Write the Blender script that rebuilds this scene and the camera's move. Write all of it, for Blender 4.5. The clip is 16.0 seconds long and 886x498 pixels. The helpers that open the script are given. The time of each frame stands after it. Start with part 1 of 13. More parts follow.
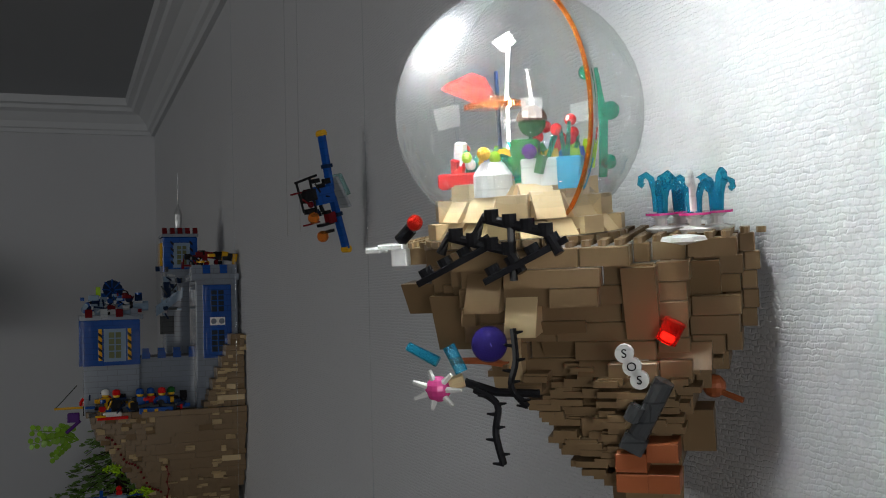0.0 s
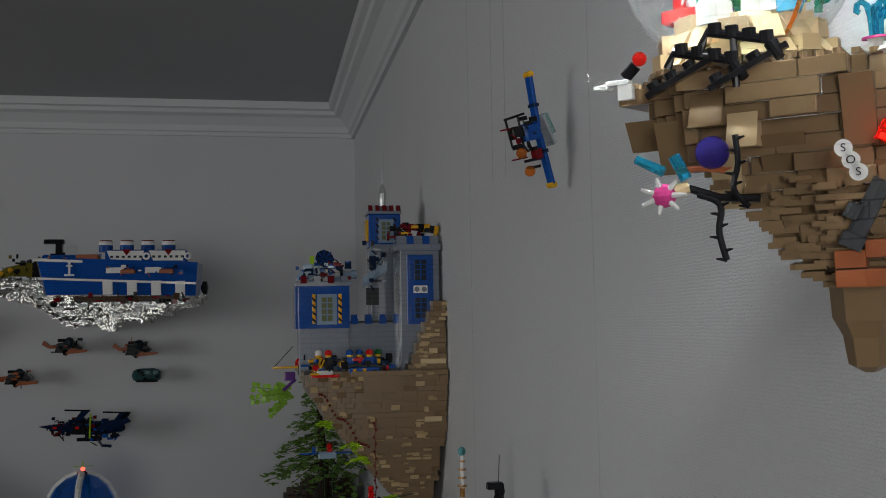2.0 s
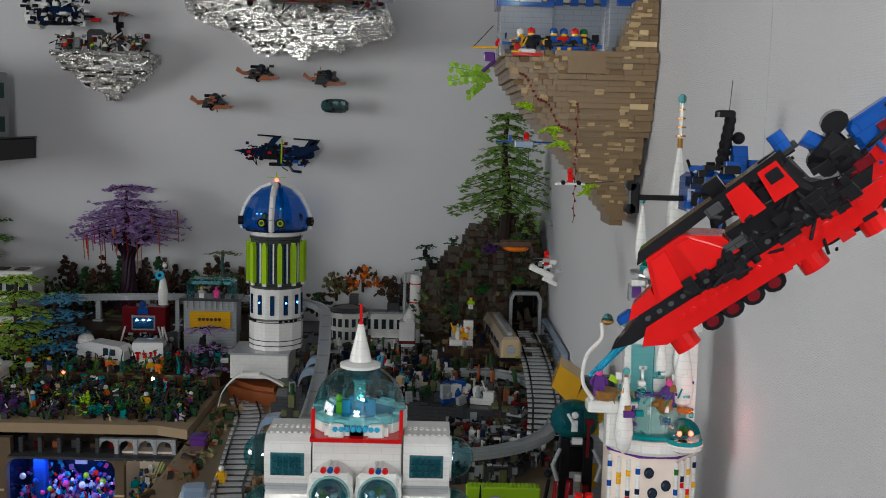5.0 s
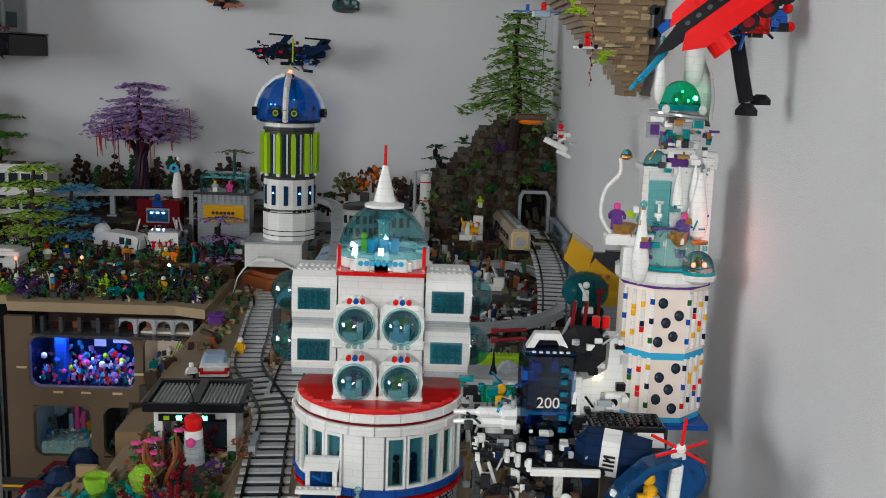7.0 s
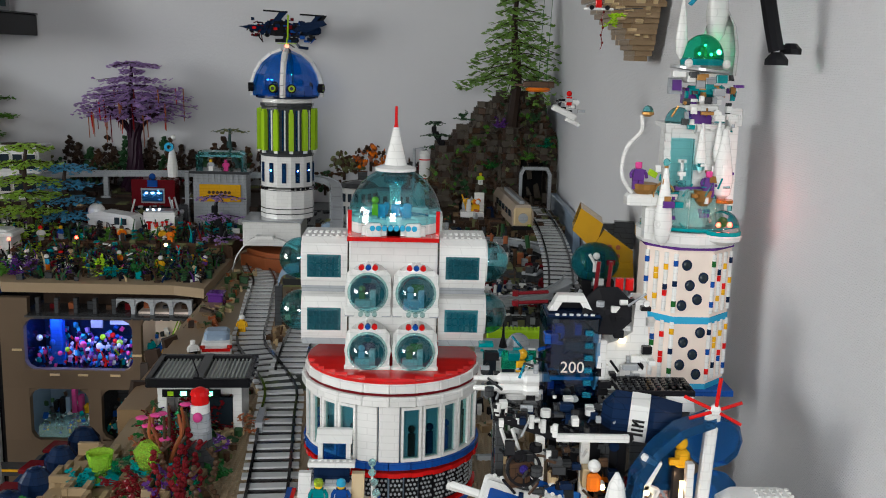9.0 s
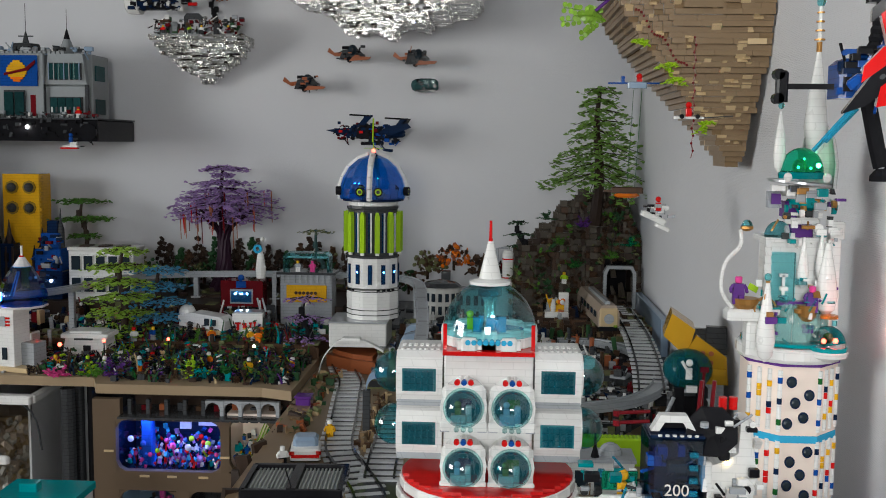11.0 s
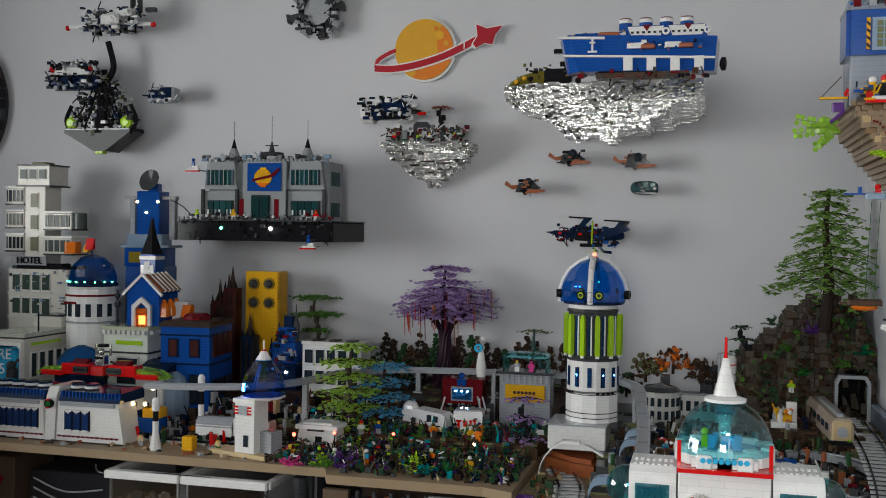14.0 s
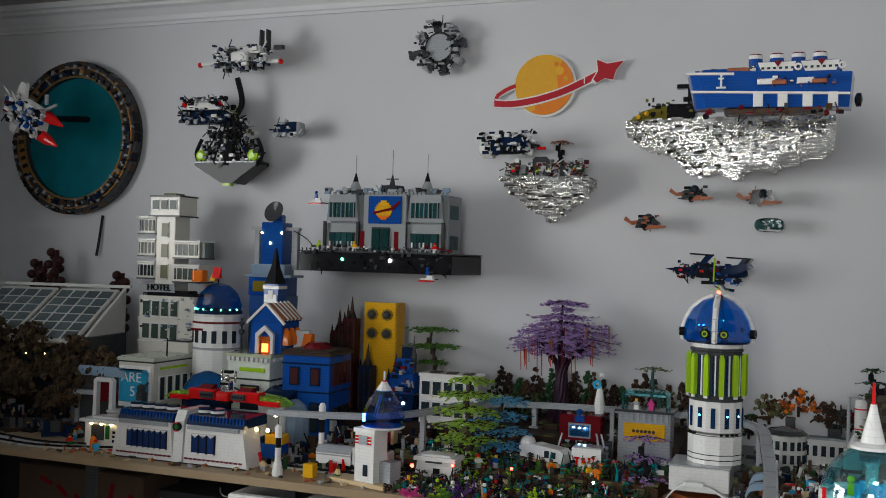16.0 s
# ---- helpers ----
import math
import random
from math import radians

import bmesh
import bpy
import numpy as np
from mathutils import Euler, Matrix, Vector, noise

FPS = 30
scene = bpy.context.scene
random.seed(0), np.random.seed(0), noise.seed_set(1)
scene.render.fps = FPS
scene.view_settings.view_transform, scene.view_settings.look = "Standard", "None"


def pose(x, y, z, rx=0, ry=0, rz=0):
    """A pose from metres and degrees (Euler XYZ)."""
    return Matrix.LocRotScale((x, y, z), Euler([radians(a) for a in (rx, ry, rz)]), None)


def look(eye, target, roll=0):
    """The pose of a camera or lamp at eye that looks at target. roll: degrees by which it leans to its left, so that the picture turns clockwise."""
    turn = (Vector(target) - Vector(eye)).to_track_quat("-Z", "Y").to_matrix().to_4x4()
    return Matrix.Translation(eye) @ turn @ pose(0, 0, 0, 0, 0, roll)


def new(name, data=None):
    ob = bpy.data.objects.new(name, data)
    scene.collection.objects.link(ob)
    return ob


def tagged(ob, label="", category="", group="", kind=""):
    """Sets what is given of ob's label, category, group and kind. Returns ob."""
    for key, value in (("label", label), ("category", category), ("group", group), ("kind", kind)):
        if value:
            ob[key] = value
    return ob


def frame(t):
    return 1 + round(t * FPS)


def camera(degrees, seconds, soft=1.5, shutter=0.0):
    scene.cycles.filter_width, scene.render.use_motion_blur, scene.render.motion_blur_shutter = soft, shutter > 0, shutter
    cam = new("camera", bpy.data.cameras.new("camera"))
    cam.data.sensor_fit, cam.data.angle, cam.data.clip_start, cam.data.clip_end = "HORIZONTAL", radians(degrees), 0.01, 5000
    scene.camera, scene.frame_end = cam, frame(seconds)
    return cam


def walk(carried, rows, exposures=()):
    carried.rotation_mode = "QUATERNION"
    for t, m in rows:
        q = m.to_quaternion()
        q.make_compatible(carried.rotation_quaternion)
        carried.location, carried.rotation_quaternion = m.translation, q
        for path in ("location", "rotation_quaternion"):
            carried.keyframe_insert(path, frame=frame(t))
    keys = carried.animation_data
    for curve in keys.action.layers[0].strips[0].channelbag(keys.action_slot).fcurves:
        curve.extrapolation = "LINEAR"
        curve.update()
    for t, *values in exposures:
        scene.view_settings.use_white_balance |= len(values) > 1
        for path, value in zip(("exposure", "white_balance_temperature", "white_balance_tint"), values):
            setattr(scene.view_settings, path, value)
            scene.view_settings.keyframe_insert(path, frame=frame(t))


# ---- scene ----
cam = camera(47.4, 16.0, 1.0)
PATH = [
    (0, (0.04, 0.048, 1.911), (0.745, 1.918, 2.004), -1.6),
    (0.5, (0.036, 0.047, 1.885), (0.686, 1.937, 1.966), -1.8),
    (1, (0.028, 0.04, 1.86), (0.582, 1.96, 1.938), -1.8),
    (1.5, (0.015, 0.025, 1.838), (0.466, 1.971, 1.947), -1.5),
    (2, (0.002, 0.009, 1.812), (0.358, 1.972, 1.96), -1.0),
    (2.5, (-0.007, 0.015, 1.786), (0.272, 1.989, 1.944), -0.6),
    (3, (-0.017, 0.02, 1.752), (0.203, 2.0, 1.925), -0.0),
    (3.5, (-0.029, 0.036, 1.714), (0.135, 2.025, 1.842), 0.5),
    (4, (-0.039, 0.073, 1.685), (0.066, 2.07, 1.684), 0.8),
    (4.5, (-0.047, 0.088, 1.641), (0.003, 2.084, 1.514), 1.1),
    (5, (-0.041, 0.095, 1.599), (-0.017, 2.08, 1.356), 1.4),
    (5.2, (-0.039, 0.092, 1.585), (-0.019, 2.073, 1.312), 1.5),
    (7.3, (-0.073, 0.032, 1.457), (-0.041, 1.997, 1.085), 2.1),
    (7.5, (-0.076, 0.032, 1.449), (-0.03, 1.994, 1.064), 2.0),
    (8, (-0.084, 0.04, 1.431), (-0.014, 1.993, 1.008), 2.1),
    (8.2, (-0.086, 0.049, 1.428), (-0.018, 2.003, 1.006), 1.9),
    (10.3, (-0.117, 0.085, 1.448), (-0.152, 2.067, 1.185), 1.0),
    (10.5, (-0.118, 0.083, 1.453), (-0.176, 2.067, 1.206), 0.9),
    (11, (-0.125, 0.078, 1.462), (-0.231, 2.064, 1.252), 0.6),
    (11.5, (-0.134, 0.067, 1.473), (-0.294, 2.053, 1.306), 0.4),
    (12, (-0.139, 0.056, 1.481), (-0.364, 2.039, 1.358), 0.3),
    (12.5, (-0.141, 0.048, 1.484), (-0.456, 2.021, 1.389), 0.1),
    (13, (-0.145, 0.042, 1.49), (-0.544, 2.001, 1.42), 0.2),
    (13.5, (-0.152, 0.031, 1.493), (-0.612, 1.977, 1.445), 0.5),
    (14, (-0.156, 0.024, 1.495), (-0.668, 1.957, 1.461), 0.8),
    (14.5, (-0.162, 0.018, 1.496), (-0.733, 1.935, 1.473), 1.1),
    (15, (-0.169, 0.011, 1.501), (-0.773, 1.918, 1.498), 1.4),
    (15.5, (-0.187, -0.001, 1.499), (-0.827, 1.894, 1.513), 1.6),
    (16, (-0.195, -0.003, 1.5), (-0.906, 1.866, 1.525), 1.7),
]
EXPO = [(0.0, -2.05), (1.0, -1.68), (2.0, -1.42), (3.0, -1.15), (3.5, -0.9), (4.0, -0.62), (5.0, -0.22), (7.5, 0.1), (8.0, 0.14), (10.5, 0.16), (12.0, 0.13), (14.0, 0.09), (16.0, 0.08)]
walk(cam, [(t, look(eye, target, roll)) for t, eye, target, roll in PATH], EXPO)

# ---- light ----
world = bpy.data.worlds.new("world")
world.use_nodes = True
scene.world = world
_nt = world.node_tree
_sky = _nt.nodes.new("ShaderNodeTexSky")
_sky.sky_type, _sky.sun_disc = "NISHITA", False
_sky.sun_elevation, _sky.sun_rotation = radians(35), radians(250)
_nt.nodes["Background"].inputs[1].default_value = 0.1
_nt.links.new(_sky.outputs[0], _nt.nodes["Background"].inputs[0])


def area_lamp(name, place, target, sx, sy, watts, colour):
    d = bpy.data.lights.new(name, "AREA")
    d.shape, d.size, d.size_y, d.energy, d.color = "RECTANGLE", sx, sy, watts, colour
    ob = new(name, d)
    ob.matrix_world = look(place, target)
    return ob


def point_lamp(name, place, watts, colour, r=0.004):
    d = bpy.data.lights.new(name, "POINT")
    d.energy, d.color, d.shadow_soft_size = watts, colour, r
    ob = new(name, d)
    ob.location = place
    return ob


area_lamp("window_daylight", (-4.33, 0.72, 1.65), (0.0, 2.0, 1.45), 2.25, 1.3, 88, (0.96, 0.985, 0.975))
# Unseen source added behind the camera to fill the front sides.
area_lamp("window_daylight_rear", (-0.45, -1.92, 1.78), (0.0, 2.6, 1.15), 1.0, 0.76, 64, (0.985, 0.99, 0.97))

# ---- materials ----
MATS = {}


def _mat(name):
    m = bpy.data.materials.new(name)
    m.use_nodes = True
    return m, m.node_tree, m.node_tree.nodes["Principled BSDF"]


def plastic(name, rgb, rough=0.07, vary=0.12, metal=0.0, scale=60.0, bump=0.05, trans=0.0, emit=0.0, alpha=1.0, brick=0.0):
    """Moulded plastic: slight tint from piece to piece, dust and fine scratches."""
    if name in MATS:
        return MATS[name]
    m, nt, p = _mat(name)
    oi = nt.nodes.new("ShaderNodeObjectInfo")
    tc = nt.nodes.new("ShaderNodeTexCoord")
    n1 = nt.nodes.new("ShaderNodeTexNoise")
    n1.inputs["Scale"].default_value, n1.inputs["Detail"].default_value = scale, 4
    n2 = nt.nodes.new("ShaderNodeTexNoise")
    n2.inputs["Scale"].default_value = scale * 14
    nt.links.new(tc.outputs["Object"], n1.inputs["Vector"])
    nt.links.new(tc.outputs["Object"], n2.inputs["Vector"])
    add = nt.nodes.new("ShaderNodeMath")
    add.operation = "ADD"
    nt.links.new(oi.outputs["Random"], add.inputs[0])
    nt.links.new(n1.outputs["Fac"], add.inputs[1])
    mr = nt.nodes.new("ShaderNodeMapRange")
    mr.inputs["From Min"].default_value, mr.inputs["From Max"].default_value = 0.2, 1.8
    mr.inputs["To Min"].default_value, mr.inputs["To Max"].default_value = 1 - vary, 1 + vary
    nt.links.new(add.outputs[0], mr.inputs["Value"])
    hs = nt.nodes.new("ShaderNodeHueSaturation")
    hs.inputs["Color"].default_value = (*rgb, 1)
    if brick:
        sp, cb, sm = (nt.nodes.new(k) for k in ("ShaderNodeSeparateXYZ", "ShaderNodeCombineXYZ", "ShaderNodeMath"))
        nt.links.new(tc.outputs["Object"], sp.inputs[0])
        nt.links.new(sp.outputs[0], sm.inputs[0])
        nt.links.new(sp.outputs[1], sm.inputs[1])
        nt.links.new(sm.outputs[0], cb.inputs[0])
        nt.links.new(sp.outputs[2], cb.inputs[1])
        bt = nt.nodes.new("ShaderNodeTexBrick")
        bt.inputs["Scale"].default_value, bt.inputs["Mortar Size"].default_value, bt.inputs["Mortar Smooth"].default_value = 1.0, 0.00055, 0.3
        bt.inputs["Brick Width"].default_value, bt.inputs["Row Height"].default_value = 0.032, 0.0096
        nt.links.new(cb.outputs[0], bt.inputs["Vector"])
        dk = nt.nodes.new("ShaderNodeMath")
        dk.operation = "MULTIPLY_ADD"
        dk.inputs[1].default_value = -brick
        nt.links.new(bt.outputs["Fac"], dk.inputs[0])
        nt.links.new(mr.outputs[0], dk.inputs[2])
        nt.links.new(dk.outputs[0], hs.inputs["Value"])
    else:
        nt.links.new(mr.outputs[0], hs.inputs["Value"])
    nt.links.new(hs.outputs[0], p.inputs["Base Color"])
    rr = nt.nodes.new("ShaderNodeMapRange")
    rr.inputs["To Min"].default_value, rr.inputs["To Max"].default_value = max(0.02, rough - 0.04), rough + 0.02
    nt.links.new(n1.outputs["Fac"], rr.inputs["Value"])
    nt.links.new(rr.outputs[0], p.inputs["Roughness"])
    b = nt.nodes.new("ShaderNodeBump")
    b.inputs["Strength"].default_value, b.inputs["Distance"].default_value = bump, 0.0006
    nt.links.new(n2.outputs["Fac"], b.inputs["Height"])
    nt.links.new(b.outputs[0], p.inputs["Normal"])
    p.inputs["Metallic"].default_value = metal
    p.inputs["Specular IOR Level"].default_value = 0.14 if max(rgb) < 0.2 else 0.3
    p.inputs["Transmission Weight"].default_value = trans
    p.inputs["IOR"].default_value = 1.45 if trans < 0.5 else 1.2
    p.inputs["Alpha"].default_value = alpha
    if emit:
        p.inputs["Emission Color"].default_value, p.inputs["Emission Strength"].default_value = (*rgb, 1), emit
    MATS[name] = m
    return m


WHITE = plastic("white_plastic", (0.71, 0.71, 0.695), brick=0.13)
CREAM = plastic("cream_plastic", (0.78, 0.66, 0.58), 0.35)
LGRAY = plastic("light_grey_plastic", (0.33, 0.35, 0.37), brick=0.25)
DGRAY = plastic("dark_grey_plastic", (0.055, 0.058, 0.062), brick=0.5)
BLACK = plastic("black_plastic", (0.012, 0.012, 0.014))
BLUE = plastic("blue_plastic", (0.008, 0.066, 0.30), brick=0.3)
DBLUE = plastic("dark_blue_plastic", (0.007, 0.019, 0.055), brick=0.4)
AZURE = plastic("azure_plastic", (0.03, 0.33, 0.55))
RED = plastic("red_plastic", (0.58, 0.010, 0.010))
DRED = plastic("dark_red_plastic", (0.13, 0.008, 0.012))
YELLOW = plastic("yellow_plastic", (0.68, 0.36, 0.015), brick=0.2)
ORANGE = plastic("orange_plastic", (0.70, 0.16, 0.012))
LIME = plastic("lime_plastic", (0.33, 0.55, 0.02))
GREEN = plastic("green_plastic", (0.015, 0.11, 0.025))
LEAF = plastic("leaf_green_plastic", (0.065, 0.19, 0.022), 0.4, 0.3)
DLEAF = plastic("dark_leaf_plastic", (0.025, 0.075, 0.03), 0.45, 0.3)
OLIVE = plastic("olive_plastic", (0.13, 0.14, 0.06), 0.45, 0.2)
TAN = plastic("tan_plastic", (0.56, 0.42, 0.24), 0.35)
DTAN = plastic("dark_tan_plastic", (0.20, 0.132, 0.07), 0.3, 0.09)
BROWN = plastic("brown_plastic", (0.07, 0.038, 0.022), 0.4, 0.3, brick=0.5)
DBROWN = plastic("dark_brown_plastic", (0.035, 0.022, 0.016), 0.45, 0.3)
ROCKGREY = plastic("rock_grey_brown", (0.075, 0.062, 0.048), 0.45, 0.35)
RUST = plastic("rust_plastic", (0.30, 0.085, 0.03), 0.4)
PINK = plastic("pink_plastic", (0.62, 0.06, 0.25))
PURPLE = plastic("purple_plastic", (0.10, 0.03, 0.20))
LAVENDER = plastic("lavender_plastic", (0.30, 0.18, 0.42), 0.35, 0.3)
GOLD = plastic("gold_plastic", (0.36, 0.18, 0.05), 0.3, metal=0.5)
TEAL = plastic("teal_plastic", (0.0, 0.22, 0.24))
STONE = plastic("blue_grey_stone_plastic", (0.19, 0.215, 0.26), 0.16, brick=0.25)
SAND = plastic("sand_blue_plastic", (0.22, 0.30, 0.40))
CHROME = plastic("silver_chrome", (0.56, 0.55, 0.52), 0.12, 0.4, metal=1.0, bump=0.6)
SILVER = plastic("silver_paint", (0.42, 0.43, 0.44), 0.3, metal=0.6)
SKIN = plastic("figure_yellow", (0.75, 0.45, 0.03))
STRIPE = plastic("sleeper_grey", (0.52, 0.53, 0.54), 0.35)
T_TEAL = plastic("clear_teal", (0.25, 0.75, 0.80), 0.04, 0.05, trans=0.95, bump=0.0)
T_BLUE = plastic("clear_blue", (0.03, 0.22, 0.62), 0.05, 0.1, trans=0.85, bump=0.0)
T_DBLUE = plastic("clear_dark_blue", (0.02, 0.12, 0.30), 0.05, 0.1, trans=0.7, bump=0.0)
T_GREEN = plastic("clear_green", (0.02, 0.60, 0.36), 0.05, 0.1, trans=0.85, bump=0.0)
T_LIME = plastic("clear_lime", (0.50, 0.85, 0.10), 0.06, 0.1, trans=0.7, bump=0.0)
T_RED = plastic("clear_red", (0.85, 0.03, 0.02), 0.06, 0.1, trans=0.75, bump=0.0)
T_ORANGE = plastic("clear_orange", (0.95, 0.30, 0.05), 0.06, 0.1, trans=0.75, bump=0.0)
T_PURPLE = plastic("clear_purple", (0.07, 0.05, 0.35), 0.05, 0.1, trans=0.6, bump=0.0)
T_CYAN = plastic("clear_cyan", (0.05, 0.55, 0.80), 0.05, 0.1, trans=0.8, bump=0.0)
T_AQUA = plastic("clear_aqua_panel", (0.55, 0.85, 0.83), 0.1, 0.05, trans=0.75, bump=0.0)
GLASS = plastic("clear_acrylic", (0.96, 0.98, 1.0), 0.02, 0.01, trans=1.0, bump=0.0)
DGLASS = plastic("dark_window_glass", (0.02, 0.03, 0.04), 0.05, 0.1, bump=0.0)
BINCLEAR = plastic("frosted_bin_plastic", (0.60, 0.61, 0.62), 0.4, 0.15, trans=0.35, scale=12)
L_BLUE = plastic("blue_led", (0.05, 0.25, 1.0), emit=22)
L_RED = plastic("red_led", (1.0, 0.05, 0.03), emit=14)
L_WARM = plastic("warm_led", (1.0, 0.72, 0.30), emit=10)
L_WHITE = plastic("white_led", (1.0, 0.97, 0.92), emit=30)
L_GREEN = plastic("green_led", (0.1, 1.0, 0.4), emit=8)
def thin_glass(name, rgb=(1, 1, 1), low=0.03, high=0.55, haze=0.0):
    """Thin clear shell: lets the view straight through, with a sharp sheen."""
    m = bpy.data.materials.new(name)
    m.use_nodes = True
    nt = m.node_tree
    nt.nodes.clear()
    o, mix, tr, gl, lw = (nt.nodes.new(t) for t in ("ShaderNodeOutputMaterial", "ShaderNodeMixShader", "ShaderNodeBsdfTransparent", "ShaderNodeBsdfGlossy", "ShaderNodeLayerWeight"))
    tr.inputs[0].default_value = (*rgb, 1)
    gl.inputs["Roughness"].default_value = 0.03
    lw.inputs[0].default_value = 0.5
    pw = nt.nodes.new("ShaderNodeMath")
    pw.operation = "POWER"
    pw.inputs[1].default_value = 3.5
    ml = nt.nodes.new("ShaderNodeMapRange")
    ml.inputs["To Min"].default_value, ml.inputs["To Max"].default_value = low, high
    nt.links.new(lw.outputs["Facing"], pw.inputs[0])
    nt.links.new(pw.outputs[0], ml.inputs["Value"])
    nt.links.new(ml.outputs[0], mix.inputs[0])
    nt.links.new(tr.outputs[0], mix.inputs[1])
    nt.links.new(gl.outputs[0], mix.inputs[2])
    # Mixes in white translucence so the shell looks milky with glare.
    if haze:
        film, both = nt.nodes.new("ShaderNodeBsdfTranslucent"), nt.nodes.new("ShaderNodeMixShader")
        film.inputs[0].default_value = (0.9, 0.92, 0.92, 1)
        both.inputs[0].default_value = haze
        nt.links.new(mix.outputs[0], both.inputs[1])
        nt.links.new(film.outputs[0], both.inputs[2])
        nt.links.new(both.outputs[0], o.inputs[0])
    else:
        nt.links.new(mix.outputs[0], o.inputs[0])
    return m


THINGLASS = thin_glass("thin_acrylic", (0.95, 0.975, 0.98), 0.1, 0.8)
HAZEGLASS = thin_glass("hazy_acrylic", (0.95, 0.975, 0.98), 0.1, 0.8, 0.035)
SHELL = thin_glass("thin_teal_shell", (0.27, 0.72, 0.78), 0.12, 0.65)
PANE = thin_glass("thin_window_pane", (0.62, 0.88, 0.87), 0.08, 0.5)
BSHELL = thin_glass("thin_blue_shell", (0.05, 0.42, 0.88), 0.08, 0.6)
DSHELL = thin_glass("thin_dark_blue_shell", (0.05, 0.26, 0.50), 0.06, 0.45)
MIX = [RED, BLUE, WHITE, DGRAY, TAN, GREEN, DBLUE, LGRAY, ORANGE, BROWN, AZURE, YELLOW]


def wallpaint(name, rgb, weave=360.0, strength=0.55, dist=0.0007):
    """Painted woven wallpaper: fine basket relief, faint blotches."""
    m, nt, p = _mat(name)
    tc = nt.nodes.new("ShaderNodeTexCoord")
    n1 = nt.nodes.new("ShaderNodeTexNoise")
    n1.inputs["Scale"].default_value, n1.inputs["Detail"].default_value = 1.7, 5
    nt.links.new(tc.outputs["Object"], n1.inputs["Vector"])
    cr = nt.nodes.new("ShaderNodeValToRGB")
    cr.color_ramp.elements[0].position, cr.color_ramp.elements[1].position = 0.3, 0.75
    cr.color_ramp.elements[0].color = (*[c * 0.93 for c in rgb], 1)
    cr.color_ramp.elements[1].color = (*rgb, 1)
    nt.links.new(n1.outputs["Fac"], cr.inputs["Fac"])
    nt.links.new(cr.outputs[0], p.inputs["Base Color"])
    sp, cb, sm = (nt.nodes.new(k) for k in ("ShaderNodeSeparateXYZ", "ShaderNodeCombineXYZ", "ShaderNodeMath"))
    wob = nt.nodes.new("ShaderNodeTexNoise")
    wob.inputs["Scale"].default_value = weave * 0.45
    ad = nt.nodes.new("ShaderNodeVectorMath")
    ad.operation = "MULTIPLY_ADD"
    ad.inputs[1].default_value = (1.3 / weave, 1.3 / weave, 1.3 / weave)
    nt.links.new(tc.outputs["Object"], wob.inputs["Vector"])
    nt.links.new(wob.outputs["Color"], ad.inputs[0])
    nt.links.new(tc.outputs["Object"], ad.inputs[2])
    nt.links.new(ad.outputs[0], sp.inputs[0])
    nt.links.new(sp.outputs[0], sm.inputs[0])
    nt.links.new(sp.outputs[1], sm.inputs[1])
    nt.links.new(sm.outputs[0], cb.inputs[0])
    nt.links.new(sp.outputs[2], cb.inputs[1])
    v = nt.nodes.new("ShaderNodeTexBrick")
    v.inputs["Scale"].default_value, v.inputs["Mortar Smooth"].default_value = 1.0, 1.0
    v.inputs["Brick Width"].default_value, v.inputs["Row Height"].default_value, v.inputs["Mortar Size"].default_value = 1.5 / weave, 1.0 / weave, 0.28 / weave
    v.inputs["Bias"].default_value = 0.0
    nt.links.new(cb.outputs[0], v.inputs["Vector"])
    b = nt.nodes.new("ShaderNodeBump")
    b.inputs["Strength"].default_value, b.inputs["Distance"].default_value = strength, dist
    b.invert = True
    nt.links.new(v.outputs["Fac"], b.inputs["Height"])
    nt.links.new(b.outputs[0], p.inputs["Normal"])
    p.inputs["Roughness"].default_value = 0.62
    return m


WALL = wallpaint("wall_paint", (0.63, 0.635, 0.66))
# Unseen walls are made darker than WALL to cut bounced fill light.
LOWBOUNCE = wallpaint("low_bounce_grey", (0.27, 0.27, 0.28))
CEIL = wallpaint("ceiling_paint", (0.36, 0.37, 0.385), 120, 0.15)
PLASTER = plastic("coving_plaster", (0.62, 0.63, 0.65), 0.5, 0.05, scale=9)
BOARD = plastic("table_board", (0.27, 0.20, 0.125), 0.45, 0.2, scale=7, bump=0.3)
KRAFT = plastic("brown_card", (0.125, 0.088, 0.058), 0.7, 0.15, scale=11, bump=0.3)
# Darker copy of KRAFT, with the under-table shade put into its colour.
SHADECARD = plastic("shaded_brown_card", (0.05, 0.034, 0.024), 0.7, 0.2, scale=11, bump=0.3)
FLOOR = plastic("floor_laminate", (0.16, 0.11, 0.07), 0.4, 0.3, scale=5, bump=0.2)
# Near-black; carries the deep shade under the table in its colour.
PIT = plastic("under_table_shade", (0.02, 0.02, 0.024), 0.8, 0.3, scale=8)

# ---- mesh helpers ----


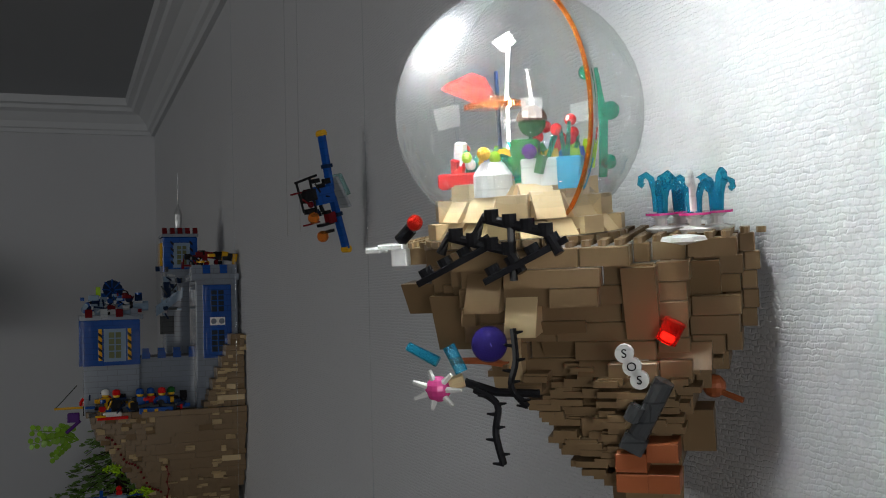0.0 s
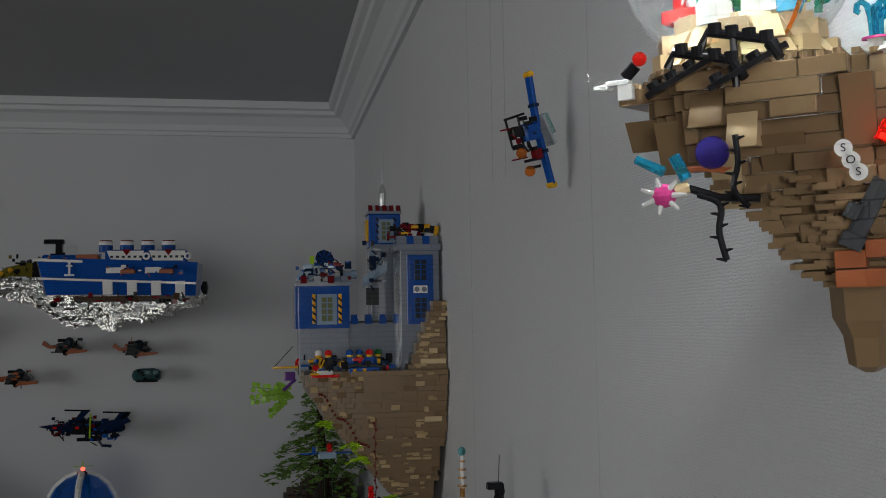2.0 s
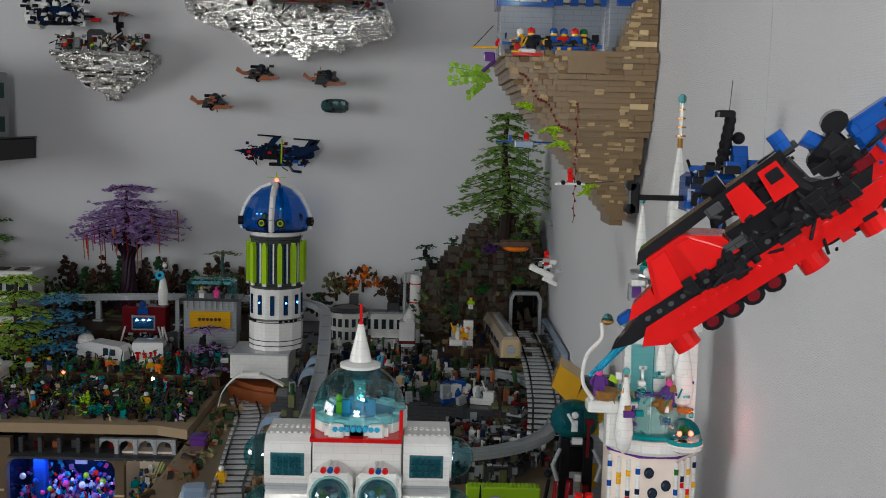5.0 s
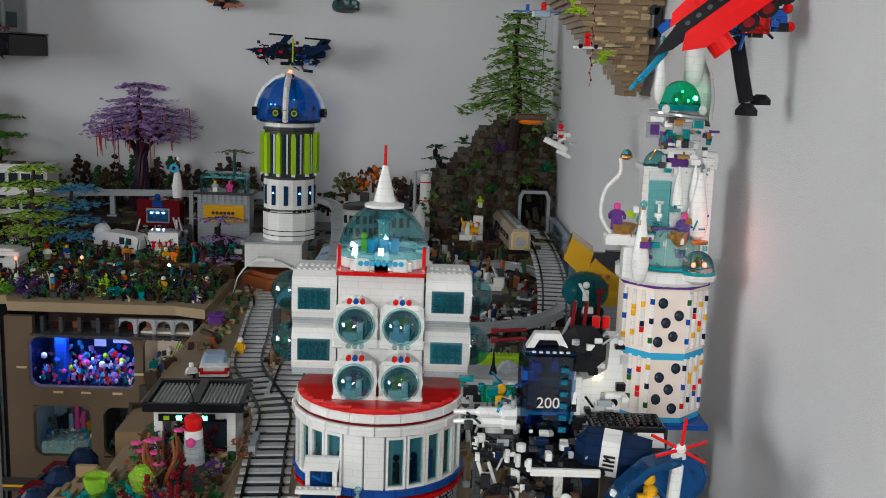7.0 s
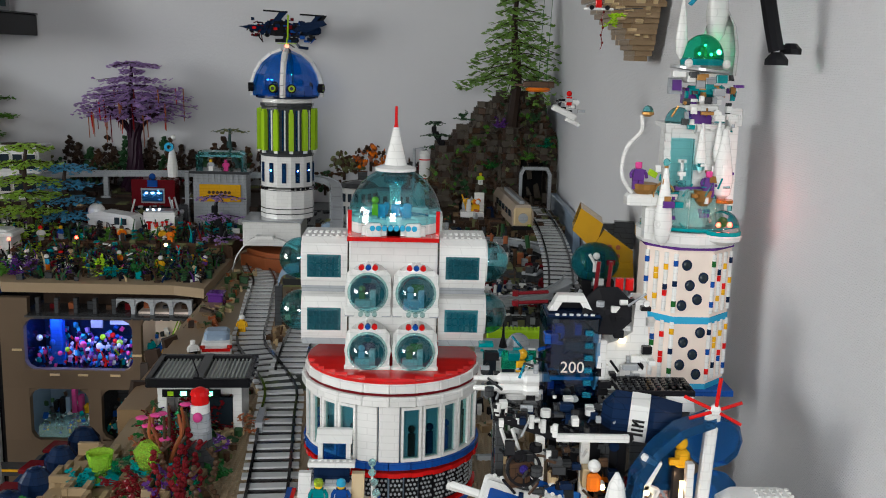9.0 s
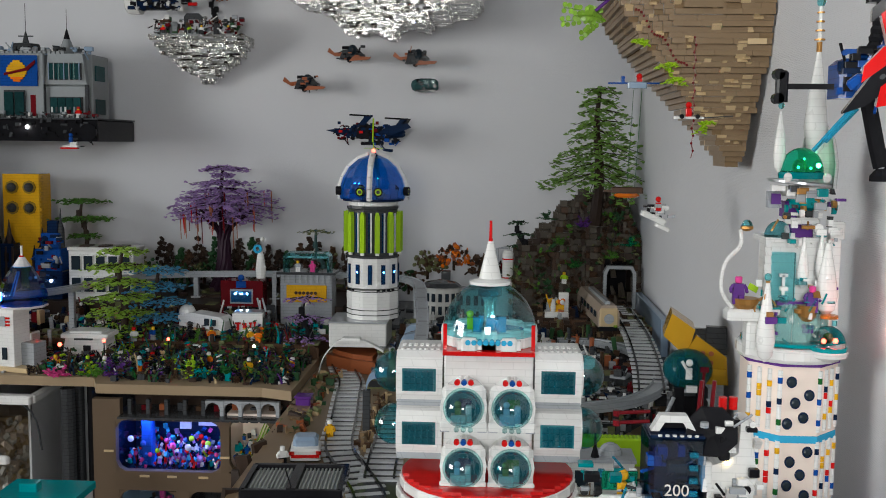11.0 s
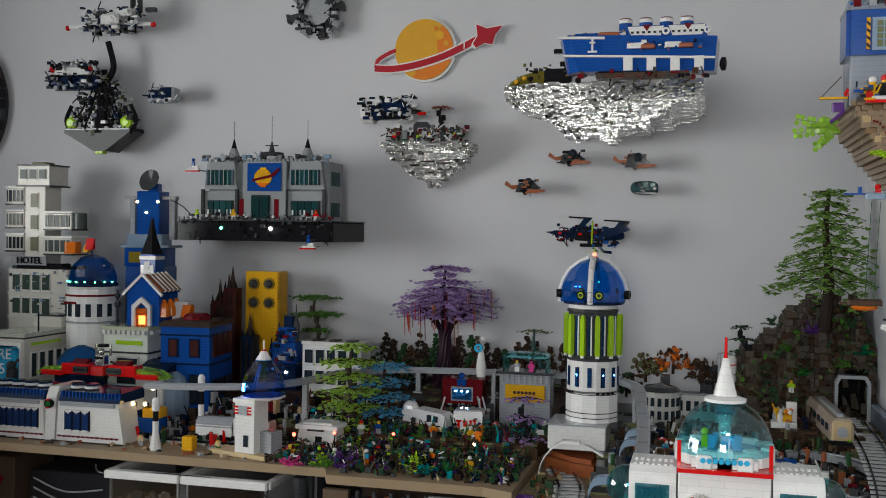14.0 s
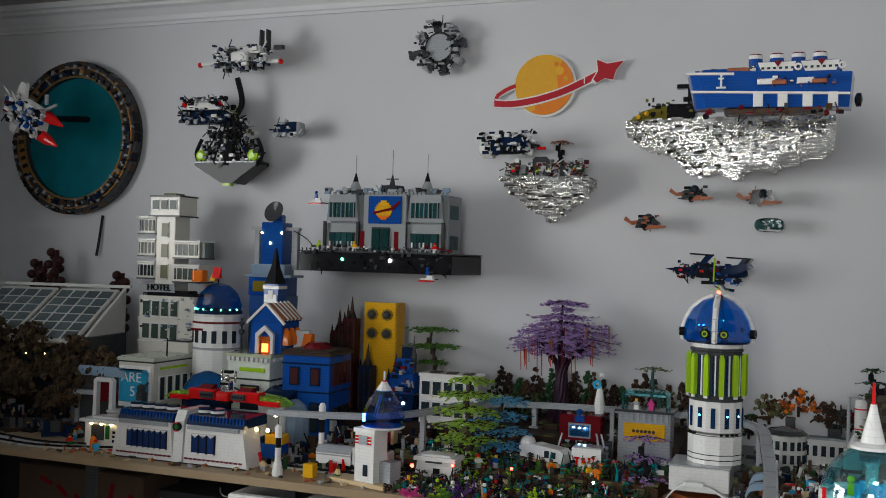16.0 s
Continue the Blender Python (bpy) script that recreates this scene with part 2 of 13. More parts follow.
class M:
    """Collects simple solids; each call adds closed geometry with the current material slot."""

    def __init__(self, tf=None):
        self.v, self.f, self.mi, self.slot, self.tf = [], [], [], 0, tf

    def add(self, vs, fs):
        k = len(self.v)
        if self.tf is not None:
            vs = [tuple(self.tf @ Vector(p)) for p in vs]
        self.v += vs
        for f in fs:
            self.f.append([i + k for i in f])
            self.mi.append(self.slot)
        return self

    def box(self, x, y, z, sx, sy, sz, ch=0.0):
        """Box by its base centre (x, y, z) and size, with a chamfer on the upright and top edges."""
        if ch <= 0:
            a, b = sx / 2, sy / 2
            vs = [(x + i * a, y + j * b, z + k * sz) for k in (0, 1) for i, j in ((-1, -1), (1, -1), (1, 1), (-1, 1))]
            return self.add(vs, [(3, 2, 1, 0), (4, 5, 6, 7), (0, 1, 5, 4), (1, 2, 6, 5), (2, 3, 7, 6), (3, 0, 4, 7)])
        a, b = sx / 2, sy / 2
        ring = [(-a + ch, -b), (a - ch, -b), (a, -b + ch), (a, b - ch), (a - ch, b), (-a + ch, b), (-a, b - ch), (-a, -b + ch)]
        vs = [(x + p, y + q, z) for p, q in ring] + [(x + p, y + q, z + sz - ch) for p, q in ring]
        vs += [(x + p * (1 - ch / a), y + q * (1 - ch / b), z + sz) for p, q in ring]
        fs = [tuple(range(7, -1, -1)), tuple(range(16, 24))]
        for r in (0, 8):
            fs += [(r + i, r + (i + 1) % 8, r + 8 + (i + 1) % 8, r + 8 + i) for i in range(8)]
        return self.add(vs, fs)

    def wedge(self, x, y, z, sx, sy, sz, run=0.5, inv=False):
        """Sloped brick: the front (-y) side slopes over the share run of the depth."""
        a, b, c = sx / 2, sy / 2, -sy / 2 + sy * run
        t, lo = (z, z + sz) if inv else (z + sz, z)
        vs = [(x - a, y - b, lo), (x + a, y - b, lo), (x + a, y + b, lo), (x - a, y + b, lo), (x - a, y + c, t), (x + a, y + c, t), (x + a, y + b, t), (x - a, y + b, t)]
        fs = [(3, 2, 1, 0), (4, 5, 6, 7), (0, 1, 5, 4), (1, 2, 6, 5), (2, 3, 7, 6), (3, 0, 4, 7)]
        return self.add(vs, [f[::-1] for f in fs] if inv else fs)

    def lathe(self, x, y, z, prof, n=20, axis="z", half=1.0, turn=0.0):
        """Turned solid from (radius, height) pairs; half < 1 gives a part of the turn."""
        vs, fs = [], []
        full = half >= 1
        m = n if full else n + 1
        for r, hh in prof:
            for i in range(m):
                t = turn + 2 * math.pi * half * i / n
                p = (r * math.cos(t), r * math.sin(t), hh)
                if axis == "x":
                    p = (p[2], p[0], p[1])
                elif axis == "y":
                    p = (p[0], p[2], p[1])
                vs.append((x + p[0], y + p[1], z + p[2]))
        for j in range(len(prof) - 1):
            for i in range(n):
                k = (i + 1) % m
                q = (j * m + i, j * m + k, (j + 1) * m + k, (j + 1) * m + i)
                fs.append(q[::-1] if axis == "y" else q)
        e = (len(prof) - 1) * m
        if len(prof) > 3 and prof[0][0] == prof[-1][0] and prof[0][1] == prof[1][1] and prof[-1][1] == prof[-2][1] and prof[1][0] > prof[0][0]:
            for i in range(n):
                k = (i + 1) % m
                q = (e + i, e + k, k, i)
                fs.append(q[::-1] if axis == "y" else q)
            return self.add(vs, fs)
        fs.append(tuple(range(m))[:: 1 if axis == "y" else -1])
        fs.append(tuple(range(e, e + m))[:: -1 if axis == "y" else 1])
        return self.add(vs, fs)

    def cyl(self, x, y, z, r, hh, n=14, axis="z", r2=None):
        return self.lathe(x, y, z, [(r, 0), (r if r2 is None else r2, hh)], n, axis)

    def dome(self, x, y, z, r, n=20, k=7, squash=1.0, axis="z", low=0.0):
        prof = [(max(1e-5, r * math.cos(a)), r * squash * math.sin(a)) for a in [low + (math.pi / 2 - low) * i / k for i in range(k + 1)]]
        return self.lathe(x, y, z, prof, n, axis)

    def ball(self, x, y, z, r, n=14, k=8):
        return self.lathe(x, y, z, [(max(1e-5, r * math.cos(a)), r * math.sin(a)) for a in [-math.pi / 2 + math.pi * i / k for i in range(k + 1)]], n)

    def studs(self, x, y, z, nx, ny, pitch=0.008):
        for i in range(nx):
            for j in range(ny):
                self.cyl(x + (i - (nx - 1) / 2) * pitch, y + (j - (ny - 1) / 2) * pitch, z, 0.0024, 0.0018, 8)
        return self

    def prism(self, poly, y0, y1, axis="y"):
        """A flat outline pushed from y0 to y1; outline in (x, z) for axis y, (y, z) for x, (x, y) for z."""
        n = len(poly)
        put = {"y": lambda p, d: (p[0], d, p[1]), "x": lambda p, d: (d, p[0], p[1]), "z": lambda p, d: (p[0], p[1], d)}[axis]
        vs = [put(p, y0) for p in poly] + [put(p, y1) for p in poly]
        area = sum(poly[i][0] * poly[(i + 1) % n][1] - poly[(i + 1) % n][0] * poly[i][1] for i in range(n))
        fs = [tuple(range(n)), tuple(range(2 * n - 1, n - 1, -1))] + [(i + n, (i + 1) % n + n, (i + 1) % n, i) for i in range(n)]
        flip = (area < 0) ^ (axis != "y") ^ (y1 < y0)
        return self.add(vs, [f[::-1] for f in fs] if flip else fs)

    def tube(self, pts, r, n=8, r2=None):
        """A round bar through the points."""
        pts = [Vector(p) for p in pts]
        vs, fs = [], []
        for i, p in enumerate(pts):
            d = (pts[min(i + 1, len(pts) - 1)] - pts[max(i - 1, 0)]).normalized()
            a = d.orthogonal().normalized() if i == 0 else (a - d * a.dot(d)).normalized()
            b = d.cross(a)
            rr = r if r2 is None else r + (r2 - r) * i / (len(pts) - 1)
            vs += [tuple(p + (a * math.cos(2 * math.pi * k / n) + b * math.sin(2 * math.pi * k / n)) * rr) for k in range(n)]
        for i in range(len(pts) - 1):
            fs += [(i * n + k, i * n + (k + 1) % n, (i + 1) * n + (k + 1) % n, (i + 1) * n + k) for k in range(n)]
        fs += [tuple(range(n))[::-1], tuple(range((len(pts) - 1) * n, len(pts) * n))]
        return self.add(vs, fs)

    def ribbon(self, pts, w, t):
        """A bar of width w (level) and thickness t that follows the points."""
        pts = [Vector(p) for p in pts]
        vs, fs = [], []
        for i, p in enumerate(pts):
            d = pts[min(i + 1, len(pts) - 1)] - pts[max(i - 1, 0)]
            s = Vector((d.y, -d.x, 0)).normalized() * (w / 2)
            u = Vector((0, 0, t))
            vs += [tuple(p - s), tuple(p + s), tuple(p + s + u), tuple(p - s + u)]
        for i in range(len(pts) - 1):
            fs += [(i * 4 + k, i * 4 + (k + 1) % 4, (i + 1) * 4 + (k + 1) % 4, (i + 1) * 4 + k) for k in range(4)]
        e = (len(pts) - 1) * 4
        fs += [(3, 2, 1, 0), (e, e + 1, e + 2, e + 3)]
        return self.add(vs, fs)

    def mesh(self, name, mats):
        me = bpy.data.meshes.new(name)
        me.from_pydata(self.v, [], self.f)
        for m in mats if isinstance(mats, (list, tuple)) else [mats]:
            me.materials.append(m)
        me.polygons.foreach_set("material_index", self.mi)
        me.update()
        return me


def part(name, m, mat, parent, label="", kind=""):
    ob = new(name, m.mesh(name, mat))
    ob.parent = parent
    if label or kind:
        tagged(ob, label=label, kind=kind)
    return ob


def smooth(ob, deg=40):
    me = ob.data
    me.polygons.foreach_set("use_smooth", [True] * len(me.polygons))
    me.set_sharp_from_angle(angle=radians(deg))
    return ob


def thing(name, place, label, category, group="", kind="", rz=0.0, m=None):
    ob = new(name)
    ob.empty_display_size = 0.02
    ob.matrix_world = m if m is not None else pose(*place, 0, 0, rz)
    return tagged(ob, label, category, group, kind)


def solid(name, m, mat, label, category, group="", kind="", place=None):
    ob = new(name, m.mesh(name, mat))
    if place is not None:
        ob.matrix_world = place
    return tagged(ob, label, category, group, kind)


def curve(pts, n=8):
    """Smooth points through the given ones."""
    pts = [Vector(p) for p in pts]
    out = []
    for i in range(len(pts) - 1):
        a, b, c, d = pts[max(i - 1, 0)], pts[i], pts[i + 1], pts[min(i + 2, len(pts) - 1)]
        for k in range(n):
            t = k / n
            out.append(0.5 * (2 * b + (c - a) * t + (2 * a - 5 * b + 4 * c - d) * t * t + (3 * b - a - 3 * c + d) * t ** 3))
    return out + [pts[-1]]


# ---- room ----
WX, BY, LX, FY, CZ = 0.34, 3.64, -4.4, -2.0, 2.60
solid("floor", M().box((WX + LX) / 2, (BY + FY) / 2, -0.1, WX - LX + 0.4, BY - FY + 0.4, 0.1), FLOOR, "dark laminate floor, mostly hidden in shade", "floor", kind="structure")
solid("wall_back", M().box((WX + LX) / 2, BY + 0.05, 0, WX - LX + 0.2, 0.1, CZ + 0.05), WALL, "pale grey painted wall behind the toy city", "wall", kind="structure")
solid("wall_right", M().box(WX + 0.05, (BY + FY) / 2, 0, 0.1, BY - FY, CZ + 0.05), WALL, "pale grey wall with woven wallpaper relief", "wall", kind="structure")
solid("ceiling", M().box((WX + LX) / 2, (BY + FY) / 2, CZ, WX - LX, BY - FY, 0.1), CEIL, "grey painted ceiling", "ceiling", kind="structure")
_m = M()
_m.box(LX - 0.05, (FY - 0.46) / 2, 0, 0.1, -0.46 - FY, CZ)
_m.box(LX - 0.05, (1.9 + BY) / 2, 0, 0.1, BY - 1.9, CZ)
_m.box(LX - 0.05, 0.72, 0, 0.1, 2.36, 0.95)
_m.box(LX - 0.05, 0.72, 2.35, 0.1, 2.36, CZ - 2.35)
# Unseen stub walls added to shade the left end of the city.
_m.box(LX + 0.32, 2.12, 0, 0.64, 0.1, CZ)
_m.box(LX + 1.04, 2.12, 0, 0.8, 0.1, 1.44)
_m.box(LX + 1.64, 2.12, 0, 0.4, 0.1, 1.26)
solid("wall_left", _m, LOWBOUNCE, "unseen grey wall with a window opening and added light-blocking stubs", "wall", kind="structure")
_m = M()
# The opening is placed to suit the added rear fill light.
_m.box((LX - 0.97) / 2, FY - 0.05, 0, -0.97 - LX, 0.1, CZ)
_m.box((WX + 0.27) / 2, FY - 0.05, 0, WX - 0.27, 0.1, CZ)
_m.box(-0.35, FY - 0.05, 0, 1.24, 0.1, 1.38)
_m.box(-0.35, FY - 0.05, 2.32, 1.24, 0.1, CZ - 2.32)
# Unseen pier added to keep the rear lamp off the left city.
_m.box(-1.04, FY + 0.5, 0, 0.6, 1.0, CZ)
solid("wall_front", _m, LOWBOUNCE, "unseen grey wall with a window opening and an added light-blocking pier", "wall", kind="structure")
prof = [(0, 0), (0.012, 0), (0.016, 0.012), (0.024, 0.016), (0.03, 0.035), (0.055, 0.062), (0.075, 0.07), (0.08, 0.082), (0.095, 0.086), (0.1, 0.11), (0, 0.11)]
_m = M().prism([(BY - d, CZ - 0.11 + hh) for d, hh in prof], LX, WX, "x")
solid("trim", _m, PLASTER, "white moulded plaster coving under the ceiling", "coving", kind="structure")
_m = M().prism([(WX - d, CZ - 0.11 + hh) for d, hh in prof], FY, BY, "y")
solid("trim", _m, PLASTER, "white moulded plaster coving along the side wall", "coving", kind="structure")

# ---- tables ----


def table_board(name, poly, z0, z1, label):
    ob = thing(name, (0, 0, 0), label, "table")
    part("tabletop", M().prism(poly, z0, z1, "z"), BOARD, ob)
    return ob


left_table = table_board("display_table", [(-3.6, 2.585), (-1.15, 2.565), (-1.12, 2.5), (-0.7, 2.5), (-0.62, 2.47), (-0.62, 2.95), (-0.55, 3.0), (-0.55, 3.63), (-3.6, 3.63)], 0.829, 0.853, "long light-wood table board carrying the toy city")
for x in (-3.4, -2.4, -1.25):
    for y in (2.68, 3.5):
        part("leg", M().box(x, y, 0, 0.05, 0.05, 0.829, 0.004), DGRAY, left_table)
right_table = table_board("display_table", [(-0.6, 1.95), (-0.57, 1.75), (-0.555, 1.2), (-0.5, 0.75), (0.335, 0.75), (0.335, 3.63), (-0.548, 3.63), (-0.548, 3.0), (-0.618, 2.95), (-0.618, 2.1)], 0.79, 0.828, "sand-coloured board carrying the railway and space base")
for x, y in ((-0.5, 0.85), (0.27, 0.85), (-0.45, 2.2), (0.27, 2.2)):
    part("leg", M().box(x, y, 0, 0.05, 0.05, 0.79, 0.004), DGRAY, right_table)


studs = M()
for i in range(46):
    for j in range(110):
        x, y = -0.54 + i * 0.008, 1.02 + j * 0.008
        if x > -0.262 and y < 1.55 and x < -0.0 and y > 1.17:
            continue
        studs.cyl(x, y, 0.828, 0.0024, 0.0018, 6)
for i in range(20):
    for j in range(60):
        studs.cyl(-0.02 + i * 0.008, 1.38 + j * 0.008, 0.828, 0.0024, 0.0018, 6)
part("baseplate_stud", studs, BOARD, right_table, kind="stuff")


def slab(name, poly, z0, z1, mat, label, cat="terrain"):
    """A raised base with loose plates and bricks laid over its top and front."""
    ob = thing(name, (0, 0, 0), label, cat)
    part("base", M().prism(poly, z0, z1, "z"), mat, ob)
    rg = random.Random(len(name) * 7 + int(z1 * 1000))
    meshes = [M().box(0, 0, 0, w, d, 0.0032 + 0.003 * i, 0.0003).mesh("plate", m_) for i, (w, d) in enumerate(((0.048, 0.032), (0.032, 0.032), (0.064, 0.016), (0.016, 0.032))) for m_ in (mat, mat, DTAN if mat is BROWN else DGRAY, OLIVE, LGRAY if mat is DGRAY else DBROWN)]
    xs, ys = [p[0] for p in poly], [p[1] for p in poly]
    n = 0
    while n < 170:
        x, y = rg.uniform(min(xs), max(xs)), rg.uniform(min(ys), max(ys))
        ok = False
        for (ax, ay), (bx, by) in zip(poly, poly[1:] + poly[:1]):
            if (ay > y) != (by > y) and x < (bx - ax) * (y - ay) / (by - ay) + ax:
                ok = not ok
        n += 1
        if ok:
            q = new("plate", rg.choice(meshes))
            q.parent = ob
            q.matrix_local = pose(round(x / 0.008) * 0.008, round(y / 0.008) * 0.008, z1 - 0.0012 + rg.random() * 0.001, 0, 0, rg.choice((0, 90)))
    for k in range(100):
        (ax, ay), (bx, by) = poly[0], poly[1]
        f = rg.random()
        q = new("front_brick", rg.choice(meshes))
        q.parent = ob
        q.matrix_local = pose(ax + (bx - ax) * f, ay + (by - ay) * f + 0.006, rg.uniform(z0, z1 - 0.008), 90, 0, 0)
    return ob


slab("back_terrace", [(-3.5, 3.16), (-0.6, 3.16), (-0.6, 3.62), (-3.5, 3.62)], 0.854, 0.95, DBROWN, "dark brown raised terrace at the back of the table")
slab("mid_terrace", [(-1.7, 2.86), (-0.63, 2.83), (-0.6, 3.0), (-0.56, 3.155), (-1.7, 3.155)], 0.854, 0.895, BROWN, "brown brick-built terrace step in the city")
slab("rail_terrace", [(-0.43, 2.62), (0.33, 2.5), (0.33, 3.62), (-0.54, 3.62), (-0.54, 2.98), (-0.45, 2.9)], 0.829, 0.9, DGRAY, "dark grey raised base for the rear railway yard")
slab("hill_terrace", [(0.02, 3.02), (0.33, 2.9), (0.33, 3.61), (-0.1, 3.61)], 0.901, 0.945, BROWN, "brown terrace under the wooded mountain")

# ---- headquarters building with clear bubbles ----


def headquarters(cx, cy, gz):
    ob = thing("space_headquarters", (cx, cy, gz), "white and red toy headquarters with clear teal bubbles and dome", "toy building")
    z = lambda a: a - gz
    # round lower storeys
    part("plinth", M().lathe(0, 0, 0.0, [(0.118, 0), (0.118, 0.008)], 28), BLUE, ob, "blue base ring")
    part("drum_wall", M().lathe(0, 0, 0.008, [(0.1, 0), (0.1, z(0.99) - 0.008)], 28), SAND, ob, "pale azure inner wall")
    for i in range(18):
        a = math.pi * (1.02 + 0.96 * i / 17)
        tf = pose(0.112 * math.cos(a), 0.112 * math.sin(a), 0, 0, 0, math.degrees(a) + 90)
        lat = M(tf)
        lat.box(0, 0, 0.016, 0.0175, 0.004, 0.04)
        part("lattice_panel", lat, BLACK, ob)
        dots = M(tf)
        for u in range(3):
            for v in range(6):
                dots.cyl((u - 1) * 0.0055 + (0.0027 if v % 2 else 0) - 0.0013, -0.0034, 0.0205 + v * 0.0062, 0.0019, 0.0016, 6, "y")
        part("lattice_stud", dots, LGRAY, ob, kind="stuff")
    for i in range(26):
        a = math.pi * (1.0 + i / 25)
        tf = pose(0.113 * math.cos(a), 0.113 * math.sin(a), 0, 0, 0, math.degrees(a) + 90)
        part("red_plate", M(tf).box(0, -0.002 * (i % 2), 0.058, 0.0155, 0.014, 0.006), RED, ob)
        part("red_plate", M(tf).box(0, 0, 0.010, 0.0155, 0.012, 0.004), RED, ob)
    for i in range(14):
        a = math.pi * (1.0 + i / 13)
        part("sill_brick", M(pose(0.117 * math.cos(a), 0.117 * math.sin(a), 0, 0, 0, math.degrees(a) + 90)).box(0, 0, z(0.897), 0.0285, 0.01, 0.0095, 0.001), BLUE, ob)
    for i in range(13):
        a = math.pi * (1.035 + 0.93 * i / 12)
        tf = pose(0.116 * math.cos(a), 0.116 * math.sin(a), 0, 0, 0, math.degrees(a) + 90)
        solidp = i in (0, 5, 6, 12)
        if solidp:
            part("wall_panel", M(tf).box(0, 0, z(0.907), 0.0265, 0.006, z(0.982) - z(0.907), 0.001), WHITE if i not in (0, 12) else BLUE, ob)
            continue
        fr = M(tf)
        for u in (-0.0118, 0.0118):
            fr.box(u, 0, z(0.907), 0.0032, 0.007, z(0.982) - z(0.907))
        for v in (0.907, 0.9775):
            fr.box(0, 0, z(v), 0.0204, 0.007, 0.004)
        w = part("window", fr, WHITE, ob)
        part("crew", M(tf).box(0.003, 0.009, z(0.911), 0.009, 0.005, 0.03, 0.001).ball(0.003, 0.009, z(0.947), 0.005, 8, 6), (DBLUE, BLUE, DGRAY, BLACK)[i % 4], w)
        part("pane", M(tf).box(0, 0.001, z(0.911), 0.0204, 0.0016, 0.0665), PANE, w)
    for i in range(12):
        a = math.pi * (1.0 + i / 11)
        tf = pose(0.119 * math.cos(a), 0.119 * math.sin(a), 0, 0, 0, math.degrees(a) + 90)
        part("eaves_brick", M(tf).box(0, 0.002, z(0.984), 0.0345, 0.014, 0.012, 0.0015), WHITE, ob)
        part("eaves_brick", M(tf).box(0, 0.006, z(1.0), 0.0335, 0.012, 0.012, 0.0012), WHITE, ob)
    part("eaves_stripe", M().lathe(0, 0, z(0.9965), [(0.1195, 0), (0.1195, 0.0032)], 40), DRED, ob)
    roof = part("red_roof", M().lathe(0, 0, z(1.012), [(0.117, 0), (0.117, 0.0035)], 36), RED, ob, "glossy red stepped half-round roof")
    for k in range(11):
        yy = -0.116 + k * 0.0115
        w = 2 * math.sqrt(max(0.0, 0.116 ** 2 - (yy + 0.004) ** 2))
        w = round(w / 0.016) * 0.016
        if w:
            part("roof_plate", M().box(0, yy + 0.006, z(1.0155), w, 0.0114, 0.004), RED, roof)
    # two wing storeys
    for zz, nm in ((1.043, "lower"), (1.116, "upper")):
        for sx in (-1, 1):
            x0 = sx * 0.0925
            b = M()
            pr = [(-0.02, 0), (-0.024, 0.012), (-0.024, 0.045), (-0.019, 0.06), (-0.008, 0.068), (0.06, 0.068), (0.06, 0)]
            b.prism([(p[0] - 0.005, p[1] + z(zz)) for p in pr], x0 - 0.031, x0 + 0.031, "x")
            wing = part("wing", b, WHITE, ob, "white curved wing module")
            part("roof_stud", M().studs(x0, -0.010, z(zz) + 0.068, 7, 1).studs(x0, 0.018, z(zz) + 0.068, 7, 2), WHITE, wing, kind="stuff")
            part("skirt", M().wedge(x0, -0.024, z(zz) - 0.004, 0.06, 0.014, 0.012, 0.6), LGRAY, wing)
            win = part("window", M().box(x0, -0.0295, z(zz) + 0.0155, 0.045, 0.003, 0.0305), plastic("window_depth_teal", (0.03, 0.17, 0.2), 0.2, 0.6, scale=120), wing)
            for u in range(5):
                for v in range(3):
                    part("window_brick", M().box(x0 + (u - 2) * 0.0082, -0.032, z(zz) + 0.017 + v * 0.0092, 0.0078, 0.005, 0.0088, 0.0014), SHELL, win)
            smooth(part("side_bubble", M().ball(sx * 0.128, 0.0, z(zz) + 0.035, 0.028, 24, 16), SHELL, ob, "clear teal bubble"))
            part("bubble_collar", M().cyl(sx * 0.118, 0.0, z(zz) + 0.035, 0.029, 0.008, 20, "x"), WHITE, ob)
    part("core", M().box(0, 0.01, z(1.03), 0.118, 0.085, z(1.186) - z(1.03), 0.002), WHITE, ob, "white central block")
    for zz in (1.044, 1.123):
        for sx in (-0.031, 0.031):
            t = part("tube", M().lathe(sx, -0.075, z(zz), [(0.0255, 0), (0.0305, 0.001), (0.0305, 0.05), (0.027, 0.052)], 24, "y"), WHITE, ob, "white round tube end")
            smooth(t)
            rim = M().box(sx, -0.077, z(zz) - 0.0305, 0.061, 0.006, 0.012, 0.002)
            part("tube_frame", rim.box(sx, -0.0725, z(zz) - 0.029, 0.058, 0.01, 0.058, 0.006), WHITE, t)
            part("bubble_back", M().cyl(sx, -0.079, z(zz), 0.0235, 0.0015, 20, "y"), plastic("deep_teal_plastic", (0.025, 0.10, 0.12)), t)
            inr = random.Random(int(sx * 1000) + int(zz * 1000))
            part("control_desk", M().box(sx - 0.006, -0.088, z(zz) - 0.018, 0.02, 0.012, 0.012, 0.001).box(sx + 0.007, -0.086, z(zz) - 0.016, 0.008, 0.01, 0.022, 0.001), inr.choice((SAND, LGRAY)), t)
            part("screen", M().box(sx + 0.002, -0.0825, z(zz) + 0.002, 0.016, 0.003, 0.011), inr.choice((GREEN, DBLUE, BLACK)), t)
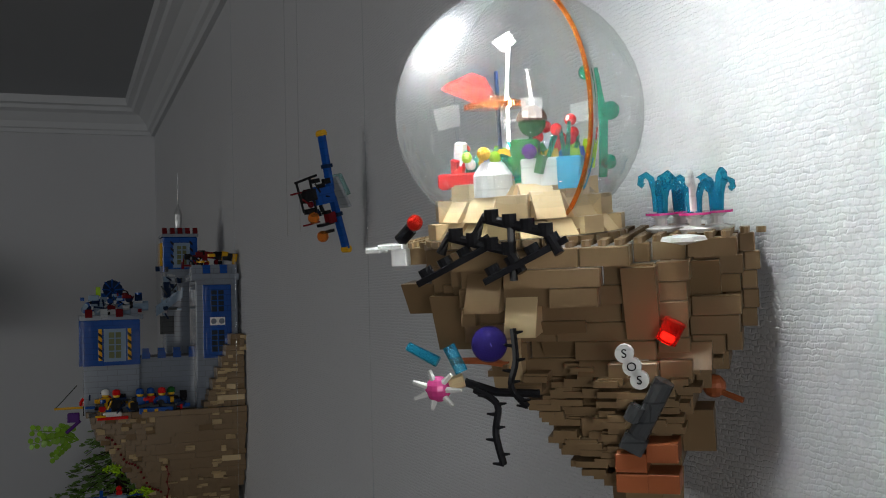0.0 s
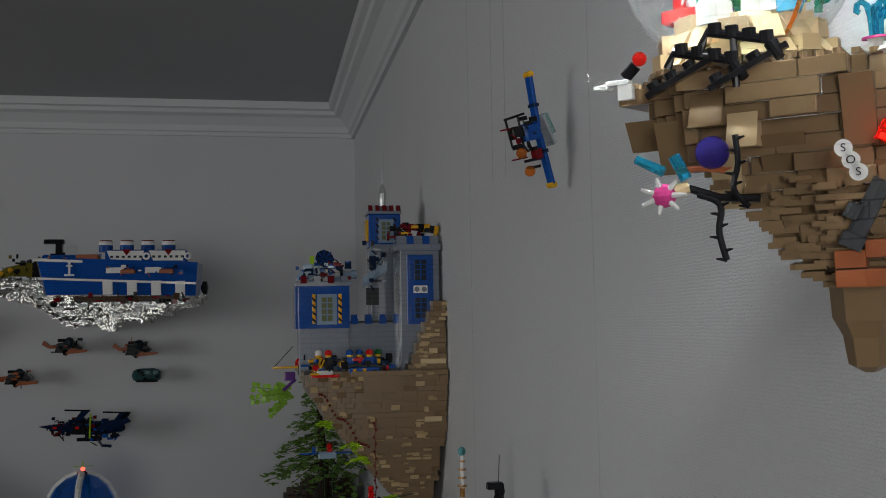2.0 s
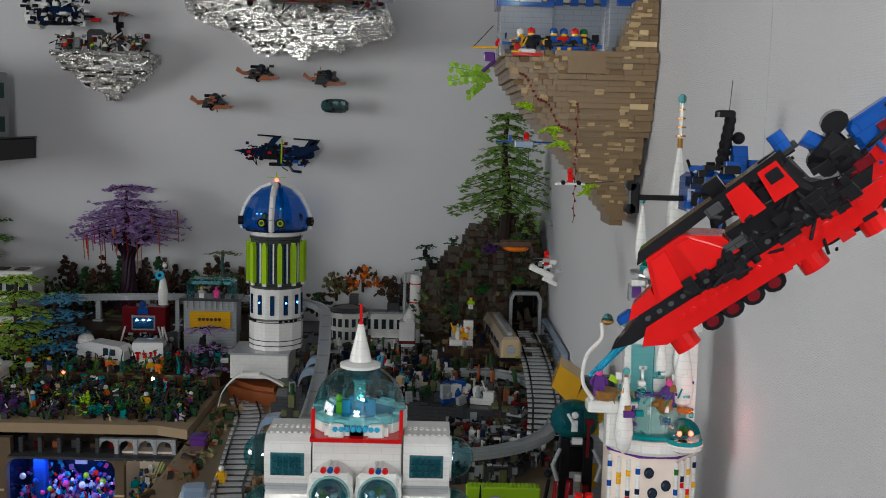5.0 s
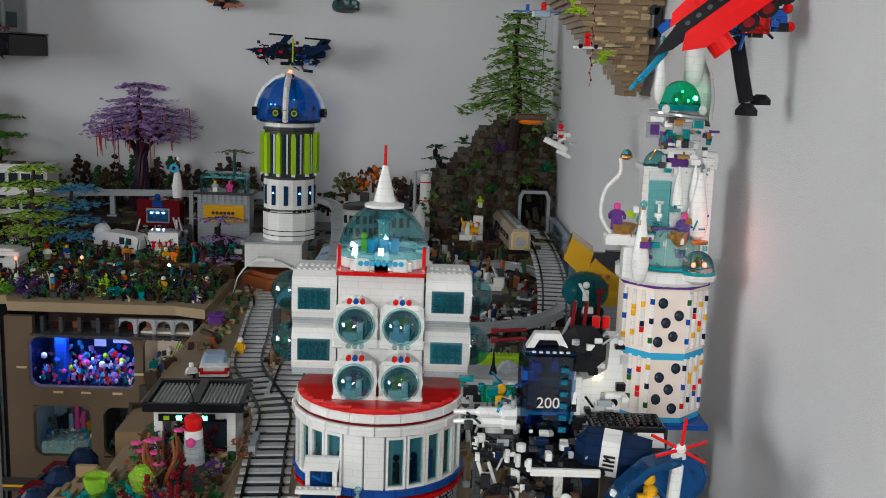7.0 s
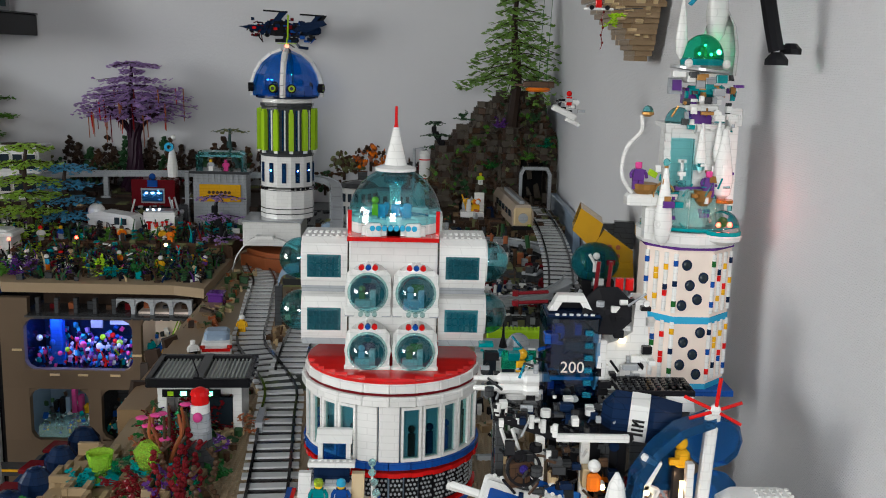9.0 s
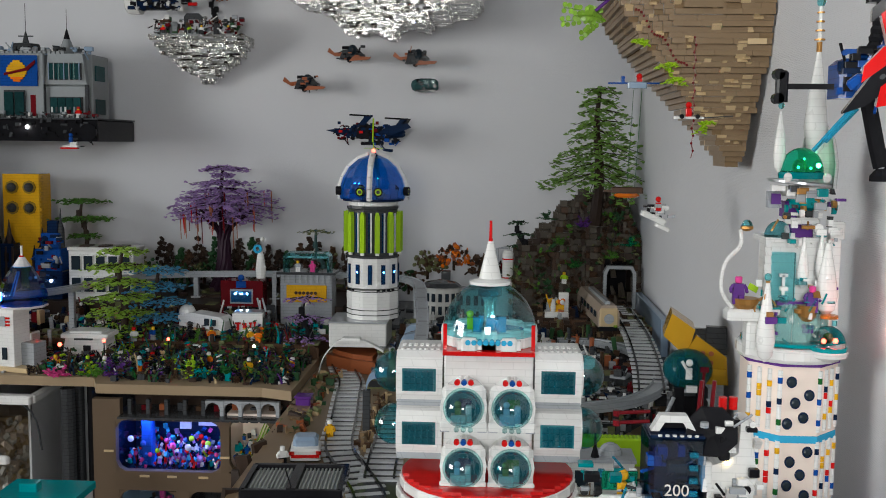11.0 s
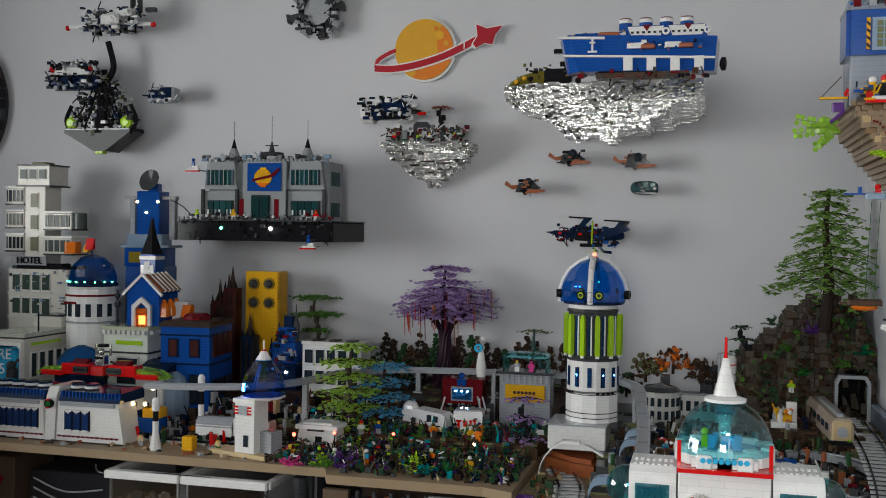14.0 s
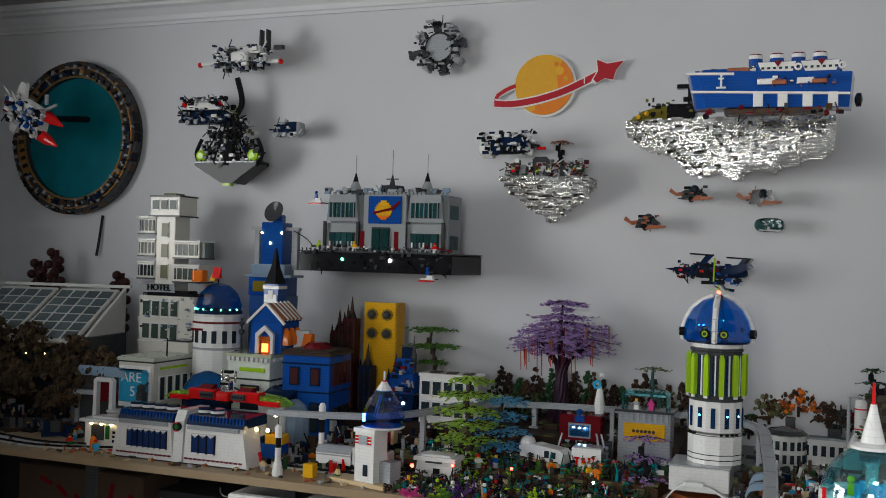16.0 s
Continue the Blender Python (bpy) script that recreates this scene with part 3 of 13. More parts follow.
            part("crew_figure", M().box(sx - 0.007, -0.088, z(zz) - 0.008, 0.008, 0.006, 0.011, 0.001).ball(sx - 0.007, -0.088, z(zz) + 0.007, 0.0045, 8, 6), inr.choice((OLIVE, BLUE, SAND)), t)
            shell = smooth(part("bubble", M().ball(sx, -0.081, z(zz), 0.0238, 28, 18), SHELL, t, "clear teal hemisphere window"))
            shell.visible_shadow = False
            part("bubble_rim", M().lathe(sx, -0.0815, z(zz), [(0.0238, 0), (0.0265, 0), (0.0265, 0.003), (0.0238, 0.003)], 24, "y"), T_AQUA, t)
            for k, mm in ((-1, RED), (0, BLUE), (1, RED)):
                part("round_stud", M().cyl(sx + k * 0.0088, -0.078, z(zz) + 0.0325, 0.0038, 0.006, 12, "y"), mm, t)
            part("ridge_stud", M().studs(sx, -0.045, z(zz) + 0.030, 2, 6, 0.0075), WHITE, t)
            for fx in (-0.024, 0.024):
                part("grey_foot", M().wedge(sx + fx, -0.076, z(zz) - 0.032, 0.012, 0.008, 0.01), LGRAY, t)
            part("roller", M().cyl(sx - 0.009, -0.083, z(zz) - 0.028, 0.0035, 0.006, 10, "y").cyl(sx, -0.083, z(zz) - 0.028, 0.0035, 0.006, 10, "y").cyl(sx + 0.009, -0.083, z(zz) - 0.028, 0.0035, 0.006, 10, "y"), T_AQUA, t)
    part("red_band", M().box(0, -0.012, z(1.186), 0.12, 0.088, 0.0055), RED, ob)
    # dome storey
    for i in range(20):
        a = 2 * math.pi * i / 20
        part("parapet_brick", M(pose(0.058 * math.cos(a), 0.012 + 0.05 * math.sin(a), 0, 0, 0, math.degrees(a) + 90)).box(0, 0, z(1.192), 0.0205, 0.014, 0.021 + 0.003 * (i % 2), 0.001), WHITE, ob)
    par = M()
    par.box(0, -0.035, z(1.192), 0.084, 0.02, 0.012, 0.001).box(-0.026, -0.043, z(1.192), 0.02, 0.02, 0.017, 0.002).box(0.026, -0.043, z(1.192), 0.02, 0.02, 0.017, 0.002)
    part("parapet", par, WHITE, ob, "white crenellated parapet")
    for k in range(8):
        part("azure_stud", M().cyl((k - 3.5) * 0.0078, -0.0535, z(1.203), 0.0037, 0.012, 10, "y"), AZURE, ob)
    for sx in (-0.058, 0.058):
        part("red_post", M().box(sx, -0.034, z(1.19), 0.005, 0.005, 0.034), RED, ob)
    part("dome_floor", M().cyl(0, 0.012, z(1.205), 0.053, 0.004, 24), AZURE, ob)
    part("dome_pillar", M().lathe(0, 0.012, z(1.209), [(0.012, 0), (0.008, 0.01), (0.008, 0.04), (0.014, 0.046)], 12), T_AQUA, ob)
    inn = M()
    for k in range(7):
        inn.box(0.02 * math.cos(k * 2.4) * (0.6 + 0.25 * k / 3), 0.012 + 0.022 * math.sin(k * 2.4), z(1.209), 0.011, 0.01, 0.014 + 0.003 * (k % 3), 0.001)
    part("console", inn, AZURE, ob, kind="stuff")
    part("dome_figure", M().box(-0.026, -0.012, z(1.209), 0.008, 0.006, 0.02).ball(-0.026, -0.012, z(1.234), 0.005), LIME, ob)
    part("dome_lamp", M().cyl(0.004, 0.0, z(1.225), 0.0022, 0.005, 8), L_WHITE, ob)
    shell = smooth(part("dome", M().dome(0, 0.012, z(1.206), 0.064, 24, 10, 1.1), SHELL, ob, "large clear teal faceted dome"), 30)
    shell.visible_shadow = False
    smooth(part("hub", M().cyl(0, 0.012, z(1.256), 0.016, 0.016, 16), SHELL, ob))
    smooth(part("spire", M().lathe(0, 0.012, z(1.272), [(0.028, 0), (0.028, 0.004), (0.0155, 0.008), (0.0055, 0.05), (0.004, 0.058)], 20), WHITE, ob, "white cone spire"))
    part("antenna", M().lathe(0, 0.012, z(1.33), [(0.0032, 0), (0.0022, 0.004), (0.0018, 0.028)], 8), RED, ob, "red antenna rod")
    # entrance terrace
    ter = M().box(-0.072, -0.165, 0.022, 0.112, 0.13, 0.006)
    part("terrace", ter, plastic("pale_tan_plastic", (0.62, 0.55, 0.44), 0.3), ob)
    part("terrace_stud", M().studs(-0.072, -0.165, 0.028, 13, 15), plastic("pale_tan_plastic", (0.62, 0.55, 0.44)), ob, kind="stuff")
    part("terrace_edge", M().box(-0.130, -0.165, 0.006, 0.008, 0.14, 0.026).box(-0.014, -0.165, 0.006, 0.008, 0.14, 0.026).box(-0.072, -0.232, 0.006, 0.12, 0.008, 0.026), BLUE, ob)
    part("terrace_trim", M().box(-0.124, -0.165, 0.026, 0.005, 0.128, 0.008).box(-0.020, -0.165, 0.026, 0.005, 0.128, 0.008).box(-0.072, -0.226, 0.026, 0.11, 0.005, 0.008), RED, ob)
    part("door_frame", M().box(-0.088, -0.112, 0.066, 0.006, 0.02, 0.044).box(-0.052, -0.112, 0.066, 0.006, 0.02, 0.044).wedge(-0.07, -0.116, 0.108, 0.046, 0.026, 0.012, 0.7), WHITE, ob)
    part("door_glass", M().box(-0.07, -0.11, 0.066, 0.03, 0.004, 0.04), T_BLUE, ob)
    return ob


headquarters(-0.133, 1.425, 0.828)

# ---- tall observation tower with a blue dome ----


def observation_tower(cx, cy, gz):
    ob = thing("observation_tower", (cx, cy, gz), "white and lime toy tower with a clear blue dome", "toy building")
    z = lambda a: a - gz
    part("plinth", M().box(-0.03, -0.03, 0, 0.16, 0.15, z(0.962), 0.003), WHITE, ob)
    part("plinth_top", M().box(-0.03, -0.03, z(0.9625), 0.165, 0.155, 0.004), LGRAY, ob)
    n = 12
    part("shaft", M().lathe(0, 0, z(0.966), [(0.075, 0), (0.075, 0.082)], n, turn=radians(15)), WHITE, ob, "white twelve-sided shaft")
    for a in (0.978, 0.992, 1.044):
        part("dark_ring", M().lathe(0, 0, z(a), [(0.0762, 0), (0.0762, 0.0022)], n, turn=radians(15)), BLACK, ob)
    for i in range(30):
        a = 2 * math.pi * i / 30
        if (i // 4) % 2 == 0:
            part("grille", M(pose(0.0755 * math.cos(a), 0.0755 * math.sin(a), 0, 0, 0, math.degrees(a) + 90)).box(0, 0, z(1.047), 0.009, 0.004, 0.006), BLACK, ob)
    part("window_storey", M().lathe(0, 0, z(1.054), [(0.073, 0), (0.073, 0.084)], n, turn=radians(15)), WHITE, ob)
    for i in range(n):
        a = 2 * math.pi * (i + 0.5) / n + radians(15)
        tf = pose(0.0715 * math.cos(a), 0.0715 * math.sin(a), 0, 0, 0, math.degrees(a) + 90)
        w = part("window", M(tf).box(0, 0, z(1.066), 0.012, 0.004, 0.055), DBLUE, ob)
        part("pane", M(tf).box(0, -0.0015, z(1.069), 0.008, 0.003, 0.048), T_BLUE, w)
    for i in (7, 9, 10):
        a = 2 * math.pi * (i + 0.5) / n + radians(15)
        part("window_led", M().ball(0.073 * math.cos(a), 0.073 * math.sin(a), z(1.10), 0.0032, 8, 6), L_BLUE, ob)
    part("green_storey", M().lathe(0, 0, z(1.138), [(0.0745, 0), (0.0745, 0.008), (0.071, 0.01), (0.071, 0.135), (0.0745, 0.138), (0.0745, 0.145)], n, turn=radians(15)), DGRAY, ob)
    for i in range(n):
        a = 2 * math.pi * (i + 0.5) / n
        tf = pose(0.078 * math.cos(a), 0.078 * math.sin(a), 0, 0, 0, math.degrees(a) + 90)
        fin = M(tf).prism([(-0.0065, z(1.155)), (0.0065, z(1.155)), (0.0065, z(1.255)), (0.003, z(1.268)), (-0.003, z(1.268)), (-0.0065, z(1.255))], -0.006, 0.006)
        part("fin", fin, LIME, ob, "lime green fin")
        part("fin_clip", M(tf).box(0, -0.002, z(1.148), 0.01, 0.006, 0.008), WHITE, ob)
        a += math.pi / n
        tf = pose(0.0725 * math.cos(a), 0.0725 * math.sin(a), 0, 0, 0, math.degrees(a) + 90)
        part("glass_strip", M(tf).box(-0.003, 0, z(1.155), 0.0035, 0.004, 0.11), T_BLUE, ob)
        part("white_strip", M(tf).box(0.003, 0, z(1.155), 0.0035, 0.004, 0.11), WHITE, ob)
    part("collar", M().lathe(0, 0, z(1.283), [(0.066, 0), (0.07, 0.002), (0.07, 0.012), (0.06, 0.014)], 24), WHITE, ob)
    part("deck", M().cyl(0, 0, z(1.297), 0.086, 0.006, 20), DBLUE, ob)
    prof = [(0.093, 0), (0.095, 0.006), (0.095, 0.03), (0.086, 0.06), (0.068, 0.09), (0.042, 0.112), (0.012, 0.124)]
    part("dome", M().lathe(0, 0, z(1.302), prof, 10, turn=radians(18)), BSHELL, ob, "faceted clear blue dome")
    for i in range(4):
        a = -90 + i * 90
        tf = pose(0, 0, 0, 0, 0, a + 90)
        rib = M(tf)
        pts = [(0, -(r * 0.975 + 0.002), z(1.302) + hh) for r, hh in prof]
        for p, q in zip(pts, pts[1:]):
            rib.tube([p, q], 0.0085, 6)
        part("dome_rib", rib, WHITE, ob, "white dome rib")
    for deg in (256, 284, 193, 347, 60, 120):
        a = radians(deg)
        tf = pose(0.096 * math.cos(a), 0.096 * math.sin(a), 0, 0, 0, deg + 90)
        pod = part("porthole", M(tf).lathe(0, -0.01, z(1.325), [(0.009, 0), (0.0125, 0), (0.0125, 0.014), (0.009, 0.014)], 14, "y"), BLACK, ob)
        part("porthole_lens", M(tf).cyl(0, -0.008, z(1.325), 0.009, 0.012, 12, "y"), LIME, pod)
        part("porthole_hub", M(tf).cyl(0, -0.0105, z(1.325), 0.005, 0.004, 10, "y"), DGRAY, pod)
    inn = M()
    for k in range(9):
        a = k * 0.7 + 3.4
        inn.box(0.06 * math.cos(a), 0.06 * math.sin(a), z(1.303), 0.02, 0.016, 0.014 + 0.012 * (k % 3), 0.001)
    part("consoles", inn, SAND, ob)
    part("dome_led", M().box(-0.045, -0.055, z(1.345), 0.004, 0.003, 0.003).box(-0.033, -0.06, z(1.345), 0.004, 0.003, 0.003), L_BLUE, ob)
    part("dome_led", M().box(0.02, -0.06, z(1.36), 0.003, 0.003, 0.003), L_GREEN, ob)
    part("finial", M().lathe(0, 0, z(1.42), [(0.014, 0), (0.01, 0.008), (0.005, 0.012)], 10), DBLUE, ob)
    part("beacon", M().ball(0, 0, z(1.436), 0.0058, 10, 8), L_RED, ob)
    part("rotor", M().box(0, 0, z(1.443), 0.052, 0.0035, 0.0015).cyl(0, 0, z(1.438), 0.0015, 0.02, 6), LIME, ob)
    return ob


observation_tower(-0.475, 2.915, 0.896)

# ---- brick-built rocks ----
BRICKS = {}


def brick_mesh(n, d, hh, kind, mat, wide=0.008):
    key = (n, d, round(hh, 4), kind, mat.name)
    if key not in BRICKS:
        m = M()
        w = n * wide - 0.0003
        if kind == "slope":
            m.wedge(0, 0, 0, w, d, hh - 0.0003, 0.45)
        elif kind == "under":
            m.wedge(0, 0, 0, w, d, hh - 0.0003, 0.45, True)
        else:
            m.box(0, 0, 0, w, d, hh - 0.0003, 0.0005)
        BRICKS[key] = m.mesh("brick", mat)
    return BRICKS[key]


def brick_rock(parent, inside, xr, yr, zr, hh, mats, rng, limit=280, name="brick", cell=0.008, jut=0.0022, slopes=0.18, skip_back=True, runs=(1, 2, 2, 3, 4, 6), tilt=0.0):
    """Bricks along the outline of every course of a rock; the first ones (from the top) are parts, the rest one mesh."""
    made, rest = 0, {}
    z = zr[1]
    while z - hh > zr[0]:
        z -= hh
        nx, ny = int((xr[1] - xr[0]) / cell) + 1, int((yr[1] - yr[0]) / cell) + 1
        occ = [[inside(xr[0] + i * cell, yr[0] + j * cell, z) for i in range(nx)] for j in range(ny)]
        low = [[inside(xr[0] + i * cell, yr[0] + j * cell, z - hh) for i in range(nx)] for j in range(ny)]
        ox = rng.random() * 0.003
        for j in range(ny):
            i = 0
            while i < nx:
                if not occ[j][i]:
                    i += 1
                    continue
                edge = lambda ii: (not low[j][ii] or j == 0 or not occ[j - 1][ii] or ii == 0 or not occ[j][ii - 1] or ii == nx - 1 or not occ[j][ii + 1] or (not skip_back and (j == ny - 1 or not occ[j + 1][ii])))
                if not edge(i):
                    i += 1
                    continue
                n, top = 1, rng.choice(runs)
                while n < top and i + n < nx and occ[j][i + n] and edge(i + n):
                    n += 1
                kind = "box"
                r = rng.random()
                if (j == 0 or not occ[j - 1][i]) and n <= 3:
                    kind = "slope" if r < slopes * 0.5 else "under" if r < slopes else "box"
                mat = rng.choice(mats)
                front = j == 0 or not occ[j - 1][i]
                x, y = xr[0] + (i + (n - 1) / 2) * cell + ox, yr[0] + j * cell + cell * 0.5 - (rng.random() * jut if front else 0.0)
                if made < limit:
                    ob = new(name, brick_mesh(n, cell - 0.0002, hh, kind, mat, cell))
                    ob.parent = parent
                    ob.location = (x, y, z)
                    if tilt:
                        ob.rotation_euler = (rng.gauss(0, tilt), 0, rng.gauss(0, tilt))
                    made += 1
                else:
                    m = rest.setdefault(mat.name, (M(), mat))[0]
                    w = n * cell - 0.0003
                    if tilt:
                        m.tf = Matrix.Translation((x, y, z)) @ Euler((rng.gauss(0, tilt), 0, rng.gauss(0, tilt))).to_matrix().to_4x4() @ Matrix.Translation((-x, -y, -z))
                    if kind == "box":
                        m.box(x, y, z, w, cell - 0.0002, hh - 0.0003)
                    else:
                        m.wedge(x, y, z, w, cell - 0.0002, hh - 0.0003, 0.45, kind == "under")
                i += n
    for m, mat in rest.values():
        part("lower_bricks", m, mat, parent, kind="stuff")


def greeble(parent, xr, yr, zr, n, mats, seed, size=0.012, rods=0.25, keep=None, name="fitting"):
    """Small fittings on a model: plates, round pieces and rods, one part for each colour."""
    rng = random.Random(seed)
    ms = {}
    made = 0
    while made < n:
        x, y, z = rng.uniform(*xr), rng.uniform(*yr), rng.uniform(*zr)
        made += 1
        if keep is not None and not keep(x, y, z):
            continue
        mt = rng.choice(mats)
        m = ms.setdefault(mt.name, (M(), mt))[0]
        a, b, c = (size * rng.uniform(0.35, 1.1) for _ in range(3))
        r = rng.random()
        if r < rods:
            d = Vector((rng.uniform(-1, 1), rng.uniform(-0.6, 0.2), rng.uniform(-1, 1))) * size * 1.5
            m.tube([(x, y, z), (x + d.x, y + d.y, z + d.z)], size * 0.12, 5)
        elif r < rods + 0.2:
            m.cyl(x, y, z, a * 0.5, b * 0.7, 10, rng.choice("xyz"))
        elif r < rods + 0.35:
            m.wedge(x, y, z, a, b, c, 0.6, rng.random() < 0.4)
        else:
            m.box(x, y, z, a * 1.3, b, c * 0.7, min(a, b, c) * 0.1)
    for m, mt in ms.values():
        part(name, m, mt, parent, kind="stuff")


def minifig(place, top, legs, head, group="toy figures", label="small toy brick figure standing on its base", rz=0.0, s=1.0, hat=None, name="toy_figure"):
    m = M()
    m.slot = 1
    m.box(-0.004, 0, 0, 0.0074, 0.0075, 0.0125, 0.0006).box(0.004, 0, 0, 0.0074, 0.0075, 0.0125, 0.0006).box(0, 0, 0.0125, 0.0155, 0.0078, 0.003)
    m.slot = 0
    m.prism([(-0.0078, 0.0155), (0.0078, 0.0155), (0.006, 0.0285), (-0.006, 0.0285)], -0.004, 0.004)
    for sx in (-1, 1):
        m.tube([(sx * 0.007, 0, 0.0265), (sx * 0.0105, -0.001, 0.021), (sx * 0.0105, -0.005, 0.0165)], 0.0024, 6)
    m.slot = 2
    m.lathe(0, 0, 0.0287, [(0.0035, 0), (0.005, 0.0012), (0.005, 0.008), (0.0036, 0.0092)], 10)
    if hat is not None:
        m.slot = 3
        m.lathe(0, 0.0006, 0.0325, [(0.0058, 0), (0.0062, 0.003), (0.0052, 0.0072), (0.0015, 0.0088)], 10)
    mats = [top, legs, head] + ([hat] if hat is not None else [])
    return solid(name, m, mats, label, "toy figure", group, place=pose(*place, 0, 0, rz) @ Matrix.Scale(s, 4))


def sprig(name, place, mat, n, size, seed, label, group="", cat="toy plant", droop=0.0, parent=None):
    """A spray of small leaves on twigs."""
    rng = random.Random(seed)
    ob = thing(name, place, label, cat, group)
    tw, lf = M(), M()
    for i in range(n):
        a, e = rng.random() * 6.28, rng.uniform(0.1, 1.2)
        d = Vector((math.cos(a) * math.cos(e), math.sin(a) * math.cos(e), math.sin(e) - droop)) * size * rng.uniform(0.6, 1)
        tw.tube([(0, 0, 0), tuple(d * 0.5 + Vector((0, 0, size * 0.1))), tuple(d)], 0.0009, 5)
        for k in range(5):
            p = d * (0.35 + 0.65 * k / 4)
            lf.tf = Matrix.Translation(p) @ Euler((rng.uniform(-0.6, 0.6), rng.uniform(-0.6, 0.6), rng.random() * 6.28)).to_matrix().to_4x4()
            lf.box(0, 0.003, 0, 0.005, 0.006, 0.0012).box(0.004, 0.0, 0, 0.005, 0.004, 0.0012)
    part("twig", tw, mat, ob, kind="stuff")
    part("leaf", lf, mat, ob, kind="stuff")
    return ob


# ---- floating island with an acrylic globe ----


def globe_island():
    u, v = Vector((0.78, -0.626, 0)).normalized(), Vector((0.626, 0.78, 0)).normalized()
    t = radians(7.0)
    vv, ww = v * math.cos(t) + Vector((0, 0, 1)) * math.sin(t), Vector((0, 0, 1)) * math.cos(t) - v * math.sin(t)
    mat = Matrix(((u.x, vv.x, ww.x, 0.258), (u.y, vv.y, ww.y, 0.456), (u.z, vv.z, ww.z, 1.935), (0, 0, 0, 1))) @ Matrix.Scale(0.88, 4)
    ob = thing("floating_rock_island", None, "dark tan toy brick island on the wall under a clear globe", "toy island", m=mat)
    rng = random.Random(3)
    wall = lambda x, y, z: (mat @ Vector((x, y, z))).x < WX - 0.004

    def left(d):
        return np.interp(d, [0, 0.012, 0.018, 0.027, 0.043, 0.051, 0.061, 0.073, 0.09, 0.104, 0.124, 0.139, 0.157], [-0.103, -0.1, -0.092, -0.088, -0.061, -0.051, -0.045, -0.038, -0.016, -0.015, 0.013, 0.021, 0.028])

    def right(d):
        return np.interp(d, [0, 0.019, 0.036, 0.056, 0.079, 0.087, 0.121, 0.125, 0.147, 0.157], [0.106, 0.105, 0.1, 0.084, 0.062, 0.054, 0.046, 0.044, 0.04, 0.034])

    def front(x, d):
        f = np.interp(d, [0, 0.02, 0.05, 0.08, 0.12, 0.165], [-0.05, -0.044, -0.036, -0.03, -0.022, -0.006])
        iz = int((d - 0.0096) / 0.0288) if d > 0.0096 else -1
        zone = int((x + 0.2) / 0.027 + 0.5 * (iz % 2))
        step = (0.0, 0.009, 0.003, 0.012, 0.0, 0.006, 0.010)[(zone * 5 + iz * 3) % 7] if iz >= 0 else 0.0
        bay = 0.012 if 0.03 < x < 0.058 and d < 0.012 else 0.0
        lf = max(0.0, -0.03 - x)
        rt = max(0.0, x - 0.035)
        return f + bay + step + (lf * 0.3 + int(lf / 0.024) * 0.024 * 0.45) + (rt * 0.25 + int(rt / 0.024) * 0.024 * 0.75)

    def inside(x, y, z):
        d = -z
        return left(d) <= x <= right(d) and front(x, d) <= y <= 0.075 and wall(x + 0.006, y + 0.006, z)

    brick_rock(ob, inside, (-0.1, 0.11), (-0.056, 0.08), (-0.170, -0.001), 0.0096, [DTAN], rng, 290, slopes=0.16, jut=0.0009, runs=(3, 4, 6, 6, 8, 8))
    # large sloped bricks that stand out of the rock face
    for k, (x, d, w, hh, up) in enumerate(((-0.088, 0.03, 0.022, 0.018, 1), (-0.062, 0.04, 0.024, 0.03, 1), (-0.04, 0.022, 0.018, 0.019, 0), (-0.022, 0.032, 0.016, 0.024, 0), (-0.004, 0.048, 0.024, 0.0192, 1), (0.014, 0.06, 0.022, 0.012, 0), (0.036, 0.03, 0.016, 0.036, 1), (0.052, 0.058, 0.03, 0.0115, 0), (0.06, 0.022, 0.024, 0.0192, 1), (-0.034, 0.062, 0.016, 0.03, 1), (0.0, 0.082, 0.02, 0.019, 1), (0.058, 0.098, 0.016, 0.024, 1))):
        y = front(x, d) - 0.003
        if wall(x + 0.012, y + 0.01, -d):
            part("slope_brick", M().wedge(x, y + 0.009, -d - hh * 0.5, w, 0.02, hh, 0.6, bool(up)), TAN if k in (3, 9) else DTAN, ob)
    part("tail_rock", M().lathe(0.03, 0.006, 0, [(0.004, -0.172), (0.011, -0.168), (0.013, -0.152), (0.018, -0.142), (0.019, -0.12)], 6), DTAN, ob, "tapered tip of the rock")
    # small stepped ledges half way down
    led = M()
    for i in range(120):
        d = rng.uniform(0.062, 0.122)
        x = rng.uniform(left(d) + 0.004, right(d) - 0.006)
        y = front(x, d) - rng.uniform(0.001, 0.006)
        if wall(x + 0.008, y, -d):
            led.box(x, y + 0.008, -d, rng.choice((0.008, 0.012, 0.016)), 0.016, 0.0031)
    part("thin_ledge", led, DTAN, ob, kind="stuff")
    deck = M()
    for i in range(26):
        for j in range(16):
            x, y = -0.1 + i * 0.008, -0.056 + j * 0.008
            if inside(x, y, -0.004) and inside(x, y - 0.004, -0.004):
                deck.cyl(x, y + 0.004, -0.0012, 0.0024, 0.003, 8)
    part("deck_stud", deck, DTAN, ob, kind="stuff")
    for dx, dz in ((0.028, -0.115), (0.043, -0.115), (0.028, -0.105), (0.043, -0.100)):
        part("rust_brick", M().box(dx, -0.028, dz - 0.006, 0.0152, 0.018, 0.009, 0.0004), RUST, ob, "rust orange brick")
    ring = M()
    for i in range(34):
        a = 2 * math.pi * i / 34
        ring.tf = pose(-0.0277 + 0.048 * math.cos(a), 0.008 + 0.048 * math.sin(a), 0, 0, 0, math.degrees(a) + 90)
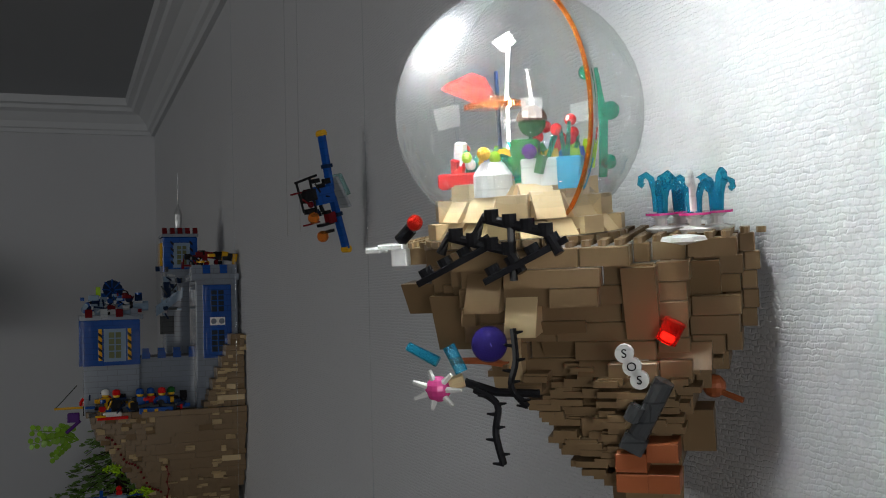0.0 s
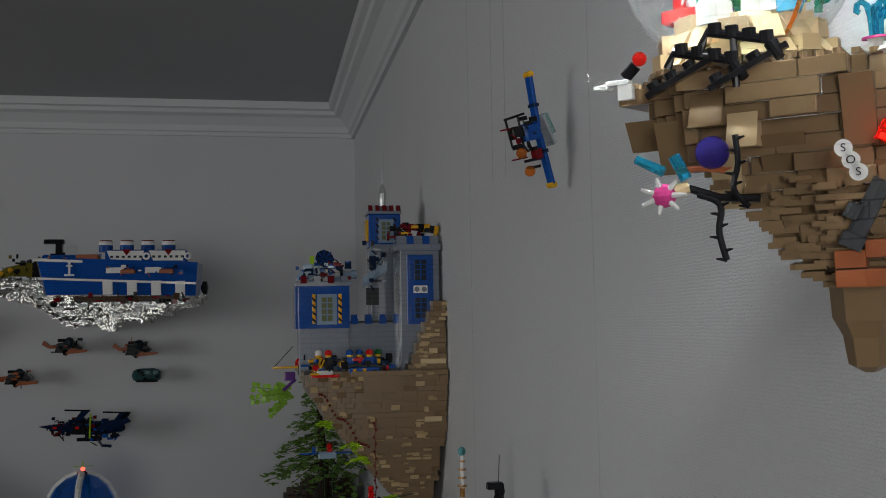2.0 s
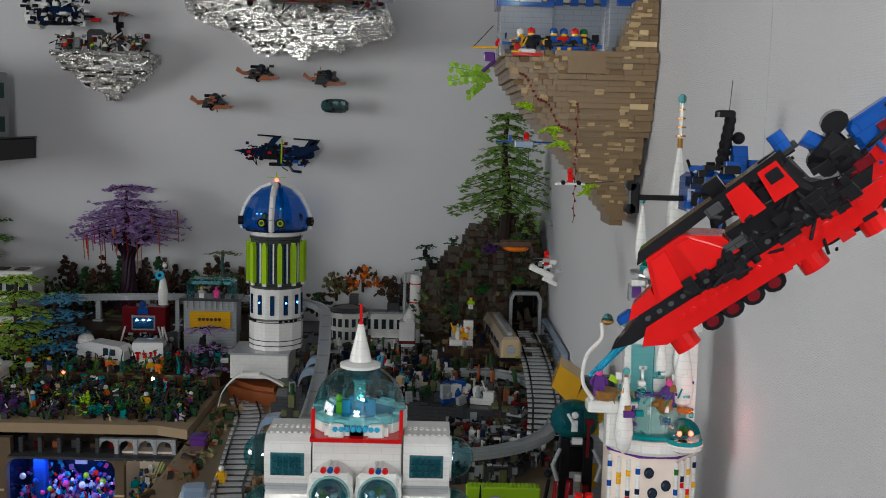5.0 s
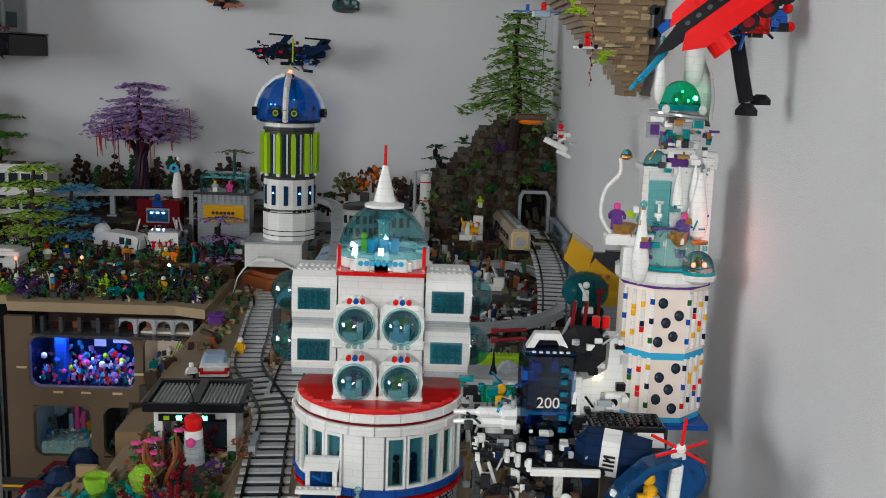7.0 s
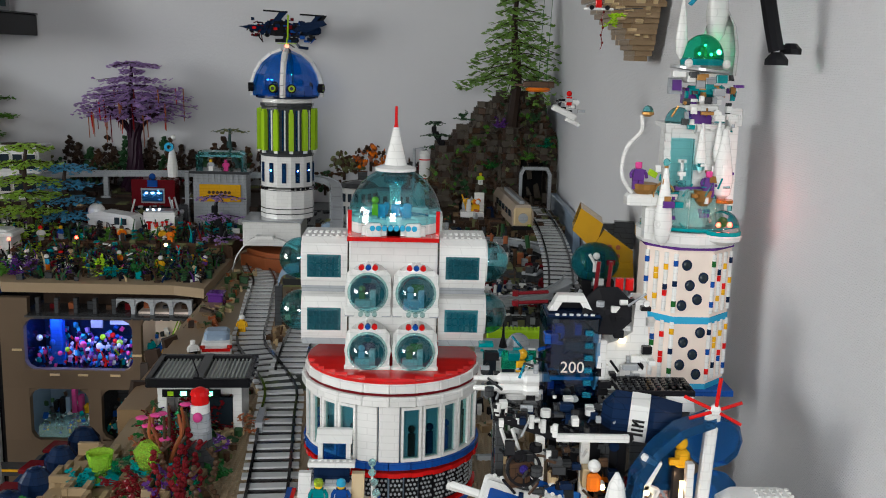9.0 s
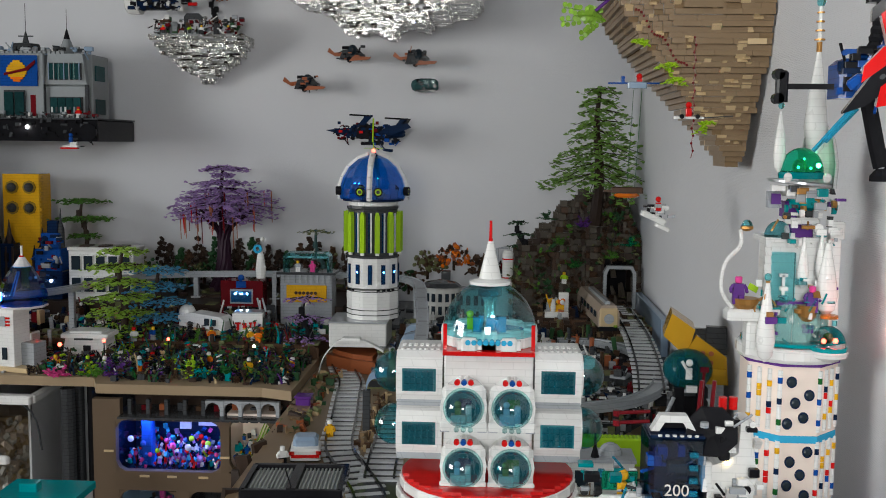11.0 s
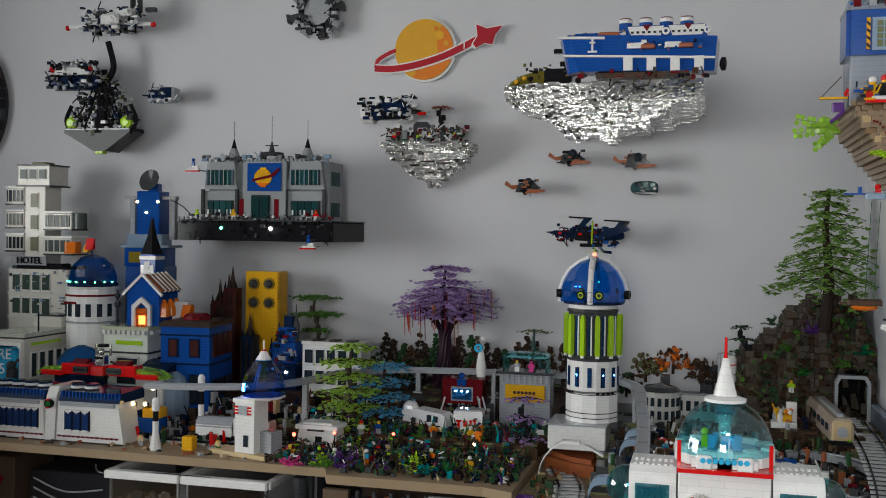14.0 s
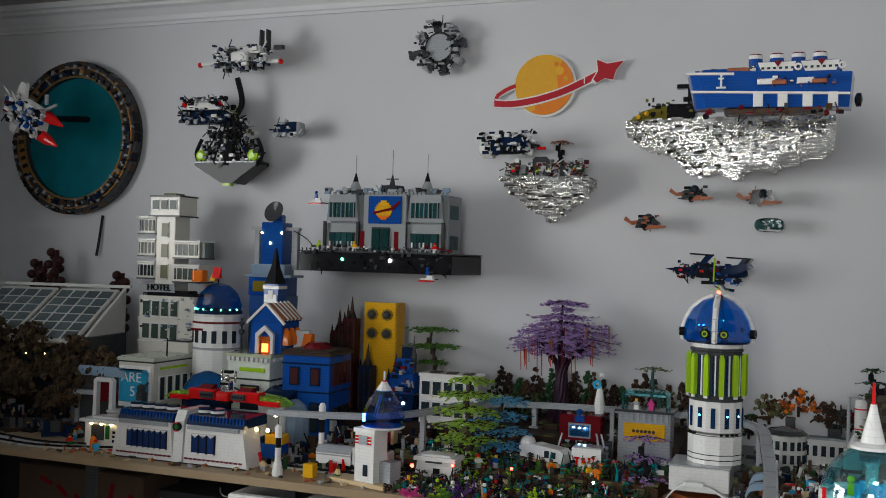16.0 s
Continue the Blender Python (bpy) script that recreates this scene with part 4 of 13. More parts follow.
        ring.box(0, 0, 0.0005, 0.0084, 0.011, 0.0034, 0.0004).box(0, 0.003, 0.0042, 0.0078, 0.008, 0.003)
    part("ring_plate", ring, DTAN, ob, "ring of tan plates round the globe", "stuff")
    r2 = random.Random(8)
    inner = M()
    for tier, (r, z0, hh, n) in enumerate(((0.0435, 0.0045, 0.009, 20), (0.038, 0.013, 0.012, 15), (0.031, 0.022, 0.009, 11), (0.018, 0.027, 0.005, 7))):
        for k in range(n):
            a = 6.283 * (k + 0.5 * (tier % 2)) / n
            inner.tf = pose(-0.0277 + r * math.cos(a), 0.008 + r * math.sin(a), z0, 0, 0, math.degrees(a) + 90)
            (inner.wedge if (k + tier) % 3 else inner.box)(0, 0, 0, 6.0 * r / n, 0.017, hh * r2.uniform(0.8, 1.15))
    part("inner_rock", inner, TAN, ob, "tan sloped rocks inside the globe", "stuff")
    part("inner_floor", M().cyl(-0.0277, 0.008, 0.004, 0.03, 0.026, 20), TAN, ob)
    # garden inside the globe
    g = lambda x, y, z: (-0.0277 + x, 0.008 + y, 0.031 + z)
    part("lamp_post", M().tube([g(-0.012, 0.004, 0), g(-0.012, 0.004, 0.06)], 0.0012, 6), DBLUE, ob)
    part("strip_light", M().tube([g(-0.008, 0.006, 0.004), g(-0.007, 0.006, 0.05), g(-0.004, 0.005, 0.078)], 0.0009, 6), plastic("strip_glow", (1.0, 0.99, 0.96), emit=160), ob, "bright white light strip")
    part("lamp_shade", M().lathe(*g(-0.013, 0.002, 0.04), [(0.017, 0), (0.0165, 0.003), (0.006, 0.0062), (0.003, 0.007)], 18), T_ORANGE, ob, "clear orange dish")
    part("parasol", M(pose(*g(-0.026, 0.0, 0.046), 0, 24, 0)).lathe(0, 0, 0, [(0.017, 0), (0.015, 0.004), (0.004, 0.014)], 12), T_RED, ob, "clear red canopy")
    part("red_rover", M().box(*g(-0.026, -0.02, 0.0), 0.026, 0.012, 0.007, 0.001).cyl(*g(-0.036, -0.024, 0.002), 0.0035, 0.01, 10, "y").cyl(*g(-0.018, -0.024, 0.002), 0.0035, 0.01, 10, "y"), RED, ob)
    part("white_barrel", M().lathe(*g(-0.008, -0.03, -0.006), [(0.010, 0), (0.010, 0.011), (0.006, 0.017), (0.001, 0.019)], 16), WHITE, ob)
    part("planter", M().box(*g(0.016, -0.024, -0.002), 0.02, 0.008, 0.014, 0.0008), WHITE, ob)
    part("crate", M().box(*g(0.031, -0.026, -0.004), 0.012, 0.01, 0.016, 0.0008), AZURE, ob)
    gp = M()
    for k in range(22):
        a = r2.random() * 6.28
        x, y = r2.uniform(0.0, 0.032), r2.uniform(-0.024, 0.012)
        gp.tube([g(x, y, 0), g(x + 0.004 * math.cos(a), y, 0.01), g(x + 0.009 * math.cos(a), y + 0.004, r2.uniform(0.012, 0.03))], 0.0021, 6, 0.001)
    part("garden_plant", gp, T_GREEN, ob, kind="stuff")
    fl = M()
    for k in range(9):
        fl.ball(*g(r2.uniform(0.012, 0.03), r2.uniform(-0.02, 0.0), r2.uniform(0.016, 0.032)), 0.0032, 8, 6)
    part("berry", fl, RED, ob, kind="stuff")
    part("beanstalk", M().tube([g(0.04, 0.018, 0.0), g(0.042, 0.018, 0.03), g(0.038, 0.018, 0.058)], 0.0024, 8).ball(*g(0.046, 0.016, 0.035), 0.005).ball(*g(0.034, 0.016, 0.056), 0.004).ball(*g(0.044, 0.016, 0.008), 0.004), T_GREEN, ob, "clear green beanstalk")
    part("gardener", M().box(*g(0.007, -0.018, 0.004), 0.014, 0.008, 0.018, 0.001).ball(*g(0.011, -0.018, 0.03), 0.0072).ball(*g(0.0005, -0.02, 0.01), 0.004), GREEN, ob)
    part("gardener_hair", M().dome(*g(0.011, -0.018, 0.031), 0.0082, 12, 5), BROWN, ob)
    gl = M().lathe(-0.0277, 0.008, 0.067, [(max(1e-4, 0.0655 * math.cos(a)), 0.0655 * math.sin(a)) for a in [-1.2 + 2.77 * i / 18 for i in range(19)]], 48)
    glass = smooth(part("globe", gl, HAZEGLASS, ob, "clear acrylic globe in two halves"), 80)
    glass.visible_shadow = False
    seam = M(pose(-0.0277, 0.008, 0.067, 0, 0, -43))
    seam.tube([(0.0662 * math.cos(a), 0, 0.0662 * math.sin(a)) for a in [-1.05 + 5.2 * i / 48 for i in range(49)]], 0.0011, 6)
    smooth(part("globe_rim", seam, GLASS, ob))
    seam = M(pose(-0.0277, 0.008, 0.067, 0, 0, -46))
    seam.tube([(0.0669 * math.cos(a), 0, 0.0669 * math.sin(a)) for a in [-0.9 + 2.3 * i / 30 for i in range(31)]], 0.0013, 6)
    smooth(part("amber_strip", seam, T_ORANGE, ob, "amber plastic strip along the seam"))
    for mt in (LIME, RED, T_GREEN, YELLOW, BLUE, WHITE, PURPLE, GREEN, ORANGE):
        bits = M()
        for k in range(11):
            a, r = r2.random() * 6.28, 0.036 * math.sqrt(r2.random())
            bits.tf = pose(-0.0277 + r * math.cos(a), 0.008 + r * math.sin(a), 0.03 + 0.008 * r2.random(), r2.uniform(-25, 25), r2.uniform(-25, 25), r2.random() * 180)
            w = r2.uniform(0.003, 0.006)
            bits.box(0, 0, 0, w, w, r2.uniform(0.006, 0.018)) if k % 2 else bits.ball(0, 0, 0.01, w * 0.7, 8, 6)
        part("globe_garden_piece", bits, mt, ob, kind="stuff")
    # black ladder frame on the rim
    fr = M()
    for dx in (-0.045, -0.012):
        fr.tf = pose(dx, -0.058, -0.006, 0, -25, 8)
        fr.box(0, 0, 0, 0.044, 0.008, 0.0032, 0.0004)
        for k in range(4):
            fr.cyl(-0.016 + k * 0.0105, 0, 0.003, 0.0036, 0.004, 10)
    fr.tf = None
    for dx, dz in ((-0.048, 0.006), (-0.03, 0.014)):
        for k in range(4):
            fr.cyl(dx + k * 0.0085 + 0.002, -0.058, dz - 0.0025 * k, 0.0036, 0.006, 10)
        fr.tube([(dx - 0.006, -0.058, dz - 0.006), (dx - 0.002, -0.058, dz + 0.002), (dx + 0.028, -0.058, dz - 0.006), (dx + 0.034, -0.06, dz - 0.016)], 0.0026, 8)
    fr.tube([(-0.019, -0.058, 0.012), (-0.019, -0.058, -0.014)], 0.002, 8)
    part("black_rack", fr, BLACK, ob, "black plate frame with hollow studs")
    for x, y, z, w, d, hh in ((-0.096, -0.012, 0.0, 0.014, 0.01, 0.0028), (-0.106, -0.016, -0.0015, 0.009, 0.0024, 0.0024), (-0.107, -0.012, -0.001, 0.01, 0.0024, 0.0024), (-0.105, -0.008, -0.002, 0.008, 0.0024, 0.0024), (-0.092, -0.012, -0.009, 0.009, 0.007, 0.009)):
        part("white_claw", M().box(x, y, z, w, d, hh, 0.0006), WHITE, ob)
    part("telescope", M().tube([(-0.092, -0.012, 0.004), (-0.085, -0.012, 0.0105)], 0.0036, 8), BLACK, ob)
    smooth(part("red_knob", M().ball(-0.082, -0.014, 0.0135, 0.0043), T_RED, ob))
    # coral cups at the wall side
    for k, (dx, dy) in enumerate(((0.043, 0.012), (0.052, 0.02), (0.061, -0.002), (0.071, 0.012))):
        c = part("coral_base", M().lathe(dx, dy, 0.001, [(0.007, 0), (0.0085, 0.002), (0.003, 0.0035), (0.003, 0.007), (0.0065, 0.0095)], 9), WHITE, ob)
        part("coral_disc", M().cyl(dx, dy, 0.0098, 0.0078, 0.0012, 16), PINK, c)
        for q in range(4):
            a = q * 1.57 + k * 0.7
            ca, sa = math.cos(a), math.sin(a)
            path = [(0.002, 0.011), (0.0025, 0.021), (0.004, 0.027), (0.0065, 0.0292), (0.009, 0.0278), (0.0095, 0.0248), (0.0078, 0.0238)]
            part("coral_arm", M().tube([(dx + r * ca, dy + r * sa, z * (0.9 + 0.08 * (q % 3))) for r, z in path], 0.0017, 8), T_CYAN if k != 2 or q % 2 else WHITE, c, "clear cyan coral arm")
    part("flower", M().lathe(0.057, -0.026, -0.003, [(0.002, 0), (0.011, 0.002), (0.010, 0.004), (0.003, 0.005)], 6), WHITE, ob)
    # things growing from the underside
    smooth(part("purple_globe", M().ball(-0.036, -0.047, -0.046, 0.009, 18, 12), T_PURPLE, ob, "clear dark purple ball"))
    def spine(pts, mat_, n, nm):
        c = curve(pts, 5)
        s = M(pose(0.004, 0, 0.012)).tube(c, 0.0018, 6)
        for i, p in enumerate(c):
            if i % 2:
                s.tube([tuple(p), tuple(p + Vector((0.005 if i % 4 == 1 else -0.005, -0.002, 0.001)))], 0.0013, 5, 0.0005)
        part(nm, s, mat_, ob)
    spine([(-0.027, -0.05, -0.05), (-0.026, -0.052, -0.065), (-0.029, -0.052, -0.078), (-0.022, -0.05, -0.088)], BLACK, 8, "thorn_vine")
    spine([(-0.048, -0.05, -0.08), (-0.036, -0.054, -0.086), (-0.037, -0.056, -0.1), (-0.034, -0.056, -0.115)], BLACK, 8, "thorn_vine")
    spine([(-0.06, -0.048, -0.066), (-0.045, -0.048, -0.066), (-0.034, -0.046, -0.068)], RUST, 6, "rust_stem")
    part("cyan_claw", M(pose(0.006, 0, 0.014)).tube([(-0.083, -0.05, -0.06), (-0.068, -0.05, -0.068)], 0.0024, 8, 0.003).tube([(-0.062, -0.05, -0.06), (-0.056, -0.05, -0.073)], 0.0034, 8), T_CYAN, ob)
    part("pink_bloom", M(pose(0.006, 0, 0.014)).ball(-0.068, -0.052, -0.081, 0.0065), PINK, ob)
    wb = M(pose(0.006, 0, 0.014))
    for k in range(7):
        a = k * 0.9
        wb.tube([(-0.068, -0.054, -0.081), (-0.068 + 0.013 * math.cos(a), -0.055, -0.081 + 0.010 * math.sin(a))], 0.0022, 6, 0.001)
    part("petal", wb, WHITE, ob)
    part("tan_stalk", M(pose(0.006, 0, 0.014)).tube([(-0.062, -0.052, -0.079), (-0.055, -0.05, -0.077)], 0.0035, 8), TAN, ob)
    part("black_stalk", M(pose(0.006, 0, 0.014)).tube([(-0.055, -0.05, -0.078), (-0.04, -0.046, -0.084), (-0.02, -0.04, -0.086)], 0.0022, 8), BLACK, ob)
    hose = M(pose(0.042, -0.034, -0.074, 0, 28, 0))
    hose.cyl(0, 0, -0.022, 0.005, 0.03, 12).box(0, 0, -0.03, 0.012, 0.01, 0.008, 0.001).cyl(-0.006, -0.004, -0.016, 0.004, 0.008, 10)
    part("grey_probe", hose, DGRAY, ob, "dark grey tool arm")
    part("red_lamp_case", M(pose(0.047, -0.034, -0.048, 0, 28, 0)).cyl(0, 0, 0, 0.0052, 0.011, 14), T_RED, ob, "clear red lamp")
    part("red_lamp_glow", M(pose(0.047, -0.0345, -0.048, 0, 28, 0)).cyl(0, 0, 0.001, 0.0028, 0.003, 10), L_RED, ob)
    for k, ch in enumerate("SOS"):
        c = part("round_tile", M(pose(0.03 + k * 0.0032, -0.054, -0.05 - k * 0.0062, 0, 0, 0)).cyl(0, 0, 0, 0.0044, 0.003, 16, "y"), WHITE, ob)
        letter(ch, 0.0058, BLACK, c, Matrix.Translation((0.03 + k * 0.0032, -0.0545, -0.05 - k * 0.0062)) @ pose(0, 0, 0, 90, 0, 0))
    part("rust_snail", M().ball(0.066, 0.006, -0.078, 0.006).tube([(0.068, 0.004, -0.08), (0.08, 0.0, -0.084)], 0.0017, 6), RUST, ob)
    return mat


def letter(text, size, mat, parent, m, ext=0.0004):
    """Raised lettering in the built-in font."""
    c = bpy.data.curves.new("lettering", "FONT")
    c.body, c.size, c.extrude, c.align_x, c.align_y = text, size, ext, "CENTER", "CENTER"
    c.materials.append(mat)
    ob = new("lettering", c)
    ob.parent = parent
    ob.matrix_local = m
    return ob


globe_m = globe_island()
# Unseen lamp added above the globe to brighten the wall beside it.
_lamp_at = globe_m @ Vector((-0.02, -0.13, 0.26))
area_lamp("globe_lamp", _lamp_at, _lamp_at + Vector((0.75, -0.1, -0.75)), 0.05, 0.05, 3.0, (0.93, 1.0, 0.97))
point_lamp("globe_strip_lamp", globe_m @ Vector((-0.052, -0.034, 0.098)), 2.2, (0.95, 1.0, 0.98), 0.006)
point_lamp("red_signal_lamp", globe_m @ Vector((0.044, -0.046, -0.042)), 0.006, (1.0, 0.1, 0.06), 0.002)

# hanging threads
for y in (1.2, 1.27):
    solid("hanging_thread", M().tube([(0.30, y, CZ - 0.005), (0.298, y, 1.99)], 0.0004, 5), GLASS, "clear nylon thread hanging from the ceiling", "thread", "hanging threads")

# ---- little blue biplane on the wall ----


def wall_plane():
    ob = thing("blue_biplane", (0.30, 1.07, 2.02), "blue toy plane with yellow wing tips hung on the wall", "toy plane", m=pose(0.302, 1.068, 2.022, 0, -14, 24) @ Matrix.Scale(0.8, 4))
    for sz in (-1, 1):
        half = M(pose(0, 0, 0.004 * sz, 0, 3.5 * sz, 0))
        w = part("wing", half.box(0, 0, 0.0 if sz > 0 else -0.072, 0.0065, 0.013, 0.072, 0.0018), BLUE, ob)
        part("wing_tip", M(pose(0, 0, 0.004 * sz, 0, 3.5 * sz, 0)).cyl(0, -0.006, 0.073 * sz, 0.0048, 0.012, 10, "y"), YELLOW, w)
        part("wing_strap", M(pose(0, 0, 0.004 * sz, 0, 3.5 * sz, 0)).box(0, 0, 0.028 * sz, 0.008, 0.0145, 0.005), DBLUE, w)
    part("fuselage", M().box(-0.014, 0, -0.012, 0.03, 0.018, 0.024, 0.003), BLUE, ob)
    part("belly_plate", M(pose(0.012, 0, -0.004, 0, -16, 0)).box(0, 0, -0.02, 0.005, 0.024, 0.044, 0.001), LGRAY, ob)
    part("tail_glass", M(pose(0.019, 0, 0.004, 0, -16, 0)).box(0, 0, -0.012, 0.006, 0.018, 0.03, 0.001), T_AQUA, ob)
    part("engine", M().cyl(-0.037, 0, -0.004, 0.011, 0.014, 12), BLACK, ob)
    part("engine_frame", M().tube([(-0.054, 0, 0.022), (-0.018, 0, 0.026)], 0.0018, 6).tube([(-0.052, 0, 0.023), (-0.05, 0, -0.016), (-0.024, 0, -0.024)], 0.0018, 6).tube([(-0.03, 0, 0.025), (-0.03, 0, -0.03)], 0.0018, 6), BLACK, ob)
    part("propeller", M().box(-0.052, 0, 0.008, 0.024, 0.003, 0.0022), DRED, ob)
    part("propeller", M().box(-0.042, 0, -0.034, 0.026, 0.003, 0.0022), DRED, ob)
    for x, z in ((-0.04, -0.026), (-0.032, -0.052)):
        smooth(part("orange_ball", M().ball(x, -0.004, z, 0.0075), T_ORANGE, ob))
    part("undercarriage", M().box(-0.02, 0, -0.04, 0.022, 0.01, 0.004).box(-0.02, 0, -0.05, 0.018, 0.008, 0.004), BLACK, ob)
    part("red_block", M().box(-0.012, -0.002, -0.038, 0.012, 0.012, 0.014, 0.001), DRED, ob)
    greeble(ob, (-0.045, 0.0), (-0.012, 0.008), (-0.03, 0.02), 14, [BLACK, BLACK, DBLUE, DRED], 99, 0.01)


wall_plane()

# ---- castle on its floating rock ----


def castle_island():
    ob = thing("castle_rock", (0.0, 0.0, 0.0), "tall tan toy brick rock fixed to the wall", "toy island")
    rng = random.Random(11)

    def inside(x, y, z):
        d = 1.722 - z
        if d < 0:
            return x > 0.262 + (z - 1.722) * 0.42 and x < WX - 0.004 and 1.84 <= y <= 1.88
        lo = np.interp(d, [0, 0.03, 0.08, 0.15, 0.22, 0.25, 0.3], [0.072, 0.085, 0.115, 0.17, 0.228, 0.262, 0.29])
        hi = np.interp(d, [0, 0.12, 0.2, 0.3], [WX - 0.004, WX - 0.006, 0.325, 0.315])
        fr = np.interp(d, [0, 0.1, 0.2, 0.3], [1.82, 1.85, 1.9, 1.95]) + max(0.0, 0.17 - x) * 0.5
        return lo < x < hi and fr < y < 2.2 - d * 0.5

    brick_rock(ob, inside, (0.06, 0.34), (1.80, 2.2), (1.42, 1.855), 0.0096, [DTAN] * 60 + [TAN], rng, 300, slopes=0.12, jut=0.0012, runs=(2, 3, 4, 6, 8))
    # Light tan slopes scattered over the rock to paint in window glints.
    acc = M()
    for k in range(90):
        z = rng.uniform(1.46, 1.85)
        d = 1.722 - z
        if d < 0:
            x, y = 0.262 + (z - 1.722) * 0.42 + rng.uniform(0.006, 0.03), 1.838
        else:
            lo = float(np.interp(d, [0, 0.03, 0.08, 0.15, 0.22, 0.25, 0.3], [0.072, 0.085, 0.115, 0.17, 0.228, 0.262, 0.29]))
            x = lo + 0.012 + (0.33 - lo - 0.03) * rng.random() ** (0.5 if k % 2 else 2.5)
            y = float(np.interp(d, [0, 0.1, 0.2, 0.3], [1.82, 1.85, 1.9, 1.95])) + max(0.0, 0.17 - x) * 0.5
        acc.wedge(x, y + 0.004, z, rng.choice((0.008, 0.012, 0.016)), 0.014, rng.choice((0.0064, 0.0096)), 0.6, k % 3 > 0)
    part("accent_slope", acc, TAN, ob, "light tan sloped bricks standing in for glints", kind="stuff")
    edge = M()
    for i in range(26):
        edge.cyl(0.085 + i * 0.008, 1.829 + (max(0.0, 0.17 - (0.085 + i * 0.008)) * 0.5), 1.7215, 0.0024, 0.0019, 8)
    part("ledge_stud", edge, DTAN, ob, kind="stuff")
    part("ledge_block", M().box(0.215, 1.83, 1.692, 0.065, 0.02, 0.029), DTAN, ob)

    c = thing("toy_castle", (0, 0, 1.7225), "grey and blue toy castle with towers, standing on its rock", "toy castle")

    def windows(x, y, z, w, hh, frame_mat, pane):
        f = M().box(x, y, z, w, 0.006, hh)
        wob = part("window", f, frame_mat, c)
        part("pane", M().box(x, y - 0.0022, z + 0.006, w * 0.55, 0.006, hh - 0.012), pane, wob)
        g = M().box(x, y - 0.004, z + 0.006, 0.0022, 0.006, hh - 0.012)
        for k in range(1, 4):
            g.box(x, y - 0.004, z + 0.006 + (hh - 0.012) * k / 4, w * 0.55, 0.006, 0.0018)
        part("lattice", g, frame_mat, wob)

    # keep
    part("keep_wall", M().box(0.117, 1.935, 0, 0.092, 0.09, 0.098, 0.001), STONE, c)
    part("keep_front", M().box(0.117, 1.887, 0.085, 0.094, 0.012, 0.078, 0.001), BLUE, c, "blue upper front of the keep")
    part("keep_side", M().box(0.07, 1.935, 0.085, 0.012, 0.085, 0.078, 0.001), BLUE, c)
    part("keep_core", M().box(0.117, 1.938, 0.098, 0.086, 0.086, 0.07), BLUE, c)
    windows(0.122, 1.879, 0.092, 0.036, 0.056, SAND, OLIVE)
    part("stripe_post", M().box(0.098, 1.878, 0.094, 0.006, 0.005, 0.054), YELLOW, c)
    part("stripe_post", M().box(0.146, 1.878, 0.094, 0.006, 0.005, 0.054), YELLOW, c)
    part("keep_roof", M().box(0.117, 1.935, 0.163, 0.106, 0.104, 0.009, 0.001), STONE, c)
    for k in range(4):
        part("merlon", M().wedge(0.08 + k * 0.025, 1.884, 0.168, 0.012, 0.012, 0.014, 0.6), (DRED, LGRAY, DRED, STONE)[k], c)
    g = M().box(0.1, 1.93, 0.172, 0.02, 0.02, 0.022, 0.002).box(0.14, 1.93, 0.172, 0.024, 0.016, 0.018, 0.002).cyl(0.075, 1.92, 0.182, 0.007, 0.02, 10, "y").cyl(0.155, 1.92, 0.186, 0.009, 0.026, 10, "x")
    part("roof_machine", g, SAND, c)
    dish = M(pose(0.12, 1.93, 0.214, 72, 0, 15))
    dish.lathe(0, 0, 0, [(0.004, 0), (0.012, 0.002), (0.018, 0.007), (0.0165, 0.0075), (0.004, 0.003)], 16)
    part("dish", dish, DBLUE, c, "blue radar dish")
    part("dish_cable", M().tube(curve([(0.128, 1.93, 0.215), (0.146, 1.93, 0.212), (0.15, 1.93, 0.19)], 5), 0.0012, 6), BLACK, c)
    part("lime_flag", M().wedge(0.097, 1.92, 0.205, 0.008, 0.004, 0.016), LIME, c)
    greeble(c, (0.07, 0.165), (1.885, 1.96), (0.17, 0.2), 60, [BLUE, BLUE, BLACK, DRED, SAND, DBLUE, LGRAY], 91, 0.014)
    greeble(c, (0.24, 0.335), (1.885, 1.93), (0.25, 0.275), 36, [DRED, BLACK, YELLOW, BLACK, DRED], 92, 0.013)
    greeble(c, (0.205, 0.25), (2.03, 2.06), (0.17, 0.25), 30, [SAND, DBLUE, LGRAY, DGRAY], 93, 0.013)
    greeble(c, (0.075, 0.235), (1.83, 1.9), (0.002, 0.03), 80, [BLACK, BLUE, RED, BLACK, YELLOW, DGRAY, DBLUE], 94, 0.012)
    for k, x in enumerate((0.098, 0.146, 0.238, 0.274)):
        y, z = (1.8745, 0.094) if k < 2 else (2.062, 0.262)
        for q in range(4):
            part("hazard_mark", M().prism([(x - 0.003, z + 0.006 + q * 0.0125), (x + 0.003, z + 0.001 + q * 0.0125), (x + 0.003, z + 0.006 + q * 0.0125), (x - 0.003, z + 0.011 + q * 0.0125)], y - 0.0012, y + 0.002), BLACK, c)
    rib = M(pose(0.12, 1.93, 0.214, 72, 0, 15))
    for k in range(8):
        rib.tube([(0.004 * math.cos(k * 0.785), 0.004 * math.sin(k * 0.785), 0.004), (0.019 * math.cos(k * 0.785), 0.019 * math.sin(k * 0.785), 0.009)], 0.0012, 5)
    part("dish_rib", rib, BLUE, c)
    # curtain wall
    part("curtain_wall", M().box(0.212, 1.94, 0, 0.11, 0.03, 0.098, 0.001), STONE, c)
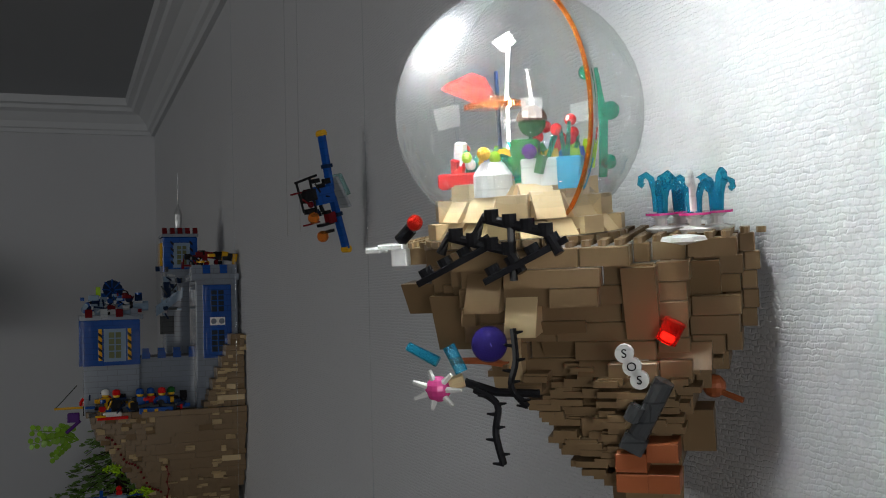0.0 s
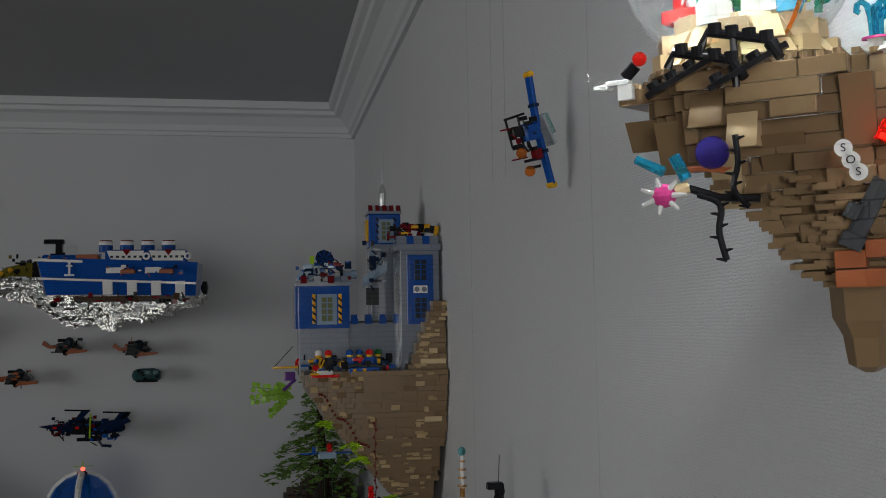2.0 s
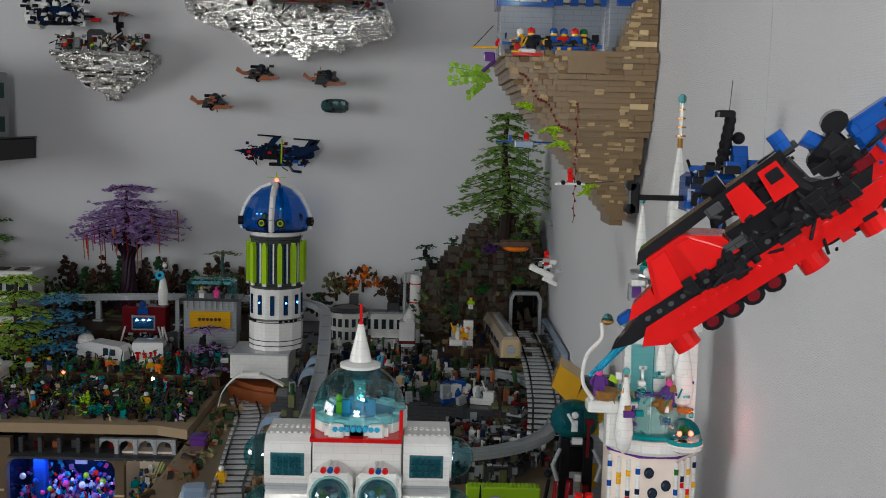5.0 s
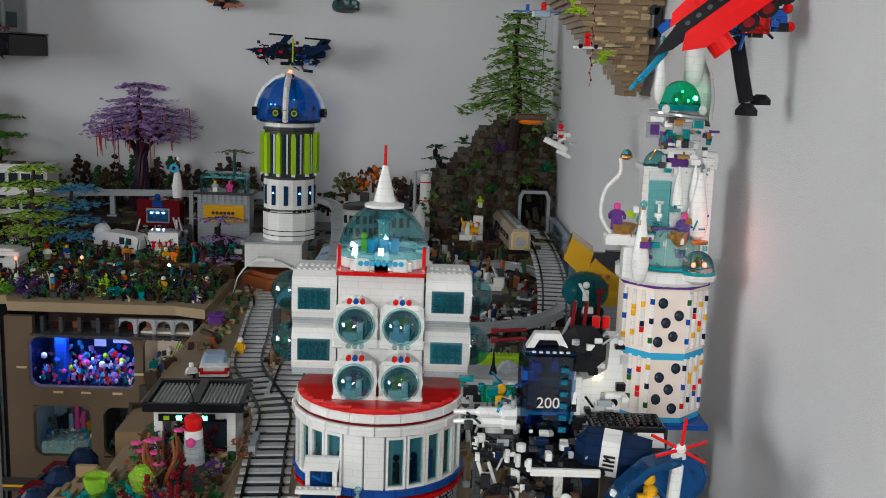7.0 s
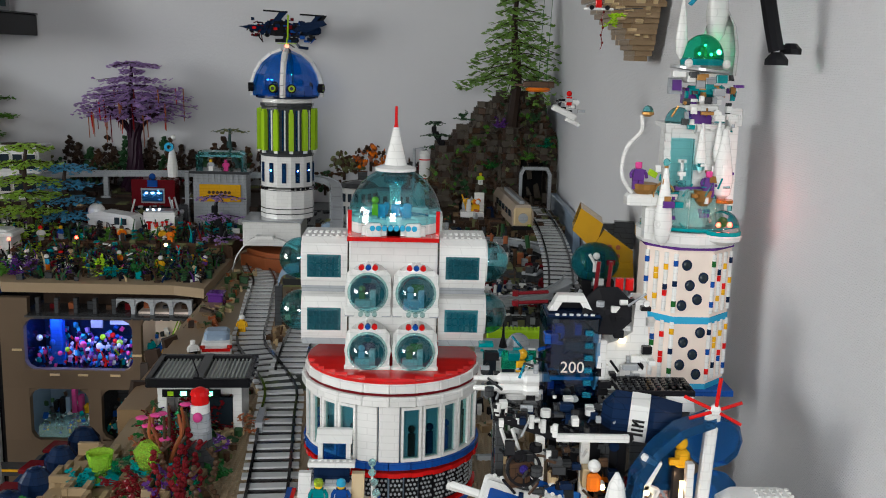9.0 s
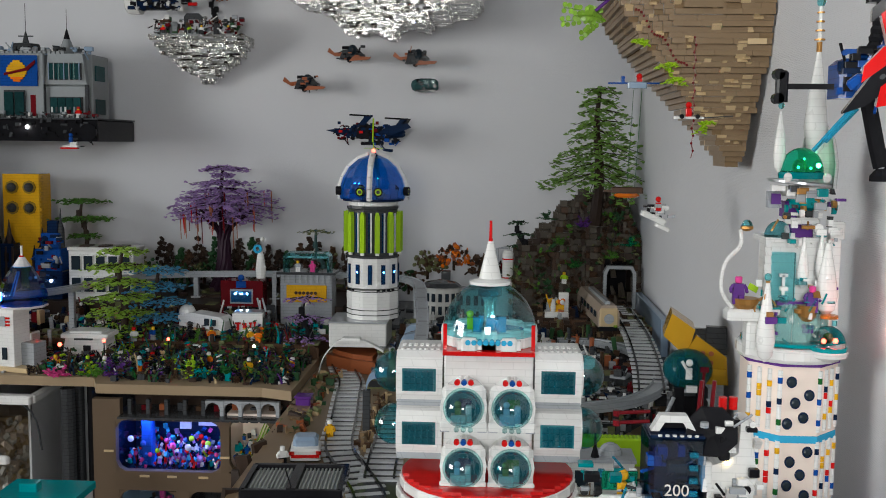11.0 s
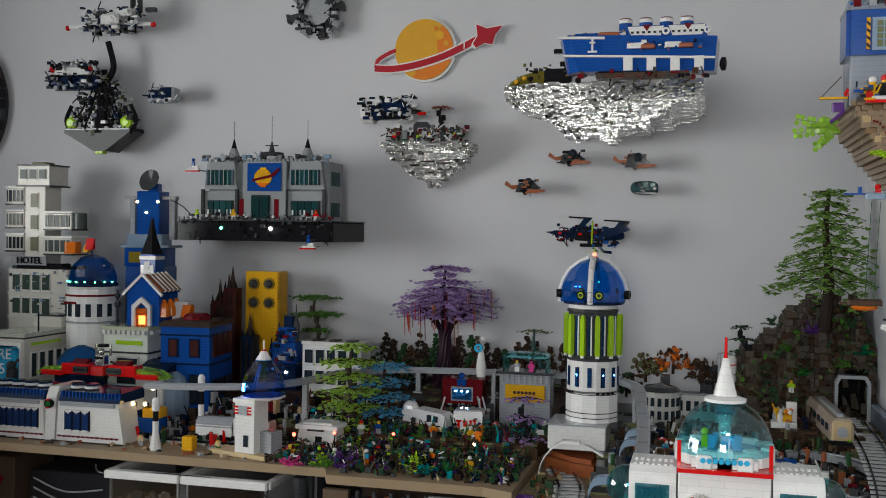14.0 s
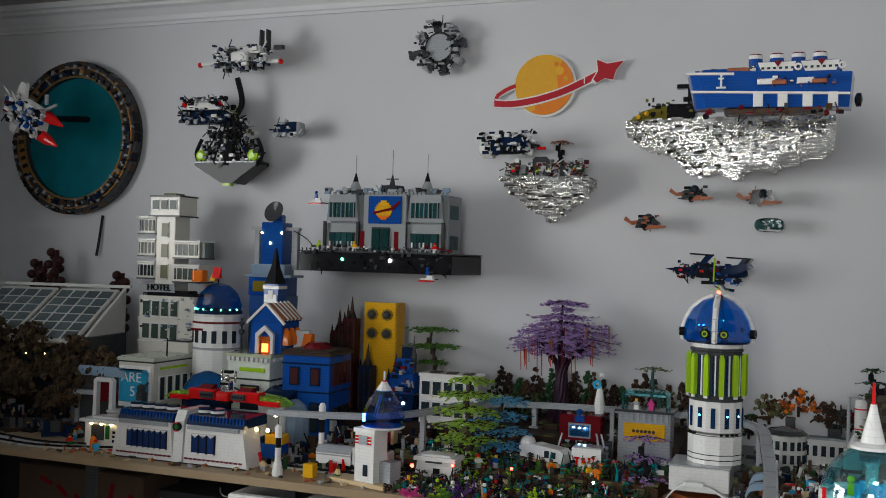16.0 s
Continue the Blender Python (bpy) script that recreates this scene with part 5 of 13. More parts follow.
    for k in range(4):
        part("shield", M().prism([(0.176 + k * 0.027 - 0.007, 0.092), (0.176 + k * 0.027 + 0.007, 0.092), (0.176 + k * 0.027 + 0.007, 0.102), (0.176 + k * 0.027, 0.108), (0.176 + k * 0.027 - 0.007, 0.102)][::-1], 1.918, 1.925).box(0.176 + k * 0.027, 1.935, 0.098, 0.012, 0.02, 0.012), BLUE, c)
    part("ledge_rail", M().box(0.212, 1.926, 0.094, 0.11, 0.008, 0.004), DGRAY, c)
    # right tower at the wall
    part("tower_wall", M().box(0.297, 1.935, 0, 0.074, 0.1, 0.255, 0.0015), STONE, c, "light grey square tower")
    part("tower_head", M().box(0.294, 1.93, 0.228, 0.084, 0.112, 0.012, 0.001).box(0.262, 1.89, 0.24, 0.016, 0.012, 0.016).box(0.294, 1.89, 0.24, 0.016, 0.012, 0.016).box(0.325, 1.89, 0.24, 0.016, 0.012, 0.016), STONE, c)
    for k in (0.279, 0.309):
        part("shield", M().wedge(k, 1.881, 0.236, 0.013, 0.01, 0.02, 0.8), BLUE, c)
    part("tower_panel", M().box(0.297, 1.884, 0.09, 0.05, 0.006, 0.13, 0.001), BLUE, c)
    windows(0.297, 1.881, 0.095, 0.04, 0.05, BLUE, DGLASS)
    windows(0.297, 1.881, 0.166, 0.04, 0.05, BLUE, DGLASS)
    part("crest", M().box(0.297, 1.88, 0.148, 0.026, 0.004, 0.014), WHITE, c)
    part("arms_roundel", M().cyl(0.29, 1.877, 0.155, 0.005, 0.004, 12, "y").cyl(0.304, 1.877, 0.155, 0.005, 0.004, 12, "y"), STONE, c)
    part("spiked_beam", M(pose(0.302, 1.905, 0.266, 0, 8, 0)).box(0.012, 0, 0, 0.012, 0.01, 0.016, 0.001).box(0.03, 0, 0, 0.008, 0.01, 0.014), YELLOW, c)
    part("red_beam", M(pose(0.302, 1.905, 0.266, 0, 8, 0)).box(-0.022, 0, 0, 0.03, 0.01, 0.012, 0.001).cyl(-0.036, 0, 0.004, 0.005, 0.012, 8, "x"), DRED, c)
    part("black_beam", M(pose(0.302, 1.905, 0.266, 0, 8, 0)).box(0.0, 0, 0, 0.012, 0.01, 0.014).box(0.021, 0, 0, 0.008, 0.01, 0.014), BLACK, c)
    # back tower
    part("back_tower_wall", M().box(0.255, 2.1, 0, 0.062, 0.07, 0.255, 0.001), STONE, c)
    part("stairs", M().prism([(0.205, 0.165), (0.255, 0.2), (0.255, 0.22), (0.205, 0.185)], 2.04, 2.058), SAND, c)
    st = M()
    for k in range(8):
        st.box(0.207 + k * 0.0065, 2.045, 0.172 + k * 0.0058, 0.0062, 0.03, 0.005)
    part("tread", st, SAND, c)
    part("blue_panel", M().box(0.225, 2.05, 0.2, 0.014, 0.02, 0.03, 0.001), DBLUE, c)
    part("grille", M().box(0.226, 2.058, 0.13, 0.026, 0.006, 0.035).box(0.218, 2.054, 0.132, 0.002, 0.004, 0.03).box(0.226, 2.054, 0.132, 0.002, 0.004, 0.03).box(0.234, 2.054, 0.132, 0.002, 0.004, 0.03), DGRAY, c)
    part("top_room", M().box(0.254, 2.1, 0.25, 0.066, 0.066, 0.068, 0.002), BLUE, c, "blue tower room")
    windows(0.256, 2.065, 0.258, 0.032, 0.048, SAND, OLIVE)
    part("side_shutter", M().box(0.219, 2.1, 0.262, 0.005, 0.04, 0.045), YELLOW, c)
    part("room_roof", M().box(0.254, 2.1, 0.318, 0.07, 0.07, 0.006, 0.001).box(0.254, 2.1, 0.324, 0.04, 0.04, 0.012, 0.002), STONE, c)
    for k in range(5):
        part("red_merlon", M().wedge(0.225 + k * 0.0145, 2.07, 0.324, 0.009, 0.012, 0.012, 0.6), DRED, c)
    part("spike", M().lathe(0.254, 2.1, 0.336, [(0.006, 0), (0.008, 0.016), (0.008, 0.028), (0.004, 0.042), (0.0014, 0.05), (0.0009, 0.11)], 10), SILVER, c, "silver spire")
    # garrison on the ledge
    for k, (x, y, a, b, hd) in enumerate(((0.105, 1.868, YELLOW, YELLOW, WHITE), (0.122, 1.85, BLACK, BLACK, RED), (0.16, 1.845, BLUE, BLACK, BLUE), (0.178, 1.85, RED, BLUE, BLUE), (0.196, 1.845, BLUE, BLACK, RED), (0.212, 1.85, BLACK, DGRAY, GREEN), (0.078, 1.9, RED, BLACK, BLACK))):
        minifig((x, y, 1.7225), a, b, SKIN, "castle garrison", "toy knight figure with helmet on the castle ledge", hat=hd, name="toy_knight", s=1.12)
    car = thing("toy_siege_cart", (0.185, 1.833, 1.7225), "small blue toy cart with yellow stripes on the ledge", "toy vehicle")
    part("body", M().box(0, 0, 0.004, 0.055, 0.014, 0.01, 0.001), BLUE, car)
    part("stripe", M().box(-0.018, -0.0072, 0.006, 0.006, 0.002, 0.006).box(0.0, -0.0072, 0.006, 0.006, 0.002, 0.006), YELLOW, car)
    for k in (-0.018, 0.018):
        part("wheel", M().cyl(k, -0.008, 0.005, 0.005, 0.016, 10, "y"), BLACK, car)
    part("gun", M().tube([(-0.03, -0.004, 0.016), (-0.005, 0, 0.02)], 0.003, 8), DGRAY, car)
    part("gun", M().tube([(0.01, 0, 0.018), (0.03, -0.004, 0.014)], 0.003, 8), DGRAY, car)
    raft = thing("toy_raft", (0.115, 1.838, 1.717), "flat red and white toy raft at the ledge edge", "toy vehicle")
    part("deck", M().box(0, 0, 0.003, 0.05, 0.016, 0.005, 0.001), RED, raft)
    part("rim", M().box(0, 0.004, 0.008, 0.03, 0.012, 0.007, 0.002), WHITE, raft)
    boom = thing("toy_crane_arm", (0.07, 1.9, 1.735), "black and tan toy boom reaching off the castle rock", "toy crane")
    part("arm", M().box(-0.022, 0, 0, 0.05, 0.006, 0.004), YELLOW, boom)
    part("cable", M().tube([(-0.045, 0, 0.002), (-0.01, 0, 0.04)], 0.0008, 5), BLACK, boom)
    part("purple_bucket", M().box(-0.016, 0, -0.022, 0.02, 0.012, 0.016, 0.002).tube([(-0.005, 0, -0.02), (-0.028, 0, -0.04)], 0.003), PURPLE, boom)
    BRL = plastic("fresh_leaf_plastic", (0.20, 0.38, 0.03), 0.3, 0.25)
    br = thing("leafy_branch", (0.062, 1.92, 1.68), "lime green leafy branch growing out of the rock", "toy plant")
    rb = random.Random(5)
    for tip in ((-0.075, -0.01, 0.022), (-0.078, 0.0, -0.002), (-0.058, -0.02, 0.006), (-0.045, -0.01, -0.026), (-0.03, 0.01, 0.02)):
        tip = Vector(tip)
        part("twig", M().tube([(0, 0, 0), tuple(tip * 0.5 + Vector((0, 0, 0.006))), tuple(tip)], 0.0013, 6, 0.0008), BRL, br)
        lf = M()
        for k in range(6):
            p = tip * (0.36 + 0.64 * k / 5) + Vector((0, 0, 0.006 * (1 - k / 5)))
            for sd in (-1, 1):
                lf.tf = Matrix.Translation(p) @ Euler((rb.uniform(-0.4, 0.4), sd * 0.9 + rb.uniform(-0.3, 0.3), rb.uniform(-0.4, 0.4))).to_matrix().to_4x4()
                lf.cyl(-0.003, 0, 0.005 * sd, 0.0046, 0.0014, 8, "y")
        part("leaf", lf, BRL, br, kind="stuff")
    for k, (x, y, z) in enumerate(((0.11, 1.85, 1.64), (0.16, 1.84, 1.60), (0.175, 1.845, 1.575), (0.235, 1.86, 1.50))):
        sprig("hanging_vine", (x, y, z), LIME, 6, 0.028, 20 + k, "lime green vine hanging on the rock", "rock vines", droop=0.9)
    chain = thing("red_chain", (0.198, 1.80, 1.64), "red toy chain hanging from the rock over a small glider", "chain")
    for k in range(16):
        part("link", M().ball(0.003 * (k % 2), 0, -k * 0.0125, 0.0021, 8, 6).tube([(0.003 * (k % 2), 0, -k * 0.0125), (0.003 * ((k + 1) % 2), 0, -(k + 1) * 0.0125)], 0.0008, 5), DRED, chain)
    ch2 = thing("red_garland", (0, 0, 0), "red bead garland draped along the rock edge", "garland")
    for k in range(20):
        t = k / 19
        part("bead", M().ball(0.105 + 0.085 * t, 1.84 - 0.02 * t, 1.69 - 0.10 * t + 0.006 * math.sin(t * 14), 0.0023, 8, 6), DRED, ch2)
    gl = thing("toy_glider", (0.19, 1.79, 1.505), "small white and black toy glider hanging beneath the rock", "toy plane")
    part("wing", M().box(0, 0, 0, 0.05, 0.01, 0.004, 0.001), WHITE, gl)
    part("pilot", M().box(0, 0, 0.004, 0.01, 0.008, 0.014, 0.001).ball(0, 0, 0.023, 0.0052), RED, gl)
    part("engine", M().cyl(-0.012, -0.008, 0.004, 0.004, 0.014, 8, "y").cyl(0.014, -0.008, 0.004, 0.004, 0.014, 8, "y"), BLACK, gl)
    part("pole", M().tube([(0.02, 0, 0.002), (0.08, 0.03, 0.006)], 0.001, 6), DGRAY, gl)
    heli = thing("toy_helicopter", (0.125, 1.95, 1.567), "small blue toy helicopter with a red pilot on threads", "toy plane")
    part("rotor", M().box(0, 0, 0.004, 0.105, 0.006, 0.003), BLUE, heli)
    part("body", M().box(0, 0, -0.004, 0.034, 0.02, 0.012, 0.002), SAND, heli)
    part("pilot", M().ball(0.004, 0, 0.018, 0.0055).box(0.004, 0, 0.006, 0.01, 0.008, 0.008), RED, heli)
    part("fin", M().box(-0.026, 0, 0.004, 0.006, 0.014, 0.014), BLUE, heli)
    jet = thing("toy_hover_bike", (0.165, 2.05, 1.36), "orange, grey and white toy hover bikes hung on threads", "toy vehicle")
    part("orange_hull", M().lathe(-0.04, 0, 0, [(0.02, 0), (0.026, 0.004), (0.02, 0.008)], 14), ORANGE, jet)
    part("black_hull", M().box(-0.04, 0, 0.008, 0.06, 0.02, 0.012, 0.002).box(-0.075, 0, 0.01, 0.02, 0.01, 0.004), BROWN, jet)
    part("white_hull", M(pose(-0.012, 0, -0.012, 0, 24, 0)).box(0.03, -0.02, -0.02, 0.05, 0.022, 0.012, 0.003).box(0.052, -0.024, -0.028, 0.03, 0.018, 0.008, 0.002), WHITE, jet)
    greeble(jet, (-0.005, 0.045), (-0.03, -0.012), (-0.042, -0.016), 26, [WHITE, LGRAY, BLACK, WHITE], 151, 0.011, 0.12)
    part("rider", M().box(0.018, -0.02, -0.024, 0.01, 0.008, 0.016).ball(0.018, -0.02, -0.002, 0.0055), RED, jet)
    for k, x in enumerate((0.12, 0.135)):
        solid("hanging_thread", M().tube([(x, 1.955, 1.56), (x + 0.004, 2.045, 1.375)], 0.0005, 5), GREEN, "thin green thread between the hanging toys", "thread", "hanging threads")


castle_island()

# ---- red spaceship and blue walker on the wall ----


def axis_matrix(p, xdir, ydir):
    x = Vector(xdir).normalized()
    y = (Vector(ydir) - x * Vector(ydir).dot(x)).normalized()
    zz = x.cross(y)
    return Matrix(((x.x, y.x, zz.x, p[0]), (x.y, y.y, zz.y, p[1]), (x.z, y.z, zz.z, p[2]), (0, 0, 0, 1)))


def red_ship():
    m = axis_matrix((0.061, 0.643, 1.480), (0.74, -0.28, 0.61), (0.05, 1, -0.1)) @ Matrix.Diagonal((0.78, 0.65, 0.62, 1))
    ob = thing("red_spaceship", None, "red and black toy spaceship fixed to the wall, nose down", "toy spaceship", m=m)
    part("keel", M().prism([(0.02, -0.012), (0.035, -0.022), (0.19, -0.022), (0.21, -0.012), (0.21, 0.0), (0.03, 0.0)], -0.014, 0.016), RED, ob, "glossy red lower hull")
    part("mid_hull", M().prism([(0.0, 0.0), (0.015, -0.006), (0.2, -0.004), (0.21, 0.012), (0.03, 0.012)], -0.012, 0.02), BLACK, ob, "black middle hull")
    st = M()
    for k in range(16):
        st.cyl(0.035 + k * 0.0095, -0.014, 0.006, 0.0022, 0.003, 8, "y")
    part("side_stud", st, DGRAY, ob, kind="stuff")
    st = M()
    for k in range(17):
        st.cyl(0.055 + k * 0.0085, -0.016, -0.008, 0.0026, 0.004, 8, "y")
    part("keel_stud", st, RED, ob, kind="stuff")
    greeble(ob, (0.07, 0.2), (-0.016, -0.01), (-0.004, 0.012), 60, [BLACK], 95, 0.012)
    greeble(ob, (0.11, 0.2), (-0.012, 0.01), (0.012, 0.06), 60, [BLACK, BLACK, DGRAY], 96, 0.014)
    greeble(ob, (0.19, 0.27), (-0.012, 0.01), (0.01, 0.04), 40, [BLACK, BLUE, BLACK, DRED], 97, 0.014)
    greeble(ob, (0.07, 0.2), (-0.012, 0.01), (-0.03, -0.022), 30, [BLACK, RED], 98, 0.01)
    part("cab_panel", M().prism([(0.05, 0.014), (0.06, 0.046), (0.072, 0.047), (0.068, 0.014)], -0.0165, -0.012), RED, ob)
    part("cab_panel", M().prism([(0.082, 0.014), (0.08, 0.046), (0.09, 0.045), (0.104, 0.022), (0.1, 0.014)], -0.0165, -0.012), RED, ob)
    part("cab", M().prism([(0.045, 0.012), (0.058, 0.05), (0.085, 0.052), (0.108, 0.03), (0.112, 0.012)], -0.012, 0.022), RED, ob, "red cockpit block")
    part("nose_brick", M().prism([(0.022, 0.012), (0.03, 0.022), (0.048, 0.026), (0.046, 0.012)], -0.01, 0.014), RED, ob)
    part("nose_tip", M().box(0.02, 0, 0.012, 0.012, 0.012, 0.008, 0.002), BLUE, ob)
    part("canopy_rail", M().prism([(0.05, 0.049), (0.056, 0.058), (0.17, 0.063), (0.17, 0.056), (0.09, 0.05)], -0.012, 0.016), BLACK, ob)
    part("engine_block", M().prism([(0.112, 0.012), (0.11, 0.03), (0.165, 0.03), (0.19, 0.018), (0.2, 0.012)], -0.006, 0.02), BLACK, ob)
    for x in (0.128, 0.152):
        part("red_panel", M().prism([(x - 0.004, 0.03), (x - 0.002, 0.058), (x + 0.012, 0.058), (x + 0.014, 0.03)], -0.015, 0.0), RED, ob)
    for x in (0.172, 0.205):
        c = part("nozzle", M(pose(x, 0, 0.016, 0, -24, 0)).lathe(0, 0, 0, [(0.006, 0), (0.008, 0.012), (0.015, 0.034), (0.012, 0.036)], 12), BLACK, ob)
        part("nozzle_cap", M(pose(x, 0, 0.016, 0, -24, 0)).cyl(0, 0, 0.035, 0.006, 0.013, 10), BLUE, c)
    part("rail_cap", M().cyl(0.172, 0, 0.06, 0.0055, 0.016, 10), BLUE, ob)
    part("upper_fin", M().prism([(0.17, -0.008), (0.17, 0.012), (0.262, 0.032), (0.275, 0.018), (0.205, -0.008)], -0.006, 0.01), RED, ob)
    part("tail_pod", M().box(0.226, 0.004, 0.026, 0.034, 0.024, 0.024, 0.004), BLUE, ob)
    part("tail_wheel", M().cyl(0.206, -0.008, 0.056, 0.009, 0.02, 12, "y"), BLACK, ob)
    for x in (0.045, 0.145, 0.19):
        part("thruster", M().cyl(x, -0.004, -0.036, 0.0095, 0.016, 14), RED, ob)
    for x in (0.07, 0.086, 0.102, 0.118):
        d = part("under_wheel", M().cyl(x, -0.012, -0.026, 0.008, 0.012, 12, "y"), BLACK, ob)
        part("wheel_hub", M().cyl(x, -0.014, -0.026, 0.0045, 0.004, 10, "y"), DRED, d)
    part("tail_tip", M().box(0.268, 0.0, 0.022, 0.03, 0.016, 0.014, 0.005), BLACK, ob)
    part("nose_spear", M().tube([(0.01, 0, -0.004), (-0.02, 0.004, -0.012)], 0.0028, 8).tube([(0.01, 0.008, -0.002), (-0.03, 0.012, -0.014)], 0.002, 8), T_CYAN, ob, "clear blue nose rods")
    return ob


red_ship()
for p in ((0.13, 0.618, 1.56), (0.2, 0.592, 1.61)):
    solid("hanging_thread", M().tube([p, (p[0], p[1], 2.598)], 0.00022, 4), THINGLASS, "clear nylon thread holding up the red spaceship", "thread")


def blue_walker():
    ob = thing("blue_walker", (0.262, 1.2, 1.525), "blue and black toy walker robot fixed to the wall", "toy robot")
    part("body", M().box(0, 0, -0.012, 0.055, 0.05, 0.042, 0.006), BLUE, ob)
    greeble(ob, (-0.03, 0.05), (-0.035, -0.02), (-0.014, 0.035), 60, [BLUE, BLACK, BLUE, DBLUE, BLACK], 152, 0.014)
    part("canopy", M().box(0.02, -0.03, -0.01, 0.028, 0.03, 0.03, 0.004), T_RED, ob)
    part("shoulder", M().wedge(0.03, -0.01, 0.03, 0.016, 0.02, 0.03, 0.6), BLUE, ob)
    part("gun_arm", M().box(-0.055, 0, -0.002, 0.06, 0.006, 0.006).box(-0.082, 0, -0.016, 0.012, 0.012, 0.034, 0.002).cyl(-0.086, -0.006, 0.014, 0.006, 0.012, 10, "y").cyl(-0.086, -0.006, -0.012, 0.006, 0.012, 10, "y"), BLACK, ob)
    rib = []
    for k in range(7):
        rib += [(0.0075 - k * 0.0003, k * 0.0085), (0.0085 - k * 0.0003, 0.004 + k * 0.0085), (0.006, 0.008 + k * 0.0085)]
    part("mast", M(pose(0.012, 0, 0.032, 0, 8, 0)).lathe(0, 0, 0, rib, 10), BLACK, ob, "black ribbed mast")
    part("mast_head", M().box(0.014, 0, 0.09, 0.02, 0.014, 0.008, 0.002).ball(0.03, 0, 0.068, 0.007), BLACK, ob)
    part("whip_aerial", M().tube([(0.018, 0, 0.095), (0.02, 0, 0.13)], 0.0006, 5), DGRAY, ob)
    part("red_ball", M().ball(0.062, -0.01, 0.02, 0.006).ball(0.066, -0.01, 0.0, 0.006), RED, ob)
    part("leg", M().tube([(0.01, 0, -0.012), (0.02, -0.004, -0.06), (0.026, -0.006, -0.085)], 0.009, 8), BLACK, ob)
    part("foot", M().lathe(0.026, -0.008, -0.1, [(0.013, 0), (0.013, 0.006), (0.006, 0.014)], 10), BLACK, ob)
    part("foot", M().lathe(0.045, 0.004, -0.088, [(0.012, 0), (0.012, 0.006), (0.006, 0.012)], 10), BLACK, ob)
    return ob


blue_walker()

# ---- white palace tower by the wall ----


def palace_tower(cx, cy, gz):
    ob = thing("palace_tower", None, "tall white toy palace tower with teal domes and dotted walls", "toy building", m=pose(cx, cy, gz) @ Matrix.Diagonal((0.87, 0.87, 1, 1)))
    z = lambda a: a - gz
    part("base", M().box(-0.02, 0.03, 0, 0.09, 0.07, z(1.006), 0.002), DGRAY, ob)
    part("base_step", M().box(0, -0.004, z(1.006), 0.138, 0.13, 0.008, 0.001), BLUE, ob)

    def octo(r, z0, z1, mat, name, label=""):
        return part(name, M().lathe(0, 0, z0, [(r, 0), (r, z1 - z0)], 8, turn=radians(22.5)), mat, ob, label)

    octo(0.068, z(1.014), z(1.1), CREAM, "lower_storey", "cream eight-sided wall")
    octo(0.0692, z(1.014), z(1.021), AZURE, "blue_band")
    octo(0.0692, z(1.1), z(1.109), AZURE, "blue_band")
    octo(0.068, z(1.109), z(1.195), CREAM, "upper_storey", "cream eight-sided wall")
    rng = random.Random(4)
    f = 0.068 * math.cos(math.pi / 8)
    for zz in (1.026, 1.114):
        for x, h2 in (((-0.016, 0.004), (0.006, 0.012), (-0.006, 0.03), (0.013, 0.04), (-0.012, 0.056)) if zz > 1.1 else ((0.012, 0.002), (-0.013, 0.014), (0.005, 0.028), (-0.01, 0.044), (0.014, 0.057))):
            d = part("porthole", M().cyl(x, -f - 0.002, z(zz) + h2 + 0.006, 0.0072, 0.004, 14, "y"), DBLUE, ob)
            part("porthole_dome", M().lathe(x, -f - 0.002, z(zz) + h2 + 0.006, [(0.0054, 0), (0.0035, -0.002), (0.0004, -0.0025)], 10, "y"), DGLASS, d)
        for side in (-1, 1):
            for k in range(4):
                t = -0.4 + 0.27 * k
                a = radians(-90 + side * 45)
                px_ = f * math.cos(a) - math.sin(a) * 0.026 * (k - 1.5) * 0.62
                py_ = f * math.sin(a) + math.cos(a) * 0.026 * (k - 1.5) * 0.62
                col = part("column", M().cyl(px_, py_, z(zz), 0.0034, 0.076, 8), WHITE, ob)
                for q in range(3):
                    part("colour_ring", M().cyl(px_, py_, z(zz) + 0.008 + 0.02 * q + 0.006 * ((k + q) % 3), 0.0037, 0.0075, 8), rng.choice((RED, BLUE, YELLOW, GREEN, DBLUE)), col)
    octo(0.071, z(1.195), z(1.199), PURPLE, "purple_band")
    part("terrace", M().lathe(0, 0, z(1.199), [(0.072, 0), (0.075, 0.004), (0.075, 0.016), (0.07, 0.018)], 20), WHITE, ob, "white curved terrace")
    part("terrace_band", M().lathe(0, 0, z(1.2185), [(0.069, 0), (0.069, 0.004)], 20), TEAL, ob)
    for k in range(7):
        a = radians(-165 + k * 25)
        tf = pose(0.05 * math.cos(a), 0.05 * math.sin(a), 0, 0, 0, math.degrees(a) + 90)
        part("aqua_panel", M(tf).box(0, 0, z(1.2185), 0.021, 0.004, 0.052, 0.001), T_AQUA, ob, "clear aqua wall panel")
        part("panel_back", M(tf).box(0, 0.006, z(1.2185), 0.022, 0.003, 0.052), WHITE, ob)
    part("slab", M().box(0.052, 0.02, z(1.2), 0.018, 0.08, 0.148, 0.001), WHITE, ob, "white upright slab")
    part("slab_cap", M().box(0.056, -0.01, z(1.348), 0.02, 0.02, 0.022, 0.002).cyl(0.058, -0.02, z(1.352), 0.004, 0.01, 8), WHITE, ob)
    part("upper_room", M().box(0.006, 0.012, z(1.262), 0.085, 0.07, 0.082, 0.001), WHITE, ob)
    part("shaft_glass", M().box(-0.022, -0.028, z(1.262), 0.034, 0.012, 0.07, 0.001), T_TEAL, ob, "clear teal lift shaft")
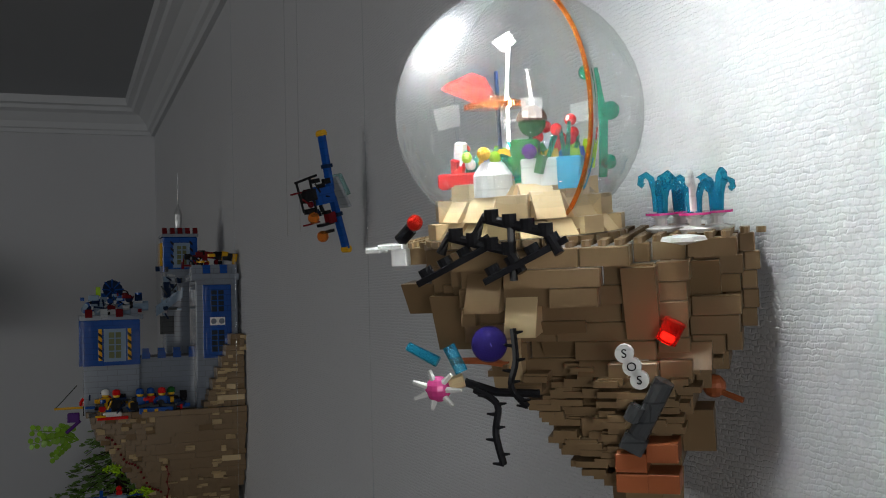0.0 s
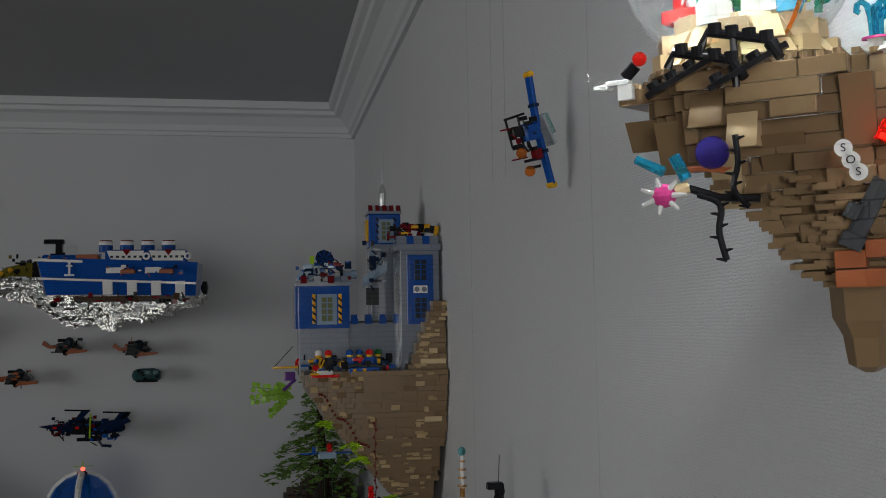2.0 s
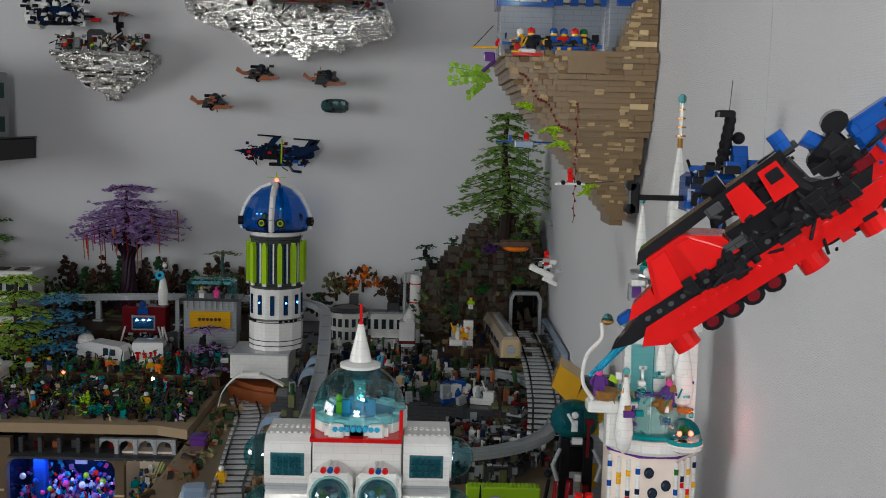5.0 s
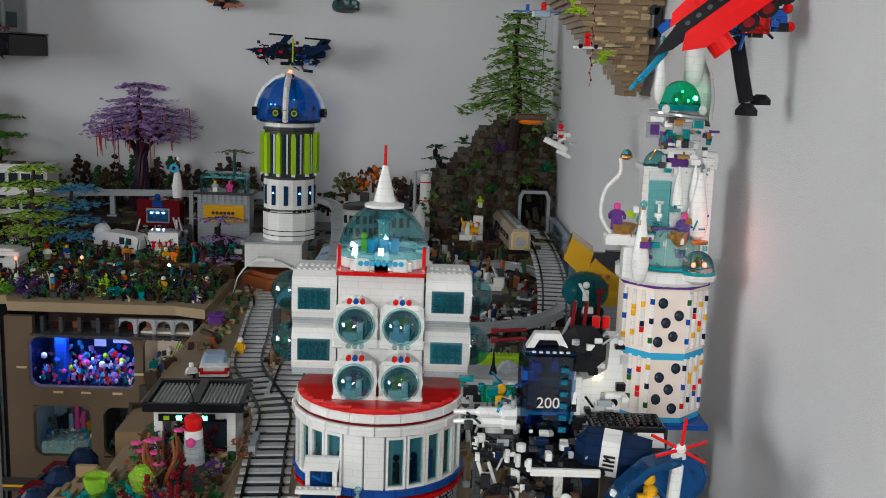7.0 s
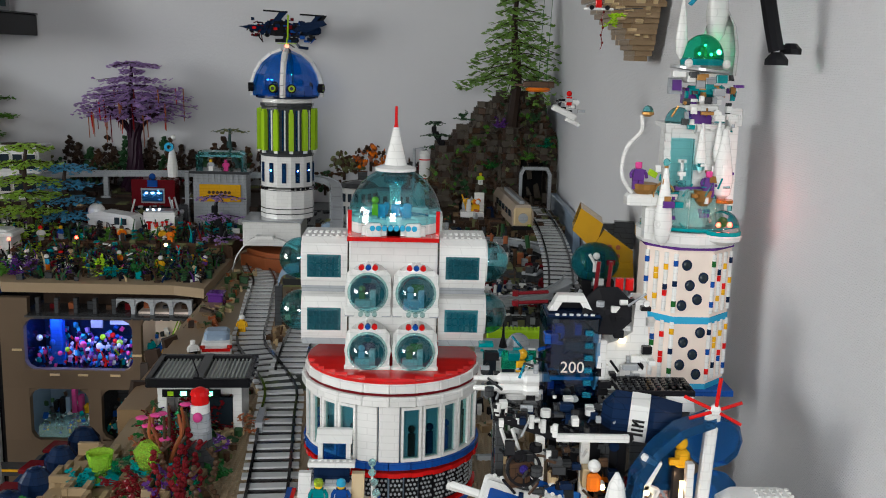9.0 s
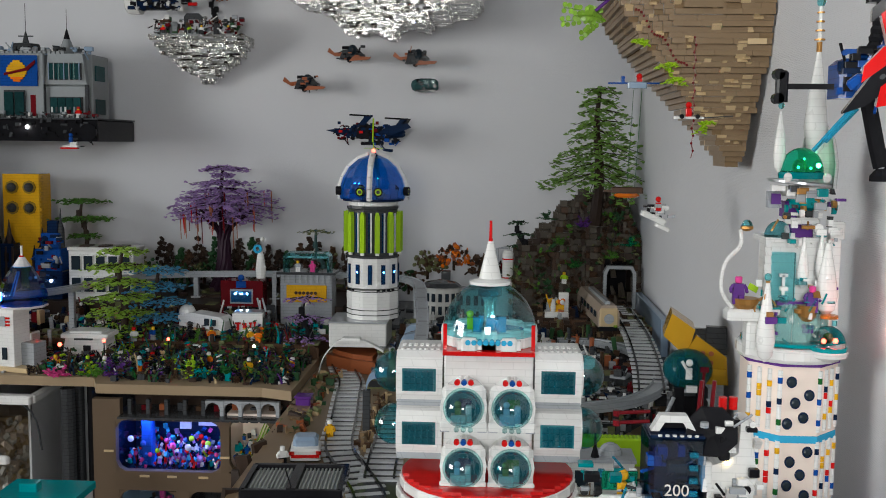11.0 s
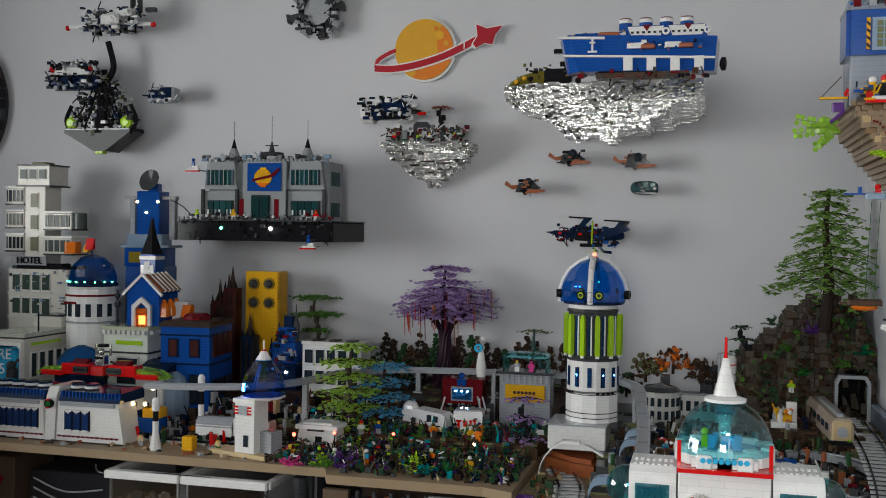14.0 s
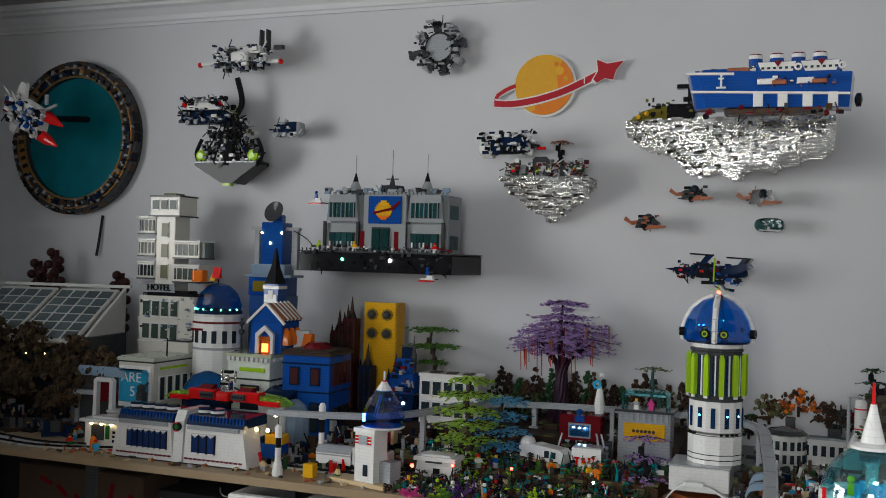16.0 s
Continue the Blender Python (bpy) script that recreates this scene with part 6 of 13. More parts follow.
    part("shaft_bone", M().box(-0.022, -0.034, z(1.275), 0.004, 0.006, 0.03).box(-0.022, -0.034, z(1.275), 0.012, 0.006, 0.004).box(-0.022, -0.034, z(1.302), 0.012, 0.006, 0.004), WHITE, ob)
    part("purple_sill", M().box(-0.012, -0.04, z(1.268), 0.04, 0.012, 0.005), PURPLE, ob)
    stair = M()
    for k in range(8):
        stair.wedge(-0.044, -0.03, z(1.262) + 0.011 * k, 0.012 - 0.0006 * k, 0.012, 0.0105, 0.5)
    part("stepped_spine", stair, WHITE, ob)

    def sail(x, y, z0, hh, w, nm="sail"):
        smooth(part(nm, M().lathe(x, y, z0, [(0.002, 0), (w * 0.75, hh * 0.08), (w, hh * 0.28), (w * 0.7, hh * 0.6), (w * 0.28, hh * 0.92), (w * 0.2, hh)], 14), WHITE, ob, "glossy white pointed spire"))

    sail(-0.05, -0.06, z(1.2), 0.098, 0.0135)
    smooth(part("teal_knob", M().ball(-0.05, -0.06, z(1.304), 0.005), T_TEAL, ob))
    part("gold_neck", M().cyl(-0.05, -0.06, z(1.297), 0.003, 0.003, 8), GOLD, ob)
    sail(0.032, -0.055, z(1.258), 0.088, 0.0155)
    sail(0.002, -0.044, z(1.29), 0.062, 0.008)
    sail(0.026, -0.044, z(1.3), 0.055, 0.008)
    part("bowl_teal", M().lathe(-0.042, -0.046, z(1.255), [(0.006, 0), (0.014, 0.005), (0.016, 0.012), (0.013, 0.012)], 14), TEAL, ob)
    part("gold_ring", M().lathe(-0.048, -0.046, z(1.262), [(0.014, 0), (0.016, 0), (0.016, 0.006), (0.014, 0.006)], 16, "y"), GOLD, ob)
    part("balcony", M().lathe(0.008, -0.052, z(1.25), [(0.006, 0), (0.012, 0.006), (0.015, 0.02), (0.013, 0.02)], 12), GOLD, ob, "gold filigree balcony")
    minifig((cx + 0.01, cy - 0.052, gz + z(1.262)), PURPLE, PURPLE, PINK, "palace figures", "pink and purple toy figure on the palace balcony", s=0.85)
    # round side dome
    part("side_dish", M().lathe(0.036, -0.06, z(1.203), [(0.012, 0), (0.026, 0.006), (0.028, 0.012), (0.024, 0.014)], 18), WHITE, ob)
    part("side_band", M().lathe(0.036, -0.06, z(1.216), [(0.0262, 0), (0.0262, 0.005)], 18), TEAL, ob)
    smooth(part("side_dome", M().dome(0.036, -0.06, z(1.2215), 0.0245, 20, 7), GLASSDOME, ob, "small clear dome"))
    part("dome_plant", M().ball(0.036, -0.06, z(1.23), 0.006).ball(0.03, -0.064, z(1.227), 0.004), GREEN, ob)
    part("dome_flower", M().ball(0.028, -0.068, z(1.228), 0.003).ball(0.043, -0.066, z(1.228), 0.003), L_RED, ob)
    part("coral_lamp", M().cyl(0.034, -0.066, z(1.256), 0.012, 0.004, 14), T_ORANGE, ob)
    # left balcony with hooked lamp
    part("left_ledge", M().box(-0.075, -0.03, z(1.248), 0.05, 0.034, 0.014, 0.004).box(-0.062, -0.03, z(1.205), 0.02, 0.03, 0.043, 0.004), WHITE, ob)
    part("ledge_bowl", M().lathe(-0.074, -0.034, z(1.262), [(0.012, 0), (0.018, 0.006), (0.019, 0.013), (0.017, 0.013)], 14), GOLD, ob)
    minifig((cx - 0.074, cy - 0.034, gz + z(1.268)), PURPLE, PURPLE, PINK, "palace figures", "pink-headed toy figure with green wings on the ledge", s=0.9)
    part("wing_green", M(pose(-0.074, -0.026, z(1.288), 0, 25, 0)).box(0.012, 0, 0, 0.014, 0.002, 0.008, 0.0008), LIME, ob)
    hook = curve([(-0.092, -0.036, z(1.262)), (-0.108, -0.036, z(1.285)), (-0.104, -0.036, z(1.318)), (-0.084, -0.036, z(1.34)), (-0.085, -0.036, z(1.36))], 6)
    smooth(part("hooked_pole", M().tube(hook, 0.0028, 8), WHITE, ob, "white curved pole"))
    part("pole_dish", M().lathe(-0.076, -0.036, z(1.358), [(0.004, 0), (0.009, 0.003), (0.009, 0.006)], 12), GOLD, ob)
    smooth(part("pole_dome", M().dome(-0.076, -0.036, z(1.364), 0.008, 12, 5), T_TEAL, ob))
    greeble(ob, (-0.06, 0.05), (-0.07, -0.04), (z(1.22), z(1.3)), 46, [WHITE, GOLD, PURPLE, WHITE, TEAL, T_TEAL], 111, 0.012)
    greeble(ob, (-0.04, 0.05), (-0.045, -0.02), (z(1.34), z(1.41)), 60, [WHITE, WHITE, LGRAY, PURPLE, TEAL, GOLD, DGRAY], 112, 0.013)
    # upper tiers
    part("tier_floor", M().box(-0.005, 0.006, z(1.344), 0.085, 0.07, 0.006, 0.001), WHITE, ob)
    smooth(part("left_dome", M().dome(-0.026, -0.014, z(1.35), 0.02, 16, 6), T_TEAL, ob))
    part("purple_tier", M().box(0.004, 0.0, z(1.35), 0.036, 0.034, 0.016, 0.002), PURPLE, ob)
    part("white_tier", M().box(0.006, 0.0, z(1.366), 0.05, 0.04, 0.008, 0.003).box(0.018, -0.004, z(1.374), 0.03, 0.03, 0.006), WHITE, ob)
    smooth(part("small_dome", M().dome(0.03, -0.028, z(1.352), 0.008, 12, 5), T_TEAL, ob))
    part("purple_neck", M().box(-0.01, 0, z(1.374), 0.018, 0.03, 0.02, 0.002), PURPLE, ob)
    part("teal_boat", M().lathe(0.012, -0.008, z(1.383), [(0.012, 0), (0.024, 0.004), (0.027, 0.012), (0.025, 0.014)], 18), TEAL, ob, "teal bowl with gold inlay")
    part("gold_inlay", M().box(0.012, -0.03, z(1.392), 0.03, 0.006, 0.006, 0.001), GOLD, ob)
    part("rock_piece", M().wedge(-0.034, -0.012, z(1.386), 0.018, 0.018, 0.02, 0.6), LGRAY, ob)
    part("disc_white", M().lathe(0.006, 0, z(1.4), [(0.024, 0), (0.034, 0.008), (0.034, 0.012), (0.03, 0.013)], 24), WHITE, ob)
    halo = M(pose(0.004, 0, z(1.414), 0, 5, 0))
    halo.lathe(0, 0, 0, [(0.036, 0), (0.044, 0.001), (0.044, 0.004), (0.036, 0.005)], 30)
    part("halo", halo, SILVER, ob, "silver ring")
    for k in (-0.022, 0.032):
        part("halo_clip", M().ball(k, -0.034, z(1.424), 0.006), WHITE, ob)
    part("dome_ring", M().lathe(0.006, 0, z(1.422), [(0.031, 0), (0.032, 0.006), (0.03, 0.008)], 24), TEAL, ob)
    part("dome_inner", M().ball(0.002, -0.005, z(1.436), 0.009).box(0.014, -0.004, z(1.43), 0.012, 0.012, 0.006), LEAF, ob)
    part("dome_led", M().ball(-0.004, -0.02, z(1.436), 0.0018, 8, 6).ball(0.012, -0.022, z(1.435), 0.0018, 8, 6).ball(0.004, -0.018, z(1.446), 0.0015, 8, 6), L_GREEN, ob)
    smooth(part("top_dome", M().dome(0.006, 0, z(1.43), 0.0305, 24, 8), T_GREEN, ob, "clear green dome with glowing plants"))
    shell = M(pose(0.03, 0.008, z(1.41), 0, 0, 0))
    part("white_shell", shell.lathe(0, 0, 0, [(0.028, 0), (0.03, 0.03), (0.024, 0.06), (0.01, 0.082)], 12, half=0.5, turn=-0.9), WHITE, ob)
    sail(0.026, 0.01, z(1.45), 0.13, 0.0165, "tall_spire")
    part("gold_shaft", M().cyl(0.026, 0.01, z(1.578), 0.004, 0.012, 8), GOLD, ob)
    for k in range(4):
        part("spire_ring", M().cyl(0.026, 0.01, z(1.592) + 0.011 * k, 0.0075 - 0.0008 * k, 0.002, 12), GOLD, ob)
    part("spire_rod", M().cyl(0.026, 0.01, z(1.59), 0.0028, 0.045, 8), WHITE, ob)
    smooth(part("spire_ball", M().ball(0.026, 0.01, z(1.639), 0.0062), T_TEAL, ob))
    sail(-0.026, 0.0, z(1.43), 0.075, 0.009, "side_spire")
    smooth(part("side_ball", M().ball(-0.026, 0.0, z(1.512), 0.0045), T_TEAL, ob))
    return ob


GLASSDOME = plastic("clear_dome", (0.85, 0.95, 0.95), 0.03, 0.02, trans=1.0, bump=0.0)
palace_tower(0.247, 1.36, 0.829)
point_lamp("palace_red_lamp", (0.292, 1.272, 1.262), 0.035, (1.0, 0.25, 0.22), 0.004)
point_lamp("palace_dome_lamp", (0.268, 1.35, 1.438), 0.012, (0.2, 1.0, 0.5), 0.003)

# ---- space base in front of the palace ----


def space_base():
    ox, oy, oz = 0.09, 1.15, 0.829
    ob = thing("police_space_base", (ox, oy, oz), "white and dark blue toy space base with clear blue walls", "toy building")
    W = lambda tf=None: M(pose(-ox, -oy, -oz) @ tf if tf is not None else pose(-ox, -oy, -oz))
    # lower storey on columns
    for x, y, mm in ((-0.005, 1.14, DGRAY), (0.036, 1.105, WHITE), (0.084, 1.1, WHITE), (0.128, 1.12, BLACK), (0.0, 1.24, DGRAY), (0.07, 1.25, BLACK), (0.13, 1.24, DGRAY)):
        part("column", W().box(x, y, 0.829, 0.01, 0.01, 0.198, 0.001), mm, ob)
    for x, y, w, d, h_, mm in ((0.06, 1.17, 0.15, 0.1, 0.012, DGRAY), (0.03, 1.2, 0.05, 0.03, 0.08, LGRAY), (0.105, 1.2, 0.05, 0.03, 0.11, BLACK), (0.068, 1.15, 0.012, 0.01, 0.15, BLACK), (0.056, 1.14, 0.014, 0.014, 0.1, TAN), (0.08, 1.135, 0.012, 0.012, 0.08, TAN), (0.016, 1.15, 0.03, 0.03, 0.06, BROWN)):
        part("machine_block", W().box(x, y, 0.841 if h_ > 0.02 else 0.829, w, d, h_, 0.001), mm, ob)
    rg = random.Random(77)
    for k in range(60):
        x, y, h_ = rg.uniform(-0.01, 0.13), rg.uniform(1.075, 1.2), rg.uniform(0.008, 0.03)
        zz = rg.choice((0.841, 0.87, 0.9, 0.93, 0.955, 0.98))
        mm = rg.choice((WHITE, BLACK, BLACK, DGRAY, ORANGE, DBLUE, TAN, DRED, BROWN))
        bit = W(pose(x, y, zz, 0, 0, rg.uniform(-30, 30)))
        (bit.cyl(0, 0, 0, 0.006, h_, 8) if k % 3 == 0 else bit.box(0, 0, 0, rg.uniform(0.008, 0.024), rg.uniform(0.008, 0.02), h_, 0.0008))
        part("machine_piece", bit, mm, ob)
    # upper deck
    part("deck", W().prism([(-0.012, 1.15), (0.05, 1.09), (0.13, 1.09), (0.16, 1.12), (0.16, 1.26), (-0.012, 1.26)], 1.026, 1.036, "z"), BLACK, ob, "black upper deck")
    part("deck_edge", W().box(0.09, 1.088, 1.027, 0.078, 0.006, 0.008, 0.001), WHITE, ob)
    part("deck_stud", W().studs(0.02, 1.16, 1.036, 8, 5), BLACK, ob, kind="stuff")
    for k in range(6):
        f = k / 5
        part("edge_clip", W(pose(-0.008 + 0.056 * f, 1.15 - 0.062 * f, 1.037)).box(0, 0, 0, 0.007, 0.007, 0.006, 0.001).cyl(0.001, -0.004, -0.004, 0.003, 0.014, 8), WHITE, ob)
    # numbered clear tower
    tw = part("clear_tower", W().prism([(0.046, 1.172), (0.052, 1.166), (0.104, 1.166), (0.112, 1.185), (0.112, 1.232), (0.046, 1.232)], 1.036, 1.14, "z"), DSHELL, ob, "clear dark blue tower wall")
    tw.visible_shadow = False
    part("tower_core", W().box(0.08, 1.218, 1.036, 0.05, 0.02, 0.1), DBLUE, ob)
    greeble(ob, (0.052 - ox, 0.104 - ox), (1.175 - oy, 1.21 - oy), (1.04 - oz, 1.13 - oz), 40, [DBLUE, BLACK, BLUE, DGRAY, DBLUE], 161, 0.016, 0.1)
    part("tower_floor", W().box(0.078, 1.2, 1.066, 0.05, 0.05, 0.004), AZURE, ob)
    for k in range(6):
        part("clear_rung", W().box(0.094, 1.163, 1.05 + 0.0145 * k, 0.009, 0.004, 0.0055), T_CYAN, ob)
    letter("200", 0.0185, WHITE, ob, Matrix.Translation((0.0765 - ox, 1.1645 - oy, 1.084 - oz)) @ pose(0, 0, 0, 90, 0, 0))
    part("tower_cap", W().box(0.078, 1.2, 1.14, 0.06, 0.05, 0.003, 0.001), DBLUE, ob)
    part("cap_stud", W().studs(0.078, 1.172, 1.143, 6, 1), WHITE, ob, kind="stuff")
    part("cap_arch", W().prism([(0.05, 1.145), (0.06, 1.163), (0.09, 1.163), (0.1, 1.145), (0.091, 1.145), (0.085, 1.155), (0.065, 1.155), (0.059, 1.145)], 1.185, 1.2), WHITE, ob)
    part("cap_block", W().box(0.076, 1.21, 1.145, 0.034, 0.02, 0.013, 0.001), BLACK, ob)
    for k in (0.0, 0.014):
        part("red_gun", W().tube([(0.05, 1.2, 1.152 + k * 0.8), (0.012, 1.19, 1.152 + k * 0.8)], 0.0022, 8).cyl(0.012, 1.19, 1.149 + k * 0.8, 0.004, 0.006, 8), DRED, ob)
    # white launch fin
    fin = part("launch_fin", W().prism([(0.106, 1.05), (0.165, 1.05), (0.168, 1.1), (0.162, 1.158), (0.15, 1.158), (0.148, 1.12), (0.132, 1.11), (0.12, 1.106)], 1.19, 1.225), WHITE, ob, "white sloped launch fin")
    part("fin_slot", W().box(0.15, 1.188, 1.062, 0.016, 0.008, 0.03), LGRAY, fin)
    part("fin_glow", W().box(0.136, 1.1885, 1.108, 0.006, 0.003, 0.004), L_WARM, fin)
    part("fin_step", W().box(0.112, 1.186, 1.062, 0.012, 0.01, 0.05, 0.001), WHITE, fin)
    for x in (0.14, 0.152):
        part("red_tip", W().cyl(x, 1.24, 1.158, 0.005, 0.014, 10), RED, fin)
    part("black_dish", W(pose(0.118, 1.19, 1.142, 62, 18, -24)).lathe(0, 0, 0, [(0.004, 0), (0.016, 0.003), (0.03, 0.013), (0.028, 0.014), (0.004, 0.005)], 8), BLACK, ob, "black six-sided dish")
    for x in (0.104, 0.118):
        part("red_mast", W().tube([(x, 1.2, 1.16), (x + 0.003, 1.2, 1.2)], 0.0024, 8), DRED, ob)
    greeble(ob, (-0.01 - ox, 0.16 - ox), (1.09 - oy, 1.16 - oy), (1.037 - oz, 1.05 - oz), 70, [BLACK, WHITE, DGRAY, BLACK, DBLUE, LGRAY], 162, 0.011)
    greeble(ob, (-0.02 - ox, 0.05 - ox), (1.17 - oy, 1.25 - oy), (1.037 - oz, 1.09 - oz), 60, [WHITE, DGRAY, BLACK, LGRAY, T_CYAN, TEAL, BLACK], 163, 0.013, 0.35)
    greeble(ob, (0.1 - ox, 0.17 - ox), (1.17 - oy, 1.19 - oy), (1.04 - oz, 1.16 - oz), 40, [WHITE, BLACK, WHITE, LGRAY, BLACK], 164, 0.013)
    greeble(ob, (0.0 - ox, 0.13 - ox), (1.06 - oy, 1.1 - oy), (0.9 - oz, 1.02 - oz), 150, [BLACK, BLACK, BLACK, DGRAY, WHITE, BROWN, BROWN, DBLUE, DGRAY], 165, 0.013, 0.35)
    greeble(ob, (0.13 - ox, 0.22 - ox), (1.005 - oy, 1.03 - oy), (0.93 - oz, 0.975 - oz), 50, [WHITE, LGRAY, BLACK, WHITE, DBLUE], 166, 0.013)
    # engine pod
    tf = pose(0.148, 1.115, 1.044, 0, 4, -14)
    pod = part("engine_pod", W(tf).lathe(0, 0, 0, [(0.012, -0.044), (0.0275, -0.032), (0.0275, 0.012), (0.024, 0.04)], 8, "x"), DBLUE, ob, "dark blue engine pod")
    part("pod_band", W(tf).lathe(0, 0, 0, [(0.0284, -0.014), (0.0284, 0.006)], 8, "x"), WHITE, pod)
    for k in range(4):
        part("pod_vent", W(tf).box(-0.004, -0.0285, -0.01 + 0.005 * k, 0.013, 0.003, 0.0018), BLACK, pod)
    part("pod_deck", W().box(0.165, 1.15, 1.066, 0.085, 0.05, 0.006, 0.001), BLACK, ob)
    part("pod_deck_stud", W().studs(0.165, 1.15, 1.072, 10, 5), BLACK, ob, kind="stuff")
    part("pod_wedge", W().wedge(0.19, 1.13, 1.052, 0.03, 0.03, 0.02, 0.5), WHITE, ob)
    # cockpit
    part("cockpit_base", W().box(0.17, 1.05, 0.829, 0.1, 0.08, 0.138, 0.002), WHITE, ob)
    part("cockpit_floor", W().box(0.17, 1.05, 0.967, 0.11, 0.09, 0.01, 0.001), WHITE, ob)
    part("cockpit_tile", W().studs(0.16, 1.045, 0.977, 9, 8), plastic("salmon_plastic", (0.75, 0.42, 0.34)), ob, kind="stuff")
    arch = [(0.119, 0.975), (0.122, 1.012), (0.14, 1.042), (0.165, 1.066), (0.2, 1.08), (0.2, 1.07), (0.169, 1.058), (0.148, 1.037), (0.132, 1.008), (0.129, 0.975)]
    part("cockpit_arch", W().prism(arch, 1.02, 1.05), T_DBLUE, ob, "curved blue cockpit arch")
    part("cockpit_glass", W().prism([(0.13, 0.98), (0.133, 1.008), (0.149, 1.036), (0.17, 1.057), (0.188, 1.062), (0.188, 0.98)], 1.072, 1.074), T_DBLUE, ob, "clear dark blue canopy")
    part("cockpit_lamp", W().cyl(0.178, 1.05, 0.977, 0.003, 0.024, 8), L_WARM, ob)
    for zz, mm in ((1.045, BLUE), (0.984, BLUE)):
        part("side_ring", W().lathe(0.208, 1.04, zz, [(0.012, 0), (0.026, 0.002), (0.03, 0.01), (0.026, 0.018), (0.012, 0.02)], 12, "y"), (mm, T_BLUE)[1], ob)
    part("white_pillar", W(pose(0.193, 1.032, 0.965, 0, 3, 0)).box(0, 0, 0, 0.012, 0.012, 0.104, 0.002), WHITE, ob)
    part("pillar_step", W().box(0.181, 1.036, 0.977, 0.008, 0.01, 0.05, 0.001), WHITE, ob)
    part("robot_pilot", W().box(0.176, 1.048, 1.018, 0.014, 0.012, 0.018, 0.003).ball(0.173, 1.046, 1.044, 0.0075).box(0.166, 1.042, 1.022, 0.01, 0.006, 0.006).box(0.182, 1.042, 1.016, 0.006, 0.012, 0.01), YELLOW, ob, "yellow figure in the cockpit")
    part("pilot_seat", W().box(0.178, 1.056, 0.977, 0.022, 0.014, 0.04, 0.002), BLACK, ob)
    rot = part("rotor_hub", W().ball(0.198, 1.022, 1.088, 0.006).cyl(0.198, 1.028, 1.076, 0.008, 0.008, 10), WHITE, ob)
    for k, (dx, dz) in enumerate(((0.003, 0.034), (0.028, 0.006), (0.026, -0.014), (-0.03, 0.012), (-0.026, -0.008))):
        part("rotor_blade", W().tube([(0.198, 1.02, 1.088), (0.198 + dx, 1.02 + 0.008 * (k % 2), 1.088 + dz)], 0.0019, 6), RED, rot)
    cap = part("capsule", W().box(0.25, 1.025, 0.957, 0.08, 0.05, 0.042, 0.009), WHITE, ob, "long white capsule with a dark panel")
    part("capsule_leg", W().box(0.25, 1.03, 0.829, 0.05, 0.03, 0.127), DGRAY, cap)
    part("capsule_panel", W().box(0.24, 0.9985, 0.968, 0.054, 0.003, 0.014), BLACK, cap)
    for k in range(5):
        part("panel_dial", W().cyl(0.219 + k * 0.0105, 0.9955, 0.975, 0.0026, 0.003, 8, "y"), (LIME, SILVER, TEAL, LGRAY, BLACK)[k], cap)
    part("capsule_stud", W().studs(0.265, 1.025, 0.999, 5, 3), WHITE, cap, kind="stuff")
    egg = part("white_egg", W().lathe(0.106, 1.03, 0.955, [(0.004, 0), (0.011, 0.015), (0.012, 0.03), (0.008, 0.05), (0.002, 0.062)], 12), WHITE, ob)
    part("magenta_patch", W().box(0.105, 1.019, 0.973, 0.012, 0.004, 0.016, 0.003), PINK, egg)
    part("egg_stand", W().box(0.106, 1.03, 0.829, 0.02, 0.02, 0.128), WHITE, egg)
    for k in range(2):
        part("arm_frame", W(pose(0.128 + 0.0 * k, 1.03, 0.985 - 0.03 * k, 0, 24, 0)).box(0, 0, 0, 0.006, 0.008, 0.05, 0.001).box(-0.009, 0, 0.044, 0.018, 0.008, 0.006, 0.001), WHITE, ob)
    part("orange_figure", W().box(0.088, 1.06, 0.985, 0.014, 0.01, 0.018, 0.003), ORANGE, ob)
    part("figure_head", W().ball(0.088, 1.06, 1.011, 0.007), WHITE, ob)
    # twin cannon
    for k in (0.0, 0.012):
        part("cannon", W().lathe(0.012, 1.19, 1.062 - k, [(0.003, -0.045), (0.0036, -0.018), (0.007, -0.014), (0.007, 0.012), (0.011, 0.016), (0.011, 0.03)], 10, "x"), WHITE, ob)
    part("cannon_mount", W().box(0.026, 1.2, 1.036, 0.04, 0.022, 0.018, 0.003), WHITE, ob)
    part("cannon_crew", W().box(0.024, 1.215, 1.06, 0.012, 0.01, 0.016, 0.002).ball(0.024, 1.215, 1.084, 0.007), YELLOW, ob)
    part("cannon_shield", W().box(0.016, 1.222, 1.064, 0.03, 0.004, 0.022, 0.002).box(0.036, 1.222, 1.06, 0.012, 0.004, 0.026), T_GREEN, ob)
    for sx in (-0.006, 0.006):
        part("truss_bar", W().tube([(0.0 + sx, 1.115, 1.03), (0.016 + sx, 1.1, 0.985)], 0.0022, 6), WHITE, ob)
    for k in range(3):
        part("truss_rung", W().tube([(-0.002 + 0.005 * k, 1.111 - 0.004 * k, 1.018 - 0.012 * k), (0.012 + 0.005 * k, 1.111 - 0.004 * k, 1.018 - 0.012 * k)], 0.0016, 6), WHITE, ob)
    tf = pose(0.016, 1.078, 1.0, 80, 0, 10)
    wheel = W(tf).lathe(0, 0, 0, [(0.0165, 0), (0.0195, 0), (0.0195, 0.003), (0.0165, 0.003)], 24).lathe(0, 0, 0, [(0.008, 0), (0.0098, 0), (0.0098, 0.003), (0.008, 0.003)], 16)
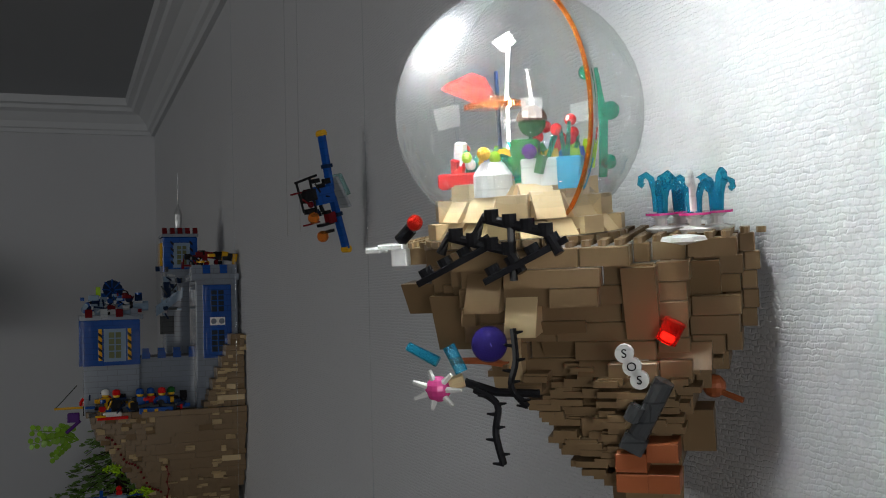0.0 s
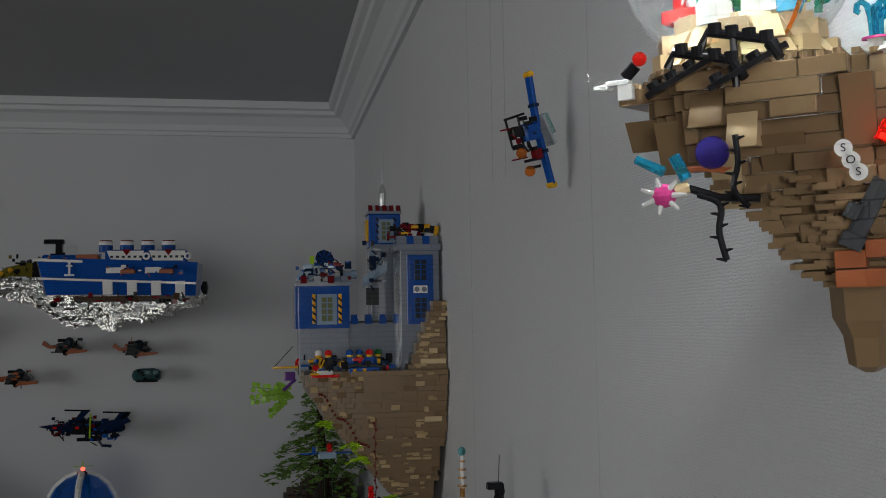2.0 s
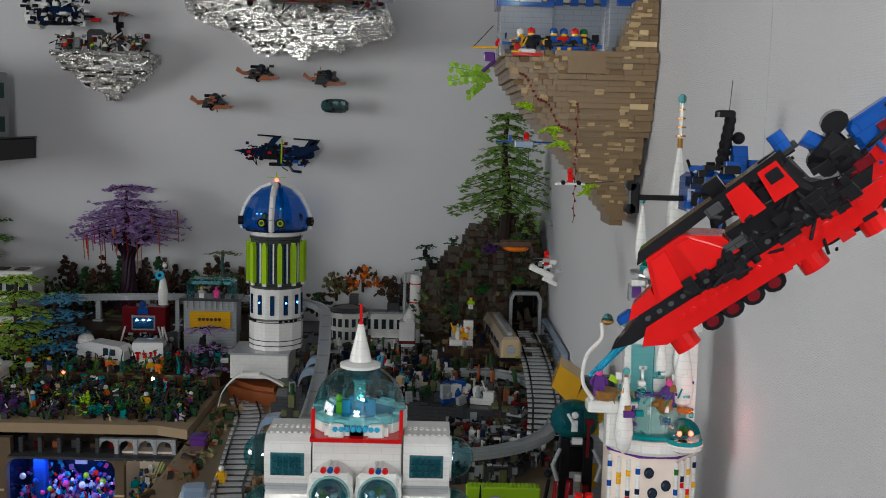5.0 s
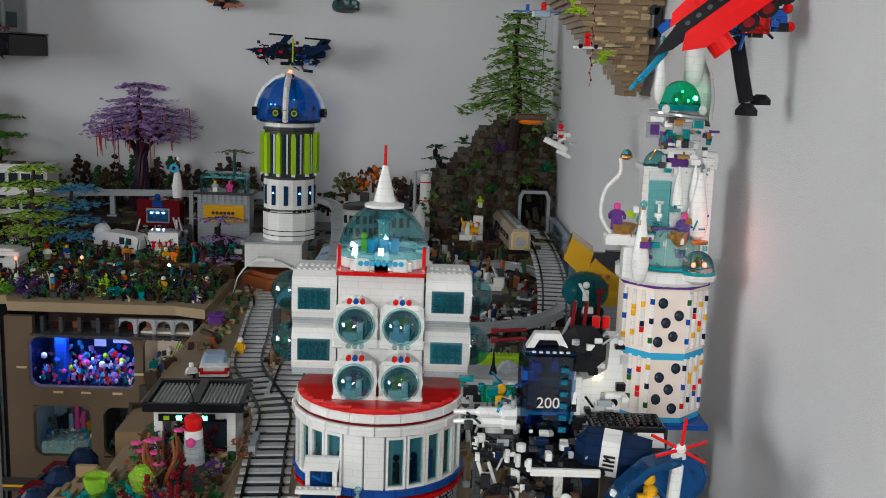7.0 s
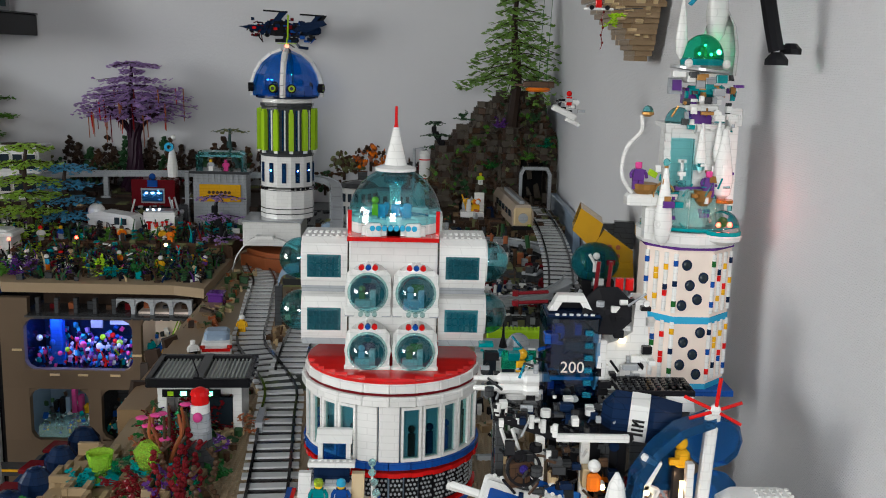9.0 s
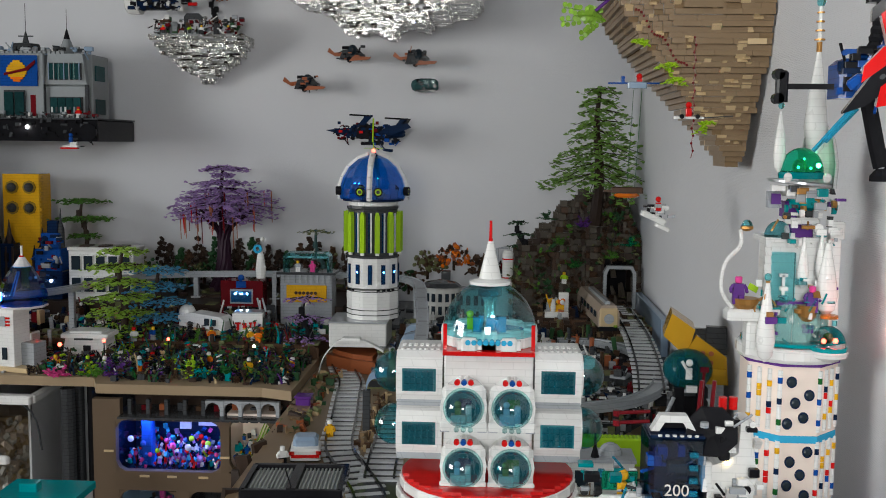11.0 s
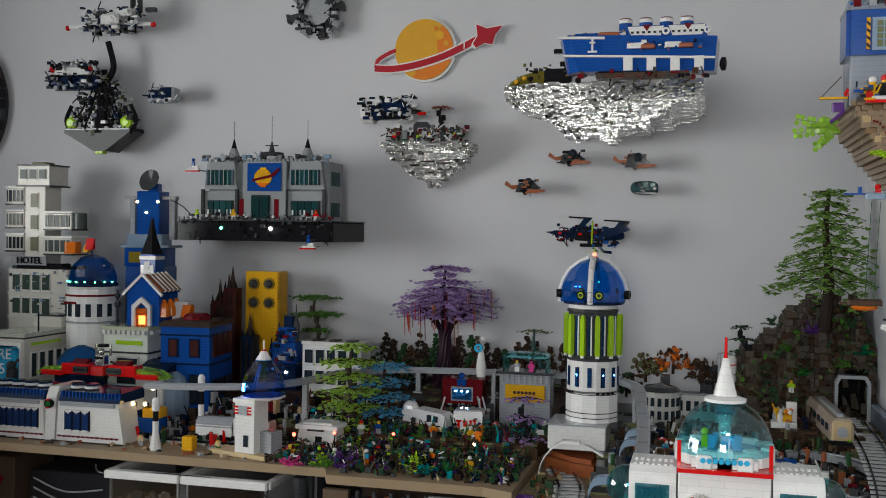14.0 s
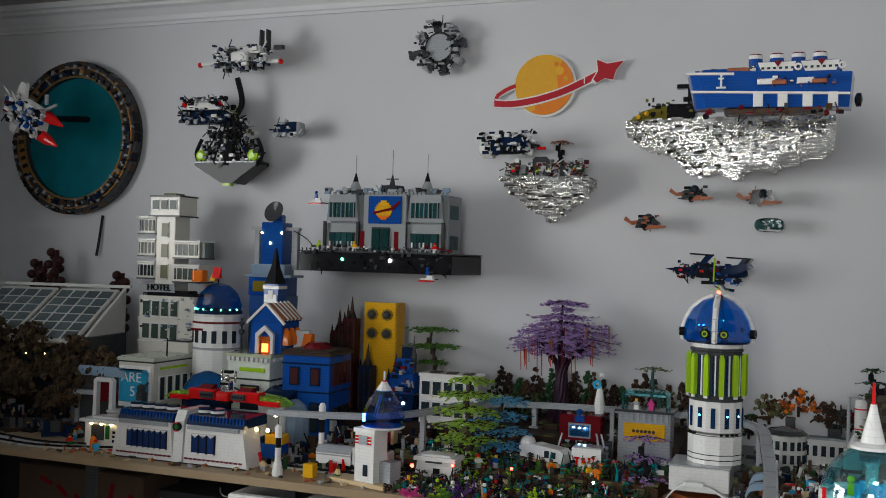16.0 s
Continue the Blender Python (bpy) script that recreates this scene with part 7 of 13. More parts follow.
    for k in range(4):
        a = k * math.pi / 4
        wheel.tube([(-0.018 * math.cos(a), -0.018 * math.sin(a), 0.0015), (0.018 * math.cos(a), 0.018 * math.sin(a), 0.0015)], 0.0012, 6)
    part("radar_wheel", wheel, BLACK, ob, "black spoked radar dish")
    smooth(part("radar_gem", W().ball(0.016, 1.074, 1.0, 0.0052), T_PURPLE, ob))
    part("radar_foot", W().box(0.016, 1.09, 0.829, 0.012, 0.012, 0.16), WHITE, ob)
    part("bay_panel", W().box(0.107, 1.118, 0.975, 0.036, 0.004, 0.05), BLACK, ob)
    part("bay_slot", W().box(0.109, 1.1155, 0.985, 0.01, 0.002, 0.036), DGRAY, ob)
    for x, y, zz in ((0.06, 1.095, 0.997), (0.07, 1.085, 0.972), (0.096, 1.05, 0.992), (0.135, 1.02, 1.0)):
        part("work_lamp", W().ball(x, y, zz, 0.0028, 8, 6), L_WARM, ob)
    return ob


space_base()
point_lamp("cockpit_lamp_light", (0.172, 1.035, 1.003), 0.012, (1.0, 0.62, 0.35), 0.003)


def shuttle():
    m = pose(0.016, 1.075, 0.945, 34, 14, -10)
    ob = thing("toy_patrol_ship", None, "white toy patrol ship with dark blue windows on a stand", "toy spaceship", m=m)
    part("hull", M().box(0, 0, 0, 0.1, 0.062, 0.018, 0.004), WHITE, ob)
    part("window_frame", M().box(0, -0.005, 0.018, 0.094, 0.05, 0.005, 0.002), WHITE, ob)
    for x in (-0.024, 0.022):
        part("roof_glass", M().box(x, -0.008, 0.0225, 0.034, 0.034, 0.0026, 0.001), BLUE, ob, "dark blue glass")
    part("roof_stud", M().studs(0.0, 0.024, 0.023, 11, 1), WHITE, ob, kind="stuff")
    for y in (0.006, -0.018):
        part("gun_arm", M().box(-0.066, y, 0.006, 0.034, 0.008, 0.007, 0.002).cyl(-0.086, y, 0.006, 0.0045, 0.012, 8, "x"), WHITE, ob)
    part("engine", M().cyl(0.052, 0.01, 0.01, 0.01, 0.03, 12, "x"), BLACK, ob)
    part("tail_wing", M().box(0.03, 0.036, 0.008, 0.05, 0.014, 0.008, 0.002), BLUE, ob)
    part("stand", M(m.to_3x3().to_4x4().inverted()).box(0, 0.012, -0.116, 0.02, 0.02, 0.116, 0.002), DGRAY, ob)


shuttle()

# ---- railway ----


def railway(pts, label, n=8, gap=0.036):
    """Grey sleepers as parts, two dark rails."""
    c = curve(pts, n)
    ob = thing("railway_track", (0, 0, 0), label, "toy railway")
    part("track_bed", M().ribbon([p - Vector((0, 0, 0.0006)) for p in c], 0.062, 0.0016), BLACK, ob)
    for off in (-0.0275, 0.0275):
        rail = []
        for i, p in enumerate(c):
            d = c[min(i + 1, len(c) - 1)] - c[max(i - 1, 0)]
            s = Vector((d.y, -d.x, 0)).normalized() * off
            rail.append(p + s + Vector((0, 0, 0.0035)))
        part("rail", M().ribbon(rail, 0.0046, 0.007), BLACK, ob)
    me = M().box(0, 0, 0, 0.08, 0.0175, 0.0038, 0.0005).mesh("sleeper", STRIPE)
    acc = 0.0
    for a, b in zip(c, c[1:]):
        seg = (b - a).length
        while acc < seg:
            p = a + (b - a) * (acc / seg)
            s = new("sleeper", me)
            s.parent = ob
            s.matrix_local = Matrix.Translation(p) @ Matrix.Rotation(math.atan2(b.y - a.y, b.x - a.x) - math.pi / 2, 4, "Z")
            acc += gap
        acc -= seg
    return ob


Z0 = 0.8295
railway([(-0.272, 1.0, Z0), (-0.3, 1.373, Z0), (-0.325, 1.638, Z0), (-0.341, 1.794, Z0), (-0.39, 1.94, Z0), (-0.443, 2.09, Z0), (-0.465, 2.3, Z0), (-0.486, 2.5, Z0), (-0.5, 2.64, Z0), (-0.53, 2.76, Z0), (-0.56, 2.87, Z0)], "grey railway track curving across the board")
railway([(-0.337, 1.9, Z0 + 0.003), (-0.344, 2.05, Z0 + 0.002), (-0.347, 2.2, Z0), (-0.35, 2.45, Z0)], "grey branch railway track beyond the points")
railway([(0.262, 3.28, 0.947), (0.262, 3.0, 0.947), (0.258, 2.75, 0.94), (0.245, 2.5, 0.925), (0.225, 2.3, 0.91)], "grey railway track running out of the tunnel")
sw = M().box(-0.335, 1.85, Z0, 0.08, 0.09, 0.0035).box(-0.285, 1.83, Z0, 0.02, 0.05, 0.01)
solid("points_plate", sw, DGRAY, "dark grey railway points plate between the tracks", "toy railway")


def beam(pts, label, w=0.03, posts=(), gz=0.86):
    ob = thing("monorail_beam", (0, 0, 0), label, "toy monorail")
    c = curve(pts, 8)
    part("beam", M().ribbon(c, w, 0.014), LGRAY, ob)
    for off in (-w / 2 + 0.003, w / 2 - 0.003):
        ed = []
        for i, p in enumerate(c):
            d = c[min(i + 1, len(c) - 1)] - c[max(i - 1, 0)]
            ed.append(p + Vector((d.y, -d.x, 0)).normalized() * off + Vector((0, 0, 0.0141)))
        part("edge_rail", M().ribbon(ed, 0.004, 0.003), LGRAY, ob)
    for x, y, ztop in posts:
        part("post", M().box(x, y, gz, 0.016, 0.016, ztop - gz, 0.001).box(x, y, gz, 0.03, 0.03, 0.006), LGRAY, ob)
    return ob


beam([(-0.62, 3.33, 1.02), (-0.48, 3.3, 1.02), (-0.37, 3.16, 1.02), (-0.335, 2.9, 1.0), (-0.31, 2.6, 0.98), (-0.3, 2.3, 0.96), (-0.3, 2.1, 0.95)], "grey monorail beam bending round the tower", 0.034, ((-0.37, 3.16, 1.02), (-0.31, 2.62, 0.98)), 0.901)
beam([(0.05, 2.86, 0.905), (0.15, 2.86, 0.905), (0.235, 2.76, 0.905), (0.272, 2.56, 0.905), (0.25, 2.36, 0.905), (0.17, 2.22, 0.905), (0.05, 2.15, 0.905), (-0.05, 2.16, 0.905)], "grey monorail loop on the railway yard", 0.036)


def arch_bridge():
    ob = thing("white_footbridge", (-0.50, 2.66, 0.856), "white arched toy footbridge over the track", "toy bridge")
    c = curve([(-0.085, 0, 0.0), (-0.07, 0, 0.045), (-0.03, 0, 0.085), (0.03, 0, 0.085), (0.085, 0, 0.06)], 6)
    part("arch", M().ribbon([(p.x, p.y, p.z) for p in c], 0.02, 0.006), WHITE, ob)
    part("crown", M().box(0.0, 0, 0.089, 0.05, 0.03, 0.008, 0.002), WHITE, ob)
    solid("red_terrain", M().prism([(-0.6, 2.86), (-0.52, 2.79), (-0.45, 2.76), (-0.44, 2.84), (-0.46, 2.93), (-0.56, 2.96)], 0.829, 0.864, "z").prism([(-0.585, 2.875), (-0.52, 2.81), (-0.46, 2.785), (-0.455, 2.84), (-0.47, 2.92), (-0.55, 2.945)], 0.864, 0.876, "z"), RUST, "orange-red brick slope by the footbridge", "terrain")


arch_bridge()


def portal_arches():
    for k, (x, y, zz) in enumerate(((-0.37, 2.75, 0.83), (-0.37, 2.62, 0.83), (-0.4, 2.2, 0.83))):
        ob = thing("rail_gantry", (x, y, zz), "sand blue toy rail arch on a dark post", "toy gantry", "rail gantries")
        part("post", M().box(0.0, 0, 0, 0.016, 0.016, 0.10, 0.001), DGRAY, ob)
        c = curve([(0.0, 0, 0.10), (0.012, 0, 0.125), (0.045, 0, 0.132)], 5)
        part("arch", M().ribbon(c, 0.03, 0.016), SAND, ob)


portal_arches()

# ---- wooded mountain with tunnel and pine ----


def mountain():
    ob = thing("brick_mountain", (0, 0, 0), "brown toy brick mountain with a tunnel mouth", "toy mountain")
    rng = random.Random(21)

    def inside(x, y, z):
        top = np.interp(x, [-0.1, -0.04, 0.02, 0.1, 0.2, 0.3, 0.336], [1.04, 1.11, 1.145, 1.235, 1.285, 1.27, 1.15])
        top += 0.012 * math.sin(x * 90) + 0.02 * math.sin(y * 40)
        fr = np.interp(z, [0.94, 1.1, 1.2, 1.3], [3.27, 3.3, 3.38, 3.46]) + 0.02 * math.sin(x * 60)
        if 0.212 < x < 0.316 and z < 1.088 and y < 3.5:
            return False
        return -0.08 - (z - 1.0) * -0.1 < x < WX - 0.004 and fr < y < 3.62 and z < top

    brick_rock(ob, inside, (-0.1, 0.336), (3.25, 3.62), (0.945, 1.31), 0.0192, [ROCKGREY, DBROWN, ROCKGREY, BROWN, ROCKGREY], rng, 250, cell=0.012, jut=0.007, slopes=0.5, runs=(1, 2, 3, 4))
    p = M()
    p.prism([(0.212, 0.946), (0.212, 1.06), (0.224, 1.082), (0.302, 1.082), (0.314, 1.06), (0.314, 0.946), (0.304, 0.946), (0.304, 1.055), (0.297, 1.072), (0.229, 1.072), (0.222, 1.055), (0.222, 0.946)], 3.245, 3.275)
    part("tunnel_portal", p, LGRAY, ob, "light grey tunnel frame")
    part("tunnel_back", M().box(0.263, 3.5, 0.945, 0.1, 0.01, 0.14), BLACK, ob)
    part("retaining_wall", M().box(0.325, 3.0, 0.9, 0.02, 0.5, 0.1, 0.002), SAND, ob)
    sl = M()
    for k in range(90):
        x = rng.uniform(-0.06, 0.33)
        zz = rng.uniform(0.98, float(np.interp(x, [-0.1, -0.04, 0.02, 0.1, 0.2, 0.3, 0.336], [1.04, 1.11, 1.145, 1.235, 1.285, 1.27, 1.15])) + 0.01)
        sl.tf = pose(x, 3.3 + (zz - 1.0) * 0.5 + rng.uniform(-0.03, 0.06), zz - 0.03, rng.uniform(-15, 15), rng.uniform(-15, 15), rng.random() * 90)
        sl.wedge(0, 0, 0, 0.016, 0.016, rng.uniform(0.015, 0.045), 0.6)
    part("crag", sl, ROCKGREY, ob, kind="stuff")
    for mt, n in ((DLEAF, 90), (LEAF, 36), (OLIVE, 80), (DBROWN, 120), (BROWN, 120)):
        lf = M()
        for k in range(n):
            x = rng.uniform(-0.1, 0.33)
            top = np.interp(x, [-0.1, -0.04, 0.02, 0.1, 0.2, 0.3, 0.336], [1.04, 1.11, 1.145, 1.235, 1.285, 1.27, 1.15])
            zz = rng.uniform(1.09, top) if x > 0.2 else rng.uniform(0.955, top)
            y = np.interp(zz, [0.94, 1.1, 1.2, 1.3], [3.262, 3.292, 3.365, 3.44]) + rng.uniform(-0.012, 0.015)
            lf.tf = pose(x, y, zz, rng.uniform(20, 90), rng.uniform(-30, 30), rng.random() * 360)
            w = rng.uniform(0.01, 0.022)
            lf.box(0, 0, 0, w, w * 0.4, 0.002).box(0, 0, 0.0003, w * 0.4, w, 0.002)
        part("hill_foliage", lf, mt, ob, kind="stuff")


mountain()


def layered_tree(name, place, label, hgt, layers, leaf, trunk, seed, rad, flat=0.18, lean=(0, 0), n=16, leafsize=0.011, group="", top=0.95, low=0.3):
    """Trunk, limbs and tiers of small leaf plates with gaps."""
    rng = random.Random(seed)
    ob = thing(name, place, label, "toy tree", group)
    tr = M()
    pts = curve([(0, 0, 0), (lean[0] * 0.3 + 0.01, lean[1] * 0.3, hgt * 0.35), (lean[0] * 0.7 - 0.008, lean[1] * 0.7, hgt * 0.7), (lean[0], lean[1], hgt * 0.97)], 5)
    tr.tube(pts, 0.014 * hgt / 0.3, 8, 0.004)
    part("trunk", tr, trunk, ob)
    knot = M()
    for k in range(7):
        p = pts[int(len(pts) * (0.05 + 0.1 * k))]
        knot.box(p.x + rng.uniform(-0.008, 0.008), p.y + rng.uniform(-0.008, 0.008), p.z, 0.016, 0.014, 0.02, 0.002)
    part("bark_knot", knot, trunk, ob, kind="stuff")
    lf, tw = M(), M()
    for li in range(layers):
        t = low + (top - low) * li / max(1, layers - 1)
        r = rad(t)
        cz = hgt * t
        cx, cy = lean[0] * t, lean[1] * t
        for k in range(n):
            a = 6.283 * (k + rng.random() * 0.8) / n
            ln = r * rng.uniform(0.55, 1.08)
            tip = Vector((cx + ln * math.cos(a), cy + ln * math.sin(a), cz - ln * flat * rng.uniform(0.4, 1.4)))
            base = Vector((cx, cy, cz + 0.004))
            if k % 2 == 0:
                tw.tube([tuple(base), tuple((base + tip) / 2 + Vector((0, 0, 0.004))), tuple(tip)], 0.0018, 5, 0.0008)
            m = max(3, int(ln / (leafsize * 0.75)))
            for q in range(m):
                p = base.lerp(tip, 0.22 + 0.8 * (q + rng.random()) / m)
                lf.tf = Matrix.Translation(p + Vector((rng.uniform(-1, 1), rng.uniform(-1, 1), rng.uniform(-0.5, 0.5))) * leafsize * 0.7) @ Euler((rng.uniform(-0.5, 0.5), rng.uniform(-0.5, 0.5), rng.random() * 6.28)).to_matrix().to_4x4()
                s = leafsize * rng.uniform(0.6, 1.1)
                lf.box(0, 0, 0, s, s * 0.4, 0.0018).box(s * 0.2, 0, 0.0001, s * 0.36, s * 0.95, 0.0016)
    part("limb", tw, trunk, ob, kind="stuff")
    part("crown", lf, leaf, ob, kind="stuff")
    return ob


layered_tree("pine_tree", (0.19, 3.36, 1.2), "tall green toy pine with drooping tiers on the mountain", 0.46, 9, plastic("fern_leaf", (0.19, 0.36, 0.06), 0.4, 0.35), DBROWN, 31, lambda t: 0.2 * (1.08 - t) + 0.045, 0.34, (0.01, 0), 17, 0.02, low=0.36)
layered_tree("small_bent_tree", (-0.045, 3.37, 1.09), "small dark green bent toy tree on the hillside", 0.12, 3, DLEAF, BLACK, 33, lambda t: 0.045, 0.1, (-0.01, 0), 9, 0.009)
for k, (x, y, zz) in enumerate(((0.03, 3.3, 1.22), (0.08, 3.3, 1.14), (0.15, 3.31, 1.2), (0.24, 3.29, 1.1), (0.27, 3.33, 1.22), (0.12, 3.28, 1.07), (0.3, 3.3, 1.14))):
    sprig("hill_shrub", (x, y, zz), (DLEAF, LEAF, PURPLE, LEAF, DLEAF, GREEN, T_GREEN)[k], 9, 0.035, 40 + k, "small toy shrub on the mountain side", "hill shrubs")
minifig((0.09, 3.265, 1.02), LIME, WHITE, SKIN, label="toy figure by the foot of the mountain")

# ---- yard trains and machines ----


def tube_train():
    ob = thing("toy_train", (0.176, 3.05, 0.946), "tan and grey rounded toy train with a round headlight", "toy train", m=pose(0.180, 2.98, 0.946, 0, 0, 4))
    part("body", M().prism([(-0.03, 0.012), (0.03, 0.012), (0.031, 0.05), (0.02, 0.072), (-0.02, 0.072), (-0.031, 0.05)], -0.12, 0.26), plastic("warm_grey_plastic", (0.36, 0.29, 0.23)), ob)
    part("roof_rib", M().box(0, 0.05, 0.072, 0.014, 0.3, 0.008, 0.002), LGRAY, ob)
    part("front", M().box(0, -0.121, 0.014, 0.052, 0.008, 0.05, 0.004), TAN, ob)
    part("headlight", M().lathe(0, -0.128, 0.035, [(0.014, 0), (0.014, 0.006)], 16, "y"), LGRAY, ob)
    part("chassis", M().box(0, 0.06, 0, 0.05, 0.36, 0.012), BLACK, ob)
    part("lime_lamp", M().box(0.018, -0.127, 0.012, 0.01, 0.006, 0.006), T_LIME, ob)
    for k in range(5):
        part("side_window", M().box(-0.0315, -0.08 + k * 0.06, 0.035, 0.003, 0.035, 0.016), DGLASS, ob)


tube_train()


def clutter_machine(name, place, seed, size, mats, label, cat, n=14, rz=0.0, group=""):
    """A compact machine of plates, pipes and discs."""
    rng = random.Random(seed)
    ob = thing(name, place, label, cat, group, rz=rz)
    sx, sy, sz = size
    part("chassis", M().box(0, 0, 0, sx, sy, sz * 0.25, 0.002), rng.choice(mats), ob)
    groups = {}
    for k in range(n):
        mt = rng.choice(mats)
        m = groups.setdefault(mt.name, (M(), mt))[0]
        x, y, zz = rng.uniform(-0.4, 0.4) * sx, rng.uniform(-0.4, 0.4) * sy, sz * 0.2
        kind = rng.random()
        if kind < 0.5:
            m.box(x, y, zz, rng.uniform(0.2, 0.45) * sx, rng.uniform(0.25, 0.5) * sy, rng.uniform(0.2, 0.7) * sz, 0.001)
        elif kind < 0.7:
            m.lathe(x, y, zz, [(sx * 0.1, 0), (sx * 0.12, sz * 0.2), (sx * 0.06, sz * 0.45)], 10)
        elif kind < 0.85:
            m.tube([(x, y, zz), (x + rng.uniform(-0.4, 0.4) * sx, y - sy * 0.2, zz + sz * rng.uniform(0.3, 0.8))], sx * 0.035, 6)
        else:
            m.ball(x, y - sy * 0.3, zz + sz * 0.4, sx * 0.1, 10, 6)
    for m, mt in groups.values():
        part("fitting", m, mt, ob)
    return ob


clutter_machine("white_robot", (0.055, 3.05, 0.946), 51, (0.07, 0.05, 0.09), [WHITE, WHITE, LGRAY, ORANGE, YELLOW], "white toy robot vehicle with orange parts", "toy vehicle", 18)
clutter_machine("moon_buggy", (0.03, 2.62, 0.901), 52, (0.09, 0.06, 0.06), [WHITE, BLUE, BLUE, LGRAY], "blue and white toy moon buggy with ladders", "toy vehicle", 18, 20)
clutter_machine("moon_buggy", (0.10, 2.60, 0.901), 53, (0.06, 0.05, 0.065), [WHITE, WHITE, LGRAY, DGRAY], "white toy lunar lander on the yard", "toy vehicle", 14, -10)
for k, (x, y) in enumerate(((0.08, 2.42), (0.14, 2.36), (0.18, 2.5), (0.05, 2.32), (0.12, 2.3), (0.2, 2.6))):
    clutter_machine("rock_sled", (x, y, 0.829 if y < 2.5 else 0.901), 60 + k, (0.05, 0.04, 0.03), [DGRAY, BLACK, BROWN, DRED, LGRAY], "dark toy mining sled on the grey yard", "toy vehicle", 10, k * 33, "mining sleds")
slab("grey_yard", [(-0.04, 2.2), (0.14, 2.22), (0.22, 2.35), (0.235, 2.5), (0.05, 2.52)], 0.829, 0.872, DGRAY, "dark grey cratered yard inside the monorail loop")
solid("green_hedge", M().box(0.115, 2.05, 0.829, 0.15, 0.03, 0.055, 0.003).studs(0.115, 2.05, 0.884, 17, 3), LIME, "bright green brick hedge beside the loop", "toy hedge")
part_w = thing("low_white_house", (0.07, 1.9, 0.829), "low white toy house with dark windows", "toy building")
part("wall", M().box(0, 0, 0, 0.12, 0.07, 0.06, 0.001), WHITE, part_w)
for k in (-0.035, 0.0, 0.035):
    part("window", M().box(k, -0.036, 0.015, 0.024, 0.004, 0.03), DGLASS, part_w)
part("roof", M().box(0, 0, 0.06, 0.126, 0.076, 0.006).dome(0.02, 0, 0.066, 0.022, 14, 5), LGRAY, part_w)
part("spire", M().lathe(-0.01, -0.02, 0.066, [(0.008, 0), (0.003, 0.02), (0.001, 0.05)], 8), BLACK, part_w)


def teal_orb():
    ob = thing("teal_orb_robot", (0.25, 2.03, 0.829), "big clear teal orb robot on dark legs", "toy robot")
    smooth(part("orb", M().lathe(0, 0, 0.20, [(max(1e-4, 0.048 * math.cos(a)), 0.04 * math.sin(a)) for a in [-1.57 + 3.14 * i / 10 for i in range(11)]], 20), plastic("clear_deep_teal", (0.01, 0.16, 0.2), 0.05, 0.1, trans=0.7, bump=0), ob))
    part("core", M().box(0, 0, 0.185, 0.03, 0.03, 0.03, 0.004), BLACK, ob)
    part("skeleton", M().box(-0.006, -0.046, 0.19, 0.012, 0.006, 0.022, 0.001).ball(-0.006, -0.048, 0.222, 0.007).tube([(-0.02, -0.048, 0.225), (-0.002, -0.05, 0.195)], 0.003).box(0.0, -0.046, 0.165, 0.02, 0.008, 0.012), WHITE, ob)
    part("red_strut", M().tube([(0.022, -0.05, 0.215), (0.02, -0.05, 0.14)], 0.003).box(0.022, -0.05, 0.205, 0.016, 0.006, 0.01), DRED, ob)
    part("leg", M().box(-0.02, -0.02, 0, 0.02, 0.02, 0.17, 0.002).box(0.025, -0.02, 0, 0.02, 0.02, 0.17, 0.002).box(0, 0, 0.1, 0.07, 0.04, 0.05, 0.002), BLACK, ob)
    part("claw", M().tube([(-0.03, -0.03, 0.15), (-0.045, -0.04, 0.12), (-0.035, -0.045, 0.09)], 0.004), LGRAY, ob)
    part("claw", M().tube([(0.035, -0.03, 0.15), (0.05, -0.04, 0.12), (0.04, -0.045, 0.09)], 0.004), LGRAY, ob)
    part("red_box", M().box(-0.01, -0.035, 0.06, 0.014, 0.012, 0.03).box(0.02, -0.04, 0.04, 0.012, 0.012, 0.04), DRED, ob)
    part("white_box", M().box(0.004, -0.042, 0.09, 0.012, 0.01, 0.012), WHITE, ob)
    part("rifle", M().tube([(-0.06, -0.03, 0.02), (-0.05, -0.035, 0.09)], 0.004).ball(-0.052, -0.034, 0.1, 0.008), BLACK, ob)


teal_orb()


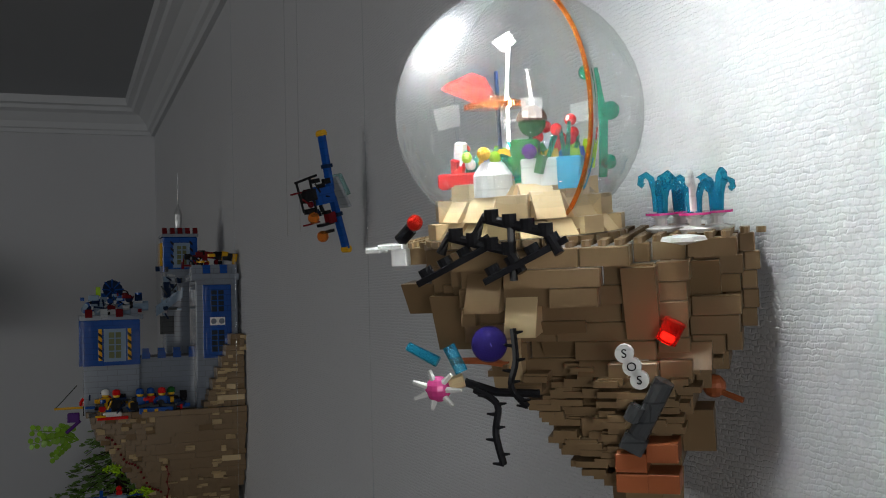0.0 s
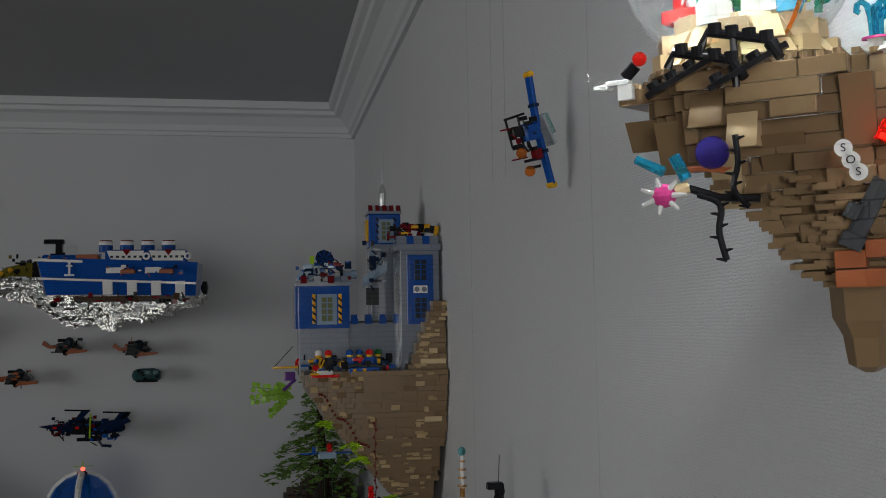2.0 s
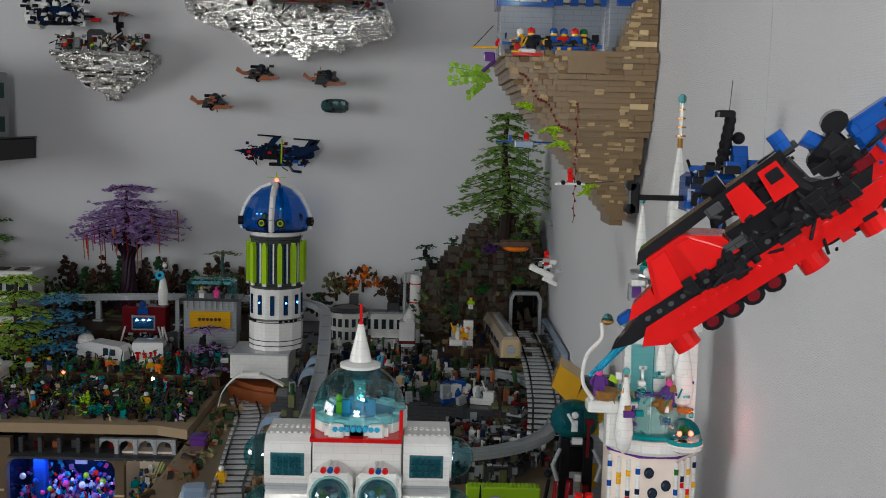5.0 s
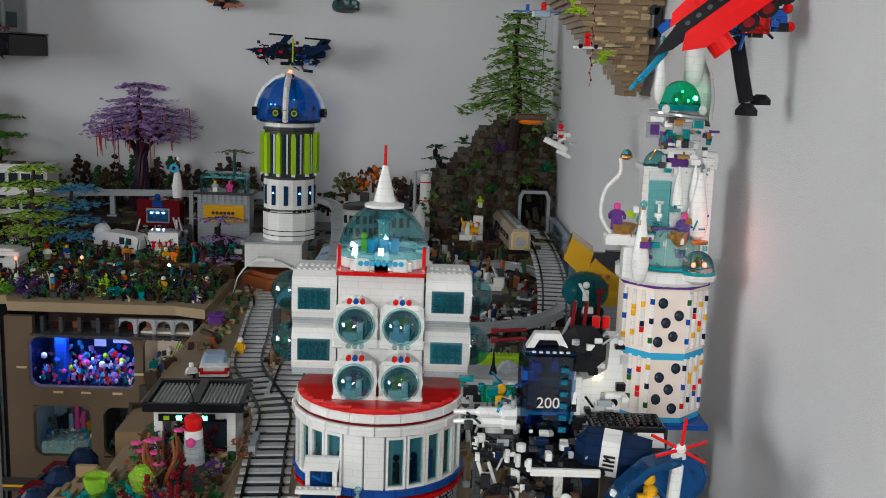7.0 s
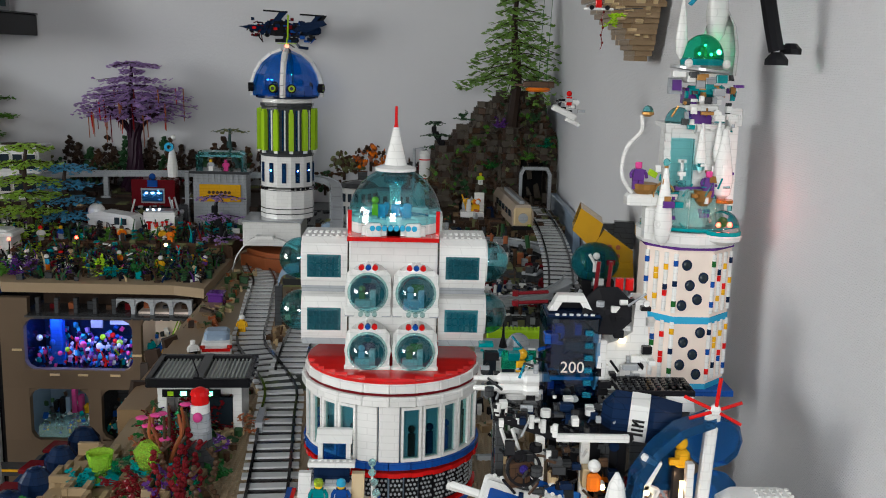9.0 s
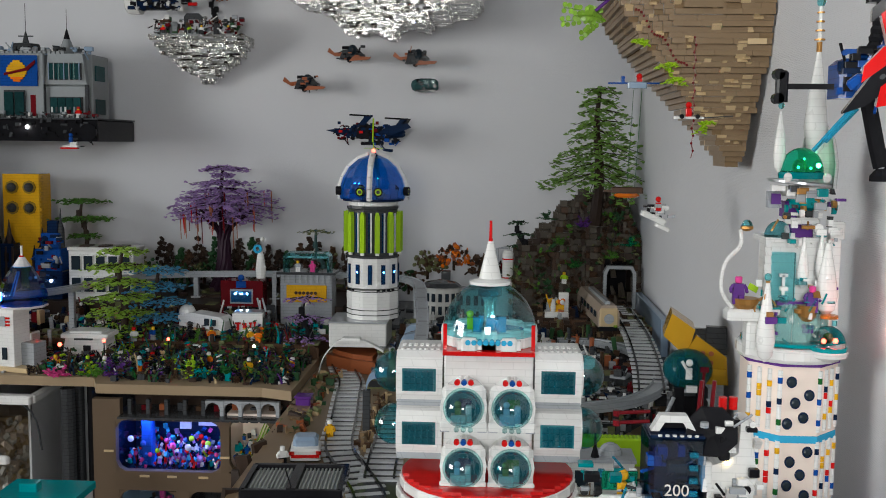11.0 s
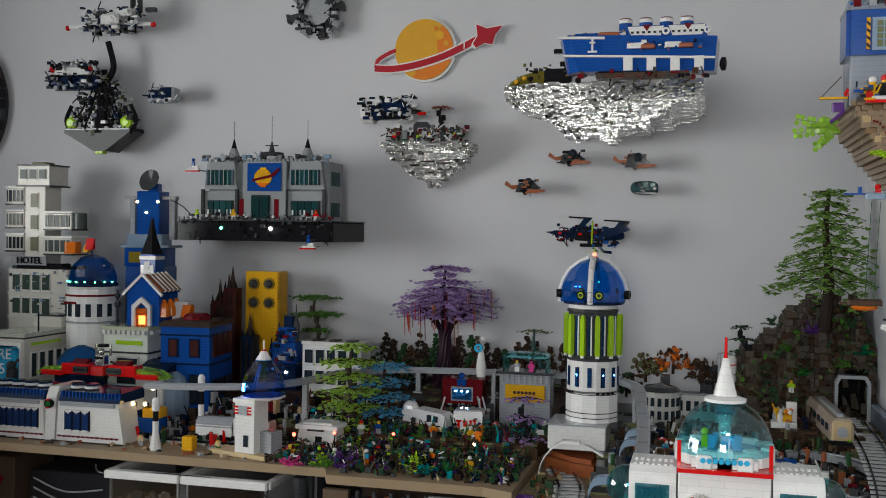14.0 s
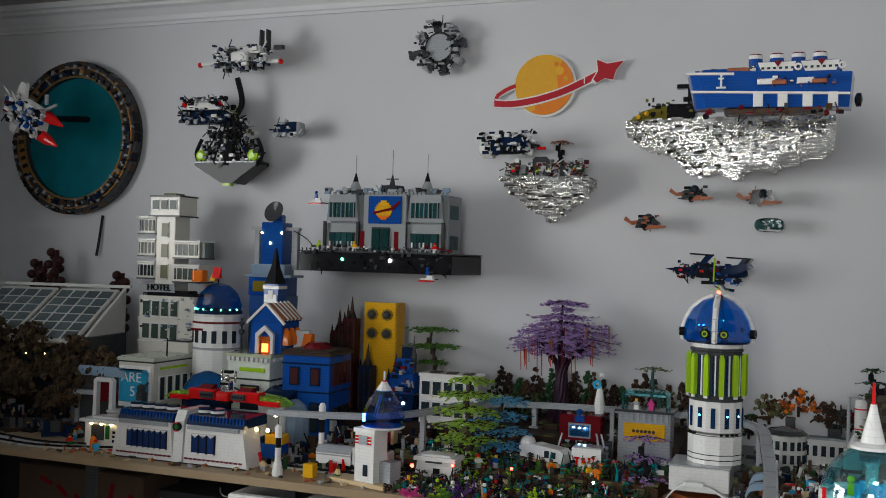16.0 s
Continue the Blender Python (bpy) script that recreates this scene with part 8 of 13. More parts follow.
def yellow_house():
    ob = thing("yellow_toy_house", (0.285, 2.08, 0.829), "yellow and grey toy building with a sloped roof", "toy building", rz=-8)
    OCHRE = plastic("amber_yellow_plastic", (0.50, 0.27, 0.02))
    part("base", M().box(0.0, 0, 0, 0.085, 0.09, 0.19, 0.001), LGRAY, ob)
    part("lattice_front", M().prism([(-0.04, 0.17), (0.05, 0.17), (0.045, 0.225), (-0.012, 0.265), (-0.03, 0.235)], -0.05, -0.035), OCHRE, ob)
    part("roof_slope", M().prism([(-0.075, 0.26), (-0.06, 0.305), (-0.015, 0.275), (-0.03, 0.22)], -0.04, 0.05), OCHRE, ob)
    for k in range(3):
        for q in range(3):
            part("lattice_hole", M().cyl(-0.016 + k * 0.016, -0.052, 0.195 + q * 0.018, 0.005, 0.004, 8, "y"), RUST, ob)
    part("yellow_step", M().box(0.0, -0.03, 0.19, 0.09, 0.05, 0.012, 0.001), OCHRE, ob)
    part("window", M().box(-0.008, -0.046, 0.06, 0.012, 0.004, 0.05).box(0.014, -0.046, 0.06, 0.012, 0.004, 0.05), OCHRE, ob)
    part("grey_crag", M().wedge(0.03, 0.02, 0.22, 0.04, 0.05, 0.05, 0.6).wedge(-0.01, 0.05, 0.2, 0.05, 0.04, 0.06, 0.6), DGRAY, ob)


yellow_house()

# rear yard: silo, round house, terraces, autumn bushes
silo = thing("white_silo", (-0.10, 3.3, 0.901), "white toy silo with a pipe frame", "toy building")
part("tank", M().lathe(0.012, 0, 0, [(0.018, 0), (0.018, 0.21), (0.012, 0.22)], 16), WHITE, silo)
part("band", M().cyl(0.012, 0, 0.13, 0.0184, 0.004, 16).cyl(0.012, 0, 0.19, 0.0184, 0.004, 16), RED, silo)
part("pipe", M().tube([(-0.022, 0, 0), (-0.022, 0, 0.225), (0.01, 0, 0.228)], 0.005, 8), LGRAY, silo)
part("hut", M().box(-0.01, -0.05, 0, 0.05, 0.05, 0.08, 0.002).lathe(-0.005, -0.05, 0.08, [(0.02, 0), (0.02, 0.012), (0.004, 0.04)], 10), WHITE, silo)
part("red_base", M().box(-0.01, -0.052, 0.01, 0.054, 0.05, 0.01), DRED, silo)
rh = thing("round_toy_house", (-0.30, 3.28, 0.901), "grey and white round toy house with tall windows", "toy building")
part("wall", M().lathe(0, 0, 0, [(0.062, 0), (0.062, 0.10), (0.066, 0.104)], 14), plastic("pale_grey_plastic", (0.55, 0.55, 0.52)), rh)
for k in range(9):
    a = math.pi * (1.05 + 0.9 * k / 8)
    part("window", M(pose(0.0615 * math.cos(a), 0.0615 * math.sin(a), 0, 0, 0, math.degrees(a) + 90)).box(0, 0, 0.02, 0.012, 0.004, 0.026).box(0, 0, 0.06, 0.012, 0.004, 0.026), DGLASS, rh)
part("roof", M().lathe(0, 0, 0.104, [(0.066, 0), (0.05, 0.012), (0.01, 0.02)], 14), DGRAY, rh)
tr_ = thing("white_terrace_row", (-0.19, 3.38, 0.901), "low white toy terrace with dark windows", "toy building")
part("wall", M().box(0, 0, 0, 0.13, 0.05, 0.08, 0.001), WHITE, tr_)
for k in range(5):
    part("window", M().box(-0.05 + k * 0.025, -0.026, 0.03, 0.014, 0.004, 0.032), DGLASS, tr_)
part("parapet", M().box(0, 0, 0.08, 0.134, 0.054, 0.006), LGRAY, tr_)
part("roof_hut", M().box(-0.1, 0, 0.09, 0.03, 0.03, 0.05, 0.002), DGRAY, tr_)
part("roof_hut", M().box(0.03, 0, 0.086, 0.04, 0.03, 0.03, 0.002), DGRAY, tr_)


def bush(place, mats, r, seed, label, group, name="toy_bush", n=90):
    rng = random.Random(seed)
    ob = thing(name, place, label, "toy bush", group)
    for mt in mats:
        m = M()
        for k in range(n // len(mats)):
            a, e, q = rng.random() * 6.28, rng.uniform(-0.1, 1.5), r * rng.uniform(0.45, 1.05)
            m.tf = Matrix.Translation((q * math.cos(a) * math.cos(e), q * math.sin(a) * math.cos(e) * 0.6, q * math.sin(e))) @ Euler((rng.random() * 3, rng.random() * 3, rng.random() * 3)).to_matrix().to_4x4()
            s = r * rng.uniform(0.14, 0.26)
            m.box(0, 0, 0, s, s * 0.7, s * 0.3).box(0, 0, s * 0.1, s * 0.4, s * 1.1, s * 0.25)
        part("leaf_clump", m, mt, ob, kind="stuff")
    part("stem", M().tube([(0, 0, -r * 0.35), (0, 0, r * 0.4)], r * 0.08, 6), DBROWN, ob)
    return ob


for k, (x, y, zz, r, ms) in enumerate(((-0.36, 3.5, 1.05, 0.07, (OLIVE, BROWN)), (-0.27, 3.5, 1.08, 0.065, (RUST, ORANGE, BROWN)), (-0.18, 3.52, 1.05, 0.06, (BROWN, DBROWN)), (-0.42, 3.45, 1.0, 0.06, (DLEAF, BROWN)), (-0.05, 3.5, 1.06, 0.06, (DRED, BROWN)), (-0.02, 3.4, 1.03, 0.05, (DRED, PINK, DBROWN)), (0.0, 3.32, 1.0, 0.04, (PINK, DRED)), (-0.14, 3.52, 1.03, 0.06, (DBROWN, DGRAY)))):
    bush((x, y, zz - 0.03), ms, r, 70 + k, "autumn coloured toy bush behind the yard", "autumn bushes")
for k in range(10):
    clutter_machine("yard_stall", (-0.27 + 0.055 * (k % 6), 2.75 + 0.13 * (k // 5) + 0.02 * (k % 3), 0.901), 90 + k, (0.05, 0.045, 0.035 + 0.01 * (k % 3)), [AZURE, DBLUE, RED, DGRAY, TAN, BROWN, WHITE], "small mixed-brick toy market stall", "toy stall", 10, k * 20, "yard stalls")

# ---- foreground of the railway: booth, car, lighthouse, garden ----


def booth():
    ob = thing("white_station_booth", (-0.44, 1.635, 0.829), "white toy booth with a dark striped glass roof", "toy building", rz=3)
    part("floor", M().box(0, 0, 0, 0.135, 0.1, 0.006, 0.001), TAN, ob)
    for x in (-0.058, 0.0, 0.058):
        part("pillar", M().box(x, -0.042, 0.006, 0.014, 0.012, 0.075, 0.001), WHITE, ob)
    part("back_wall", M().box(0, 0.04, 0.006, 0.13, 0.012, 0.075, 0.001).box(-0.06, 0, 0.006, 0.01, 0.08, 0.075).box(0.06, 0, 0.006, 0.01, 0.08, 0.075), WHITE, ob)
    part("lintel", M().box(0, -0.042, 0.068, 0.13, 0.014, 0.016, 0.001), WHITE, ob)
    part("window", M().box(0.029, -0.04, 0.01, 0.042, 0.004, 0.05), DGLASS, ob)
    part("sign", M().box(-0.012, -0.05, 0.064, 0.09, 0.004, 0.012), BLACK, ob)
    for k in range(4):
        part("sign_light", M().box(-0.044 + k * 0.02, -0.0525, 0.0665, 0.009, 0.002, 0.007), L_GREEN if k % 2 else LIME, ob)
    fr = M().box(0, 0, 0.084, 0.15, 0.125, 0.004)
    part("roof", fr, LGRAY, ob)
    part("roof_frame", M().box(0, -0.062, 0.084, 0.156, 0.008, 0.014, 0.001).box(0, 0.062, 0.084, 0.156, 0.008, 0.014).box(-0.076, 0, 0.084, 0.008, 0.125, 0.014).box(0.076, 0, 0.084, 0.008, 0.125, 0.014).box(0, 0, 0.088, 0.014, 0.125, 0.012), BLACK, ob)
    for k in range(22):
        part("roof_rib", M().cyl(-0.067 + k * 0.0064, -0.058, 0.0905, 0.0022, 0.116, 6, "y"), plastic("smoky_rib", (0.30, 0.32, 0.30), 0.2), ob)
    part("aerial", M().tube([(0.0, -0.05, 0.096), (-0.008, -0.06, 0.13)], 0.0012, 6).tube([(0.0, -0.05, 0.096), (0.02, -0.06, 0.075)], 0.0012, 6), BLACK, ob)
    part("bench", M().box(0.09, -0.01, 0.0, 0.012, 0.07, 0.02, 0.001), LGRAY, ob)


booth()
lh = thing("striped_lighthouse", (-0.402, 1.43, 0.829), "small red and white toy lighthouse", "toy building")
for k, mm in enumerate((DGRAY, LGRAY, LGRAY, LGRAY, WHITE, RED)):
    part("drum", M().cyl(0, 0, 0.045 + 0.013 * k, 0.0165 - 0.0008 * k, 0.0128, 16), mm, lh)
part("foot", M().cyl(0, 0, 0, 0.019, 0.045, 16), DGRAY, lh)
part("cap", M().lathe(0, 0, 0.123, [(0.014, 0), (0.012, 0.006), (0.004, 0.01)], 14), RED, lh)
part("pink_bloom", M().ball(0.0, -0.018, 0.095, 0.007), PINK, lh)
car = thing("toy_patrol_car", (-0.50, 2.03, 0.829), "white and red toy car with a grey roof", "toy vehicle", rz=8)
part("body", M().box(0, 0, 0.006, 0.06, 0.07, 0.022, 0.004), WHITE, car)
part("roof", M().box(0, 0.01, 0.028, 0.05, 0.045, 0.018, 0.006), SAND, car)
part("stripe", M().box(0, -0.0355, 0.012, 0.055, 0.003, 0.006), RED, car)
for x in (-0.026, 0.026):
    part("headlight", M().box(x, -0.036, 0.018, 0.01, 0.004, 0.007), T_RED, car)
    for y in (-0.02, 0.022):
        part("wheel", M().cyl(x - 0.004, y, 0.008, 0.008, 0.008, 12, "x"), BLACK, car)
minifig((-0.475, 2.17, 0.829), YELLOW, YELLOW, SKIN, label="toy figure in yellow with a white helmet", hat=WHITE)
minifig((-0.538, 1.985, 0.829), WHITE, BLACK, WHITE, label="white toy figure leaning by the car", rz=30)
solid("purple_stand", M().box(-0.575, 2.4, 0.829, 0.035, 0.035, 0.03, 0.003).box(-0.575, 2.4, 0.859, 0.04, 0.04, 0.005, 0.001), PURPLE, "small purple toy kiosk block by the track", "toy kiosk")
solid("stone_wall_strip", M().prism([(-0.545, 1.66), (-0.53, 1.9), (-0.56, 2.42), (-0.60, 2.42), (-0.59, 1.66)], 0.72, 0.842, "z"), DTAN, "dark tan rocky edge along the board", "terrain")
for k in range(20):
    y = 1.7 + 0.035 * k
    m_ = M(pose(-0.585 + 0.012 * math.sin(k * 2.1), y, 0.76, 0, 12, 20 * k))
    solid("edge_rock", m_.wedge(0, 0, 0, 0.03, 0.03, 0.05 + 0.02 * (k % 3), 0.6), (BROWN, DTAN, DBROWN)[k % 3], "brown sloped rock on the board edge", "toy rock", "edge rocks")


def alien_garden():
    ob = thing("sand_garden_base", (-0.5, 1.37, 0.79), "tan brick garden base with stepped rocks", "terrain")
    rng = random.Random(17)
    GTAN = plastic("garden_tan_plastic", (0.30, 0.215, 0.12), 0.3)

    brick_rock(ob, lambda x, y, z: -0.10 < x < 0.11 and -0.13 + 0.35 * max(0.0, -x) < y < 0.13 and z < 0.052 - 0.01 * ((int((x + 1) * 30) + int((y + 1) * 24)) % 3), (-0.104, 0.112), (-0.13, 0.13), (0.0, 0.06), 0.0096, [GTAN, GTAN, DTAN], rng, 220, slopes=0.5)
    top = M().box(0.0, 0.0, 0.0, 0.19, 0.2, 0.043)
    part("infill", top, GTAN, ob)
    part("deck_stud", M().studs(-0.05, -0.04, 0.043, 9, 6).studs(0.05, -0.06, 0.043, 8, 5), GTAN, ob, kind="stuff")


alien_garden()
cup = thing("lime_cup_plant", (-0.535, 1.40, 0.834), "clear lime cup-shaped toy plant", "toy plant")
part("cup", M().lathe(0, 0, 0.012, [(0.006, 0), (0.014, 0.006), (0.019, 0.03), (0.017, 0.03), (0.012, 0.008)], 12), T_LIME, cup)
part("leaf_ring", M().lathe(0, 0, 0, [(0.03, 0.004), (0.02, 0.01), (0.006, 0.012)], 7), TEAL, cup)
cup2 = thing("lime_cup_plant", (-0.465, 1.385, 0.834), "clear lime tulip-shaped toy plant", "toy plant")
part("cup", M().lathe(0, 0, 0.02, [(0.004, 0), (0.016, 0.012), (0.02, 0.03), (0.008, 0.045)], 6), T_LIME, cup2)
part("stalk", M().tube([(0, 0, 0), (0, 0, 0.022)], 0.004), LEAF, cup2)
ant = thing("brown_antler_plant", (-0.445, 1.41, 0.834), "brown branching toy coral with pink flowers", "toy plant")
rg = random.Random(23)
for k in range(8):
    a = k * 0.8
    part("branch", M().tube(curve([(0, 0, 0), (0.012 * math.cos(a), 0.01 * math.sin(a), 0.04), (0.03 * math.cos(a), 0.02 * math.sin(a), 0.07), (0.026 * math.cos(a), 0.02 * math.sin(a), 0.10)], 4), 0.0035, 7, 0.0018), (BROWN, RUST)[k % 2], ant)
for k in range(7):
    part("bloom", M().lathe(rg.uniform(-0.03, 0.03), rg.uniform(-0.02, 0.01), rg.uniform(0.05, 0.11), [(0.002, 0), (0.009, 0.003), (0.007, 0.005), (0.002, 0.006)], 6), PINK, ant)
for k in range(14):
    rr = random.Random(300 + k)
    x, y = -0.42 + rr.uniform(-0.03, 0.055), 1.33 + rr.uniform(-0.10, 0.12)
    b = thing("dark_red_reed", (x, y, 0.829 if x > -0.4 else 0.834), "dark red knobbly toy reed", "toy plant", "red reeds")
    st = M()
    for q in range(9):
        st.ball(0.004 * math.sin(q + k), 0.003 * math.cos(q * 1.7), 0.006 + q * 0.0085, 0.0042, 7, 5)
        if q % 2:
            st.tube([(0, 0, 0.006 + q * 0.0085), (0.012 * math.cos(q + k), 0.008, 0.014 + q * 0.0085)], 0.0022, 5, 0.001)
    part("stem", st, (DRED, DRED, BROWN)[k % 3], b)
for k in range(9):
    rr = random.Random(340 + k)
    sprig("green_sprout", (-0.58 + 0.025 * k + rr.uniform(-0.01, 0.01), 1.32 + rr.uniform(-0.05, 0.14), 0.834), (GREEN, TEAL, LEAF, T_GREEN)[k % 4], 7, 0.03, 340 + k, "small green toy sprout in the garden", "garden sprouts")
# row of dark seats at the edge of the board
for k in range(6):
    st = thing("toy_armchair", (-0.69 - 0.008 * k, 1.70 - 0.085 * k, 0.70), "dark blue rounded toy seat with red cushion", "toy seat", "toy seats", rz=-6)
    part("shell", M().box(0, 0, 0, 0.085, 0.07, 0.055, 0.016).lathe(0.032, 0, 0.05, [(0.022, -0.02), (0.028, 0.0), (0.026, 0.028), (0.014, 0.044), (0.002, 0.048)], 12), DBLUE, st)
    part("cushion", M().box(-0.014, 0, 0.0555, 0.036, 0.044, 0.006, 0.002), DRED, st)
    part("seat_trim", M().box(-0.043, 0, 0.03, 0.003, 0.05, 0.006).box(-0.043, 0, 0.016, 0.003, 0.05, 0.004), DGRAY, st)
solid("seat_platform", M().box(-0.70, 1.5, 0.62, 0.16, 0.62, 0.079, 0.002), DGRAY, "dark grey platform under the toy seats", "toy platform")
gh = thing("green_toy_shop", (-0.87, 1.66, 0.68), "teal and white toy shop with lit shelves", "toy building")
part("wall", M().box(0, 0, 0, 0.13, 0.1, 0.19, 0.001), WHITE, gh)
part("cornice", M().box(0, 0, 0.19, 0.138, 0.108, 0.012, 0.001).box(-0.02, 0, 0.202, 0.03, 0.02, 0.014, 0.001), TEAL, gh)
for k in range(4):
    part("shop_window", M().box(-0.045 + k * 0.03, -0.0515, 0.15, 0.022, 0.004, 0.03), (RED, ORANGE, DBLUE, TEAL)[k], gh)
part("leg", M().box(-0.05, 0, -0.68, 0.04, 0.04, 0.68), DGRAY, gh)
part("leg", M().box(0.05, 0, -0.68, 0.04, 0.04, 0.68), DGRAY, gh)
solid("seat_column", M().box(-0.70, 1.5, 0.0, 0.05, 0.5, 0.62), DGRAY, "dark grey support below the toy seat platform", "support")

# HQ visitors
buggy = thing("toy_two_seater", (-0.205, 1.255, 0.857), "white and blue two-seat toy rover on the terrace", "toy vehicle")
part("back_panel", M().box(0, 0.036, 0.03, 0.046, 0.008, 0.022, 0.001), DBLUE, buggy)
part("grille_tile", M().box(0, 0.0315, 0.026, 0.016, 0.002, 0.008), LGRAY, buggy)
part("frame", M().box(0, 0.036, 0.004, 0.06, 0.02, 0.022, 0.002), WHITE, buggy)
part("roof_bar", M().box(0, 0.034, 0.052, 0.06, 0.014, 0.006, 0.001).studs(0, 0.034, 0.058, 7, 1), WHITE, buggy)
for x in (-0.034, 0.034):
    part("side_wing", M().wedge(x, 0.03, 0.014, 0.016, 0.024, 0.028, 0.6), WHITE if x < 0 else TAN, buggy)
    part("side_arm", M().box(x * 0.9, -0.012, 0.006, 0.008, 0.05, 0.008, 0.002), WHITE, buggy)
part("floor", M().box(0, -0.005, 0.004, 0.05, 0.06, 0.006), LGRAY, buggy)
for x in (-0.018, 0.018):
    part("foot_plate", M().box(x, -0.028, 0.004, 0.02, 0.014, 0.008, 0.001), BLACK, buggy)
    part("lamp_ball", M().ball(x, -0.046, 0.009, 0.0078), T_AQUA, buggy)
    part("seat_block", M().box(x, 0.012, 0.01, 0.018, 0.014, 0.012, 0.001), DGRAY, buggy)
for k in range(3):
    part("warning_stripe", M(pose(0.036 + 0.002 * k, -0.045 + 0.012 * k, 0.0005, 0, 0, 35)).box(0, 0, 0, 0.016, 0.004, 0.003), (RED, LGRAY, DGRAY)[k], buggy)
minifig((-0.218, 1.252, 0.866), TEAL, BLUE, SKIN, label="toy astronaut with teal visor seated in the rover", hat=T_LIME)
minifig((-0.19, 1.252, 0.866), BLUE, BLUE, SKIN, label="toy astronaut in blue and white seated in the rover", hat=AZURE)
for k in range(6):
    cl = thing("clear_lamp_vine", (-0.150 + 0.004 * math.sin(k), 1.215 + 0.017 * k, 0.858), "small clear green lamp on a white stalk", "toy lamp", "terrace lamps")
    part("stalk", M().tube([(0, 0, 0), (0, 0, 0.018 + 0.006 * k)], 0.0016, 6), WHITE, cl)
    part("bulb", M().ball(0, 0, 0.021 + 0.006 * k, 0.0052), T_AQUA, cl)


# loose pieces lying on the yards
def litter(name, label, x0, x1, y0, y1, zf, n, mats, seed, hmax=0.035):
    rng = random.Random(seed)
    ob = thing(name, (0, 0, 0), label, "toy parts", kind="stuff")
    for mt in mats:
        m = M()
        for k in range(n):
            x, y = rng.uniform(x0, x1), rng.uniform(y0, y1)
            hh = rng.uniform(0.006, hmax)
            m.tf = pose(x, y, zf(x, y) - 0.001, rng.choice((0, 0, 0, 12)), rng.choice((0, 0, -10)), rng.uniform(0, 180))
            kind = rng.random()
            if kind < 0.4:
                m.box(0, 0, 0, rng.uniform(0.006, 0.028), rng.uniform(0.006, 0.016), hh * 0.6, 0.0006)
            elif kind < 0.6:
                m.cyl(0, 0, 0, rng.uniform(0.003, 0.007), hh, 8)
            elif kind < 0.8:
                m.wedge(0, 0, 0, 0.016, 0.014, hh * 0.7, 0.6)
            else:
                m.box(0, 0, 0, 0.004, 0.004, hh).box(0.006, 0, hh * 0.7, 0.016, 0.004, 0.004)
        part("loose_piece", m, mt, ob, kind="stuff")
    return ob


litter("yard_parts", "dark toy parts and small machines scattered over the yard", -0.02, 0.23, 2.2, 2.52, lambda x, y: 0.872, 30, (BLACK, DGRAY, DGRAY, BROWN, DRED, LGRAY, WHITE, DBLUE), 301)
litter("rear_yard_parts", "small toy parts and machines before the mountain", -0.4, 0.2, 2.56, 3.2, lambda x, y: 0.944 if x > 0.03 and y > 3.02 else 0.901, 46, (BLACK, DGRAY, BROWN, OLIVE, DLEAF, WHITE, DBLUE, RUST, LGRAY, DBROWN), 302, 0.05)
litter("trackside_parts", "tan and brown toy ground pieces beside the track", -0.6, -0.535, 2.15, 2.75, lambda x, y: 0.829, 16, (TAN, DTAN, BROWN, DLEAF, OLIVE, RUST), 303, 0.03)
litter("board_parts", "small toy parts between the buildings", -0.02, 0.18, 1.5, 2.0, lambda x, y: 0.829, 22, (BLACK, DGRAY, LGRAY, WHITE, DTAN, DLEAF, DBLUE), 304, 0.04)
litter("street_parts", "dark toy vehicles and street pieces between the houses", -2.3, -1.36, 2.72, 3.1, lambda x, y: 0.853, 44, (BLACK, DGRAY, DBLUE, WHITE, LGRAY, BROWN, DBROWN, RED, DLEAF), 305, 0.07)
litter("street_edge_parts", "low tan and grey toy street pieces along the edge", -3.0, -1.36, 2.6, 2.72, lambda x, y: 0.853, 26, (TAN, DTAN, DGRAY, LGRAY, BROWN, RUST), 306, 0.014)
litter("terrace_parts", "dark toy machines under the monorail", -1.7, -0.62, 2.92, 3.16, lambda x, y: 0.895, 40, (BLACK, DGRAY, DBROWN, WHITE, DRED, DBLUE, DLEAF, LGRAY), 307, 0.06)
litter("verge_parts", "upright tan toy reeds and plates between the tracks", -0.405, -0.385, 2.08, 2.5, lambda x, y: 0.829, 26, (TAN, DTAN, BROWN), 308, 0.035)
litter("front_verge_parts", "tan and brown toy plants beside the track", -0.43, -0.375, 1.3, 1.8, lambda x, y: 0.829, 14, (TAN, DTAN, BROWN, DLEAF, OLIVE), 309, 0.02)
for k in range(20):
    rg_ = random.Random(820 + k)
    x, y = rg_.uniform(-0.5, -0.39), rg_.uniform(1.3, 1.62)
    sprig("garden_spray", (x, y, 0.829), (DRED, DRED, RUST, GREEN, DLEAF, PURPLE, TEAL)[k % 7], 10, rg_.uniform(0.05, 0.085), 820 + k, "tall leafy toy plant in the sand garden", "garden plants")

# ---- things fixed to the back wall ----


